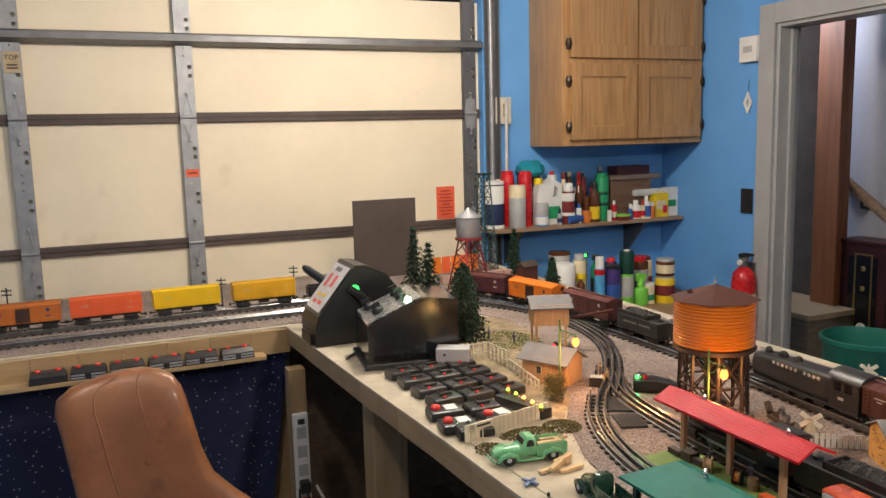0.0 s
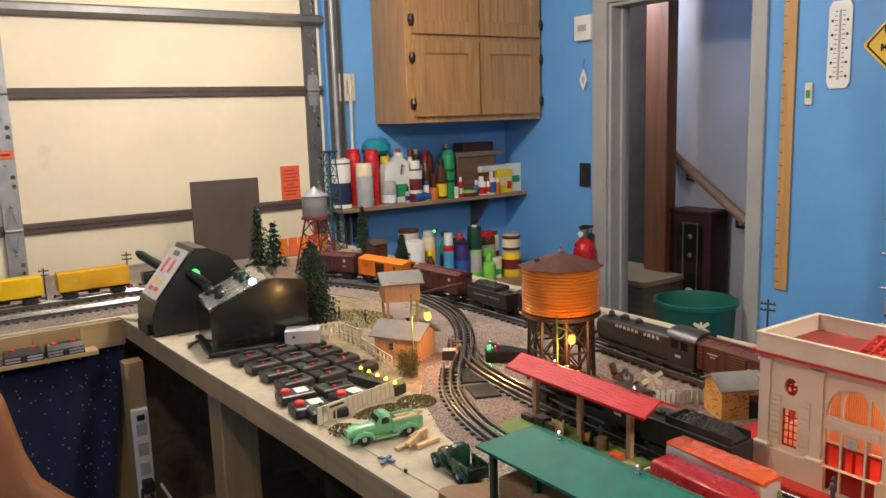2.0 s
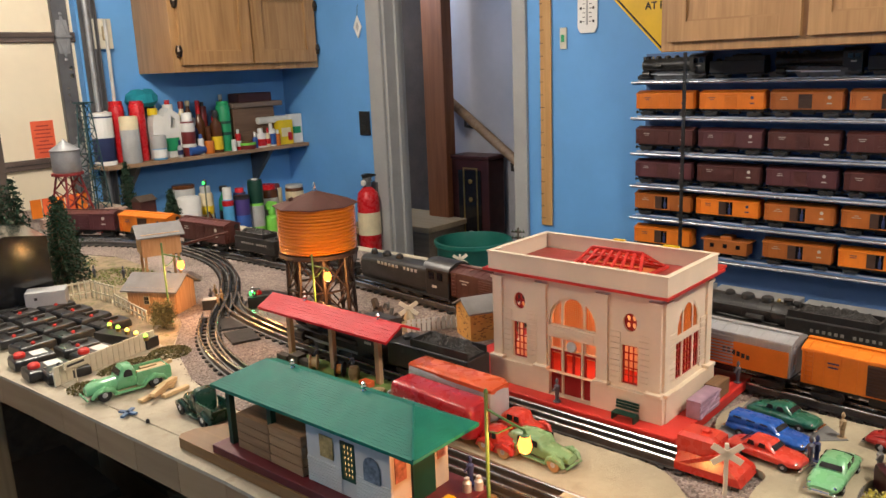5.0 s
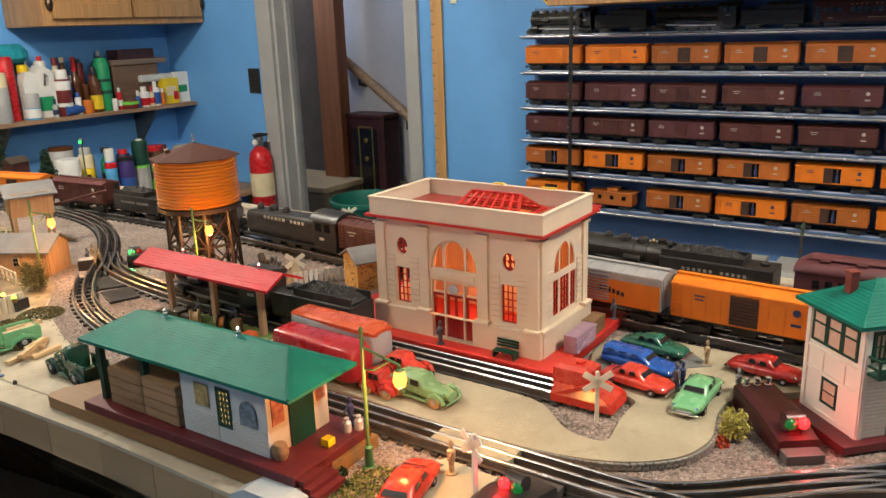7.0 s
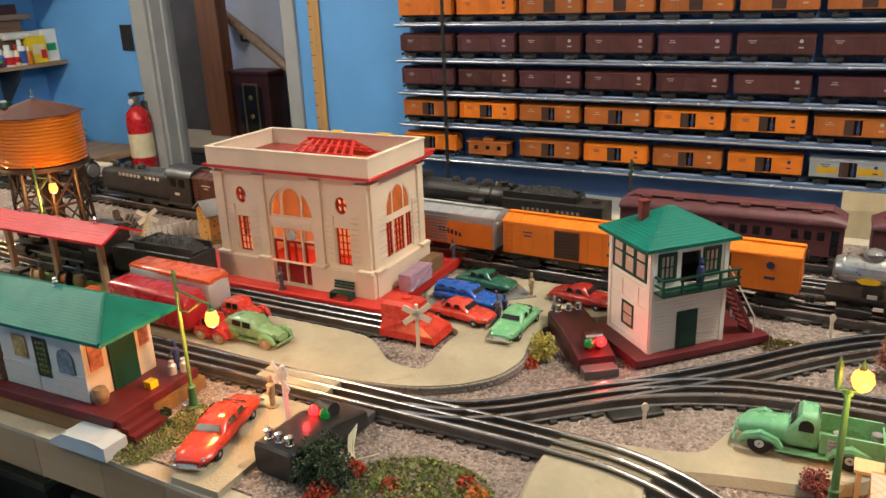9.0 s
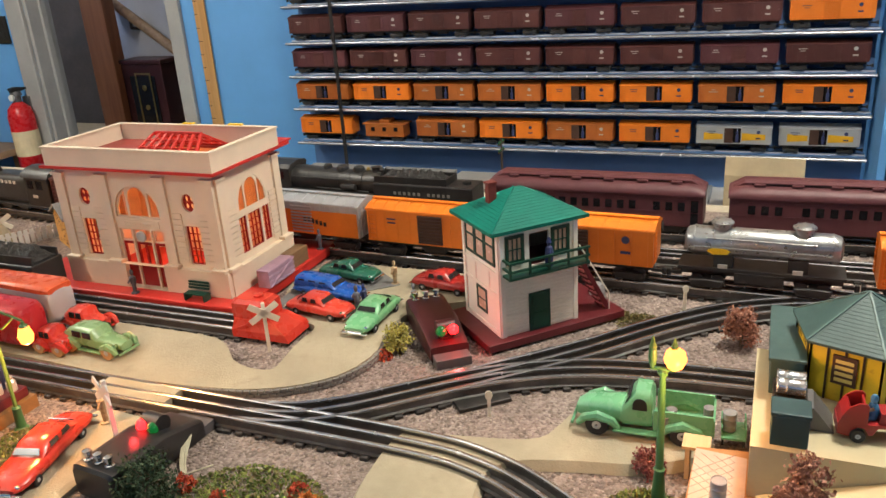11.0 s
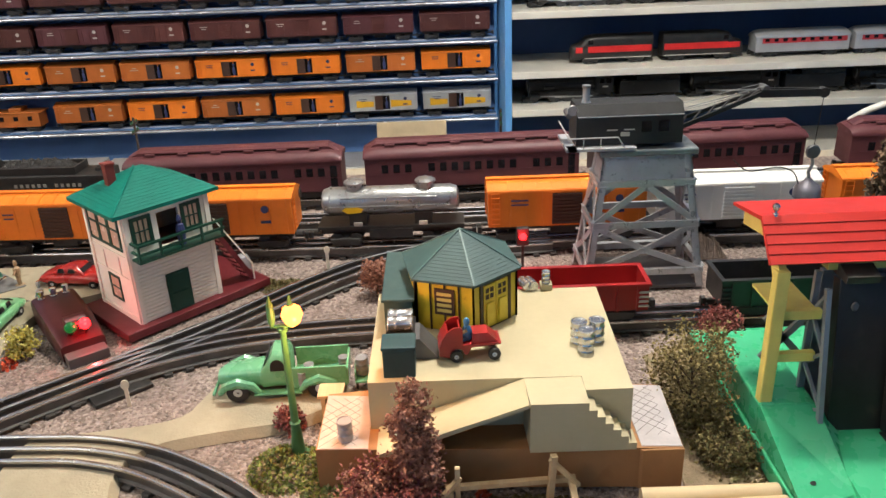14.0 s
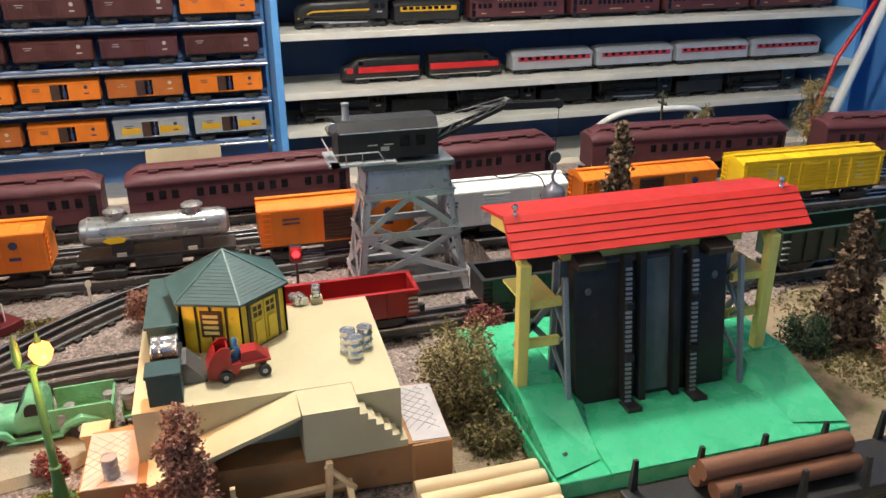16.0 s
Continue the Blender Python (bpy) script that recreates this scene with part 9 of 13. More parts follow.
# red lighted bumper at the end of the station track
bp = thing("track_bumper", -0.045, -0.078, GR, 0, "red toy track bumper with flared skirt and braced top", "bumper")
part("skirt", loft(B(), [[(-0.026, -0.055, 0.006), (0.030, -0.055, 0.006), (0.030, 0.030, 0.006), (-0.026, 0.030, 0.006)], [(-0.026, -0.050, 0.016), (0.028, -0.050, 0.016), (0.028, 0.030, 0.016), (-0.026, 0.030, 0.016)], [(-0.020, -0.028, 0.030), (0.020, -0.028, 0.030), (0.020, 0.028, 0.030), (-0.020, 0.028, 0.030)]]), CARRED, bp)
part("head", loft(B(), [[(-0.019, -0.022, 0.029), (0.018, -0.022, 0.029), (0.018, 0.030, 0.029), (-0.019, 0.030, 0.029)], [(-0.019, -0.020, 0.050), (0.018, -0.020, 0.050), (0.018, 0.030, 0.050), (-0.019, 0.030, 0.050)], [(-0.014, -0.014, 0.055), (0.013, -0.014, 0.055), (0.013, 0.026, 0.055), (-0.014, 0.026, 0.055)]]), CARRED, bp)
part("brace", bar(B(), (-0.0235, 0.026, 0.014), (-0.0225, -0.030, 0.040), 0.004, 0.005), CARRED, bp)
part("lamp_cap", lathe(B(), [(0.0065, 0.055), (0.0065, 0.058), (0.003, 0.060)], 12), CARRED, bp)
for k in range(4):
    part("foot", box(B(), -0.024, -0.05 + k * 0.022, 0, 0.024, -0.042 + k * 0.022, 0.006), TIE, bp)

# ---- lamps, signals and line-side pieces ----
LAMPG = mat("lamp_green_paint", (0.10, 0.19, 0.055), 0.4, 0, 0.08, 30)
LAMPG2 = mat("bright_green_paint", (0.05, 0.165, 0.07), 0.4, 0, 0.08, 30)
BULB = mat("lit_bulb", (0.05, 0.03, 0.01), 0.4, emit=(1.0, 0.20, 0.03), power=6.5)
BULB_R = mat("lit_red_lens", (0.05, 0.001, 0.001), 0.3, emit=(1.0, 0.008, 0.010), power=8.0)
BULB_G = mat("lit_green_lens", (0.002, 0.05, 0.01), 0.3, emit=(0.06, 1.0, 0.16), power=2.2)
BULB_Y = mat("lit_yellow_lens", (0.05, 0.03, 0.005), 0.3, emit=(1.0, 0.55, 0.10), power=4.0)


def street_lamp(x, y, rz, h, label, reach=0.034, watts=0.9):
    """A thin post with a bracket arm and a hanging bulb, arm along local x."""
    c = thing("street_lamp", x, y, GR, rz, label, "street lamp", "street lamps")
    part("foot", lathe(B(), [(0.008, 0), (0.008, 0.002), (0.0055, 0.004), (0.0045, 0.026), (0.0052, 0.027), (0.003, 0.029)], 10), LAMPG2, c, smooth=True)
    part("post", tube(B(), [(0, 0, 0.028), (0, 0, h)], 0.0022, 8), LAMPG, c)
    part("finial", lathe(B(), [(0.0015, 0), (0.003, 0.003), (0.001, 0.007)], 8, 0, 0, h), LAMPG, c)
    part("arm", tube(B(), [(0, 0, h * 0.90), (reach * 0.3, 0, h * 0.885), (reach, 0, h * 0.86)], 0.0014, 6), LAMPG, c)
    part("brace", tube(B(), [(0, 0, h * 0.74), (reach * 0.3, 0, h * 0.76), (reach * 0.75, 0, h * 0.865)], 0.001, 6), LAMPG, c)
    part("shade", lathe(B(), [(0.0050, 0.0), (0.0042, 0.0015), (0.002, 0.003), (0.0016, 0.006)], 12, reach, 0, h * 0.82), LAMPG, c, smooth=True)
    part("bulb", lathe(B(), [(0.001, -0.020), (0.0060, -0.017), (0.0078, -0.010), (0.0050, 0.0)], 12, reach, 0, h * 0.82), BULB, c, "glowing warm orange bulb", smooth=True)
    w = math.radians(rz)
    point_lamp("street_lamp_light", x + reach * math.cos(w), y + reach * math.sin(w), GR + h * 0.82 - 0.030, watts, (1.0, 0.40, 0.10), 0.006)
    return c


street_lamp(-0.315, 0.056, -97, 0.165, "green toy street lamp lit beside the freight station", 0.056)
street_lamp(-0.118, 1.071, -62, 0.168, "green toy street lamp lit beside a shed", 0.040)
street_lamp(0.018, 0.750, -62, 0.157, "green toy street lamp lit beside the water tower", 0.030)
bl = thing("street_lamp", -0.236, -0.613, GR, 0, "bright green boulevard lamp with twin lanterns, lit", "street lamp", "street lamps")
part("foot", lathe(B(), [(0.0105, 0), (0.0105, 0.0025), (0.0065, 0.005), (0.0042, 0.034), (0.0052, 0.036), (0.003, 0.038)], 12), LAMPG2, bl, smooth=True)
part("post", tube(B(), [(0, 0, 0.036), (0, 0, 0.130)], [0.0036, 0.0026], 10), LAMPG2, bl, smooth=True)
part("collar", lathe(B(), [(0.0042, 0.102), (0.0048, 0.105), (0.003, 0.107)], 10, 0, 0, 0.026), LAMPG2, bl)
for s in (-1, 1):
    la = part("lantern", lathe(B(), [(0.0032, 0.126), (0.0028, 0.128), (0.0018, 0.131), (0.0006, 0.136)], 8, 0, s * 0.0085, 0.026), LAMPG, bl)
    if s < 0:
        part("glass", lathe(B(), [(0.002, 0.107), (0.0065, 0.1105), (0.0092, 0.117), (0.0075, 0.1235), (0.003, 0.127)], 14, 0, s * 0.0092, 0.026), BULB, la, "glowing lantern glass", smooth=True)
    else:
        part("glass", lathe(B(), [(0.0015, 0.107), (0.003, 0.111), (0.0036, 0.118), (0.003, 0.126)], 10, 0, s * 0.0086, 0.026), LAMPG2, la, "unlit lantern", smooth=True)
part("crossarm", bar(B(), (0, -0.010, 0.133), (0, 0.010, 0.133), 0.003, 0.002), LAMPG2, bl)
point_lamp("street_lamp_light", -0.262, -0.636, GR + 0.13, 0.42, (1.0, 0.38, 0.09), 0.006)


DIM_G = mat("dim_lens", (0.004, 0.05, 0.015), 0.2, emit=(0.05, 0.8, 0.12), power=0.12)
DIM_R = mat("dim_red_lens", (0.08, 0.004, 0.004), 0.2, emit=(0.9, 0.02, 0.02), power=0.25)


def switch_motor(x, y, rz, label, L=0.125, W=0.052, H=0.034, col=None, red=True, watts=0.03, face=-1, hx=0.18, beside=False):
    c = thing("switch_motor", x, y, GR, rz, label, "switch motor", "switch motors")
    m_ = col or BLACK
    part("case", loft(B(), [oval(-L / 2, W * 0.46, 0.001, H - 0.003, 8), oval(-L / 2 + 0.003, W * 0.5, 0.0, H, 8), oval(L / 2 - 0.05, W * 0.5, 0.0, H, 8), oval(L / 2, W * 0.46, 0.0, H * 0.62, 8)]), m_, c, smooth=True)
    part("deck", box(B(), L / 2 - 0.012, -W * 0.42, 0, L / 2 + 0.018, W * 0.42, 0.012, bev=0.001), mat("motor_deck", (0.10, 0.09, 0.09), 0.45, 0.3) if "motor_deck" not in bpy.data.materials else bpy.data.materials["motor_deck"], c)
    for k in (-1, 0, 1):
        part("terminal", lathe(B(), [(0.0048, 0), (0.0048, 0.003), (0.003, 0.0035), (0.003, 0.008), (0.0042, 0.0085), (0.0042, 0.012), (0.002, 0.013)], 8), CHROME, c, "chrome terminal nut", m=pose(-L / 2 + 0.012, k * 0.014, H - 0.001))
    hd = part("lamp_housing", tube(B(), [(L * hx - 0.011 * beside, -0.011 * (not beside), H + 0.002), (L * hx + 0.011 * beside, 0.011 * (not beside), H + 0.002)], 0.0105, 14), m_, c, smooth=True)
    part("stem", box(B(), L * hx - 0.006, -0.007, H - 0.012, L * hx + 0.006, 0.007, H - 0.002), m_, c)
    for q, mm in ((-1, BULB_R if red else BULB_G), (1, DIM_G if red else DIM_R)):
        part("lens", lathe(B(), [(0.0068, 0), (0.0062, 0.0025), (0.004, 0.005), (0.001, 0.006)], 14), mm, hd, "lit coloured lens" if q < 0 else "dim green lens" if red else "dim red lens", smooth=True, m=pose(L * hx + q * 0.0075, -0.009, H + 0.003, 90, 0, 0) if beside else pose(L * hx + face * 0.009, -q * 0.0075, H + 0.003, 0, face * 90, 0))
    w = math.radians(rz)
    lx, ly = (L * hx - 0.0075, -0.022) if beside else (L * hx + face * 0.022, 0.0075)
    point_lamp("switch_motor_light", x + lx * math.cos(w) - ly * math.sin(w), y + lx * math.sin(w) + ly * math.cos(w), GR + H + 0.007, watts, (1.0, 0.03, 0.03) if red else (0.03, 1.0, 0.2), 0.004)
    return c


DKRED = mat("dark_red_bakelite", (0.05, 0.008, 0.01), 0.35, 0, 0.15, 30)
switch_motor(0.003, -0.307, 217, "dark red-brown switch motor box with lit red lens", 0.125, 0.052, 0.034, DKRED, True, 0.11, 1, 0.36)
switch_motor(-0.3265, -0.126, -5, "black switch motor box with red and green lenses", 0.12, 0.054, 0.034)
switch_motor(0.088, 0.995, -36, "black switch motor box with lit green lens", 0.10, 0.045, 0.03, None, False, 0.02, -1, -0.32, True)
rb_x = thing("relay_box", -0.008, 1.088, GR, -36, "small black toy box with a pale top", "relay box")
part("body", bx(0, 0, 0.011, 0.034, 0.026, 0.022, 0.001), BLACK, rb_x)
part("top", bx(0, 0, 0.0225, 0.03, 0.022, 0.001), mat("pale_relay_top", (0.45, 0.42, 0.36), 0.5), rb_x)
for x_, y_, a_ in ((-0.045, 0.945, 60), (-0.085, 0.86, 70), (0.02, 1.045, 50)):
    solid("switch_plate", bx(0, 0, 0.0025, 0.075, 0.055, 0.005, 0.001), BLACKM, "flat black base plate of a track switch", "switch plate", "track switch plates", m=pose(x_, y_, GR, 0, 0, a_))
for x_, y_, a_ in ((-0.262, -0.128, 5), (-0.120, -0.408, -50)):
    solid("switch_plate", bx(0, 0, 0.0025, 0.06, 0.036, 0.005, 0.001), BLACKM, "flat black base plate of a track switch", "switch plate", "track switch plates", m=pose(x_, y_, GR, 0, 0, a_))
sg = thing("signal", 0.125, -0.853, GR, 0, "small black line-side signal with lit red lamp", "signal")
part("mast", tube(B(), [(0, 0, 0), (0, 0, 0.045)], 0.002, 6), BLACKM, sg)
part("head", box(B(), -0.004, -0.008, 0.042, 0.006, 0.008, 0.066, bev=0.001), BLACKM, sg)
part("lens", lathe(B(), [(0.005, 0), (0.004, 0.002), (0.002, 0.003)], 12), BULB_R, sg, "glowing red lens", m=pose(-0.0042, 0, 0.055, 0, -90, 0))
point_lamp("signal_light", 0.103, -0.853, GR + 0.055, 0.05, (1.0, 0.03, 0.03), 0.004)
for x, y, m_, lb in ((0.06, 1.38, BULB_R, "tiny red signal lamp by the curve"), (0.56, 1.98, BULB_G, "tall signal post with lit green lamp")):
    s_ = thing("signal", x, y, GR, 0, lb, "signal")
    hh = 0.03 if m_ is BULB_R else 0.16
    part("mast", tube(B(), [(0, 0, 0), (0, 0, hh)], 0.003, 6), mat("signal_mast", (0.10, 0.12, 0.08), 0.5) if "signal_mast" not in bpy.data.materials else bpy.data.materials["signal_mast"], s_)
    part("head", lathe(B(), [(0.006, hh - 0.02), (0.007, hh - 0.005), (0.003, hh)], 10), BLACKM, s_)
    part("lens", lathe(B(), [(0.006, 0), (0.005, 0.002), (0.002, 0.004)], 12), m_, s_, "glowing lens", m=pose(-0.006, -0.003, hh - 0.012, 0, -90, 25))


def crossbuck(x, y, z, h, rz, label, material=None, tilt=0, arm=0.034):
    c = thing("crossing_sign", x, y, z, rz, label, "crossing sign", "crossing signs")
    m_ = material or WHITE
    part("post", box(B(), -0.0022, -0.0022, 0, 0.0022, 0.0022, h, bev=0.0004), m_, c)
    for s in (-1, 1):
        part("arm", bar(B(), (-0.0035, -arm / 2, h - 0.012 - s * 0.011), (-0.0035, arm / 2, h - 0.012 + s * 0.011), 0.0016, 0.0075), m_, c)
    return c


IVORY = mat("ivory_plastic", (0.66, 0.62, 0.50), 0.45, 0, 0.06, 30)
crossbuck(-0.102, -0.126, ROAD, 0.066, 35, "ivory railroad crossing sign by the bumper", IVORY)
crossbuck(-0.322, -0.090, GR, 0.088, -22, "grey white crossing sign beside the near road", mat("grey_white_plastic", (0.62, 0.62, 0.58), 0.45), 0, 0.032)
crossbuck(0.467, 0.754, GR, 0.070, 50, "ivory crossing sign behind the main line", IVORY)
gt = thing("toy_windmill_sign", 0.147, 0.62, GR, 40, "ivory crossing sign leaning on a sand heap", "crossing sign")
part("arm", bar(bar(B(), (0, -0.018, 0.03), (0, 0.018, 0.055), 0.003, 0.008), (0, -0.018, 0.055), (0, 0.018, 0.03), 0.003, 0.008), IVORY, gt)
part("base", lathe(B(), [(0.02, 0), (0.016, 0.012), (0.008, 0.03), (0.003, 0.04)], 10), SAND, gt)
for x, y, h in ((0.163, -0.592, 0.03), (-0.147, -0.428, 0.026)):
    p_ = thing("marker_post", x, y, GR, 20, "small white line-side marker post", "marker", "marker posts")
    part("post", box(B(), -0.0018, -0.0018, 0, 0.0018, 0.0018, h), IVORY, p_)
    part("disc", prism(B(), disc(0, h, 0.004, 0.0055, 10), 0.0016, at(-0.0026, 0, 0) @ MX), IVORY, p_)
figure(-0.282, -0.034, ROAD - 0.0055, 0.040, FIGTAN, "bronze painted figurine at the crossing", 30)
figure(0.128, -0.19, ROAD, 0.036, FIGTAN, "tan painted figurine in the car park", 10)
figure(0.03, -0.18, ROAD, 0.038, FIGURE, "dark suited figurine beside the blue car", 60)
figure(0.045, -0.183, ROAD, 0.034, LETTER_BLUE, "blue figurine beside the blue car", 60)
figure(0.062, -0.25, ROAD, 0.034, mat("grey_figure", (0.3, 0.3, 0.3), 0.6), "grey figurine beside the switch motor", 0)
for x, y, r in ((0.02, 1.13, 30), (0.03, 1.10, 0), (0.0, 1.07, 80), (0.045, 1.15, 120), (0.01, 1.52, 10), (-0.03, 1.60, 50)):
    figure(x, y, GR, 0.034, FIGURE if r % 20 else FIGTAN, "dark painted figurine by the sheds", r)
TELE = mat("telegraph_brown", (0.05, 0.035, 0.025), 0.7, 0, 0.2, 40)


def telegraph(x, y, h, rz, label, green=False, z=GR):
    c = thing("telegraph_pole", x, y, z, rz, label, "telegraph pole", "telegraph poles")
    part("pole", tube(B(), [(0, 0, 0), (0, 0, h)], [0.0028, 0.002], 7), TELE, c)
    for k in range(2):
        a = part("crossarm", box(B(), -0.0012, -0.016, h - 0.012 - k * 0.014, 0.0012, 0.016, h - 0.009 - k * 0.014), TELE, c)
        for q in (-0.013, -0.005, 0.005, 0.013):
            part("insulator", lathe(B(), [(0.0014, 0), (0.0016, 0.002), (0.0008, 0.004)], 6, 0, q, h - 0.009 - k * 0.014), mat("green_glass", (0.02, 0.10, 0.04), 0.3) if "green_glass" not in bpy.data.materials else bpy.data.materials["green_glass"], a)
    return c


for x, y, h, rz, lb in ((0.52, 0.62, 0.14, 20, "brown telegraph pole by the doorway"), (0.50, -0.235, 0.14, 90, "brown telegraph pole behind the trains"), (0.50, -0.855, 0.13, 90, "brown telegraph pole near the low cabinet"), (0.50, -1.60, 0.15, 90, "telegraph pole with green insulators"), (0.40, 1.10, 0.15, 20, "leaning telegraph pole behind the water tower"), (-0.40, 2.45, 0.13, 70, "telegraph pole by the garage door"), (-0.66, 2.45, 0.11, 70, "thin pole beside a stock car"), (-1.33, 2.45, 0.14, 70, "thin pole beside the garage track")):
    telegraph(x, y, h, rz, lb)

# ---- amber water tower ----
AMB = mat("amber_translucent", (0.70, 0.20, 0.012), 0.22, 0, 0.05, 20, 0, 300, trans=0.35, coat=0.3)
BRROOF = mat("brown_roof_plastic", (0.075, 0.03, 0.023), 0.7, 0, 0.1, 20, 0.04, 200, spec=0.15)
wt = thing("water_tower", 0.098, 0.825, GR, 0, "toy water tower with ribbed amber tank and brown roof", "water tower")
LEGM = mat("dark_brown_legs", (0.03, 0.018, 0.014), 0.5, 0, 0.2, 30)
prof = [(0.07, 0.149)]
for k in range(14):
    z = 0.151 + k * 0.0067
    prof += [(0.0792, z), (0.0808, z + 0.0016), (0.0808, z + 0.0044), (0.0792, z + 0.0058)]
prof += [(0.0792, 0.2455), (0.07, 0.2456)]
part("tank", lathe(B(), prof, 48), AMB, wt, "ribbed translucent amber tank", smooth=True)
part("roof", lathe(B(), [(0.088, 0.243), (0.089, 0.2445), (0.004, 0.272), (0.001, 0.2725)], 8), BRROOF, wt)
part("finial", lathe(B(), [(0.0045, 0.270), (0.004, 0.275), (0.0025, 0.277), (0.003, 0.281), (0.002, 0.286), (0.001, 0.289)], 10), CHROME, wt)
part("vent", tube(B(), [(-0.045, 0.02, 0.256), (-0.0465, 0.0215, 0.262)], 0.005, 10), BRROOF, wt)
part("deck", lathe(B(), [(0.080, 0.140), (0.0825, 0.142), (0.0825, 0.149), (0.06, 0.149)], 32), LEGM, wt)
for k in range(8):
    a = k * math.pi / 4 + 0.2
    part("leg", tube(B(), [(0.070 * math.cos(a), 0.070 * math.sin(a), 0.0), (0.066 * math.cos(a), 0.066 * math.sin(a), 0.141)], 0.0042, 6), LEGM, wt)
    b = a + math.pi / 4
    for z0_, z1_ in ((0.008, 0.07), (0.07, 0.135)):
        part("brace", bar(B(), (0.069 * math.cos(a), 0.069 * math.sin(a), z0_), (0.067 * math.cos(b), 0.067 * math.sin(b), z1_), 0.003), LEGM, wt)
        part("brace", bar(B(), (0.069 * math.cos(b), 0.069 * math.sin(b), z0_), (0.067 * math.cos(a), 0.067 * math.sin(a), z1_), 0.003), LEGM, wt)
    part("girt", bar(B(), (0.069 * math.cos(a), 0.069 * math.sin(a), 0.07), (0.069 * math.cos(b), 0.069 * math.sin(b), 0.07), 0.004), LEGM, wt)
part("centre_pipe", lathe(B(), [(0.04, 0), (0.036, 0.02), (0.018, 0.03), (0.018, 0.141)], 14), LEGM, wt)
point_lamp("water_tower_light", 0.098, 0.825, GR + 0.185, 0.008, (1.0, 0.5, 0.15), 0.02)

# ---- platform with red roof ----
PF_ = thing("freight_platform", 0, 0, 0, 0, "toy platform shelter with red ribbed roof on tan posts", "platform shelter")
part("deck", box(B(), -0.195, 0.375, GR, -0.082, 0.695, GR + 0.007, bev=0.001), mat("moss_green_deck", (0.16, 0.24, 0.06), 0.7, 0, 0.15, 30), PF_, "moss green platform deck")
part("deck_edge", box(B(), -0.205, 0.40, GR, -0.195, 0.72, GR + 0.009, bev=0.001), LEAFG, PF_)
for y in (0.452, 0.565, 0.680):
    p_ = part("post", box(B(), -0.104, y - 0.005, GR + 0.007, -0.095, y + 0.005, 0.0935, bev=0.001), wood("tan_post", (0.42, 0.24, 0.13), (0.52, 0.32, 0.19), "z", 30) if "tan_post" not in bpy.data.materials else bpy.data.materials["tan_post"], PF_)
    part("bracket", bar(B(), (-0.140, y, 0.084), (-0.084, y, 0.084), 0.005, 0.004), bpy.data.materials["tan_post"], p_)
rfb = B()
for a, b in (((-0.152, 0.0855), (-0.116, 0.104)), ((-0.116, 0.104), (-0.076, 0.0865))):
    prism(rfb, [(a[0], a[1]), (b[0], b[1]), (b[0], b[1] - 0.004), (a[0], a[1] - 0.004)], 0.322, at(0, 0.70, 0) @ MY)
rfo = part("roof", rfb, ROOFRED, PF_, "bright red plank roof")
for k in range(6):
    f = (k + 0.5) / 6
    part("rib", box(B(), -0.0003, -0.321, -0.0004, 0.0003, -0.001, 0.00012), ROOFRED, rfo, m=pose(-0.152 + 0.036 * f, 0.70, 0.0855 + 0.0185 * f))
for y in (0.43, 0.61):
    part("finial", lathe(B(), [(0.003, 0), (0.0025, 0.003), (0.0035, 0.006), (0.001, 0.01)], 8, -0.116, y, 0.1035), CHROME, rfo)
CABLE = mat("orange_cable", (0.55, 0.20, 0.03), 0.6, 0, 0.2, 200)


def reel(x, y, rz, label, m_):
    c = thing("cable_reel", x, y, GR + 0.007, rz, label, "cable reel", "cable reels")
    for s in (-1, 1):
        part("flange", lathe(B(), [(0.013, -0.001), (0.013, 0.001), (0.003, 0.0012)], 18), LUM if m_ is not CABLE else BLACKM, c, m=pose(0, s * 0.006, 0.013, 90, 0, 0))
    part("drum", tube(B(), [(0, -0.005, 0.013), (0, 0.005, 0.013)], 0.0085, 14), m_, c)
    return c


reel(-0.122, 0.592, 40, "pale wooden cable reel standing on edge", LUM)
reel(-0.116, 0.530, 30, "black cable reel wound with orange wire", CABLE)
solid("barrel", lathe(B(), [(0.008, 0), (0.0098, 0.008), (0.0098, 0.014), (0.008, 0.021)], 12, -0.110, 0.502, GR + 0.007), CRW[0], "dark brown wooden barrel on the platform", "barrel", smooth=True)
solid("small_box", bx(-0.120, 0.462, GR + 0.012, 0.016, 0.022, 0.010, 0.001), CORAL, "small coral red box with pale lid", "box")
solid("coil", lathe(B(), [(0.012, 0), (0.013, 0.002), (0.012, 0.004), (0.005, 0.0042), (0.0045, 0.001)], 16, -0.126, 0.430, GR + 0.007), LUM, "flat pale coil on the platform", "coil", smooth=True)
solid("machine", box(box(box(B(), -0.128, 0.630, GR + 0.007, -0.106, 0.655, GR + 0.023, bev=0.001), -0.124, 0.606, GR + 0.007, -0.112, 0.632, GR + 0.018, bev=0.001), -0.128, 0.66, GR + 0.007, -0.114, 0.69, GR + 0.017, bev=0.001), TELE, "dark brown machinery parts on the platform", "machine")
figure(-0.098, 0.612, GR + 0.007, 0.034, FIGURE, "dark figurine bending over the machinery", 20)
figure(-0.090, 0.528, GR + 0.007, 0.034, FIGURE, "figurine beside the barrel", 0)
grt = thing("grey_sheet", -0.150, 0.362, GR, 0, "small grey upright sheet behind the trailer", "sheet")
part("sheet", box(B(), -0.018, -0.002, 0, 0.006, 0.002, 0.04), GREYWALL, grt)

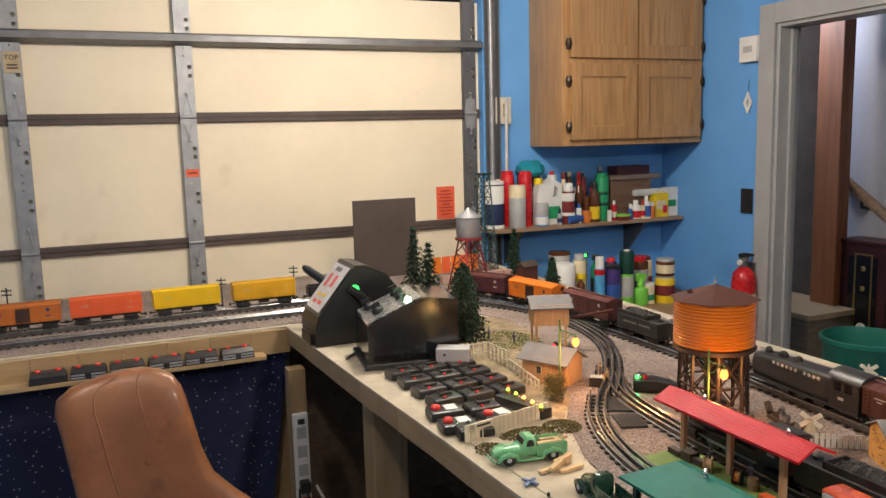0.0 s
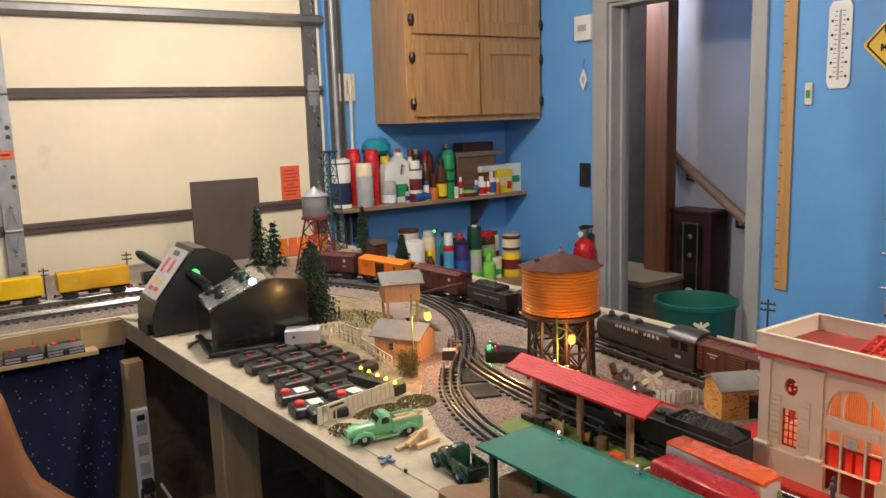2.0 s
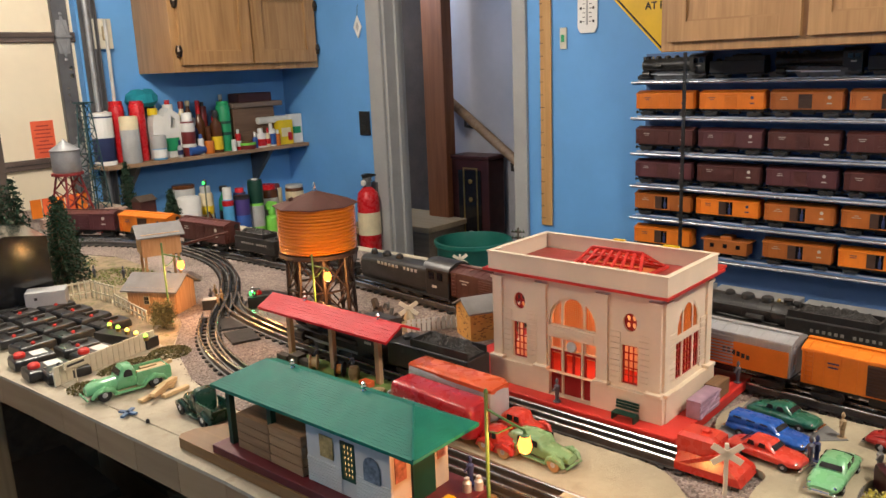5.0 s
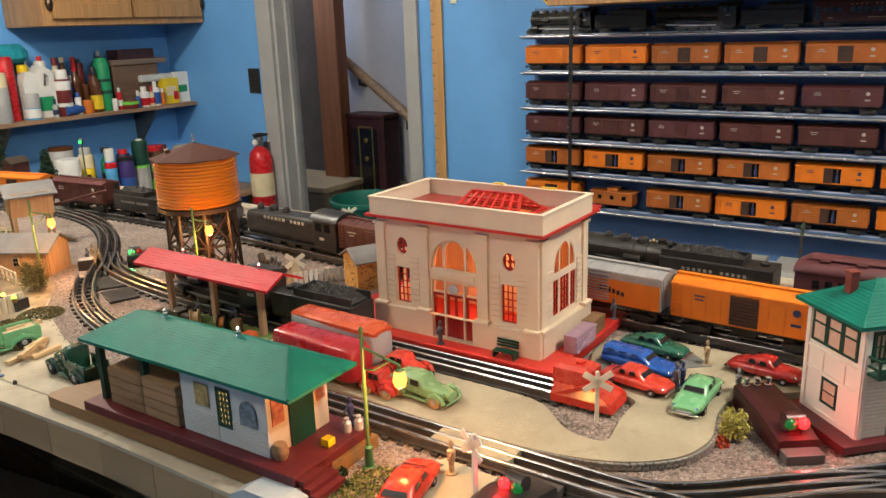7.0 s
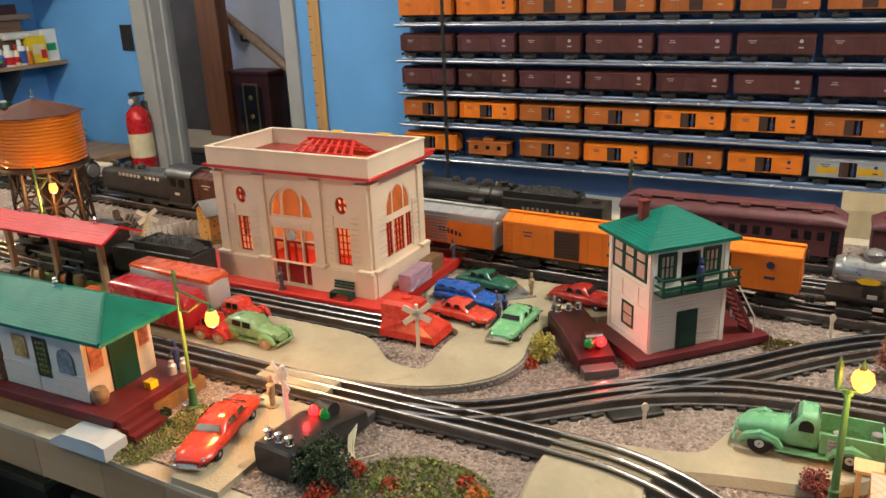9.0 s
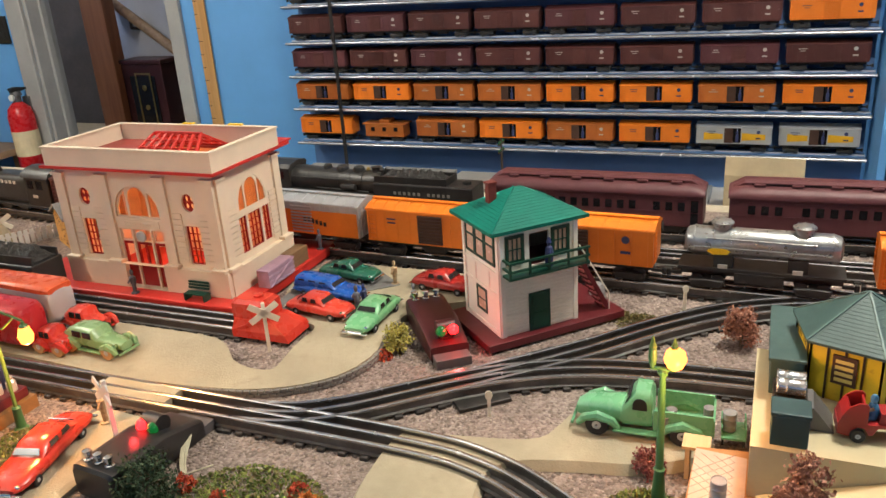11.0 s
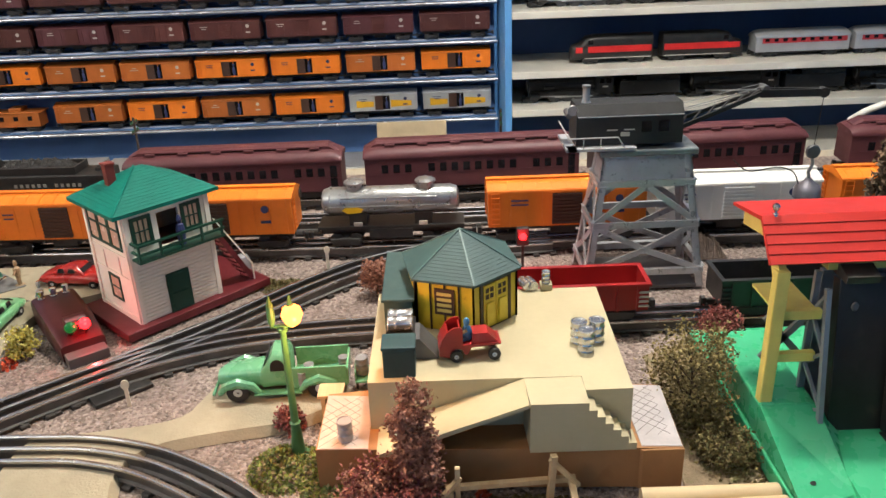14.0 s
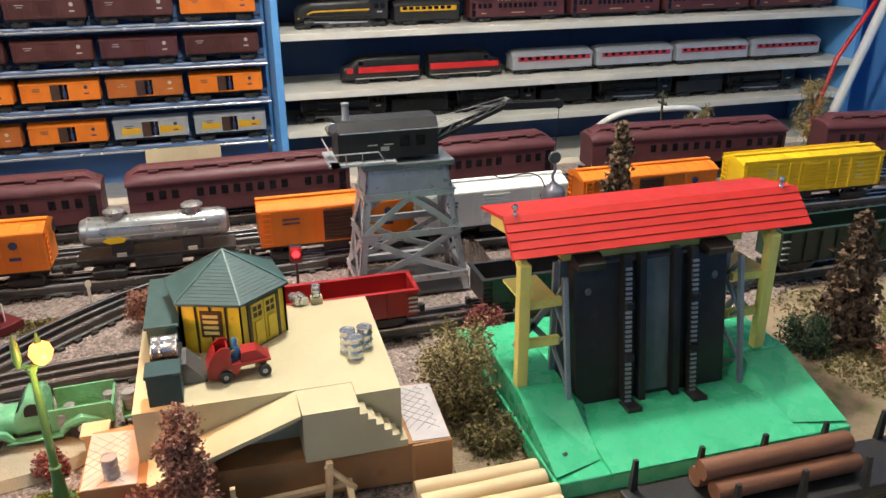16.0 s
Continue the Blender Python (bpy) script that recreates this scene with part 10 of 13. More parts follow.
# ---- sheds ----
SHW = wood("shed_boards", (0.40, 0.20, 0.08), (0.56, 0.32, 0.15), "z", 30, 0.65)
SHR = mat("shed_roof_grey", (0.17, 0.165, 0.16), 0.8, 0, 0.15, 30, 0.3, 300)


def shed(x, y, rz, lx, ly, h, pitch, z, label, legs=0.0, chute=False, window=True):
    c = thing("shed", x, y, z, rz, label, "shed", "wooden sheds")
    for s in (-1, 1):
        part("wall", box(B(), -lx / 2, s * ly / 2 - 0.002, legs, lx / 2, s * ly / 2 + 0.002, legs + h), SHW, c)
        part("gable", prism(B(), [(-ly / 2 + 0.002, legs), (ly / 2 - 0.002, legs), (ly / 2 - 0.002, legs + h), (0, legs + h + pitch), (-ly / 2 + 0.002, legs + h)], 0.004, at(s * lx / 2 - 0.002, 0, 0) @ MX), SHW, c)
        r_ = part("roof", prism(B(), [(0, legs + h + pitch + 0.002), (s * (ly / 2 + 0.012), legs + h - 0.006), (s * (ly / 2 + 0.012), legs + h - 0.009), (0, legs + h + pitch - 0.001)], lx + 0.024, at(-lx / 2 - 0.012, 0, 0) @ MX), SHR, c)
        for k in range(10):
            bx_ = -lx / 2 + k * lx / 9
            part("batten", box(B(), bx_ - 0.0006, s * (ly / 2 + 0.002) - 0.0006, legs, bx_ + 0.0006, s * (ly / 2 + 0.002) + 0.0006, legs + h), SHW, c)
        if legs:
            for q in (-1, 1):
                part("leg", box(B(), q * (lx / 2 - 0.006) - 0.003, s * (ly / 2 - 0.006) - 0.003, 0, q * (lx / 2 - 0.006) + 0.003, s * (ly / 2 - 0.006) + 0.003, legs), SHW, c)
    if window:
        w_ = part("window_frame", box(B(), -lx * 0.1 - 0.007, -ly / 2 - 0.0035, h * 0.35, -lx * 0.1 + 0.007, -ly / 2 - 0.0018, h * 0.35 + 0.02), CREAMP, c)
        for i in range(2):
            for j in range(2):
                part("pane", box(B(), -lx * 0.1 - 0.0055 + i * 0.0058, -ly / 2 - 0.004, h * 0.35 + 0.002 + j * 0.0085, -lx * 0.1 - 0.0005 + i * 0.0058, -ly / 2 - 0.0034, h * 0.35 + 0.0095 + j * 0.0085), WINDOW, w_)
    return c


shed(-0.071, 1.182, -62, 0.115, 0.078, 0.060, 0.022, GR, "small tan board shed with grey roof")
shed(0.070, 1.432, -20, 0.092, 0.088, 0.056, 0.018, GR, "tan board coal house on posts with grey roof", 0.072, window=False)
solid("chute", bar(B(), (0.115, 1.39, 0.064), (0.225, 1.35, 0.080), 0.012, 0.005), BRROOF, "red brown loading chute of the coal house", "chute")
yb = thing("brick_shack", 0.205, 0.478, GR, -28, "yellow stone toy shack with near-black slab for the shade inside the doorway", "shed")
YST = mat("yellow_stone", (0.46, 0.26, 0.07), 0.75, 0, 0.12, 60, 0.2, 300)
part("wall", box(B(), -0.04, -0.035, 0, 0.04, -0.031, 0.062), YST, yb)
part("wall", box(B(), -0.04, 0.031, 0, 0.04, 0.035, 0.062), YST, yb)
part("wall", box(B(), 0.036, -0.031, 0, 0.04, 0.031, 0.075), YST, yb)
part("wall", panel(B(), [(-0.031, 0), (0.031, 0), (0.031, 0.062), (0, 0.075), (-0.031, 0.062)], [], 0.004, at(-0.04, 0, 0) @ MX), YST, yb)
rs = random.Random(3)
DKST = mat("dark_stone_joint", (0.13, 0.07, 0.03), 0.8)
for k in range(70):
    u, v = rs.uniform(-0.036, 0.034), rs.uniform(0.004, 0.058)
    part("stone_mark", box(B(), u, -0.0355, v, u + rs.uniform(0.003, 0.006), -0.0349, v + 0.0014), DKST, yb)
for k in range(40):
    u, v = rs.uniform(-0.028, 0.026), rs.uniform(0.004, 0.056)
    part("stone_mark", box(B(), -0.0405, u, v, -0.0399, u + rs.uniform(0.003, 0.006), v + 0.0014), DKST, yb)
# near-black slab on the wall paints the unlit inside of the shack
part("door", box(B(), 0.012, -0.037, 0.001, 0.03, -0.0348, 0.045), WINDOW, yb, "near-black slab for the shade inside the doorway")
for s in (-1, 1):
    part("roof", prism(B(), [(0, 0.080), (s * 0.043, 0.058), (s * 0.043, 0.055), (0, 0.076)], 0.092, at(-0.046, 0, 0) @ MX), SHR, yb)
fe = thing("rail_fence", 0.19, 0.56, GR, -35, "grey white slatted toy fence by the stone shack", "fence")
for k in range(16):
    part("slat", bx(-0.075 + k * 0.010, 0, 0.013, 0.007, 0.002, 0.026), GREYWALL, fe)
part("rail", bx(0, 0.002, 0.018, 0.165, 0.002, 0.003), GREYWALL, fe)
for k in range(14):
    rs2 = random.Random(k)
    solid("scrap", tube(B(), [(0, 0, 0), (rs2.uniform(-0.03, 0.03), rs2.uniform(-0.03, 0.03), rs2.uniform(0.0, 0.02))], rs2.uniform(0.003, 0.008), 7), TELE if k % 2 else RAIL_SIDE, "dark metal scrap in a heap by the tower", "scrap", "scrap heap", m=pose(0.16 + rs2.uniform(-0.05, 0.06), 0.70 + rs2.uniform(-0.06, 0.07), GR + 0.006))

# ---- white fences and control boxes by the edge ----
FENCE = mat("ivory_fence", (0.62, 0.56, 0.42), 0.55, 0, 0.08, 40)


def fence(a, b, h, n, label):
    a, b = Vector(a), Vector(b)
    c = thing("picket_fence", 0, 0, GR, 0, label, "fence", "ivory fences")
    for k in range(n + 1):
        p = a.lerp(b, k / n)
        part("post", box(B(), p.x - 0.002, p.y - 0.002, 0, p.x + 0.002, p.y + 0.002, h, bev=0.0004), FENCE, c)
    for z in (h * 0.35, h * 0.9):
        part("rail", bar(B(), (a.x, a.y, z), (b.x, b.y, z), 0.0025, 0.004), FENCE, c)
    return c


def wall_fence(a, b, h, n, label):
    a, b = Vector(a), Vector(b)
    c = thing("board_fence", 0, 0, GR, 0, label, "fence", "ivory fences")
    for k in range(n):
        p, q = a.lerp(b, (k + 0.04) / n), a.lerp(b, (k + 0.96) / n)
        part("board", bar(B(), (p.x, p.y, h / 2), (q.x, q.y, h / 2), 0.003, h - 0.001 * (k % 3)), FENCE, c)
    return c


wall_fence((-0.43, 0.912), (-0.215, 0.962), 0.034, 18, "ivory board fence in front of the control boxes")
fence((-0.192, 1.43), (-0.123, 1.418), 0.045, 5, "ivory railed fence behind the control boxes")
fence((-0.123, 1.416), (-0.119, 1.312), 0.045, 5, "ivory railed fence towards the shed")
fence((-0.124, 1.30), (-0.148, 1.115), 0.028, 8, "low ivory fence beside the shed")
sgn = thing("sign_board", -0.395, 0.905, GR, 12, "tiny cream sign board on posts by the fence", "sign")
part("board", box(B(), -0.02, -0.002, 0.028, 0.022, 0.002, 0.040), FENCE, sgn)
part("post", box(B(), -0.001, -0.001, 0, 0.001, 0.001, 0.03), FENCE, sgn)
part("print_line", box(B(), -0.016, -0.0026, 0.032, 0.018, -0.0019, 0.036), INK, sgn)
gb = thing("grey_box", -0.235, 1.395, GR, -30, "pale grey metal relay box", "box")
part("box", bx(0, 0, 0.026, 0.085, 0.05, 0.05, 0.002), mat("pale_grey_metal", (0.42, 0.42, 0.42), 0.5, 0.2, 0.08, 30), gb)
part("slot", bx(-0.02, -0.0255, 0.036, 0.006, 0.002, 0.006), INK, gb)
REDB = mat("red_button", (0.62, 0.04, 0.03), 0.35)
BOX1 = None
rb_ = random.Random(12)


def control(x, y, rz, label, lever=False):
    c = thing("switch_control_box", x, y, GR, rz, label, "switch control", "switch control boxes")
    part("case", loft(B(), [oval(-0.036, 0.024, 0.0, 0.016, 7), oval(-0.033, 0.026, 0.0, 0.019, 7), oval(0.033, 0.026, 0.0, 0.019, 7), oval(0.036, 0.024, 0.0, 0.016, 7)]), BLACK, c, smooth=True)
    if lever:
        part("label_plate", bx(0.012, 0, 0.0195, 0.026, 0.03, 0.001), WHITE, c)
        part("button", lathe(B(), [(0.0105, 0.018), (0.0105, 0.024), (0.008, 0.027), (0.002, 0.028)], 14, -0.020), REDB, c, "large red push button", smooth=True)
    else:
        part("lever", bx(0.004, 0, 0.022, 0.030, 0.008, 0.006, 0.001), BLACK, c)
        for q in (-1, 1):
            part("lens", lathe(B(), [(0.0042, 0.018), (0.0042, 0.021), (0.002, 0.0235)], 10, -0.006, q * 0.016), REDB if q < 0 else BLACK, c, "small red lens" if q < 0 else "", smooth=True)
            part("screw", lathe(B(), [(0.0025, 0.018), (0.0025, 0.0205)], 8, -0.029, q * 0.016), CHROME, c)
    return c


for r_ in range(4):
    for c_ in range(3):
        control(-0.385 + c_ * 0.078 + r_ * 0.004, 1.375 - r_ * 0.078, 4 + rb_.uniform(-6, 6), "black switch control box with red lens")
for c_, (x, y, lv) in enumerate(((-0.405, 1.065, True), (-0.325, 1.052, False), (-0.412, 0.985, True), (-0.322, 0.99, True), (-0.395, 0.945, False))):
    control(x, y, rb_.uniform(-8, 8), "black control box with large red button and white label" if lv else "plain black switch control box at the edge", lv)
BULB_YG = mat("lit_lime_lens", (0.03, 0.05, 0.005), 0.3, emit=(0.45, 1.0, 0.08), power=3.0)
led = thing("indicator_row", 0, 0, 0, 0, "black strip with a row of lit green and amber lamps", "indicator")
part("strip", bar(B(), (-0.262, 1.09, GR + 0.01), (-0.222, 0.955, GR + 0.01), 0.03, 0.02), BLACK, led)
for k in range(5):
    f = k / 4
    p = Vector((-0.243, 1.085)).lerp(Vector((-0.236, 0.955)), f)
    part("lamp", lathe(B(), [(0.0042, 0), (0.0045, 0.004), (0.0025, 0.0075), (0.0008, 0.0085)], 10, p.x, p.y, GR + 0.024), BULB_Y if k in (2, 3) else BULB_YG, led, "lit amber lamp" if k in (3, 4) else "lit green lamp", smooth=True)
    part("socket", lathe(B(), [(0.005, 0), (0.005, 0.008)], 10, p.x, p.y, GR + 0.0185), BRASS, led)
point_lamp("indicator_light", -0.225, 1.0, GR + 0.055, 0.22, (1.0, 0.55, 0.18), 0.006)

# ---- transformers ----
PANELP = mat("printed_plate", (0.55, 0.53, 0.52), 0.4, 0.1, 0.1, 40)
zt = thing("train_transformer", -0.372, 1.83, GR, 0, "large black throttle transformer with rounded back and handle", "transformer")
z_pr = [(-0.13, 0.0), (0.135, 0.0), (0.135, 0.10), (0.12, 0.15), (0.085, 0.195), (0.03, 0.222), (-0.005, 0.225), (-0.12, 0.085), (-0.13, 0.06)]
part("case", prism(B(), z_pr, 0.16, at(0, 0.08, 0) @ MY), BLACK, zt)
fp = pose(-0.123, 0, 0.083, 0, 40.0, 0)
pl_ = part("face_plate", prism(B(), rect(-0.07, 0.01, 0.07, 0.165), 0.002, pose(-0.122, 0, 0.088, 0, 39.3, 0) @ Matrix(((0, 0, -1, 0), (1, 0, 0, 0), (0, 1, 0, 0), (0, 0, 0, 1)))), PANELP, zt, "pale printed control plate")
for (u, v, w, h_, m_) in ((-0.035, 0.03, 0.03, 0.012, REDB), (0.01, 0.028, 0.03, 0.012, REDB), (-0.03, 0.055, 0.028, 0.012, YELLOW), (0.012, 0.052, 0.026, 0.012, YELLOW), (-0.03, 0.09, 0.02, 0.04, REDB), (0.022, 0.085, 0.02, 0.045, REDB), (-0.02, 0.142, 0.05, 0.014, GALV_DARK)):
    part("print_block", prism(B(), rect(u, v, u + w, v + h_), 0.001, pose(-0.1235, 0, 0.089, 0, 39.3, 0) @ Matrix(((0, 0, -1, 0), (1, 0, 0, 0), (0, 1, 0, 0), (0, 0, 0, 1)))), m_, pl_)
part("handle", tube(B(), [(-0.02, 0.085, 0.13), (-0.05, 0.115, 0.155), (-0.085, 0.175, 0.185), (-0.09, 0.19, 0.19)], [0.014, 0.014, 0.013, 0.008], 12), BLACK, zt, smooth=True)
part("handle", tube(B(), [(0.03, -0.082, 0.10), (0.0, -0.098, 0.14), (-0.03, -0.10, 0.165)], [0.016, 0.013, 0.009], 12), BLACK, zt, smooth=True)
part("lamp", prism(B(), arch(-0.013, 0, 0.013, 0.014, 8), 0.002, at(-0.01, -0.0805, 0.155) @ MY), BULB_G, zt, "lit green indicator")
part("foot", box(B(), -0.14, -0.05, 0.0, -0.13, 0.05, 0.03), BLACK, zt)
kt = thing("train_transformer", -0.312, 1.545, GR, -8, "glossy black transformer with knobs and green lamp", "transformer")
k_pr = [(-0.115, 0.0), (0.125, 0.0), (0.125, 0.165), (0.05, 0.176), (0.035, 0.176), (-0.115, 0.112)]
part("case", prism(B(), k_pr, 0.19, at(0, 0.095, 0) @ MY), mat("black_bakelite", (0.010, 0.010, 0.011), 0.16, 0, 0.2, 20, coat=0.5), kt)
part("base_lip", box(B(), -0.125, -0.102, 0.0, 0.13, 0.1, 0.012, bev=0.002), BLACK, kt)
tilt = pose(-0.114, 0, 0.114, 0, -23.1, 0)
pp_ = part("top_plate", box(B(), 0.004, -0.086, 0.0, 0.158, 0.086, 0.003), mat("brushed_plate", (0.42, 0.42, 0.42), 0.28, 0.8, 0.1, 30), kt, "brushed metal control plate", m=tilt)
part("edge_trim", box(B(), 0.0, -0.096, -0.001, 0.004, 0.096, 0.006), CHROME, kt, m=tilt)
for (x, y, k) in ((0.035, 0.045, 1), (0.045, -0.03, 1), (0.115, 0.05, 0.9), (0.118, 0.0, 0.9)):
    kn = part("knob", lathe(B(), [(0.017 * k, 0.003), (0.016 * k, 0.012), (0.011 * k, 0.016), (0.009 * k, 0.022), (0.002, 0.023)], 16, x, y), BLACK, pp_, smooth=True)
    part("grip", bx(x, y, 0.022, 0.026 * k, 0.006, 0.014, 0.001), BLACK, kn)
part("lamp", lathe(B(), [(0.009, 0.003), (0.008, 0.008), (0.003, 0.012)], 12, 0.125, -0.06), mat("green_bulb", (0.5, 1, 0.6), 0.3, emit=(0.35, 1.0, 0.45), power=30), pp_, "glowing green bulb", smooth=True)
part("sticker", box(B(), 0.10, -0.02, 0.003, 0.14, 0.03, 0.004), YELLOW, kt, "yellow label", m=pose(-0.03, 0.0, 0.162, 0, 8, 0))
point_lamp("transformer_light", -0.20, 1.46, GR + 0.20, 0.05, (0.25, 1.0, 0.4), 0.006)
wire = B()
tube(wire, [Vector(p) for p in spline([(-0.40, 1.62, GR + 0.01), (-0.455, 1.60, GR - 0.0), (-0.478, 1.55, GR - 0.03), (-0.472, 1.50, GR - 0.02), (-0.43, 1.46, GR + 0.004), (-0.38, 1.43, GR + 0.004), (-0.30, 1.40, GR + 0.02)], 0.012)], 0.0035, 7)
solid("cable", wire, BLACK, "black power cable looping over the table edge", "cable", smooth=True)
solid("brown_panel", box(B(), -0.072, 2.745, GR, 0.205, 2.757, 0.306), mat("dark_brown_board", (0.065, 0.047, 0.038), 0.6, 0, 0.12, 10), "dark brown upright board before the garage door", "board")

# ---- far corner pieces ----
RTR = mat("red_truss_paint", (0.20, 0.02, 0.02), 0.5, 0, 0.15, 30)
gw = thing("tank_on_tower", 0.205, 2.22, GR, 10, "grey toy water tank on a red lattice tower", "water tower")
part("tank", lathe(B(), [(0.042, 0.215), (0.045, 0.22), (0.045, 0.285), (0.047, 0.286), (0.048, 0.289), (0.006, 0.318), (0.002, 0.325)], 24), GALV, gw, smooth=True)
part("rim", lathe(B(), [(0.05, 0.206), (0.05, 0.214), (0.03, 0.215)], 24), RTR, gw)
for i in range(4):
    a, b = math.pi / 4 + i * math.pi / 2, math.pi / 4 + (i + 1) * math.pi / 2
    part("leg", bar(B(), (0.085 * math.cos(a), 0.085 * math.sin(a), 0), (0.035 * math.cos(a), 0.035 * math.sin(a), 0.21), 0.006), RTR, gw)
    for k in range(4):
        z0_, z1_ = k * 0.052, (k + 1) * 0.052
        r0_, r1_ = 0.085 - 0.05 * z0_ / 0.21, 0.085 - 0.05 * z1_ / 0.21
        part("brace", bar(bar(B(), (r0_ * math.cos(a), r0_ * math.sin(a), z0_), (r1_ * math.cos(b), r1_ * math.sin(b), z1_), 0.003), (r0_ * math.cos(b), r0_ * math.sin(b), z0_), (r1_ * math.cos(a), r1_ * math.sin(a), z1_), 0.003), RTR, gw)
TEAL = mat("dark_teal_paint", (0.015, 0.05, 0.055), 0.5, 0, 0.15, 30)
dk = thing("lattice_tower", 0.462, 2.60, GR, 15, "slim dark teal toy lattice derrick tower", "tower")
for i in range(4):
    a, b = math.pi / 4 + i * math.pi / 2, math.pi / 4 + (i + 1) * math.pi / 2
    part("leg", bar(B(), (0.055 * math.cos(a), 0.055 * math.sin(a), 0), (0.022 * math.cos(a), 0.022 * math.sin(a), 0.42), 0.005), TEAL, dk)
    for k in range(9):
        z0_, z1_ = k * 0.0466, (k + 1) * 0.0466
        r0_, r1_ = 0.055 - 0.033 * z0_ / 0.42, 0.055 - 0.033 * z1_ / 0.42
        part("brace", bar(bar(B(), (r0_ * math.cos(a), r0_ * math.sin(a), z0_), (r1_ * math.cos(b), r1_ * math.sin(b), z1_), 0.0025), (r1_ * math.cos(a), r1_ * math.sin(a), z1_), (r1_ * math.cos(b), r1_ * math.sin(b), z1_), 0.0025), TEAL, dk)
part("platform", bx(0, 0, 0.425, 0.05, 0.05, 0.006), TEAL, dk)
of = thing("orange_fence", 0.33, 2.62, GR, 5, "row of bright orange toy fence panels", "fence")
for k in range(5):
    part("panel", bx(-0.09 + k * 0.045, 0, 0.05, 0.040, 0.004, 0.07, 0.001), CORAL if k % 2 else ORANGE, of)
rk = thing("low_wall", 0.40, 2.45, GR, 0, "pinkish stone toy wall behind the main line", "wall")
for k in range(9):
    part("stone", bx(-0.19 + k * 0.046, 0, 0.018 + 0.002 * (k % 2), 0.044, 0.03, 0.036, 0.003), mat("pink_stone", (0.42, 0.28, 0.22), 0.8, 0, 0.15, 40) if "pink_stone" not in bpy.data.materials else bpy.data.materials["pink_stone"], rk)
hs_ = thing("toy_cabin", 0.53, 2.36, GR, 10, "tiny dark red toy cabin near the corner", "toy house")
part("wall", bx(0, 0, 0.03, 0.07, 0.05, 0.06, 0.001), BROWN, hs_)
part("roof", prism(B(), [(-0.03, 0.06), (0.03, 0.06), (0, 0.08)], 0.08, at(-0.04, 0, 0) @ MX), TELE, hs_)

# ---- gantry crane ----
CRG = mat("crane_grey_paint", (0.50, 0.51, 0.525), 0.30, 0.35, 0.12, 30, 0.04, 300, dirt=(0.22, 0.22, 0.22), dirt_at=0.66)
gc = thing("gantry_crane", 0, 0, 0, 0, "grey riveted gantry tower with a black crane cab on top", "crane")
CABB = mat("cab_black", (0.024, 0.024, 0.024), 0.5, 0, 0.2, 30, 0.04, 300, spec=0.3)
CTOP, CBOT = [(0.082, -0.944), (0.130, -0.944), (0.130, -1.049), (0.082, -1.049)], [(0.062, -0.922), (0.150, -0.922), (0.150, -1.071), (0.062, -1.071)]


def crane_at(k, z):
    f = (z - G) / (0.146 - G)
    (x0, y0), (x1, y1) = CBOT[k % 4], CTOP[k % 4]
    return Vector((x0 + (x1 - x0) * f, y0 + (y1 - y0) * f, z))


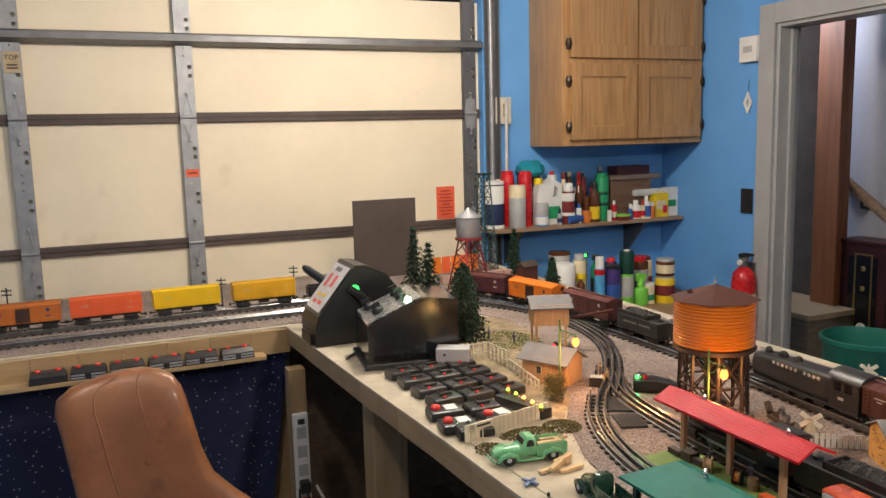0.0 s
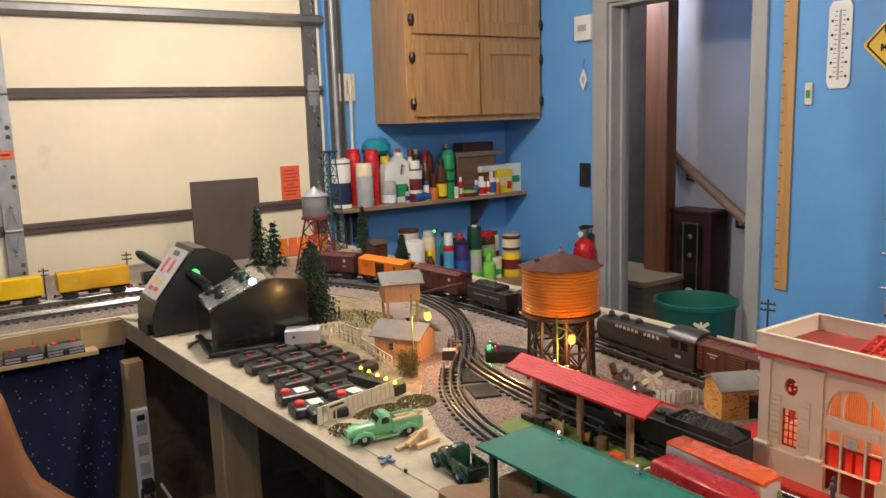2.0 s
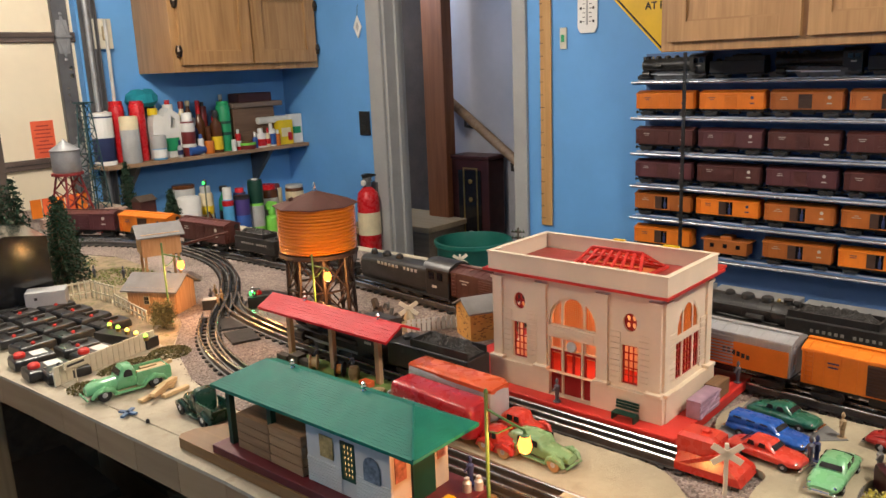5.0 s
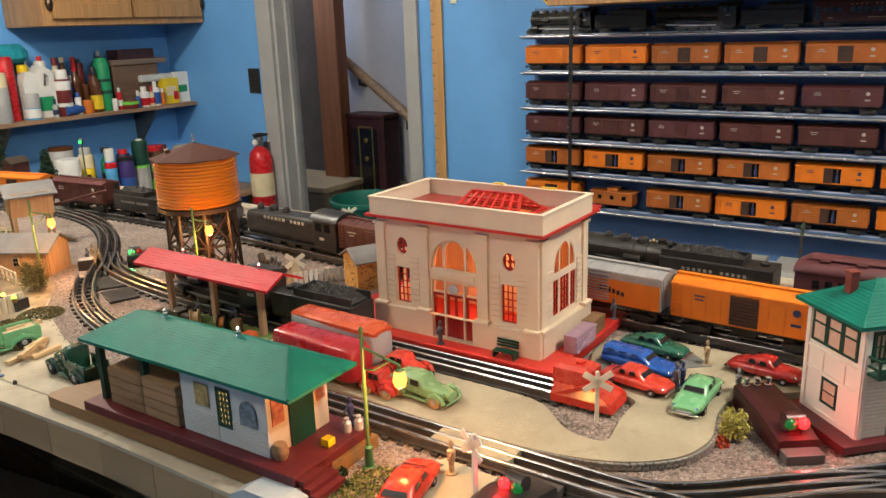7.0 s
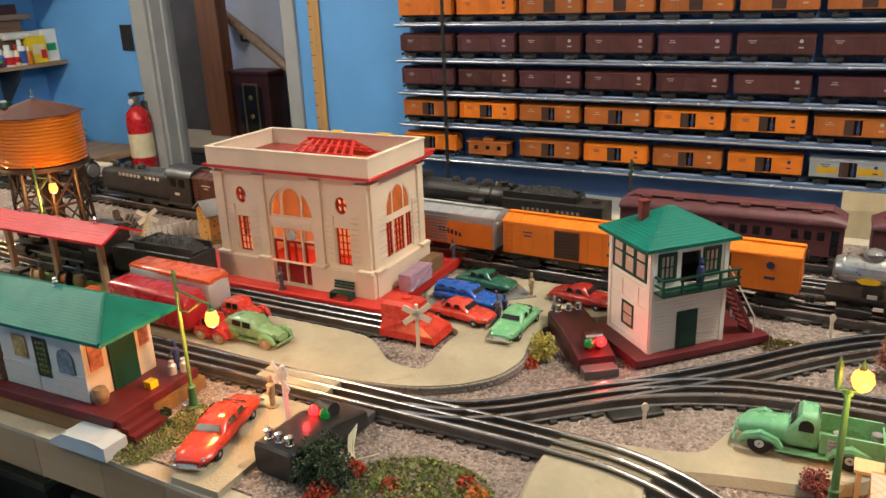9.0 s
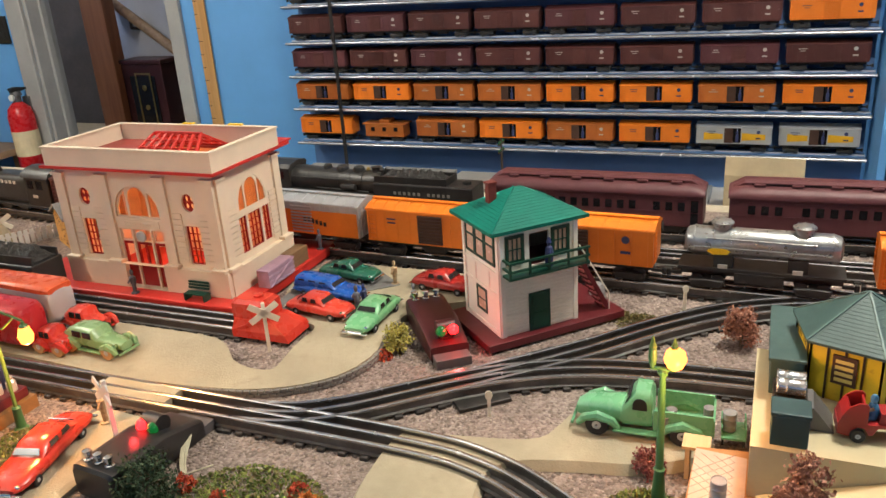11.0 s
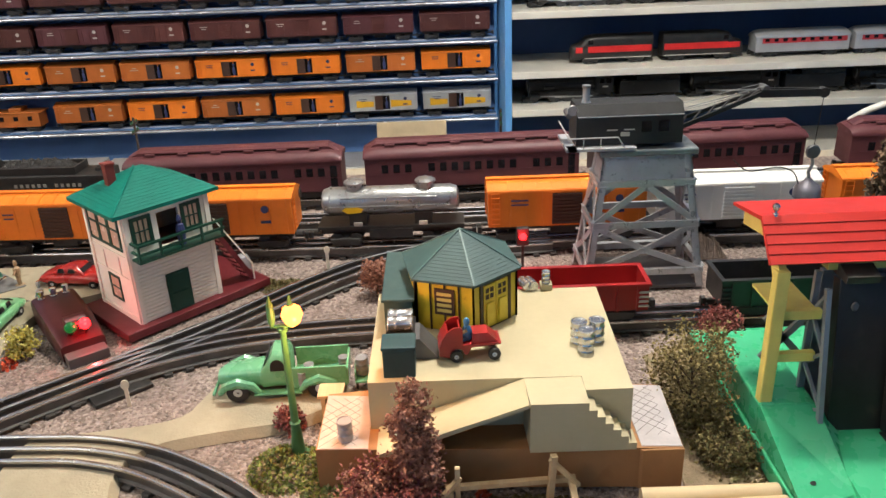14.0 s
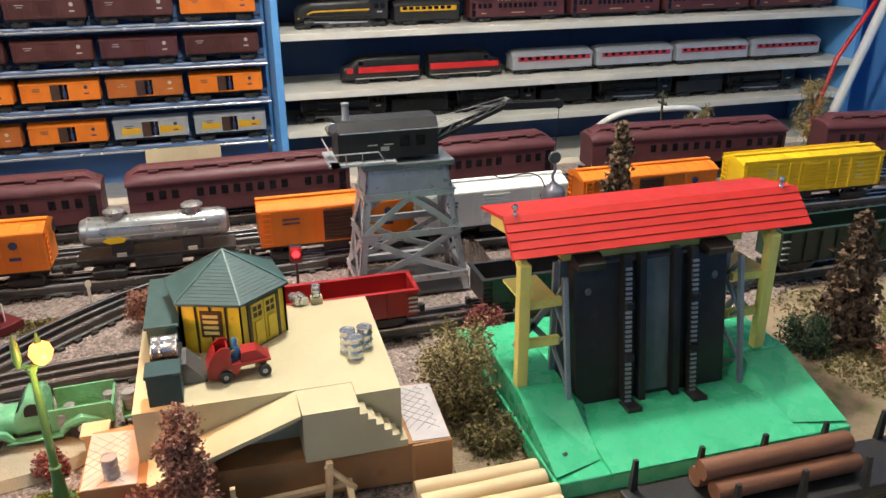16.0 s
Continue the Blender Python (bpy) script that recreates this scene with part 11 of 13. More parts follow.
CM_ = Vector((0.106, -0.9965, 0))
rivet = finish(lathe(B(), [(0.0012, 0), (0.001, 0.0008), (0.0004, 0.0011)], 5), "rivet", CRG)
for k in range(4):
    a_, b_ = crane_at(k, 0.115), crane_at(k + 1, 0.115)
    c_, d_ = crane_at(k + 1, 0.146), crane_at(k, 0.146)
    out = ((a_ + b_) / 2 - CM_)
    out.z = 0
    out.normalize()
    al = (b_ - a_).normalized()
    # angle-iron legs: one flat on each face
    for e, s in ((k, 1), (k + 1, -1)):
        p0, p1 = crane_at(e, G), crane_at(e, 0.148)
        leg = loft(B(), [[p, p + al * s * 0.0085, p + al * s * 0.0085 - out * 0.0016, p - out * 0.0016] for p in (p0, p1)])
        bmesh.ops.recalc_face_normals(leg, faces=leg.faces)
        part("leg", leg, CRG, gc)
    plate = loft(B(), [[p, q, q - out * 0.0012, p - out * 0.0012] for p, q in ((a_ - out * 0.0018, b_ - out * 0.0018), (d_ - out * 0.0018, c_ - out * 0.0018))])
    bmesh.ops.recalc_face_normals(plate, faces=plate.faces)
    part("side_plate", plate, CRG, gc)
    for z in (0.113, 0.062, 0.002):
        p0, p1 = crane_at(k, z), crane_at(k + 1, z)
        part("cross_beam", bar(B(), p0 + out * 0.0006, p1 + out * 0.0006, 0.0030, 0.0082), CRG, gc)
        part("beam_flange", bar(B(), p0 + out * 0.0030 + Vector((0, 0, 0.0036)), p1 + out * 0.0030 + Vector((0, 0, 0.0036)), 0.0048, 0.0012), CRG, gc)
    m1 = (crane_at(k, 0.110) + crane_at(k + 1, 0.110)) / 2
    m2 = (crane_at(k, 0.030) + crane_at(k + 1, 0.030)) / 2
    for e, z, m_ in ((k, 0.062, m1), (k + 1, 0.062, m1), (k, 0.062, m2), (k + 1, 0.062, m2), (k, 0.002, m2), (k + 1, 0.002, m2)):
        part("brace", bar(B(), crane_at(e, z) - out * 0.0005, m_ - out * 0.0005, 0.0026, 0.0072), CRG, gc)
    rot = out.to_track_quat("Z", "Y").to_matrix().to_4x4()
    spots = [(m1, 0.010, 0.0055), (m2, 0.009, 0.006)]
    for e, s in ((k, 1), (k + 1, -1)):
        spots += [(crane_at(e, 0.062) + al * s * 0.006, 0.0075, 0.0085), (crane_at(e, 0.113) + al * s * 0.006, 0.006, 0.005), (crane_at(e, 0.004) + al * s * 0.006, 0.0075, 0.006)]
    for c0, hw, hh in spots:
        gs = [c0 + al * u * hw + Vector((0, 0, v * hh)) + out * 0.0021 for u, v in ((-1, -0.6), (-0.6, -1), (0.6, -1), (1, -0.6), (1, 0.6), (0.6, 1), (-0.6, 1), (-1, 0.6))]
        gp = loft(B(), [[p - out * 0.0009 for p in gs], gs])
        bmesh.ops.recalc_face_normals(gp, faces=gp.faces)
        part("gusset", gp, CRG, gc)
        for u in (-0.75, -0.25, 0.25, 0.75):
            for v in (-0.55, 0.55):
                piece("rivet", rivet, gc, Matrix.Translation(c0 + al * u * hw + Vector((0, 0, v * hh)) + out * 0.0021) @ rot)
    for z in (0.142,):
        for j in range(9):
            piece("rivet", rivet, gc, Matrix.Translation(crane_at(k, z).lerp(crane_at(k + 1, z), 0.08 + j * 0.105) + out * 0.0002) @ rot)
part("top_plate", box(B(), 0.048, -1.0475, 0.158, 0.108, -0.9305, 0.166, bev=0.002), mat("crane_plate", (0.20, 0.22, 0.225), 0.35, 0.4, 0.15, 30), gc, "dark grey top plate")
part("floor_plate", box(B(), 0.036, -1.055, G + 0.0105, 0.126, -0.925, G + 0.0145), GALV_DARK, gc)
part("turntable", lathe(B(), [(0.016, 0.166), (0.016, 0.172), (0.013, 0.173)], 18, 0.08, -1.0), BLACKM, gc)
cab_ = part("cab", prism(B(), [(-0.026, 0.172), (0.026, 0.172), (0.026, 0.207), (0.017, 0.2185), (-0.017, 0.2185), (-0.026, 0.207)], 0.125, at(0.08, -0.903, 0) @ Matrix(((1, 0, 0, 0), (0, 0, -1, 0), (0, 1, 0, 0), (0, 0, 0, 1)))), CABB, gc, "black crane cab")
part("eave_strip", box(B(), 0.0525, -1.028, 0.2055, 0.0545, -0.905, 0.2065), SILVERM, cab_)
part("smokestack", lathe(B(), [(0.0055, 0.216), (0.006, 0.219), (0.0046, 0.221), (0.0042, 0.235), (0.005, 0.236), (0.005, 0.239)], 14, 0.075, -0.917), GALV, cab_, smooth=True)
for y in (-0.945, -0.965):
    part("lettering", box(B(), 0.0533, y - 0.006, 0.189, 0.0538, y + 0.006, 0.1905), LETTER, cab_)
part("lettering", box(B(), 0.0533, -0.9655, 0.182, 0.0538, -0.955, 0.187), LETTER, cab_)
for y in (-0.985, -1.005):
    part("window", box(B(), 0.0535, y - 0.006, 0.186, 0.0545, y + 0.006, 0.199), WINDOW, cab_)
pf_ = part("walkway", box(B(), 0.042, -0.972, 0.168, 0.058, -0.892, 0.171), SILVER, gc, "silver walkway with railing")
part("walkway_end", box(B(), 0.042, -0.903, 0.168, 0.112, -0.890, 0.171), SILVER, pf_)
rl_ = tube(B(), [(0.043, -0.958, 0.171), (0.043, -0.95, 0.184), (0.043, -0.893, 0.184), (0.046, -0.891, 0.188), (0.11, -0.891, 0.188)], 0.0009, 6)
part("railing", rl_, SILVERM, pf_)
for y in (-0.91, -0.93):
    part("railing_post", tube(B(), [(0.043, y, 0.171), (0.043, y, 0.184)], 0.0007, 6), SILVERM, pf_)
part("pulley", lathe(B(), [(0.006, -0.002), (0.0045, 0), (0.006, 0.002)], 14), GALV, gc, m=pose(0.06, -0.899, 0.213, 0, 90))
part("drum", lathe(B(), [(0.004, -0.012), (0.004, 0.012)], 12), GALV_DARK, gc, m=pose(0.08, -0.897, 0.205, 0, 90))
bm_ = part("boom", bar(bar(B(), (0.066, -1.026, 0.186), (0.074, -1.125, 0.222), 0.003, 0.005), (0.094, -1.026, 0.186), (0.086, -1.125, 0.222), 0.0024, 0.004), CABB, gc, "black lattice boom")
part("boom_top", bar(bar(B(), (0.074, -1.122, 0.221), (0.077, -1.203, 0.219), 0.003, 0.009), (0.086, -1.122, 0.221), (0.083, -1.203, 0.219), 0.003, 0.009), CABB, bm_)
for j in range(6):
    f0, f1 = j / 6, (j + 1) / 6
    part("lattice", bar(B(), (0.066 + 0.008 * f0, -1.026 - 0.099 * f0, 0.188 + 0.036 * f0), (0.094 - 0.008 * f1, -1.026 - 0.099 * f1, 0.188 + 0.036 * f1), 0.0018), BLACKM, bm_)
part("sheave", lathe(B(), [(0.0045, -0.007), (0.0045, 0.007)], 14), GALV_DARK, bm_, m=pose(0.08, -1.128, 0.226, 0, 90))
part("sheave", lathe(B(), [(0.006, -0.005), (0.006, 0.005)], 14), BLACKM, bm_, m=pose(0.08, -1.198, 0.219, 0, 90))
for s in (-1, 1):
    part("cable", tube(B(), [(0.08 + s * 0.012, -1.026, 0.207), (0.08 + s * 0.006, -1.128, 0.231)], 0.0004, 5), GALV, gc, "bright steel cable")
    part("cable", tube(B(), [(0.08 + s * 0.004, -1.03, 0.204), (0.08 + s * 0.004, -1.126, 0.225)], 0.0003, 5), GALV_DARK, gc)
hk = part("magnet", lathe(B(), [(0.0155, 0.086), (0.0165, 0.087), (0.0165, 0.098), (0.013, 0.104), (0.006, 0.108), (0.004, 0.112)], 24, 0.08, -1.197), mat("lilac_grey_metal", (0.22, 0.21, 0.24), 0.4, 0.4, 0.1, 40), gc, "grey lifting magnet", smooth=True)
part("hook_block", lathe(B(), [(0.008, -0.003), (0.009, 0.0), (0.008, 0.003)], 16), GALV_DARK, hk, m=pose(0.08, -1.197, 0.146, 0, 90))
part("link", tube(B(), [(0.08, -1.197, 0.112), (0.08, -1.195, 0.12), (0.08, -1.199, 0.13), (0.08, -1.197, 0.14)], 0.0022, 8), GALV, hk)
part("line", tube(B(), [(0.08, -1.197, 0.146), (0.08, -1.2, 0.215)], 0.0005, 5), BLACKM, hk)
part("wire", tube(B(), spline([(0.08, -1.185, 0.105), (0.078, -1.175, 0.122), (0.078, -1.155, 0.128), (0.078, -1.12, 0.125), (0.078, -1.10, 0.14)], 0.006), 0.0009, 6), BLACKM, hk)
for ch_ in gc.children:
    if ch_.name.split(".")[0] not in ("leg", "side_plate", "cross_beam", "brace", "rivet"):
        ch_.matrix_basis = at(0.026, -0.0075, -0.0105) @ ch_.matrix_basis

# ---- log loader ----
LGREEN = mat("loader_green", (0.065, 0.43, 0.20), 0.28, 0, 0.06, 20, 0.02, 200, coat=0.3, dirt=(0.05, 0.40, 0.18), dirt_at=0.66)
LYEL = mat("pale_yellow_plastic", (0.74, 0.62, 0.16), 0.4, 0, 0.08, 30)
LRED = mat("loader_roof_red", (0.52, 0.028, 0.020), 0.34, 0, 0.06, 24, 0.02, 250, spec=0.6, coat=0.2)
LBLK = mat("conveyor_black", (0.026, 0.023, 0.020), 0.35, 0.1, 0.3, 20, 0.06, 200, dirt=(0.04, 0.03, 0.025))
LGRY = mat("lattice_grey", (0.27, 0.29, 0.31), 0.4, 0.3, 0.12, 40)
ll = thing("log_loader", 0, 0, 0, 0, "toy log loader with red plank roof and green base", "log loader")
bs_ = part("base", box(B(), -0.360, -1.306, G, -0.075, -1.012, -0.002, bev=0.002), LGREEN, ll, "bright green pressed base")
part("apron", prism(B(), [(-0.359, -0.0019), (-0.25, -0.0019), (-0.25, 0.010), (-0.30, 0.009), (-0.362, 0.0)], 0.190, at(0, -1.062, 0) @ MY), LGREEN, bs_)
for s, y0, y1 in ((1, -1.014, -1.062), (-1, -1.304, -1.252)):
    yo, yi = (y0, y1) if s > 0 else (y0, y1)
    part("step", box(B(), -0.262, min(y0, y1), -0.002, -0.135, max(y0, y1), 0.03, bev=0.002), LGREEN, bs_)
    wing = B()
    p_ = [(-0.262, yo, 0.029), (-0.262, yi, 0.029), (-0.262, yi - s * 0.03, -0.001), (-0.355, yo, 0.001), (-0.262, yo, -0.001), (-0.34, yi, -0.001)]
    v_ = [wing.verts.new(q) for q in p_]
    for q in ((0, 1, 5, 3), (1, 2, 5), (0, 3, 4), (4, 3, 5, 2), (0, 4, 2, 1)):
        wing.faces.new([v_[i] for i in q])
    bmesh.ops.recalc_face_normals(wing, faces=wing.faces)
    part("wing", wing, LGREEN, bs_)
for y in (-1.031, -1.286):
    part("screw_hole", lathe(B(), [(0.0028, 0), (0.0028, 0.0012), (0.0018, 0.0014)], 12, -0.332, y, 0.0045 if y > -1.2 else 0.002), BLACK, bs_)
rf_ = thing_roof = part("roof", prism(B(), [(-0.2565, 0.158), (-0.227, 0.1885), (-0.166, 0.1785), (-0.166, 0.1755), (-0.227, 0.185), (-0.253, 0.157)], 0.304, at(0, -1.0085, 0) @ MY), LRED, ll, "bright red plank roof")
for j in range(5):
    f0, f1 = j / 5, (j + 1) / 5 - 0.012
    p0, p1 = Vector((-0.257, 0, 0.1585)).lerp(Vector((-0.227, 0, 0.1892)), f0), Vector((-0.257, 0, 0.1585)).lerp(Vector((-0.227, 0, 0.1892)), f1)
    nrm = Vector((-0.74, 0, 0.67)) * 0.0013
    part("plank", prism(B(), [(p0.x, p0.z), (p1.x, p1.z), (p1.x + nrm.x * 0.6, p1.z + nrm.z * 0.6), (p0.x + nrm.x * 1.2, p0.z + nrm.z * 1.2)], 0.3045, at(0, -1.00825, 0) @ MY), LRED, rf_)
for y in (-1.020, -1.296):
    part("knob", lathe(B(), [(0.0025, 0), (0.0025, 0.004), (0.0014, 0.005), (0.0014, 0.0065), (0.003, 0.008), (0.0032, 0.0105), (0.0018, 0.0125)], 12, -0.227, y, 0.186), CHROME, rf_, "chrome roof nut", smooth=True)
for y in (-1.0200, -1.275):
    part("post", box(B(), -0.258, y - 0.0055, 0.0285, -0.248, y + 0.0055, 0.152, bev=0.001), LYEL, ll, "pale yellow post")
    part("bracket", prism(B(), [(-0.256, 0.135), (-0.248, 0.135), (-0.226, 0.168), (-0.172, 0.160), (-0.172, 0.172), (-0.224, 0.183), (-0.250, 0.157), (-0.256, 0.150)], 0.006, at(0, y + 0.003, 0) @ MY), LYEL, ll)
    s = 1 if y > -1.1 else -1
    for z in (0.066, 0.106):
        part("rung", box(B(), -0.253, y - s * 0.006 - 0.032 * (s > 0), z, -0.247, y - s * 0.006 + 0.032 * (s < 0), z + 0.008), LYEL, ll)
    part("tie_plate", box(B(), -0.247, y - 0.034 * (s > 0), 0.112, -0.20, y + 0.034 * (s < 0), 0.1145), LYEL, ll)
    part("diagonal", bar(B(), (-0.235, y, 0.06), (-0.235, y - s * 0.035, 0.1), 0.003, 0.006), LGRY, ll)
    part("diagonal", bar(B(), (-0.235, y, 0.1), (-0.235, y - s * 0.035, 0.06), 0.003, 0.006), LGRY, ll)
part("header_beam", box(B(), -0.246, -1.245, 0.147, -0.235, -1.06, 0.157), LYEL, ll)
# conveyor leaning slightly back
cv = part("conveyor", box(B(), -0.253, -1.258, 0.004, -0.241, -1.068, 0.142, bev=0.001), LBLK, ll, "black log conveyor")
# paler grey of the strip is a painted reflection on the conveyor
part("centre_strip", box(B(), -0.2545, -1.183, 0.012, -0.253, -1.150, 0.142), mat("grey_sheen_strip", (0.13, 0.14, 0.135), 0.45, 0.2, 0.3, 12), cv, "centre strip with a grey reflection in its colour")
for y0, y1, top in ((-1.142, -1.150, 0.150), (-1.122, -1.132, 0.150), (-1.184, -1.193, 0.152), (-1.205, -1.214, 0.150)):
    part("guide", box(B(), -0.262, y1, 0.0, -0.253, y0, top, bev=0.0006), LBLK, cv)
ln_ = finish(bx(0, 0, 0, 0.0022, 0.007, 0.0022), "link", GALV)
for y in (-1.127, -1.2095):
    for k in range(30):
        piece("chain_link", ln_, cv, at(-0.2632, y, 0.004 + k * 0.0046))
    part("sprocket_box", box(B(), -0.278, y - 0.009, -0.001, -0.258, y + 0.009, 0.008, bev=0.001), LBLK, cv)
    for z in (0.05, 0.1):
        part("log_dog", box(B(), -0.268, y - 0.0045, z, -0.262, y + 0.0045, z + 0.006), LBLK, cv)
for y0, y1 in ((-1.068, -1.1), (-1.226, -1.258)):
    part("shroud", prism(B(), [(-0.262, 0.140), (-0.225, 0.148), (-0.225, 0.152), (-0.25, 0.153), (-0.264, 0.146)], abs(y1 - y0), at(0, y0, 0) @ MY), LBLK, cv)
    part("boss", lathe(B(), [(0.004, 0), (0.003, 0.001)], 12), GALV_DARK, cv, m=pose(-0.2535, (y0 + y1) / 2, 0.118, 0, -90))
for y in (-1.058, -1.240):
    up_ = part("upright", bar(bar(B(), (-0.282, y, 0.0), (-0.256, y, 0.135), 0.004, 0.005), (-0.236, y, 0.0), (-0.236, y, 0.142), 0.004, 0.005), LGRY, ll, "grey lattice upright")
    for k in range(5):
        z = 0.008 + k * 0.024
        part("web", bar(B(), (-0.280 + 0.005 * k if k % 2 else -0.237, y, z), (-0.237 if k % 2 else -0.275 + 0.005 * k, y, z + 0.024), 0.0028), LGRY, up_)
part("rear_wall", box(B(), -0.232, -1.236, 0.0, -0.226, -1.064, 0.14), LGRY, ll)
cv.matrix_basis = at(-0.25, -1.068, 0.145) @ pose(0, 0, 0, 0, 8.5, 0) @ Matrix.Diagonal((1, 0.83, 1, 1)) @ at(0.25, 1.068, -0.145)

# log car in front
lc = thing("log_car", -0.430, -1.20, RT, 90, "black flat car with stakes carrying brown logs", "train car")
part("deck", box(B(), -0.155, -0.026, 0.016, 0.155, 0.026, 0.026, bev=0.001), BLACKM, lc)
part("sill", box(B(), -0.15, -0.014, 0.009, 0.15, 0.014, 0.016), BLACKM, lc)
for k in range(6):
    for s in (-1, 1):
        part("stake", loft(B(), [[(x0 * 1.25 - 0.145 + k * 0.058, s * 0.0245 + y0 * 1.25, 0.024) for x0, y0 in ((-0.0025, -0.002), (0.0025, -0.002), (0.0025, 0.002), (-0.0025, 0.002))], [(x0 * 0.7 - 0.145 + k * 0.058, s * 0.0235 + y0 * 0.8, 0.054) for x0, y0 in ((-0.0025, -0.002), (0.0025, -0.002), (0.0025, 0.002), (-0.0025, 0.002))]]), BLACKM, lc)
trucks(lc, (-0.1, 0.1))
for s in (-1, 1):
    part("coupler", bx(s * 0.164, 0, 0.014, 0.02, 0.008, 0.007, 0.001), BLACKM, lc)
LOGB = wood("brown_log", (0.13, 0.05, 0.022), (0.21, 0.085, 0.04), "z", 30, 0.7, 8, 0.2, 0.1)
for (x, z, y0, y1) in ((-0.417, 0.030, -1.232, -1.101), (-0.436, 0.030, -1.236, -1.106), (-0.4265, 0.0435, -1.233, -1.099)):
    L_ = y0 - y1
    solid("log", lathe(B(), [(0.0078, 0), (0.0083, 0.002), (0.0081, -L_ * 0.5), (0.0083, -L_ - 0.002), (0.0076, -L_)], 14), LOGB, "round brown stained toy log on the car", "log", "logs on the car", smooth=True, m=pose(x, y1, z, 90, 0, 0))
PALE = wood("pale_dowel", (0.55, 0.40, 0.21), (0.68, 0.53, 0.31), "z", 30, 0.6, 8, 0.12, 0.1)
for i, (x, z, y0, y1) in enumerate(((-0.332, 0.0, -1.006, -0.898), (-0.348, -0.001, -1.008, -0.90), (-0.364, -0.002, -1.012, -0.905), (-0.380, -0.003, -1.01, -0.9))):
    solid("log", lathe(B(), [(0.0075, 0), (0.0079, 0.002), (0.0076, (y1 - y0) * 0.5), (0.0079, y1 - y0 - 0.002), (0.0074, y1 - y0)], 12), PALE, "pale peeled toy log lying in a row", "log", "pale logs", smooth=True, m=pose(x, y1, z - 0.003, 90, 0, 1.5 * (i % 2)))
solid("log_cradle", bar(bar(B(), (-0.322, -0.925, G + 0.004), (-0.39, -0.925, G + 0.004), 0.01, 0.008), (-0.322, -0.985, G + 0.004), (-0.39, -0.985, G + 0.004), 0.01, 0.008), LUM, "two pale wooden bearers under the logs", "bearer")
tr_ = thing("wooden_trestle", 0, 0, 0, 0, "small pale wooden trestle made of thin sticks", "trestle")
for (a, b, w) in (((-0.3185, -0.7548, G), (-0.318, -0.7548, 0.0215), 0.004), ((-0.3135, -0.829, G), (-0.313, -0.832, 0.026), 0.005), ((-0.3125, -0.829, 0.022), (-0.316, -0.852, -0.002), 0.0035), ((-0.318, -0.757, 0.012), (-0.325, -0.74, -0.004), 0.0035), ((-0.3158, -0.745, 0.0), (-0.3105, -0.850, 0.001), 0.0045), ((-0.334, -0.755, -0.008), (-0.331, -0.842, -0.008), 0.005), ((-0.3315, -0.8475, -0.009), (-0.311, -0.8465, 0.0), 0.005), ((-0.3345, -0.748, -0.009), (-0.316, -0.749, 0.0), 0.005), ((-0.334, -0.75, G), (-0.334, -0.75, -0.008), 0.004), ((-0.3315, -0.846, G), (-0.3315, -0.846, -0.008), 0.004)):
    part("stick", bar(B(), a, b, w), LUM, tr_)

# goods on the cream platform
DRUM = mat("bright_drum_metal", (0.60, 0.61, 0.62), 0.25, 0.9, 0.1, 60)
for (x, y) in ((-0.221, -0.872), (-0.206, -0.868), (-0.204, -0.884)):
    keg(x, y, PZ, 1.0, DRUM, "shiny silver drum standing on the cream platform")
keg(-0.098, -0.853, PZ + 0.0065, 0.62, DRUM, "shiny silver drum on a small block")
solid("platform_block", bx(-0.098, -0.853, PZ + 0.0032, 0.012, 0.012, 0.0064, 0.0005), CREAMP, "small cream block on the platform edge", "block")
for y in (-0.838, -0.832):
    solid("drum", lathe(B(), [(0.005, -0.008), (0.0052, 0.0), (0.005, 0.008)], 14), DRUM, "silver drum lying on its side", "drum", "metal drums", smooth=True, m=pose(-0.096, y, PZ + 0.0052, 0, 90, 20))
keg(-0.2735, -0.6625, PB + 0.0008, 0.9, KEG, "grey metal drum standing on the paving")
bt = thing("baggage_tractor", -0.2205, -0.768, PZ, -86, "red toy baggage tractor with a blue driver", "tractor")
part("chassis", prism(B(), [(-0.025, 0.0055), (-0.0155, 0.0035), (-0.0145, 0.009), (-0.011, 0.012), (-0.006, 0.0115), (-0.003, 0.006), (0.000, 0.0065), (0.003, 0.0125), (0.0285, 0.0140), (0.0285, 0.0158), (-0.025, 0.0150)], 0.021, at(0, 0.0105, 0) @ MY), RED, bt)
for y_ in (-0.0105, 0.0090):
    part("fender", prism(B(), [(-0.0245, 0.0148), (-0.0225, 0.021), (-0.018, 0.0285), (-0.012, 0.0325), (-0.0065, 0.0328), (-0.0045, 0.0305), (-0.0045, 0.0148)], 0.0015, at(0, y_ + 0.0015, 0) @ MY), RED, bt)
part("scoop", prism(B(), [(-0.0245, 0.0148), (-0.0225, 0.021), (-0.018, 0.0280), (-0.0165, 0.0268), (-0.0205, 0.0205), (-0.0225, 0.0148)], 0.018, at(0, 0.009, 0) @ MY), RED, bt, "curved red front scoop")
part("dash", prism(B(), [(-0.0055, 0.0148), (-0.0075, 0.0300), (-0.0062, 0.0306), (-0.0042, 0.0148)], 0.018, at(0, 0.009, 0) @ MY), RED, bt)
part("hood", loft(B(), [[(0.0035, -0.0085, 0.0155), (0.0265, -0.0085, 0.0155), (0.0265, 0.0085, 0.0155), (0.0035, 0.0085, 0.0155)], [(0.0045, -0.0075, 0.0240), (0.0175, -0.0075, 0.0245), (0.0175, 0.0075, 0.0245), (0.0045, 0.0075, 0.0240)]]), RED, bt)
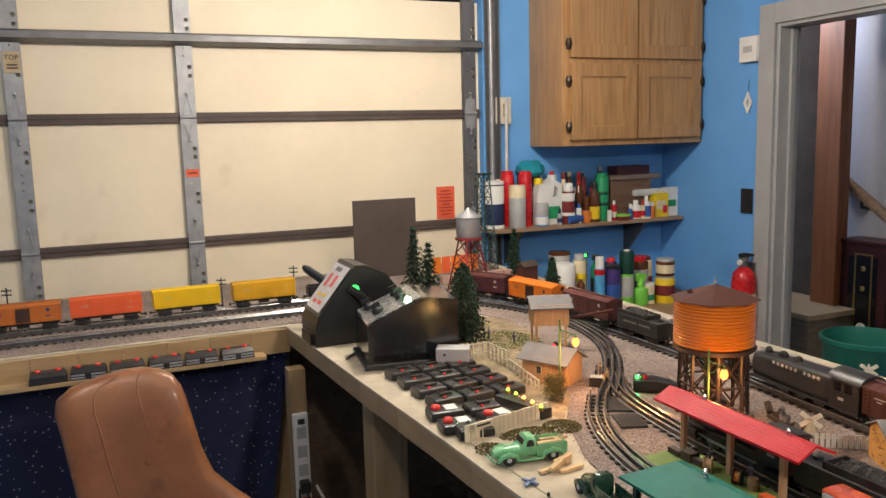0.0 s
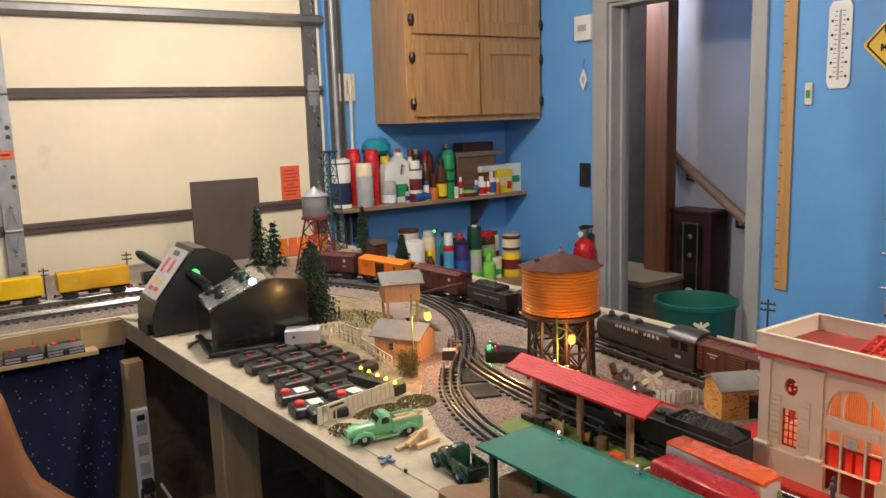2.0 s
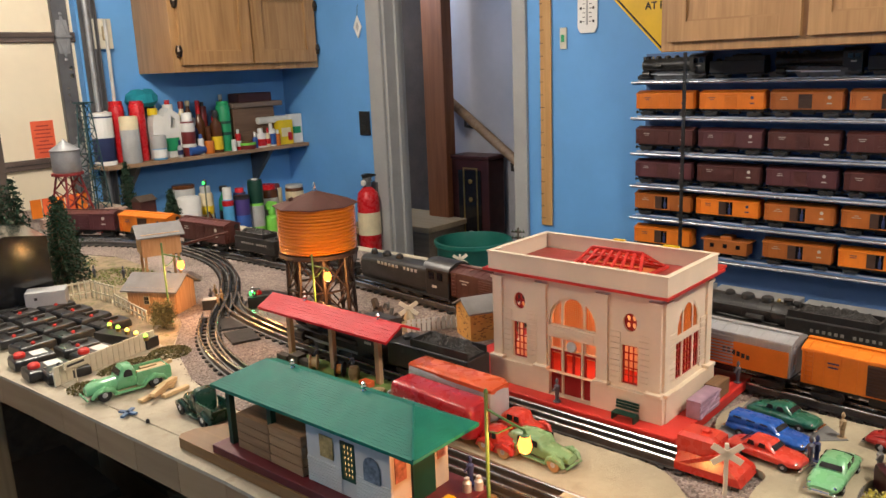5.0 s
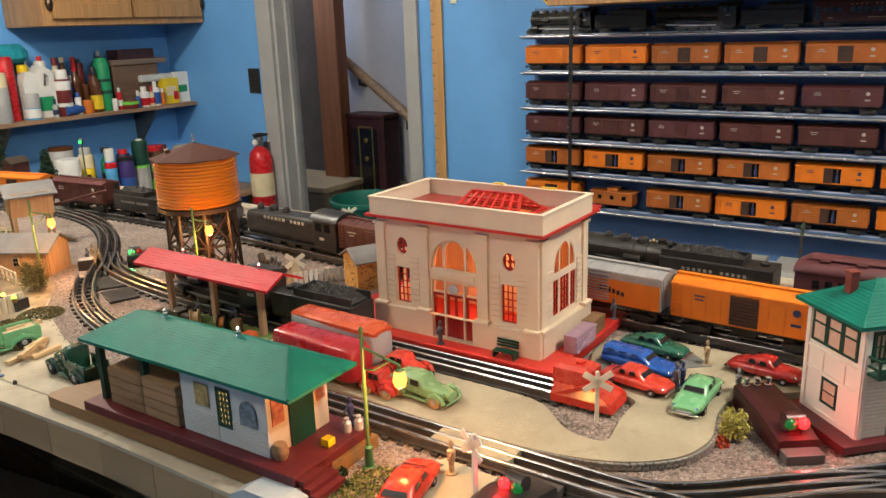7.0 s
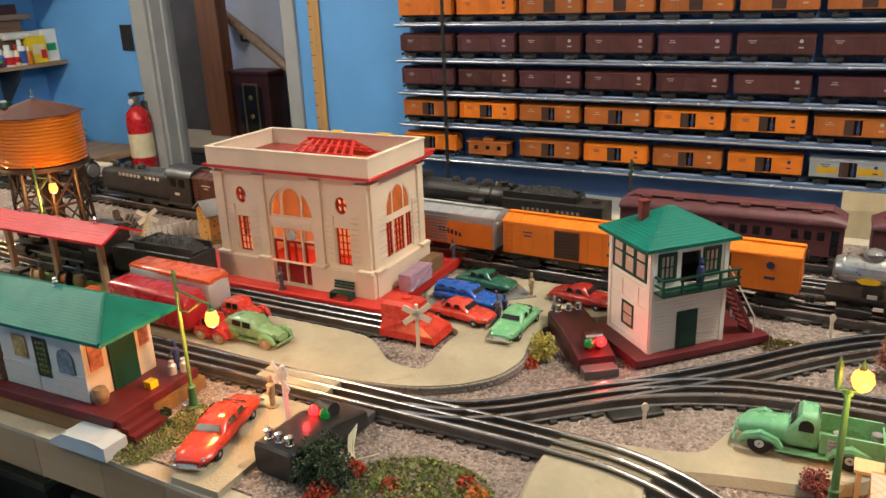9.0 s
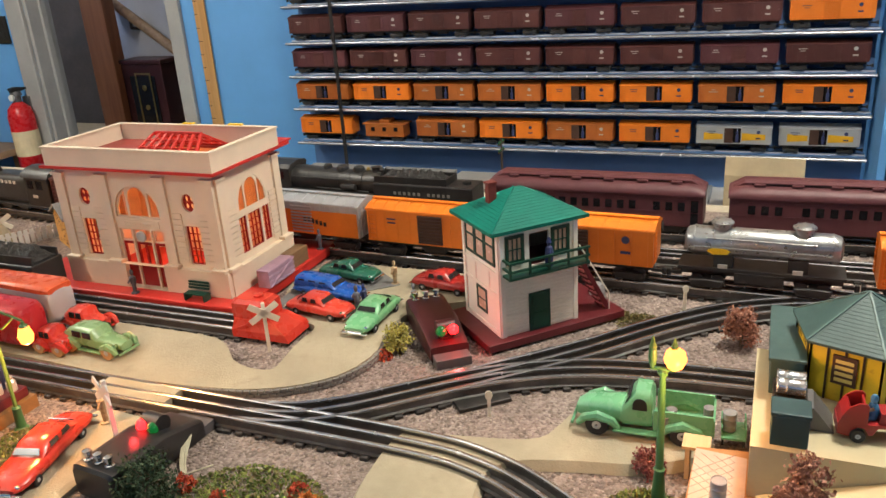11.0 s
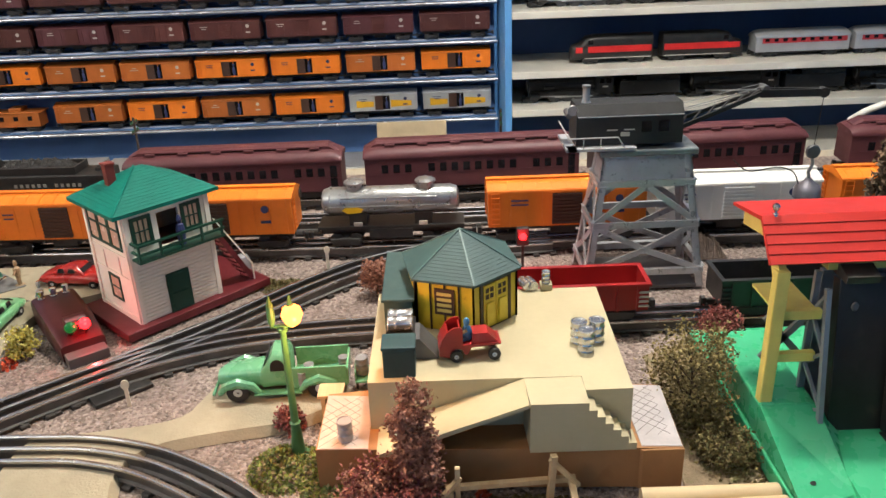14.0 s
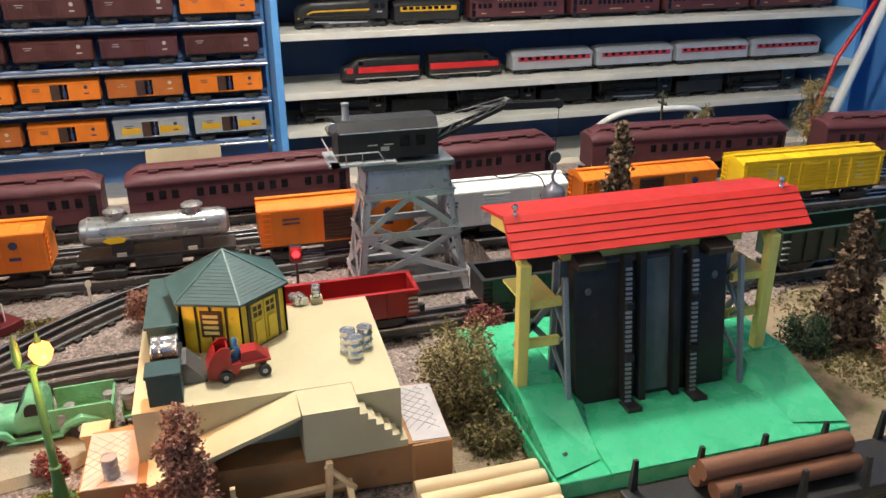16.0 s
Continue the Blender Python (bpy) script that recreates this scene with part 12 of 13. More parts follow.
wheels(bt, (-0.0105, 0.0225), 0.0112, 0.0056, 0.0042, BLACKM)
FIGB = mat("blue_figure", (0.06, 0.19, 0.34), 0.5, 0, 0.2, 80)
dv = part("driver", lathe(B(), [(0.003, 0), (0.0042, 0.006), (0.0045, 0.012), (0.003, 0.016), (0.0018, 0.017), (0.0028, 0.0195), (0.0028, 0.022), (0.0015, 0.024)], 12, 0, 0, 0.012), FIGB, bt, "blue moulded driver", smooth=True)
part("arm", bar(B(), (0, -0.004, 0.026), (-0.009, -0.004, 0.022), 0.002), FIGTAN, dv)
part("leg", bar(bar(B(), (0.001, -0.003, 0.0175), (-0.0035, -0.0035, 0.0178), 0.0028), (-0.0035, -0.0035, 0.0185), (-0.0030, -0.0035, 0.0152), 0.0026), FIGB, dv)
an = thing("station_annex", -0.122, -0.708, PZ, 0, "low dark green platform shed behind the depot", "shed")
part("box", box(B(), -0.055, -0.012, 0.0, 0.05, 0.014, 0.032, bev=0.0008), DGR, an)
part("lid", box(B(), -0.057, -0.014, 0.032, 0.052, 0.016, 0.035, bev=0.0006), DGR, an)
for k in range(2):
    solid("drum", lathe(B(), [(0.0068, 0), (0.0072, 0.001), (0.0066, 0.002), (0.0066, 0.007), (0.0072, 0.008), (0.0066, 0.009), (0.0066, 0.02), (0.0072, 0.021), (0.0068, 0.022)], 16), DRUM, "silver drum lying in a dark rack", "drum", "metal drums", smooth=True, m=pose(-0.196 - k * 0.013, -0.699, PZ + 0.0272, 90))
rk_ = thing("drum_rack", -0.204, -0.71, PZ, 0, "dark green rack holding silver drums", "rack")
part("bed", box(B(), -0.022, -0.013, 0, 0.02, 0.013, 0.02, bev=0.0006), BLACKM, rk_)
part("chute", prism(B(), [(0.0, 0.0), (0.02, 0.0), (0.004, 0.02), (0.0, 0.02)], 0.03, Matrix(((0, 0, 1, -0.022), (-1, 0, 0, -0.013), (0, 1, 0, 0), (0, 0, 0, 1)))), GALV_DARK, rk_)
tb_ = thing("tool_box", -0.243, -0.710, PZ, 0, "dark teal toy box with a hinged lid", "box")
part("body", box(B(), -0.0115, -0.0135, 0, 0.0115, 0.0135, 0.026, bev=0.0008), TEAL, tb_)
part("lid", box(B(), -0.0125, -0.0145, 0.026, 0.0125, 0.0145, 0.0295, bev=0.0008), TEAL, tb_)
pst = thing("wooden_stand", -0.185, -0.639, GR, 0, "small pale wooden stand beside the pickup", "stand")
for y in (-0.007, 0.007):
    part("leg", bx(0, y, 0.016, 0.02, 0.004, 0.032), LUM, pst)
part("top", bx(0, 0, 0.0335, 0.022, 0.024, 0.003), LUM, pst)
# behind the crane
lb_ = thing("coal_bin", 0.235, -1.18, G, 0, "low cream grey toy bin wall behind the crane", "bin")
part("wall", box(B(), -0.004, -0.10, 0, 0.004, 0.10, 0.045, bev=0.001), GREYWALL, lb_)
part("cap", box(B(), -0.006, -0.102, 0.045, 0.006, 0.102, 0.049), GREYWALL, lb_)
for k in range(9):
    part("rib", bx(-0.0048, -0.09 + k * 0.0225, 0.022, 0.0016, 0.003, 0.043), GREYWALL, lb_)
solid("mound", heap(0.06, 0.10, 0, 0.02, 5), mat("brown_coal", (0.06, 0.04, 0.03), 0.85, 0, 0.4, 90, 0.8, 400), "heap of dark brown loose coal", "heap", m=pose(0.19, -1.10, G, 0, 0, 90))
STRAW = mat("pale_wire_sleeve", (0.50, 0.47, 0.33), 0.55)
for k in range(7):
    e = (k - 3) * 0.0011
    solid("wire", tube(B(), spline([(-0.280 + e * 0.4, -0.1460 + e * 1.6, -0.005), (-0.295, -0.1540 + e * 1.3, -0.0105), (-0.312 - abs(e), -0.1645 + e, -0.0165), (-0.327, -0.1735 + e, -0.0222)] + ([(-0.326, -0.180, -0.0222), (-0.308, -0.195, -0.0222)] if k == 2 else []), 0.004), 0.0008, 5), STRAW, "pale straw-coloured wire hanging from the switch machine", "wire", "hanging pale wires")
# hoop and poles by the end wall
solid("white_hoop", tube(B(), spline([(0.80, -1.61, G), (0.76, -1.625, 0.012), (0.75, -1.66, 0.026), (0.75, -1.74, 0.028), (0.755, -1.83, 0.024), (0.765, -1.865, 0.008), (0.80, -1.875, G)], 0.02), 0.007, 10), WHITE, "white plastic tube bent into a hoop", "tube", smooth=True)

# ---- bottle shelf in the corner ----
sh = thing("bottle_shelf", 0, 0, 0, 0, "brown wooden wall shelf crowded with bottles and cans", "shelf")
SZ = 0.118
part("board", box(B(), 0.66, 2.885, SZ - 0.018, 1.766, YA - 0.003, SZ, bev=0.002), SHELFWOOD, sh)
for x in (0.80, 1.52):
    part("bracket", prism(B(), [(YA - 0.003, SZ - 0.018), (YA - 0.003, SZ - 0.19), (YA - 0.012, SZ - 0.19), (2.90, SZ - 0.026), (2.90, SZ - 0.018)], 0.02, at(x, 0, 0) @ MX), GALV_DARK, sh)


def tin(name, x, y, z, r, h, body, label, cap=None, cap_h=0.0, cap_r=0.8, band=None, neck=False, category="can", group="cans and bottles"):
    """A can or bottle: body, cap and one or two label bands."""
    t = thing(name, x, y, z, 0, label, category, group)
    pr = [(r * 0.94, 0), (r, 0.004), (r, h * 0.72), (r * 0.9, h * 0.82), (r * 0.42, h * 0.92), (r * 0.4, h)] if neck else [(r * 0.96, 0), (r, 0.003), (r, h - 0.006), (r * 0.97, h - 0.003), (r * 0.9, h)]
    part("body", lathe(B(), pr, 20), body, t, smooth=True)
    if cap is not None:
        k = r * cap_r
        part("cap", lathe(B(), [(k, h - 0.004), (k, h + cap_h * 0.85), (k * 0.9, h + cap_h)], 18), cap, t, smooth=True)
    for (f0, f1, m_) in band or ():
        part("label", lathe(B(), [(r + 0.0005, h * f0), (r + 0.0008, h * f0 + 0.001), (r + 0.0008, h * f1 - 0.001), (r + 0.0005, h * f1)], 20), m_, t)
    return t


def col(name, c, rough=0.4):
    return mat(name, c, rough, 0, 0.1, 20)


C_RED, C_CREAM, C_GREY, C_BLUE = col("can_red", (0.52, 0.015, 0.02), 0.28), col("cap_cream", (0.72, 0.62, 0.40)), col("can_grey", (0.42, 0.42, 0.41)), col("can_blue", (0.03, 0.10, 0.34))
C_GREEN, C_MAR, C_NAVY, C_OR = col("can_green", (0.02, 0.30, 0.12)), col("can_maroon", (0.16, 0.02, 0.02)), col("can_navy", (0.02, 0.03, 0.09)), col("can_orange", (0.62, 0.17, 0.02))
C_AMB, C_SKY, C_PUR, C_LIME = col("amber_glass", (0.10, 0.035, 0.012), 0.12), col("can_sky", (0.08, 0.34, 0.62)), col("can_purple", (0.05, 0.03, 0.16)), col("lime_plastic", (0.20, 0.62, 0.08), 0.3)
C_YEL = col("can_yellow", (0.78, 0.56, 0.02))
tin("tub", 0.703, 2.975, SZ, 0.046, 0.215, C_NAVY, "navy and white printed plastic tub", WHITE, 0.012, 1.04, [(0.55, 0.95, WHITE), (0.0, 0.08, WHITE)])
tin("spray_can", 0.795, 3.015, SZ, 0.033, 0.25, C_RED, "tall glossy red spray can", C_RED, 0.02, 0.9)
tin("spray_can", 0.800, 2.925, SZ, 0.041, 0.15, C_GREY, "grey spray can with a cream cap", C_CREAM, 0.055, 0.98)
tin("spray_can", 0.872, 2.975, SZ, 0.033, 0.255, C_RED, "tall glossy red spray can beside a jug", C_RED, 0.012, 0.9)
tin("jar", 0.936, 2.93, SZ, 0.033, 0.055, C_SKY, "small blue jar with a grey lid", C_GREY, 0.055, 1.05, [(0.15, 0.85, WHITE)])
jug = thing("plastic_jug", 1.0, 2.985, SZ, 0, "white plastic jug with green label and yellow cap", "jug")
part("body", panel(B(), [(-0.075, 0), (0.065, 0), (0.068, 0.15), (0.055, 0.20), (0.015, 0.225), (-0.02, 0.19), (-0.038, 0.20), (-0.062, 0.20), (-0.075, 0.15)], [[(0.012, 0.135), (0.038, 0.135), (0.042, 0.175), (0.022, 0.19)]], 0.075, at(0, 0.037, 0) @ MY), WHITE, jug)
part("label", box(B(), -0.055, -0.041, 0.03, 0.05, -0.0385, 0.09), C_GREEN, jug, "green printed label")
part("cap", lathe(B(), [(0.022, 0.198), (0.022, 0.228), (0.018, 0.23)], 18, -0.05, 0), C_YEL, jug, "yellow screw cap", smooth=True)
j2 = tin("plastic_jug", 0.985, 3.035, SZ, 0.03, 0.25, WHITE, "white plastic jug standing at the back", C_YEL, 0.03, 0.5, None, True)
bg = B()
random.seed(9)
lathe(bg, [(0.05, 0), (0.075, 0.02), (0.07, 0.05), (0.04, 0.07), (0.012, 0.075)], 14)
for v in bg.verts:
    v.co += Vector((random.uniform(-1, 1), random.uniform(-0.4, 0.4), random.uniform(-1, 1))) * 0.006
solid("cloth_bag", bg, col("teal_cloth", (0.01, 0.24, 0.30), 0.9), "crumpled teal cloth bag behind the bottles", "cloth", m=pose(0.925, 3.02, SZ + 0.24, 0, 0, 0))
solid("carton_box", bx(0.925, 3.033, SZ + 0.12, 0.10, 0.06, 0.24, 0.002), C_NAVY, "dark carton standing behind the jug", "box")
tin("bottle", 1.094, 2.94, SZ, 0.033, 0.16, C_MAR, "maroon can with a white and red label", WHITE, 0.04, 0.75, [(0.7, 0.95, WHITE), (0.25, 0.35, WHITE)])
tin("bottle", 1.118, 3.02, SZ, 0.026, 0.22, C_CREAM, "pale slim bottle with a dark cap", C_MAR, 0.03, 0.5, None, True)
tin("bottle", 1.155, 2.985, SZ, 0.018, 0.14, C_NAVY, "slim navy plastic bottle with grey cap", C_GREY, 0.03, 0.6, None, True)
solid("tube", lathe(B(), [(0.02, 0), (0.022, 0.01), (0.022, 0.075), (0.018, 0.095)], 16), C_BLUE, "blue tube lying on the shelf", "tube", smooth=True, m=pose(1.075, 2.915, SZ + 0.022, 0, 90, 12))
tin("bottle", 1.150, 2.93, SZ, 0.014, 0.075, WHITE, "small white dropper bottle with blue cap", C_BLUE, 0.02, 0.6)
tin("bottle", 1.195, 2.93, SZ, 0.023, 0.06, C_OR, "small orange bottle with dark neck", C_AMB, 0.07, 0.55, None)
tin("bottle", 1.195, 3.0, SZ, 0.026, 0.19, C_AMB, "brown glass bottle with a red cap", C_RED, 0.06, 0.42, None, True)
tin("bottle", 1.247, 2.94, SZ, 0.028, 0.17, C_AMB, "brown bottle with bright yellow label", BLACK, 0.03, 0.5, [(0.08, 0.45, C_YEL)], True)
tin("tall_can", 1.307, 2.96, SZ, 0.034, 0.22, C_GREEN, "tall green can with paler stripes", C_GREEN, 0.02, 0.85, [(0.35, 0.42, DKGREEN), (0.6, 0.66, DKGREEN)])
tin("bottle", 1.316, 2.905, SZ, 0.012, 0.055, WHITE, "tiny white bottle before a green can", None)
tr = thing("tape_roll", 1.405, 2.93, SZ, 0, "brown and green roll of tape with pale side", "tape roll")
part("roll", lathe(B(), [(0.046, 0), (0.048, 0.003), (0.048, 0.03), (0.046, 0.034), (0.024, 0.034), (0.023, 0.02)], 22), C_MAR, tr, smooth=True)
part("band", lathe(B(), [(0.0484, 0.02), (0.0488, 0.021), (0.0488, 0.032), (0.0484, 0.033)], 22), C_LIME, tr)
solid("wooden_box", box(B(), 1.36, 2.955, SZ, 1.61, 3.055, SZ + 0.20, bev=0.004), wood("old_box", (0.10, 0.055, 0.03), (0.17, 0.10, 0.06), "x"), "old brown wooden box behind small bottles", "box")
solid("box_lid", box(B(), 1.355, 2.945, SZ + 0.2, 1.66, 3.06, SZ + 0.225, bev=0.004), wood("grey_lid", (0.14, 0.10, 0.075), (0.22, 0.16, 0.12), "x"), "flat weathered wooden lid on the box", "lid")
solid("crate", bx(1.50, 3.0, SZ + 0.248, 0.2, 0.09, 0.045, 0.004), BROWN, "dark crate on top of the box", "crate")
bt_ = tin("bottle", 1.49, 2.925, SZ, 0.028, 0.07, WHITE, "squat white bottle with a red label", WHITE, 0.025, 0.5, [(0.1, 0.6, C_RED)])
tin("bottle", 1.552, 2.92, SZ, 0.024, 0.085, WHITE, "white bottle with blue label", WHITE, 0.03, 0.4, [(0.1, 0.75, C_BLUE)])
pb = thing("powder_box", 1.645, 2.94, SZ, 0, "bright yellow carton with printed white patch", "box")
part("box", bx(0, 0, 0.062, 0.09, 0.05, 0.124, 0.001), C_YEL, pb)
part("print", box(B(), -0.03, -0.0265, 0.04, 0.03, -0.0252, 0.085), C_CREAM, pb)
part("print", box(B(), 0.01, -0.0275, 0.02, 0.038, -0.0266, 0.06), C_RED, pb)
solid("clear_bag", bx(1.585, 2.955, SZ + 0.13, 0.19, 0.05, 0.035, 0.012), col("cloudy_bag", (0.60, 0.60, 0.56), 0.3), "cloudy plastic packet on the small bottles", "packet")
wb_ = thing("carton", 1.722, 2.945, SZ, 0, "white flat carton with a small green print", "box")
part("box", bx(0, 0, 0.075, 0.085, 0.03, 0.15, 0.001), WHITE, wb_)
part("print", box(B(), -0.025, -0.0165, 0.05, 0.03, -0.0153, 0.085), C_GREEN, wb_)
for i, (x, y, r, h, m_, c_) in enumerate(((0.76, 3.035, 0.026, 0.21, C_NAVY, WHITE), (1.055, 3.03, 0.024, 0.24, WHITE, C_RED), (1.08, 2.99, 0.018, 0.17, C_GREEN, WHITE), (1.165, 3.04, 0.022, 0.23, C_AMB, C_CREAM), (1.235, 3.03, 0.022, 0.22, C_MAR, BLACK), (1.27, 2.995, 0.016, 0.15, C_CREAM, C_RED), (1.345, 3.03, 0.02, 0.25, C_AMB, C_GREY), (1.36, 2.93, 0.014, 0.08, C_RED, WHITE), (1.445, 2.91, 0.013, 0.06, C_BLUE, WHITE), (1.52, 2.905, 0.012, 0.075, C_CREAM, C_RED), (1.585, 2.91, 0.014, 0.06, C_OR, WHITE), (1.03, 2.915, 0.012, 0.06, C_GREY, C_NAVY))):
    tin("bottle", x, y, SZ, r, h, m_, "small assorted bottle with coloured cap on the shelf", c_, 0.02, 0.5, [(0.2, 0.55, c_)] if i % 2 else None, i % 3 != 1)
# workbench in the corner below it, with a lower row
wbn = thing("corner_bench", 0, 0, 0, 0, "dark wooden workbench standing in the corner", "workbench")
WZ = -0.275
part("top", box(B(), 0.84, 2.42, WZ - 0.03, 1.76, 3.06, WZ, bev=0.003), SHELFWOOD, wbn)
for x in (0.88, 1.72):
    for y in (2.46, 3.02):
        part("leg", box(B(), x - 0.03, y - 0.03, FLOOR, x + 0.03, y + 0.03, WZ - 0.03), PINE_Z, wbn)
tin("paper_roll", 0.918, 2.70, WZ, 0.051, 0.24, WHITE, "plain white paper roll standing upright", None, category="paper roll")
tin("tin", 0.955, 2.80, WZ, 0.05, 0.27, C_GREY, "tin with a rusty brown lid", C_AMB, 0.012, 1.02, [(0.3, 0.7, C_CREAM)])
tin("spray_can", 1.028, 2.74, WZ, 0.03, 0.24, C_CREAM, "tan spray can with a yellow band", C_GREY, 0.03, 0.8, [(0.6, 0.75, C_YEL)])
tin("spray_can", 1.115, 2.70, WZ, 0.026, 0.20, C_SKY, "bright blue spray can with white cap", WHITE, 0.055, 0.8, [(0.85, 0.98, C_RED)])
tin("tin", 1.19, 2.70, WZ, 0.037, 0.195, C_PUR, "dark purple tin with black lid", BLACK, 0.012, 1.03, [(0.2, 0.6, C_BLUE)])
gs = tin("spray_bottle", 1.270, 2.70, WZ, 0.034, 0.165, C_LIME, "green spray bottle with pale label", DKGREEN, 0.105, 1.05, [(0.3, 0.9, C_GREY)])
part("nozzle", lathe(B(), [(0.016, 0.262), (0.014, 0.276)], 12), WHITE, gs)
tr2 = tin("trigger_bottle", 1.345, 2.69, WZ, 0.036, 0.10, C_LIME, "lime green trigger spray bottle", C_LIME, 0.03, 0.5, None, True)
part("trigger_head", prism(B(), [(-0.03, 0.12), (0.02, 0.12), (0.03, 0.15), (-0.01, 0.158), (-0.032, 0.14)], 0.02, at(0, 0.01, 0) @ MY), C_LIME, tr2)
tin("jar", 1.405, 2.79, WZ, 0.05, 0.20, C_AMB, "dark glass jar with red lid", C_RED, 0.024, 0.8, [(0.3, 0.8, C_GREY)])
tin("tin", 1.40, 2.70, WZ, 0.03, 0.095, C_CREAM, "small cream tin with green band", WHITE, 0.008, 1.0, [(0.2, 0.5, C_GREEN)])
tin("tin", 1.492, 2.69, WZ, 0.048, 0.125, C_YEL, "bright yellow tin with printed label", C_GREY, 0.004, 0.97, [(0.3, 0.7, C_MAR)])
tin("jar", 1.50, 2.70, WZ + 0.13, 0.045, 0.075, C_AMB, "brown glass jar stacked on a yellow tin", C_GREY, 0.012, 0.95, [(0.2, 0.75, C_CREAM)])
for i, (x, y, r, h, m_, c_) in enumerate(((0.99, 2.67, 0.02, 0.17, C_AMB, C_YEL), (1.07, 2.80, 0.03, 0.22, C_GREY, C_AMB), (1.155, 2.79, 0.026, 0.23, C_GREEN, BLACK), (1.235, 2.78, 0.03, 0.21, C_NAVY, C_RED), (1.315, 2.79, 0.032, 0.22, DKGREEN, C_GREY), (1.455, 2.79, 0.03, 0.20, C_CREAM, C_MAR), (1.555, 2.78, 0.035, 0.17, C_GREY, C_GREY))):
    tin("tin", x, y, WZ, r, h, m_, "assorted workshop tin or bottle on the bench", c_, 0.02, 0.7, [(0.25, 0.6, c_)], i % 2 == 0)
# cord plate on the garage wall
cp = thing("pull_cord", 0, 0, 0, 0, "cream door opener box with a hanging pale cord", "opener")
part("plate", box(B(), 0.757, YA - 0.028, 0.614, 0.838, YA - 0.001, 0.742, bev=0.003), IVORY, cp)
part("cleat", box(B(), 0.79, YA - 0.045, 0.65, 0.81, YA - 0.028, 0.71, bev=0.004), KRAFT, cp)
part("cord", tube(B(), [(0.80, YA - 0.05, 0.74), (0.797, YA - 0.05, 0.40), (0.79, YA - 0.06, 0.13)], 0.008, 8), mat("cord_white", (0.55, 0.54, 0.50), 0.8), cp)

# ---- things on the doorway wall ----
fe = thing("fire_extinguisher", 1.70, 2.385, -0.40, 0, "small red fire extinguisher hanging on the wall", "fire extinguisher")
part("cylinder", lathe(B(), [(0.05, 0), (0.055, 0.008), (0.055, 0.26), (0.048, 0.295), (0.03, 0.315), (0.018, 0.325)], 24), C_RED, fe, smooth=True)
part("valve", lathe(B(), [(0.018, 0.325), (0.018, 0.35), (0.024, 0.352), (0.022, 0.37)], 12), GALV_DARK, fe)
part("handle", prism(B(), [(-0.02, 0.365), (0.05, 0.372), (0.055, 0.38), (0.0, 0.39), (-0.03, 0.385)], 0.02, at(0, 0.01, 0) @ MY), BLACK, fe)
part("gauge", lathe(B(), [(0.014, 0), (0.014, 0.01), (0.01, 0.012)], 14), WHITE, fe, m=pose(-0.02, 0, 0.345, 0, -90))
part("label", lathe(B(), [(0.0555, 0.09), (0.056, 0.091), (0.056, 0.2), (0.0555, 0.201)], 24), C_CREAM, fe)
part("bracket", box(B(), 0.045, -0.02, 0.05, 0.069, 0.02, 0.34), GALV_DARK, fe)
bn = thing("waste_bin", 1.655, 1.69, FLOOR, 0, "dark teal green plastic bin with rolled rim", "bin")
BINM = mat("bin_teal", (0.012, 0.13, 0.10), 0.35, 0, 0.1, 10)
part("body", lathe(B(), [(0.12, 0.0), (0.125, 0.01), (0.158, 0.72), (0.170, 0.735), (0.170, 0.75), (0.160, 0.752), (0.152, 0.72), (0.118, 0.02)], 32), BINM, bn, smooth=True)
th = thing("thermometer", XB - 0.002, 1.19, 0.735, 0, "white wall thermometer with dark scale marks", "thermometer")
part("plate", prism(B(), [(-0.042, -0.13), (-0.03, -0.15), (0.03, -0.15), (0.042, -0.13), (0.042, 0.13), (0.03, 0.15), (-0.03, 0.15), (-0.042, 0.13)], 0.006, at(-0.007, 0, 0) @ MX), WHITE, th)
part("glass_tube", box(B(), -0.011, -0.003, -0.12, -0.007, 0.003, 0.12), C_GREY, th)
for k in range(15):
    for s in (-1, 1):
        part("scale_mark", box(B(), -0.0085, s * 0.014 - 0.005, -0.11 + k * 0.016, -0.0072, s * 0.014 + 0.005, -0.1075 + k * 0.016), INK, th)
        if k % 3 == 0:
            part("scale_number", box(B(), -0.0085, s * 0.027 - 0.004, -0.113 + k * 0.016, -0.0072, s * 0.027 + 0.004, -0.104 + k * 0.016), INK, th)
cg = thing("caution_sign", XB - 0.002, 0.885, 0.725, 0, "yellow diamond caution sign with black lettering", "sign")
SIGN = mat("sign_yellow", (0.78, 0.48, 0.01), 0.35, 0, 0.06, 12)
dm = lambda r, c: [(r - c, -c), (r - c * 0.3, -c * 0.3), (r - c * 0.3, c * 0.3), (r - c, c), (c, r - c), (c * 0.3, r - c * 0.3), (-c * 0.3, r - c * 0.3), (-c, r - c), (-(r - c), c), (-(r - c * 0.3), c * 0.3), (-(r - c * 0.3), -c * 0.3), (-(r - c), -c), (-c, -(r - c)), (-c * 0.3, -(r - c * 0.3)), (c * 0.3, -(r - c * 0.3)), (c, -(r - c))]
part("plate", prism(B(), dm(0.225, 0.02), 0.003, at(-0.004, 0, 0) @ MX), SIGN, cg)
part("border", panel(B(), dm(0.215, 0.02), [dm(0.206, 0.019)], 0.0008, at(-0.0048, 0, 0) @ MX), INK, cg)
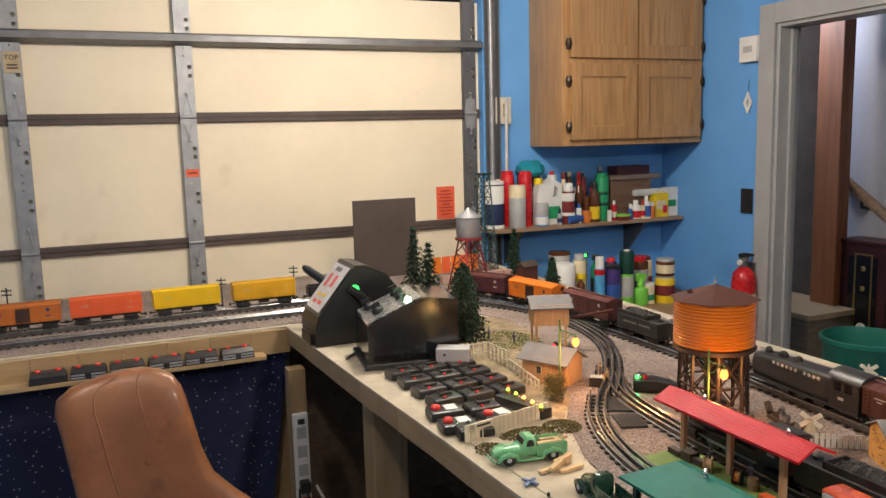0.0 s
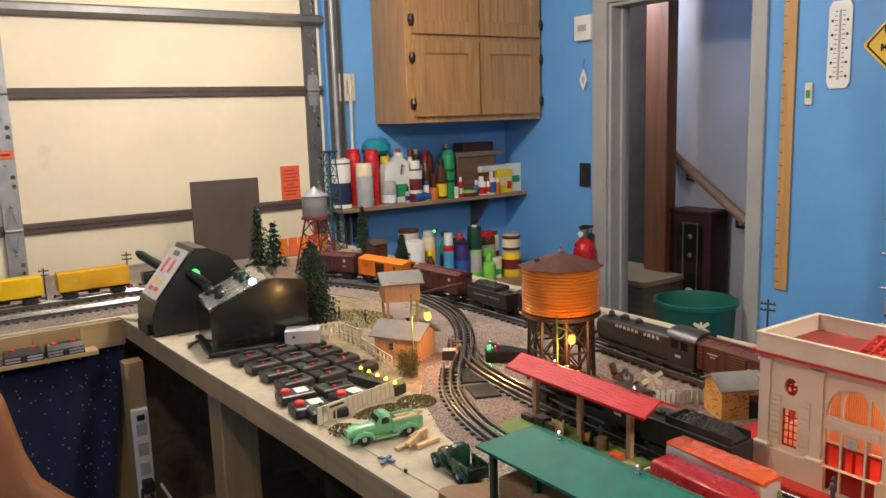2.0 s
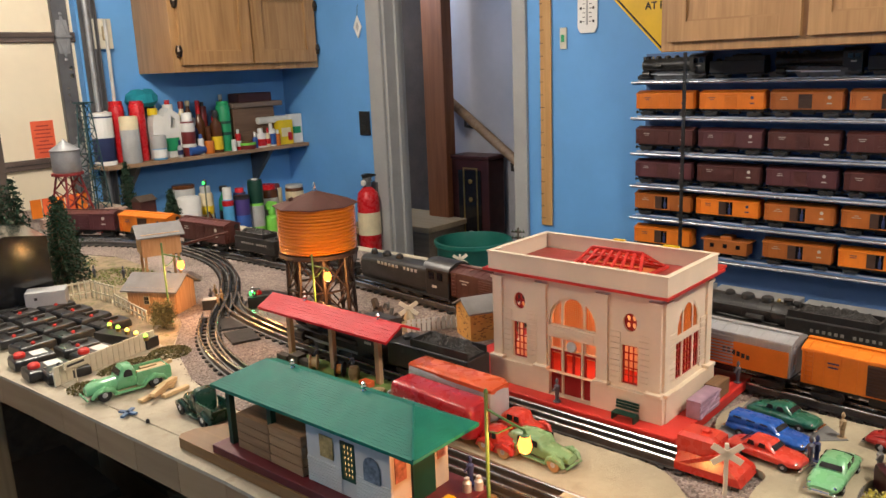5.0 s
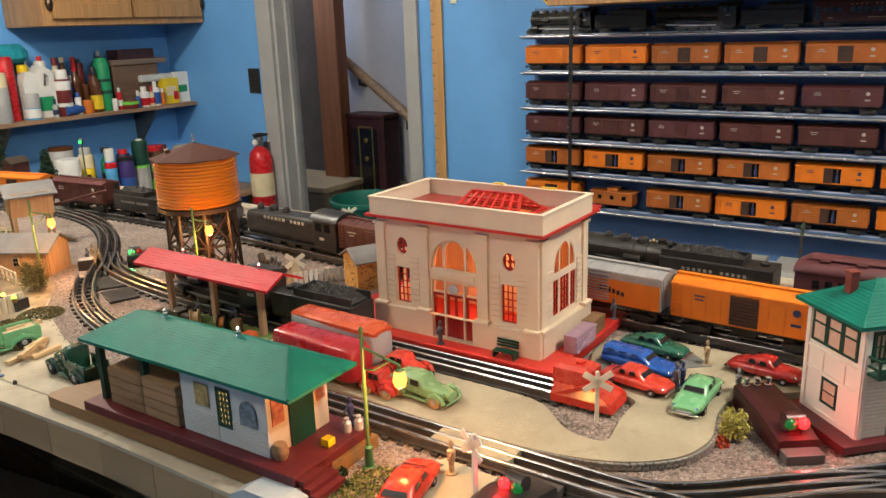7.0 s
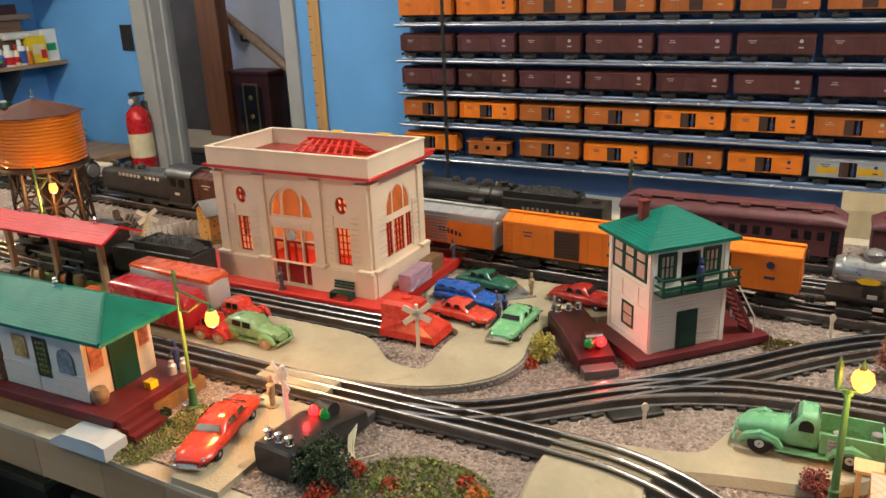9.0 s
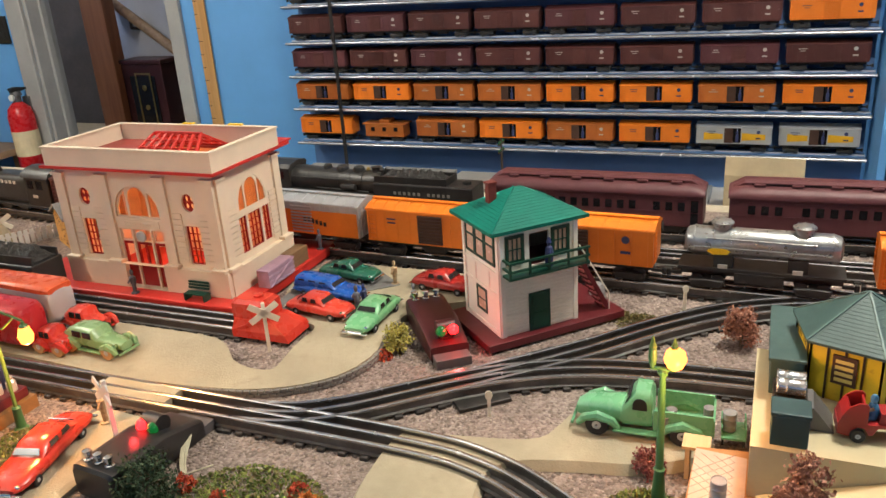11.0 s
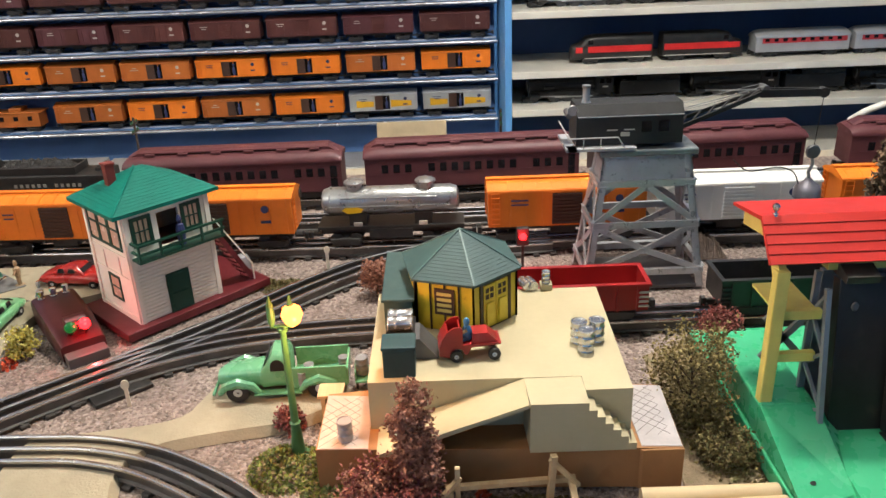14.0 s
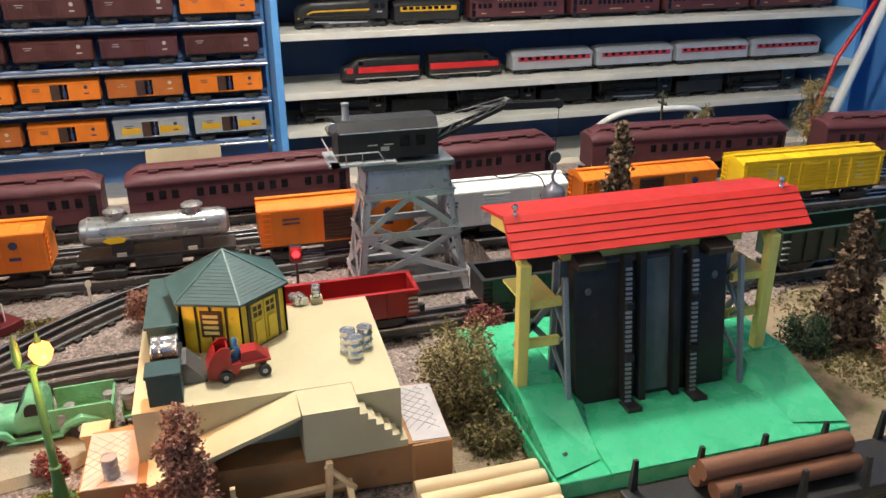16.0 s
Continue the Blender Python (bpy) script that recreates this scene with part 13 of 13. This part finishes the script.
for s, size, z in (("CAUTION", 0.068, 0.045), ("MODEL RAILROADER", 0.034, -0.012), ("AT PLAY", 0.036, -0.062)):
    text_mesh(s, size, INK, cg, pose(-0.0046, 0, z, 90, 0, -90), bold=size * 0.022)
ys = thing("yardstick", XB - 0.004, 1.378, -0.175, 0, "long varnished wooden yardstick hung on the wall", "yardstick")
part("stick", box(B(), -0.008, -0.026, 0, 0.0, 0.026, 1.22, bev=0.002), wood("yardstick_wood", (0.42, 0.22, 0.07), (0.56, 0.33, 0.13), "z", 8), ys)
for k in range(24):
    part("tick", box(B(), -0.009, 0.012 - 0.006 * (k % 3 == 0), 0.03 + k * 0.05, -0.0081, 0.026, 0.0325 + k * 0.05), INK, ys)
for nm, y0, y1, z0, z1, m_, lb, ct in (("outlet_plate", 2.41, 2.48, 0.166, 0.282, BLACK, "black double outlet plate on the blue wall", "outlet"), ("alarm_box", 2.385, 2.49, 0.863, 0.977, WHITE, "white plastic sensor box on the wall", "sensor"), ("wall_switch", 1.283, 1.312, 0.53, 0.61, IVORY, "small ivory switch on the wall", "switch")):
    t = thing(nm, XB - 0.002, 0, 0, 0, lb, ct)
    part("plate", box(B(), -0.008 if nm != "alarm_box" else -0.03, y0, z0, 0, y1, z1, bev=0.002), m_, t)
    xm, ym = (-0.008 if nm != "alarm_box" else -0.03), (y0 + y1) / 2
    for f in ((0.3, 0.7) if nm == "outlet_plate" else (0.5,)):
        zc = z0 + (z1 - z0) * f
        part("socket" if nm == "outlet_plate" else "button", box(B(), xm - 0.003, ym - (y1 - y0) * 0.25, zc - 0.014, xm - 0.0002, ym + (y1 - y0) * 0.25, zc + 0.014, bev=0.001), {"outlet_plate": BLACKM, "alarm_box": C_GREY, "wall_switch": C_GREEN}[nm], t)
pd = thing("glass_pendant", XB - 0.012, 2.448, 0.68, 0, "pale diamond glass pendant hanging on a wire", "ornament")
part("diamond", panel(B(), [(0, -0.052), (0.026, 0), (0, 0.052), (-0.026, 0)], [[(0, -0.026), (0.012, 0), (0, 0.026), (-0.012, 0)]], 0.006, at(-0.003, 0, 0) @ MX), WHITE, pd)
part("pane", prism(B(), [(0, -0.026), (0.012, 0), (0, 0.026), (-0.012, 0)], 0.003, at(-0.0015, 0, 0) @ MX), C_GREY, pd)
part("hanging_wire", tube(B(), [(0, 0, 0.05), (0.004, 0, 0.09), (0.008, 0, 0.1)], 0.0012, 6), BLACKM, pd)

# ---- chair and things below the tables ----
LEATHER = mat("tan_leather", (0.235, 0.092, 0.036), 0.40, 0, 0.2, 7, 0.25, 260, coat=0.15, dirt=(0.16, 0.060, 0.024), dirt_at=0.6)
ch = thing("office_chair", -1.06, 1.40, FLOOR, 0, "worn brown leather swivel chair with rounded back", "chair")
bk = B()
rings = []
SPINE = ((0.44, -0.02, 0.42, -0.03, 0.03), (0.54, -0.06, 0.455, 0.0, 0.042), (0.62, -0.055, 0.42, 0.01, 0.045), (0.686, -0.06, 0.335, 0.02, 0.045), (0.74, -0.07, 0.27, 0.03, 0.045), (0.786, -0.075, 0.224, 0.04, 0.045), (0.85, -0.085, 0.20, 0.05, 0.044), (0.918, -0.095, 0.186, 0.06, 0.042), (0.97, -0.105, 0.175, 0.07, 0.04), (1.0, -0.10, 0.165, 0.075, 0.036), (1.022, -0.07, 0.15, 0.08, 0.03), (1.036, -0.01, 0.125, 0.083, 0.024), (1.043, 0.04, 0.095, 0.085, 0.012))
for (z, xl, xr, yo, th_) in SPINE:
    ring_, xc, hw = [], (xl + xr) / 2, (xr - xl) / 2
    for k in range(32):
        a = k * math.tau / 32
        c, s = math.cos(a), math.sin(a)
        xx = hw * math.copysign(abs(c) ** 0.6, c)
        ring_.append((xc + xx, yo - 1.1 * xx * xx + th_ * math.copysign(abs(s) ** 0.7, s), z))
    rings.append(ring_)
loft(bk, rings)
bko = part("backrest", bk, LEATHER, ch, smooth=True, m=pose(0, 0.04, 0, 0, 0, 0))
for f_ in (-0.42, 0.28):
    sm_ = []
    for (z, xl, xr, yo, th_) in SPINE[3:12]:
        xx = f_ * (xr - xl) / 2
        sm_.append(((xl + xr) / 2 + xx, yo - 1.1 * xx * xx - th_ * 0.97, z))
    part("seam", tube(B(), sm_, 0.0022, 6), LEATHER, bko, "stitched leather seam", smooth=True)
for sx in (-0.07, 0.08):
    part("button", lathe(B(), [(0.012, -0.002), (0.01, 0.004), (0.003, 0.006)], 12), LEATHER, bko, m=pose(sx, 0.008, 0.84, 90))
part("seat", box(B(), -0.27, -0.42, 0.40, 0.27, 0.05, 0.50, bev=0.04), LEATHER, ch, smooth=True)
for s in (-1, 1):
    part("armrest", tube(B(), spline([(s * 0.2, 0.03, 0.62), (s * 0.245, -0.05, 0.6), (s * 0.29, -0.18, 0.58), (s * 0.30, -0.3, 0.57), (s * 0.28, -0.34, 0.45)], 0.03), 0.028, 12), LEATHER, ch, smooth=True)
part("column", lathe(B(), [(0.03, 0.1), (0.03, 0.4)], 14, 0, -0.2), BLACKM, ch)
for k in range(5):
    a = k * math.tau / 5 + 0.3
    lg_ = part("leg", bar(B(), (0, -0.2, 0.11), (0.28 * math.cos(a), -0.2 + 0.28 * math.sin(a), 0.075), 0.035, 0.025), BLACKM, ch)
    part("caster", lathe(B(), [(0.03, -0.012), (0.032, 0.0), (0.03, 0.012)], 14), BLACK, lg_, m=pose(0.28 * math.cos(a), -0.2 + 0.28 * math.sin(a), 0.032, 90, 0, 0))
CLOTH = speckle("star_cloth", (0.032, 0.040, 0.105), (0.42, 0.43, 0.52), 56, 0.155)
ct = B()
rows_ = []
for z in (-0.102, -0.2, -0.5, -0.8, -0.99):
    f = (-0.102 - z) / 0.9
    rows_.append([(x - 0.13 * f * max(0, (x + 0.9) / 0.385), 2.078 + 0.006 * math.sin(x * 40 + 3 * f) + f * (0.018 * math.sin(x * 31) + 0.01 * math.sin(x * 53 + 1)), z) for x in [-1.99 + i * 0.0125 for i in range(119)]])
loft(ct, rows_, False, False)
r = bmesh.ops.solidify(ct, geom=ct.faces[:], thickness=0.002)
solid("skirt_cloth", ct, CLOTH, "dark blue cloth skirt with small pale dots", "cloth", smooth=True)
lg = thing("switch_ledge", 0, 0, 0, 0, "narrow pine ledge below the garage side track", "ledge")
part("board", box(B(), -1.62, 1.990, -0.106, -0.60, 2.046, -0.094, bev=0.001), PINE_X, lg)
for k in range(6):
    t = thing("switch_button_box", -1.205 + k * 0.104, 2.016, -0.094, (2, -3, 1, 3, -2, 2)[k], "small black switch box with red buttons and two silver stripes", "switch box", "switch boxes on the ledge")
    part("case", loft(B(), [[(-0.05, -0.024, 0), (0.05, -0.024, 0), (0.05, 0.024, 0), (-0.05, 0.024, 0)], [(-0.047, -0.022, 0.020), (0.047, -0.022, 0.020), (0.047, 0.022, 0.020), (-0.047, 0.022, 0.020)], [(-0.044, -0.010, 0.032), (0.044, -0.010, 0.032), (0.044, 0.018, 0.032), (-0.044, 0.018, 0.032)]]), BLACK, t)
    for s in (-1, 1):
        part("button", lathe(B(), [(0.008, 0.031), (0.008, 0.035), (0.004, 0.037)], 10, s * 0.026, 0.002), REDB, t, "red push button")
    if k:
        for z in (0.004, 0.012):
            part("stripe", box(B(), -0.046, -0.0250, z, 0.046, -0.0225, z + 0.0045), SILVERM, t, "bright silver stripe")
            part("stripe_gap", box(B(), -0.008, -0.0256, z - 0.0004, 0.008, -0.0224, z + 0.0049), BLACK, t)
pen = thing("orange_pen", -1.165, 2.010, -0.089, 3, "orange pencil lying on the ledge", "pencil")
part("barrel", tube(B(), [(-0.09, 0, 0), (0.05, 0, 0)], 0.0045, 6), C_OR, pen)
part("tip", tube(B(), [(0.05, 0, 0), (0.068, 0, 0)], [0.0045, 0.0008], 6), LUM, pen)
ps = thing("power_strip", -0.54, 1.85, -0.24, 0, "white upright power strip with plugs", "power strip")
part("case", box(B(), -0.022, -0.02, -0.42, 0.022, 0.0, 0.0, bev=0.003), WHITE, ps)
for k in range(6):
    part("socket", box(B(), -0.014, -0.0215, -0.075 - k * 0.058, 0.014, -0.0198, -0.04 - k * 0.058), C_GREY, ps)
part("switch", box(B(), -0.01, -0.024, -0.03, 0.01, -0.0198, -0.015), BLACK, ps)
part("plug", box(B(), -0.016, -0.055, -0.235, 0.014, -0.021, -0.20, bev=0.005), BLACK, ps)
part("plug", box(B(), -0.014, -0.055, -0.29, 0.016, -0.021, -0.255, bev=0.005), C_OR, ps, "orange plug")
for k, (m_, x) in enumerate(((BLACK, 0.0), (C_OR, 0.004), (BLACK, -0.02), (WHITE, 0.03))):
    solid("cable", tube(B(), spline([(-0.54 + x, 1.80, -0.455 - 0.045 * (k == 1)), (-0.53 + x * 2, 1.77, -0.56), (-0.50 + x * 2, 1.80, -0.75), (-0.45 + x, 1.86, -0.95), (-0.30 + 0.1 * k, 1.9, FLOOR + 0.006)], 0.03), 0.004, 7), m_, "flex hanging down from the power strip", "cable", "hanging cables", smooth=True)
solid("strip_post", box(B(), -0.565, 1.851, FLOOR, -0.515, 1.90, -0.11), PINE_Z, "pine post carrying the power strip", "post")
random.seed(4)
DBOX = [mat("box_%s" % n, c, 0.75, 0, 0.15, 8) for n, c in (("brown", (0.16, 0.10, 0.06)), ("grey", (0.12, 0.12, 0.12)), ("dark_brown", (0.13, 0.085, 0.055)), ("tan", (0.30, 0.20, 0.11)), ("charcoal", (0.07, 0.055, 0.045)))]
for i, (x, y, z, sx, sy, sz, rz) in enumerate(((-0.28, 1.62, FLOOR, 0.34, 0.4, 0.26, 4), (-0.27, 1.63, FLOOR + 0.261, 0.32, 0.36, 0.2, -3), (-0.28, 1.2, FLOOR, 0.36, 0.36, 0.3, 2), (-0.26, 0.78, FLOOR, 0.38, 0.4, 0.34, -4), (-0.27, 1.2, FLOOR + 0.301, 0.3, 0.3, 0.17, 8), (-0.26, 0.3, FLOOR, 0.36, 0.42, 0.28, 3))):
    t = thing("storage_box", x, y, z, rz, "dusty storage box with lid under the table", "box", "storage boxes")
    part("body", bx(0, 0, sz / 2 - 0.015, sx, sy, sz - 0.03, 0.004), DBOX[i % 5], t)
    part("lid", bx(0, 0, sz - 0.0145, sx + 0.012, sy + 0.012, 0.03, 0.004), DBOX[(i + 1) % 5], t)
for i, (x, y, sy, sz) in enumerate(((0.22, 1.72, 0.5, 0.36), (0.20, 1.18, 0.52, 0.40), (0.21, 0.62, 0.54, 0.38), (0.20, 0.06, 0.52, 0.42), (0.22, -0.50, 0.5, 0.36))):
    for k in range(2):
        t = thing("storage_box", x + 0.02 * (k - i % 2), y, FLOOR + k * (sz + 0.001), (i * 7 + k * 3) % 5 - 2, "large brown cardboard storage box stacked under the table", "box", "cardboard storage boxes")
        part("body", bx(0, 0, sz / 2 - 0.01, 0.34, sy - 0.03, sz - 0.02, 0.004), DBOX[(3, 0, 3, 0, 1)[(i + k) % 5]], t)
        part("lid", bx(0, 0, sz - 0.0105, 0.35, sy - 0.02, 0.02, 0.003), DBOX[(0, 3, 0, 1, 3)[(i + k) % 5]], t)
        part("label", box(B(), -0.1725, -0.08, sz * 0.4, -0.1705, 0.06, sz * 0.62), KRAFT, t)
PLY = wood("dark_plywood", (0.14, 0.09, 0.055), (0.22, 0.145, 0.09), "y", 6, 0.7)
solid("plywood_panel", box(B(), 0.45, -2.5, FLOOR, 0.462, 1.76, -0.062), PLY, "dark plywood panel closing the space under the table", "panel", kind="structure")
solid("plywood_panel", box(B(), -0.52, 2.30, FLOOR, 0.5, 2.312, -0.062), PLY, "dark plywood panel under the garage side table", "panel", kind="structure")
# poles and pale end partition
pa = thing("leaning_pole", 0, 0, 0, 0, "white round pole leaning against the wall", "pole", "leaning poles")
part("pole", tube(B(), [(1.30, -2.64, FLOOR + 0.02), (1.305, -2.715, -0.21), (1.30, -2.845, 0.16), (1.30, -3.12, 0.95)], 0.016, 12), WHITE, pa, smooth=True)
pr_ = thing("leaning_pole", 0, 0, 0, 0, "thin red pole leaning beside a white one", "pole", "leaning poles")
part("pole", tube(B(), [(1.34, -2.45, FLOOR + 0.01), (1.34, -2.74, 0.005), (1.34, -2.85, 0.175), (1.34, -3.13, 0.62)], 0.008, 10), C_RED, pr_, smooth=True)
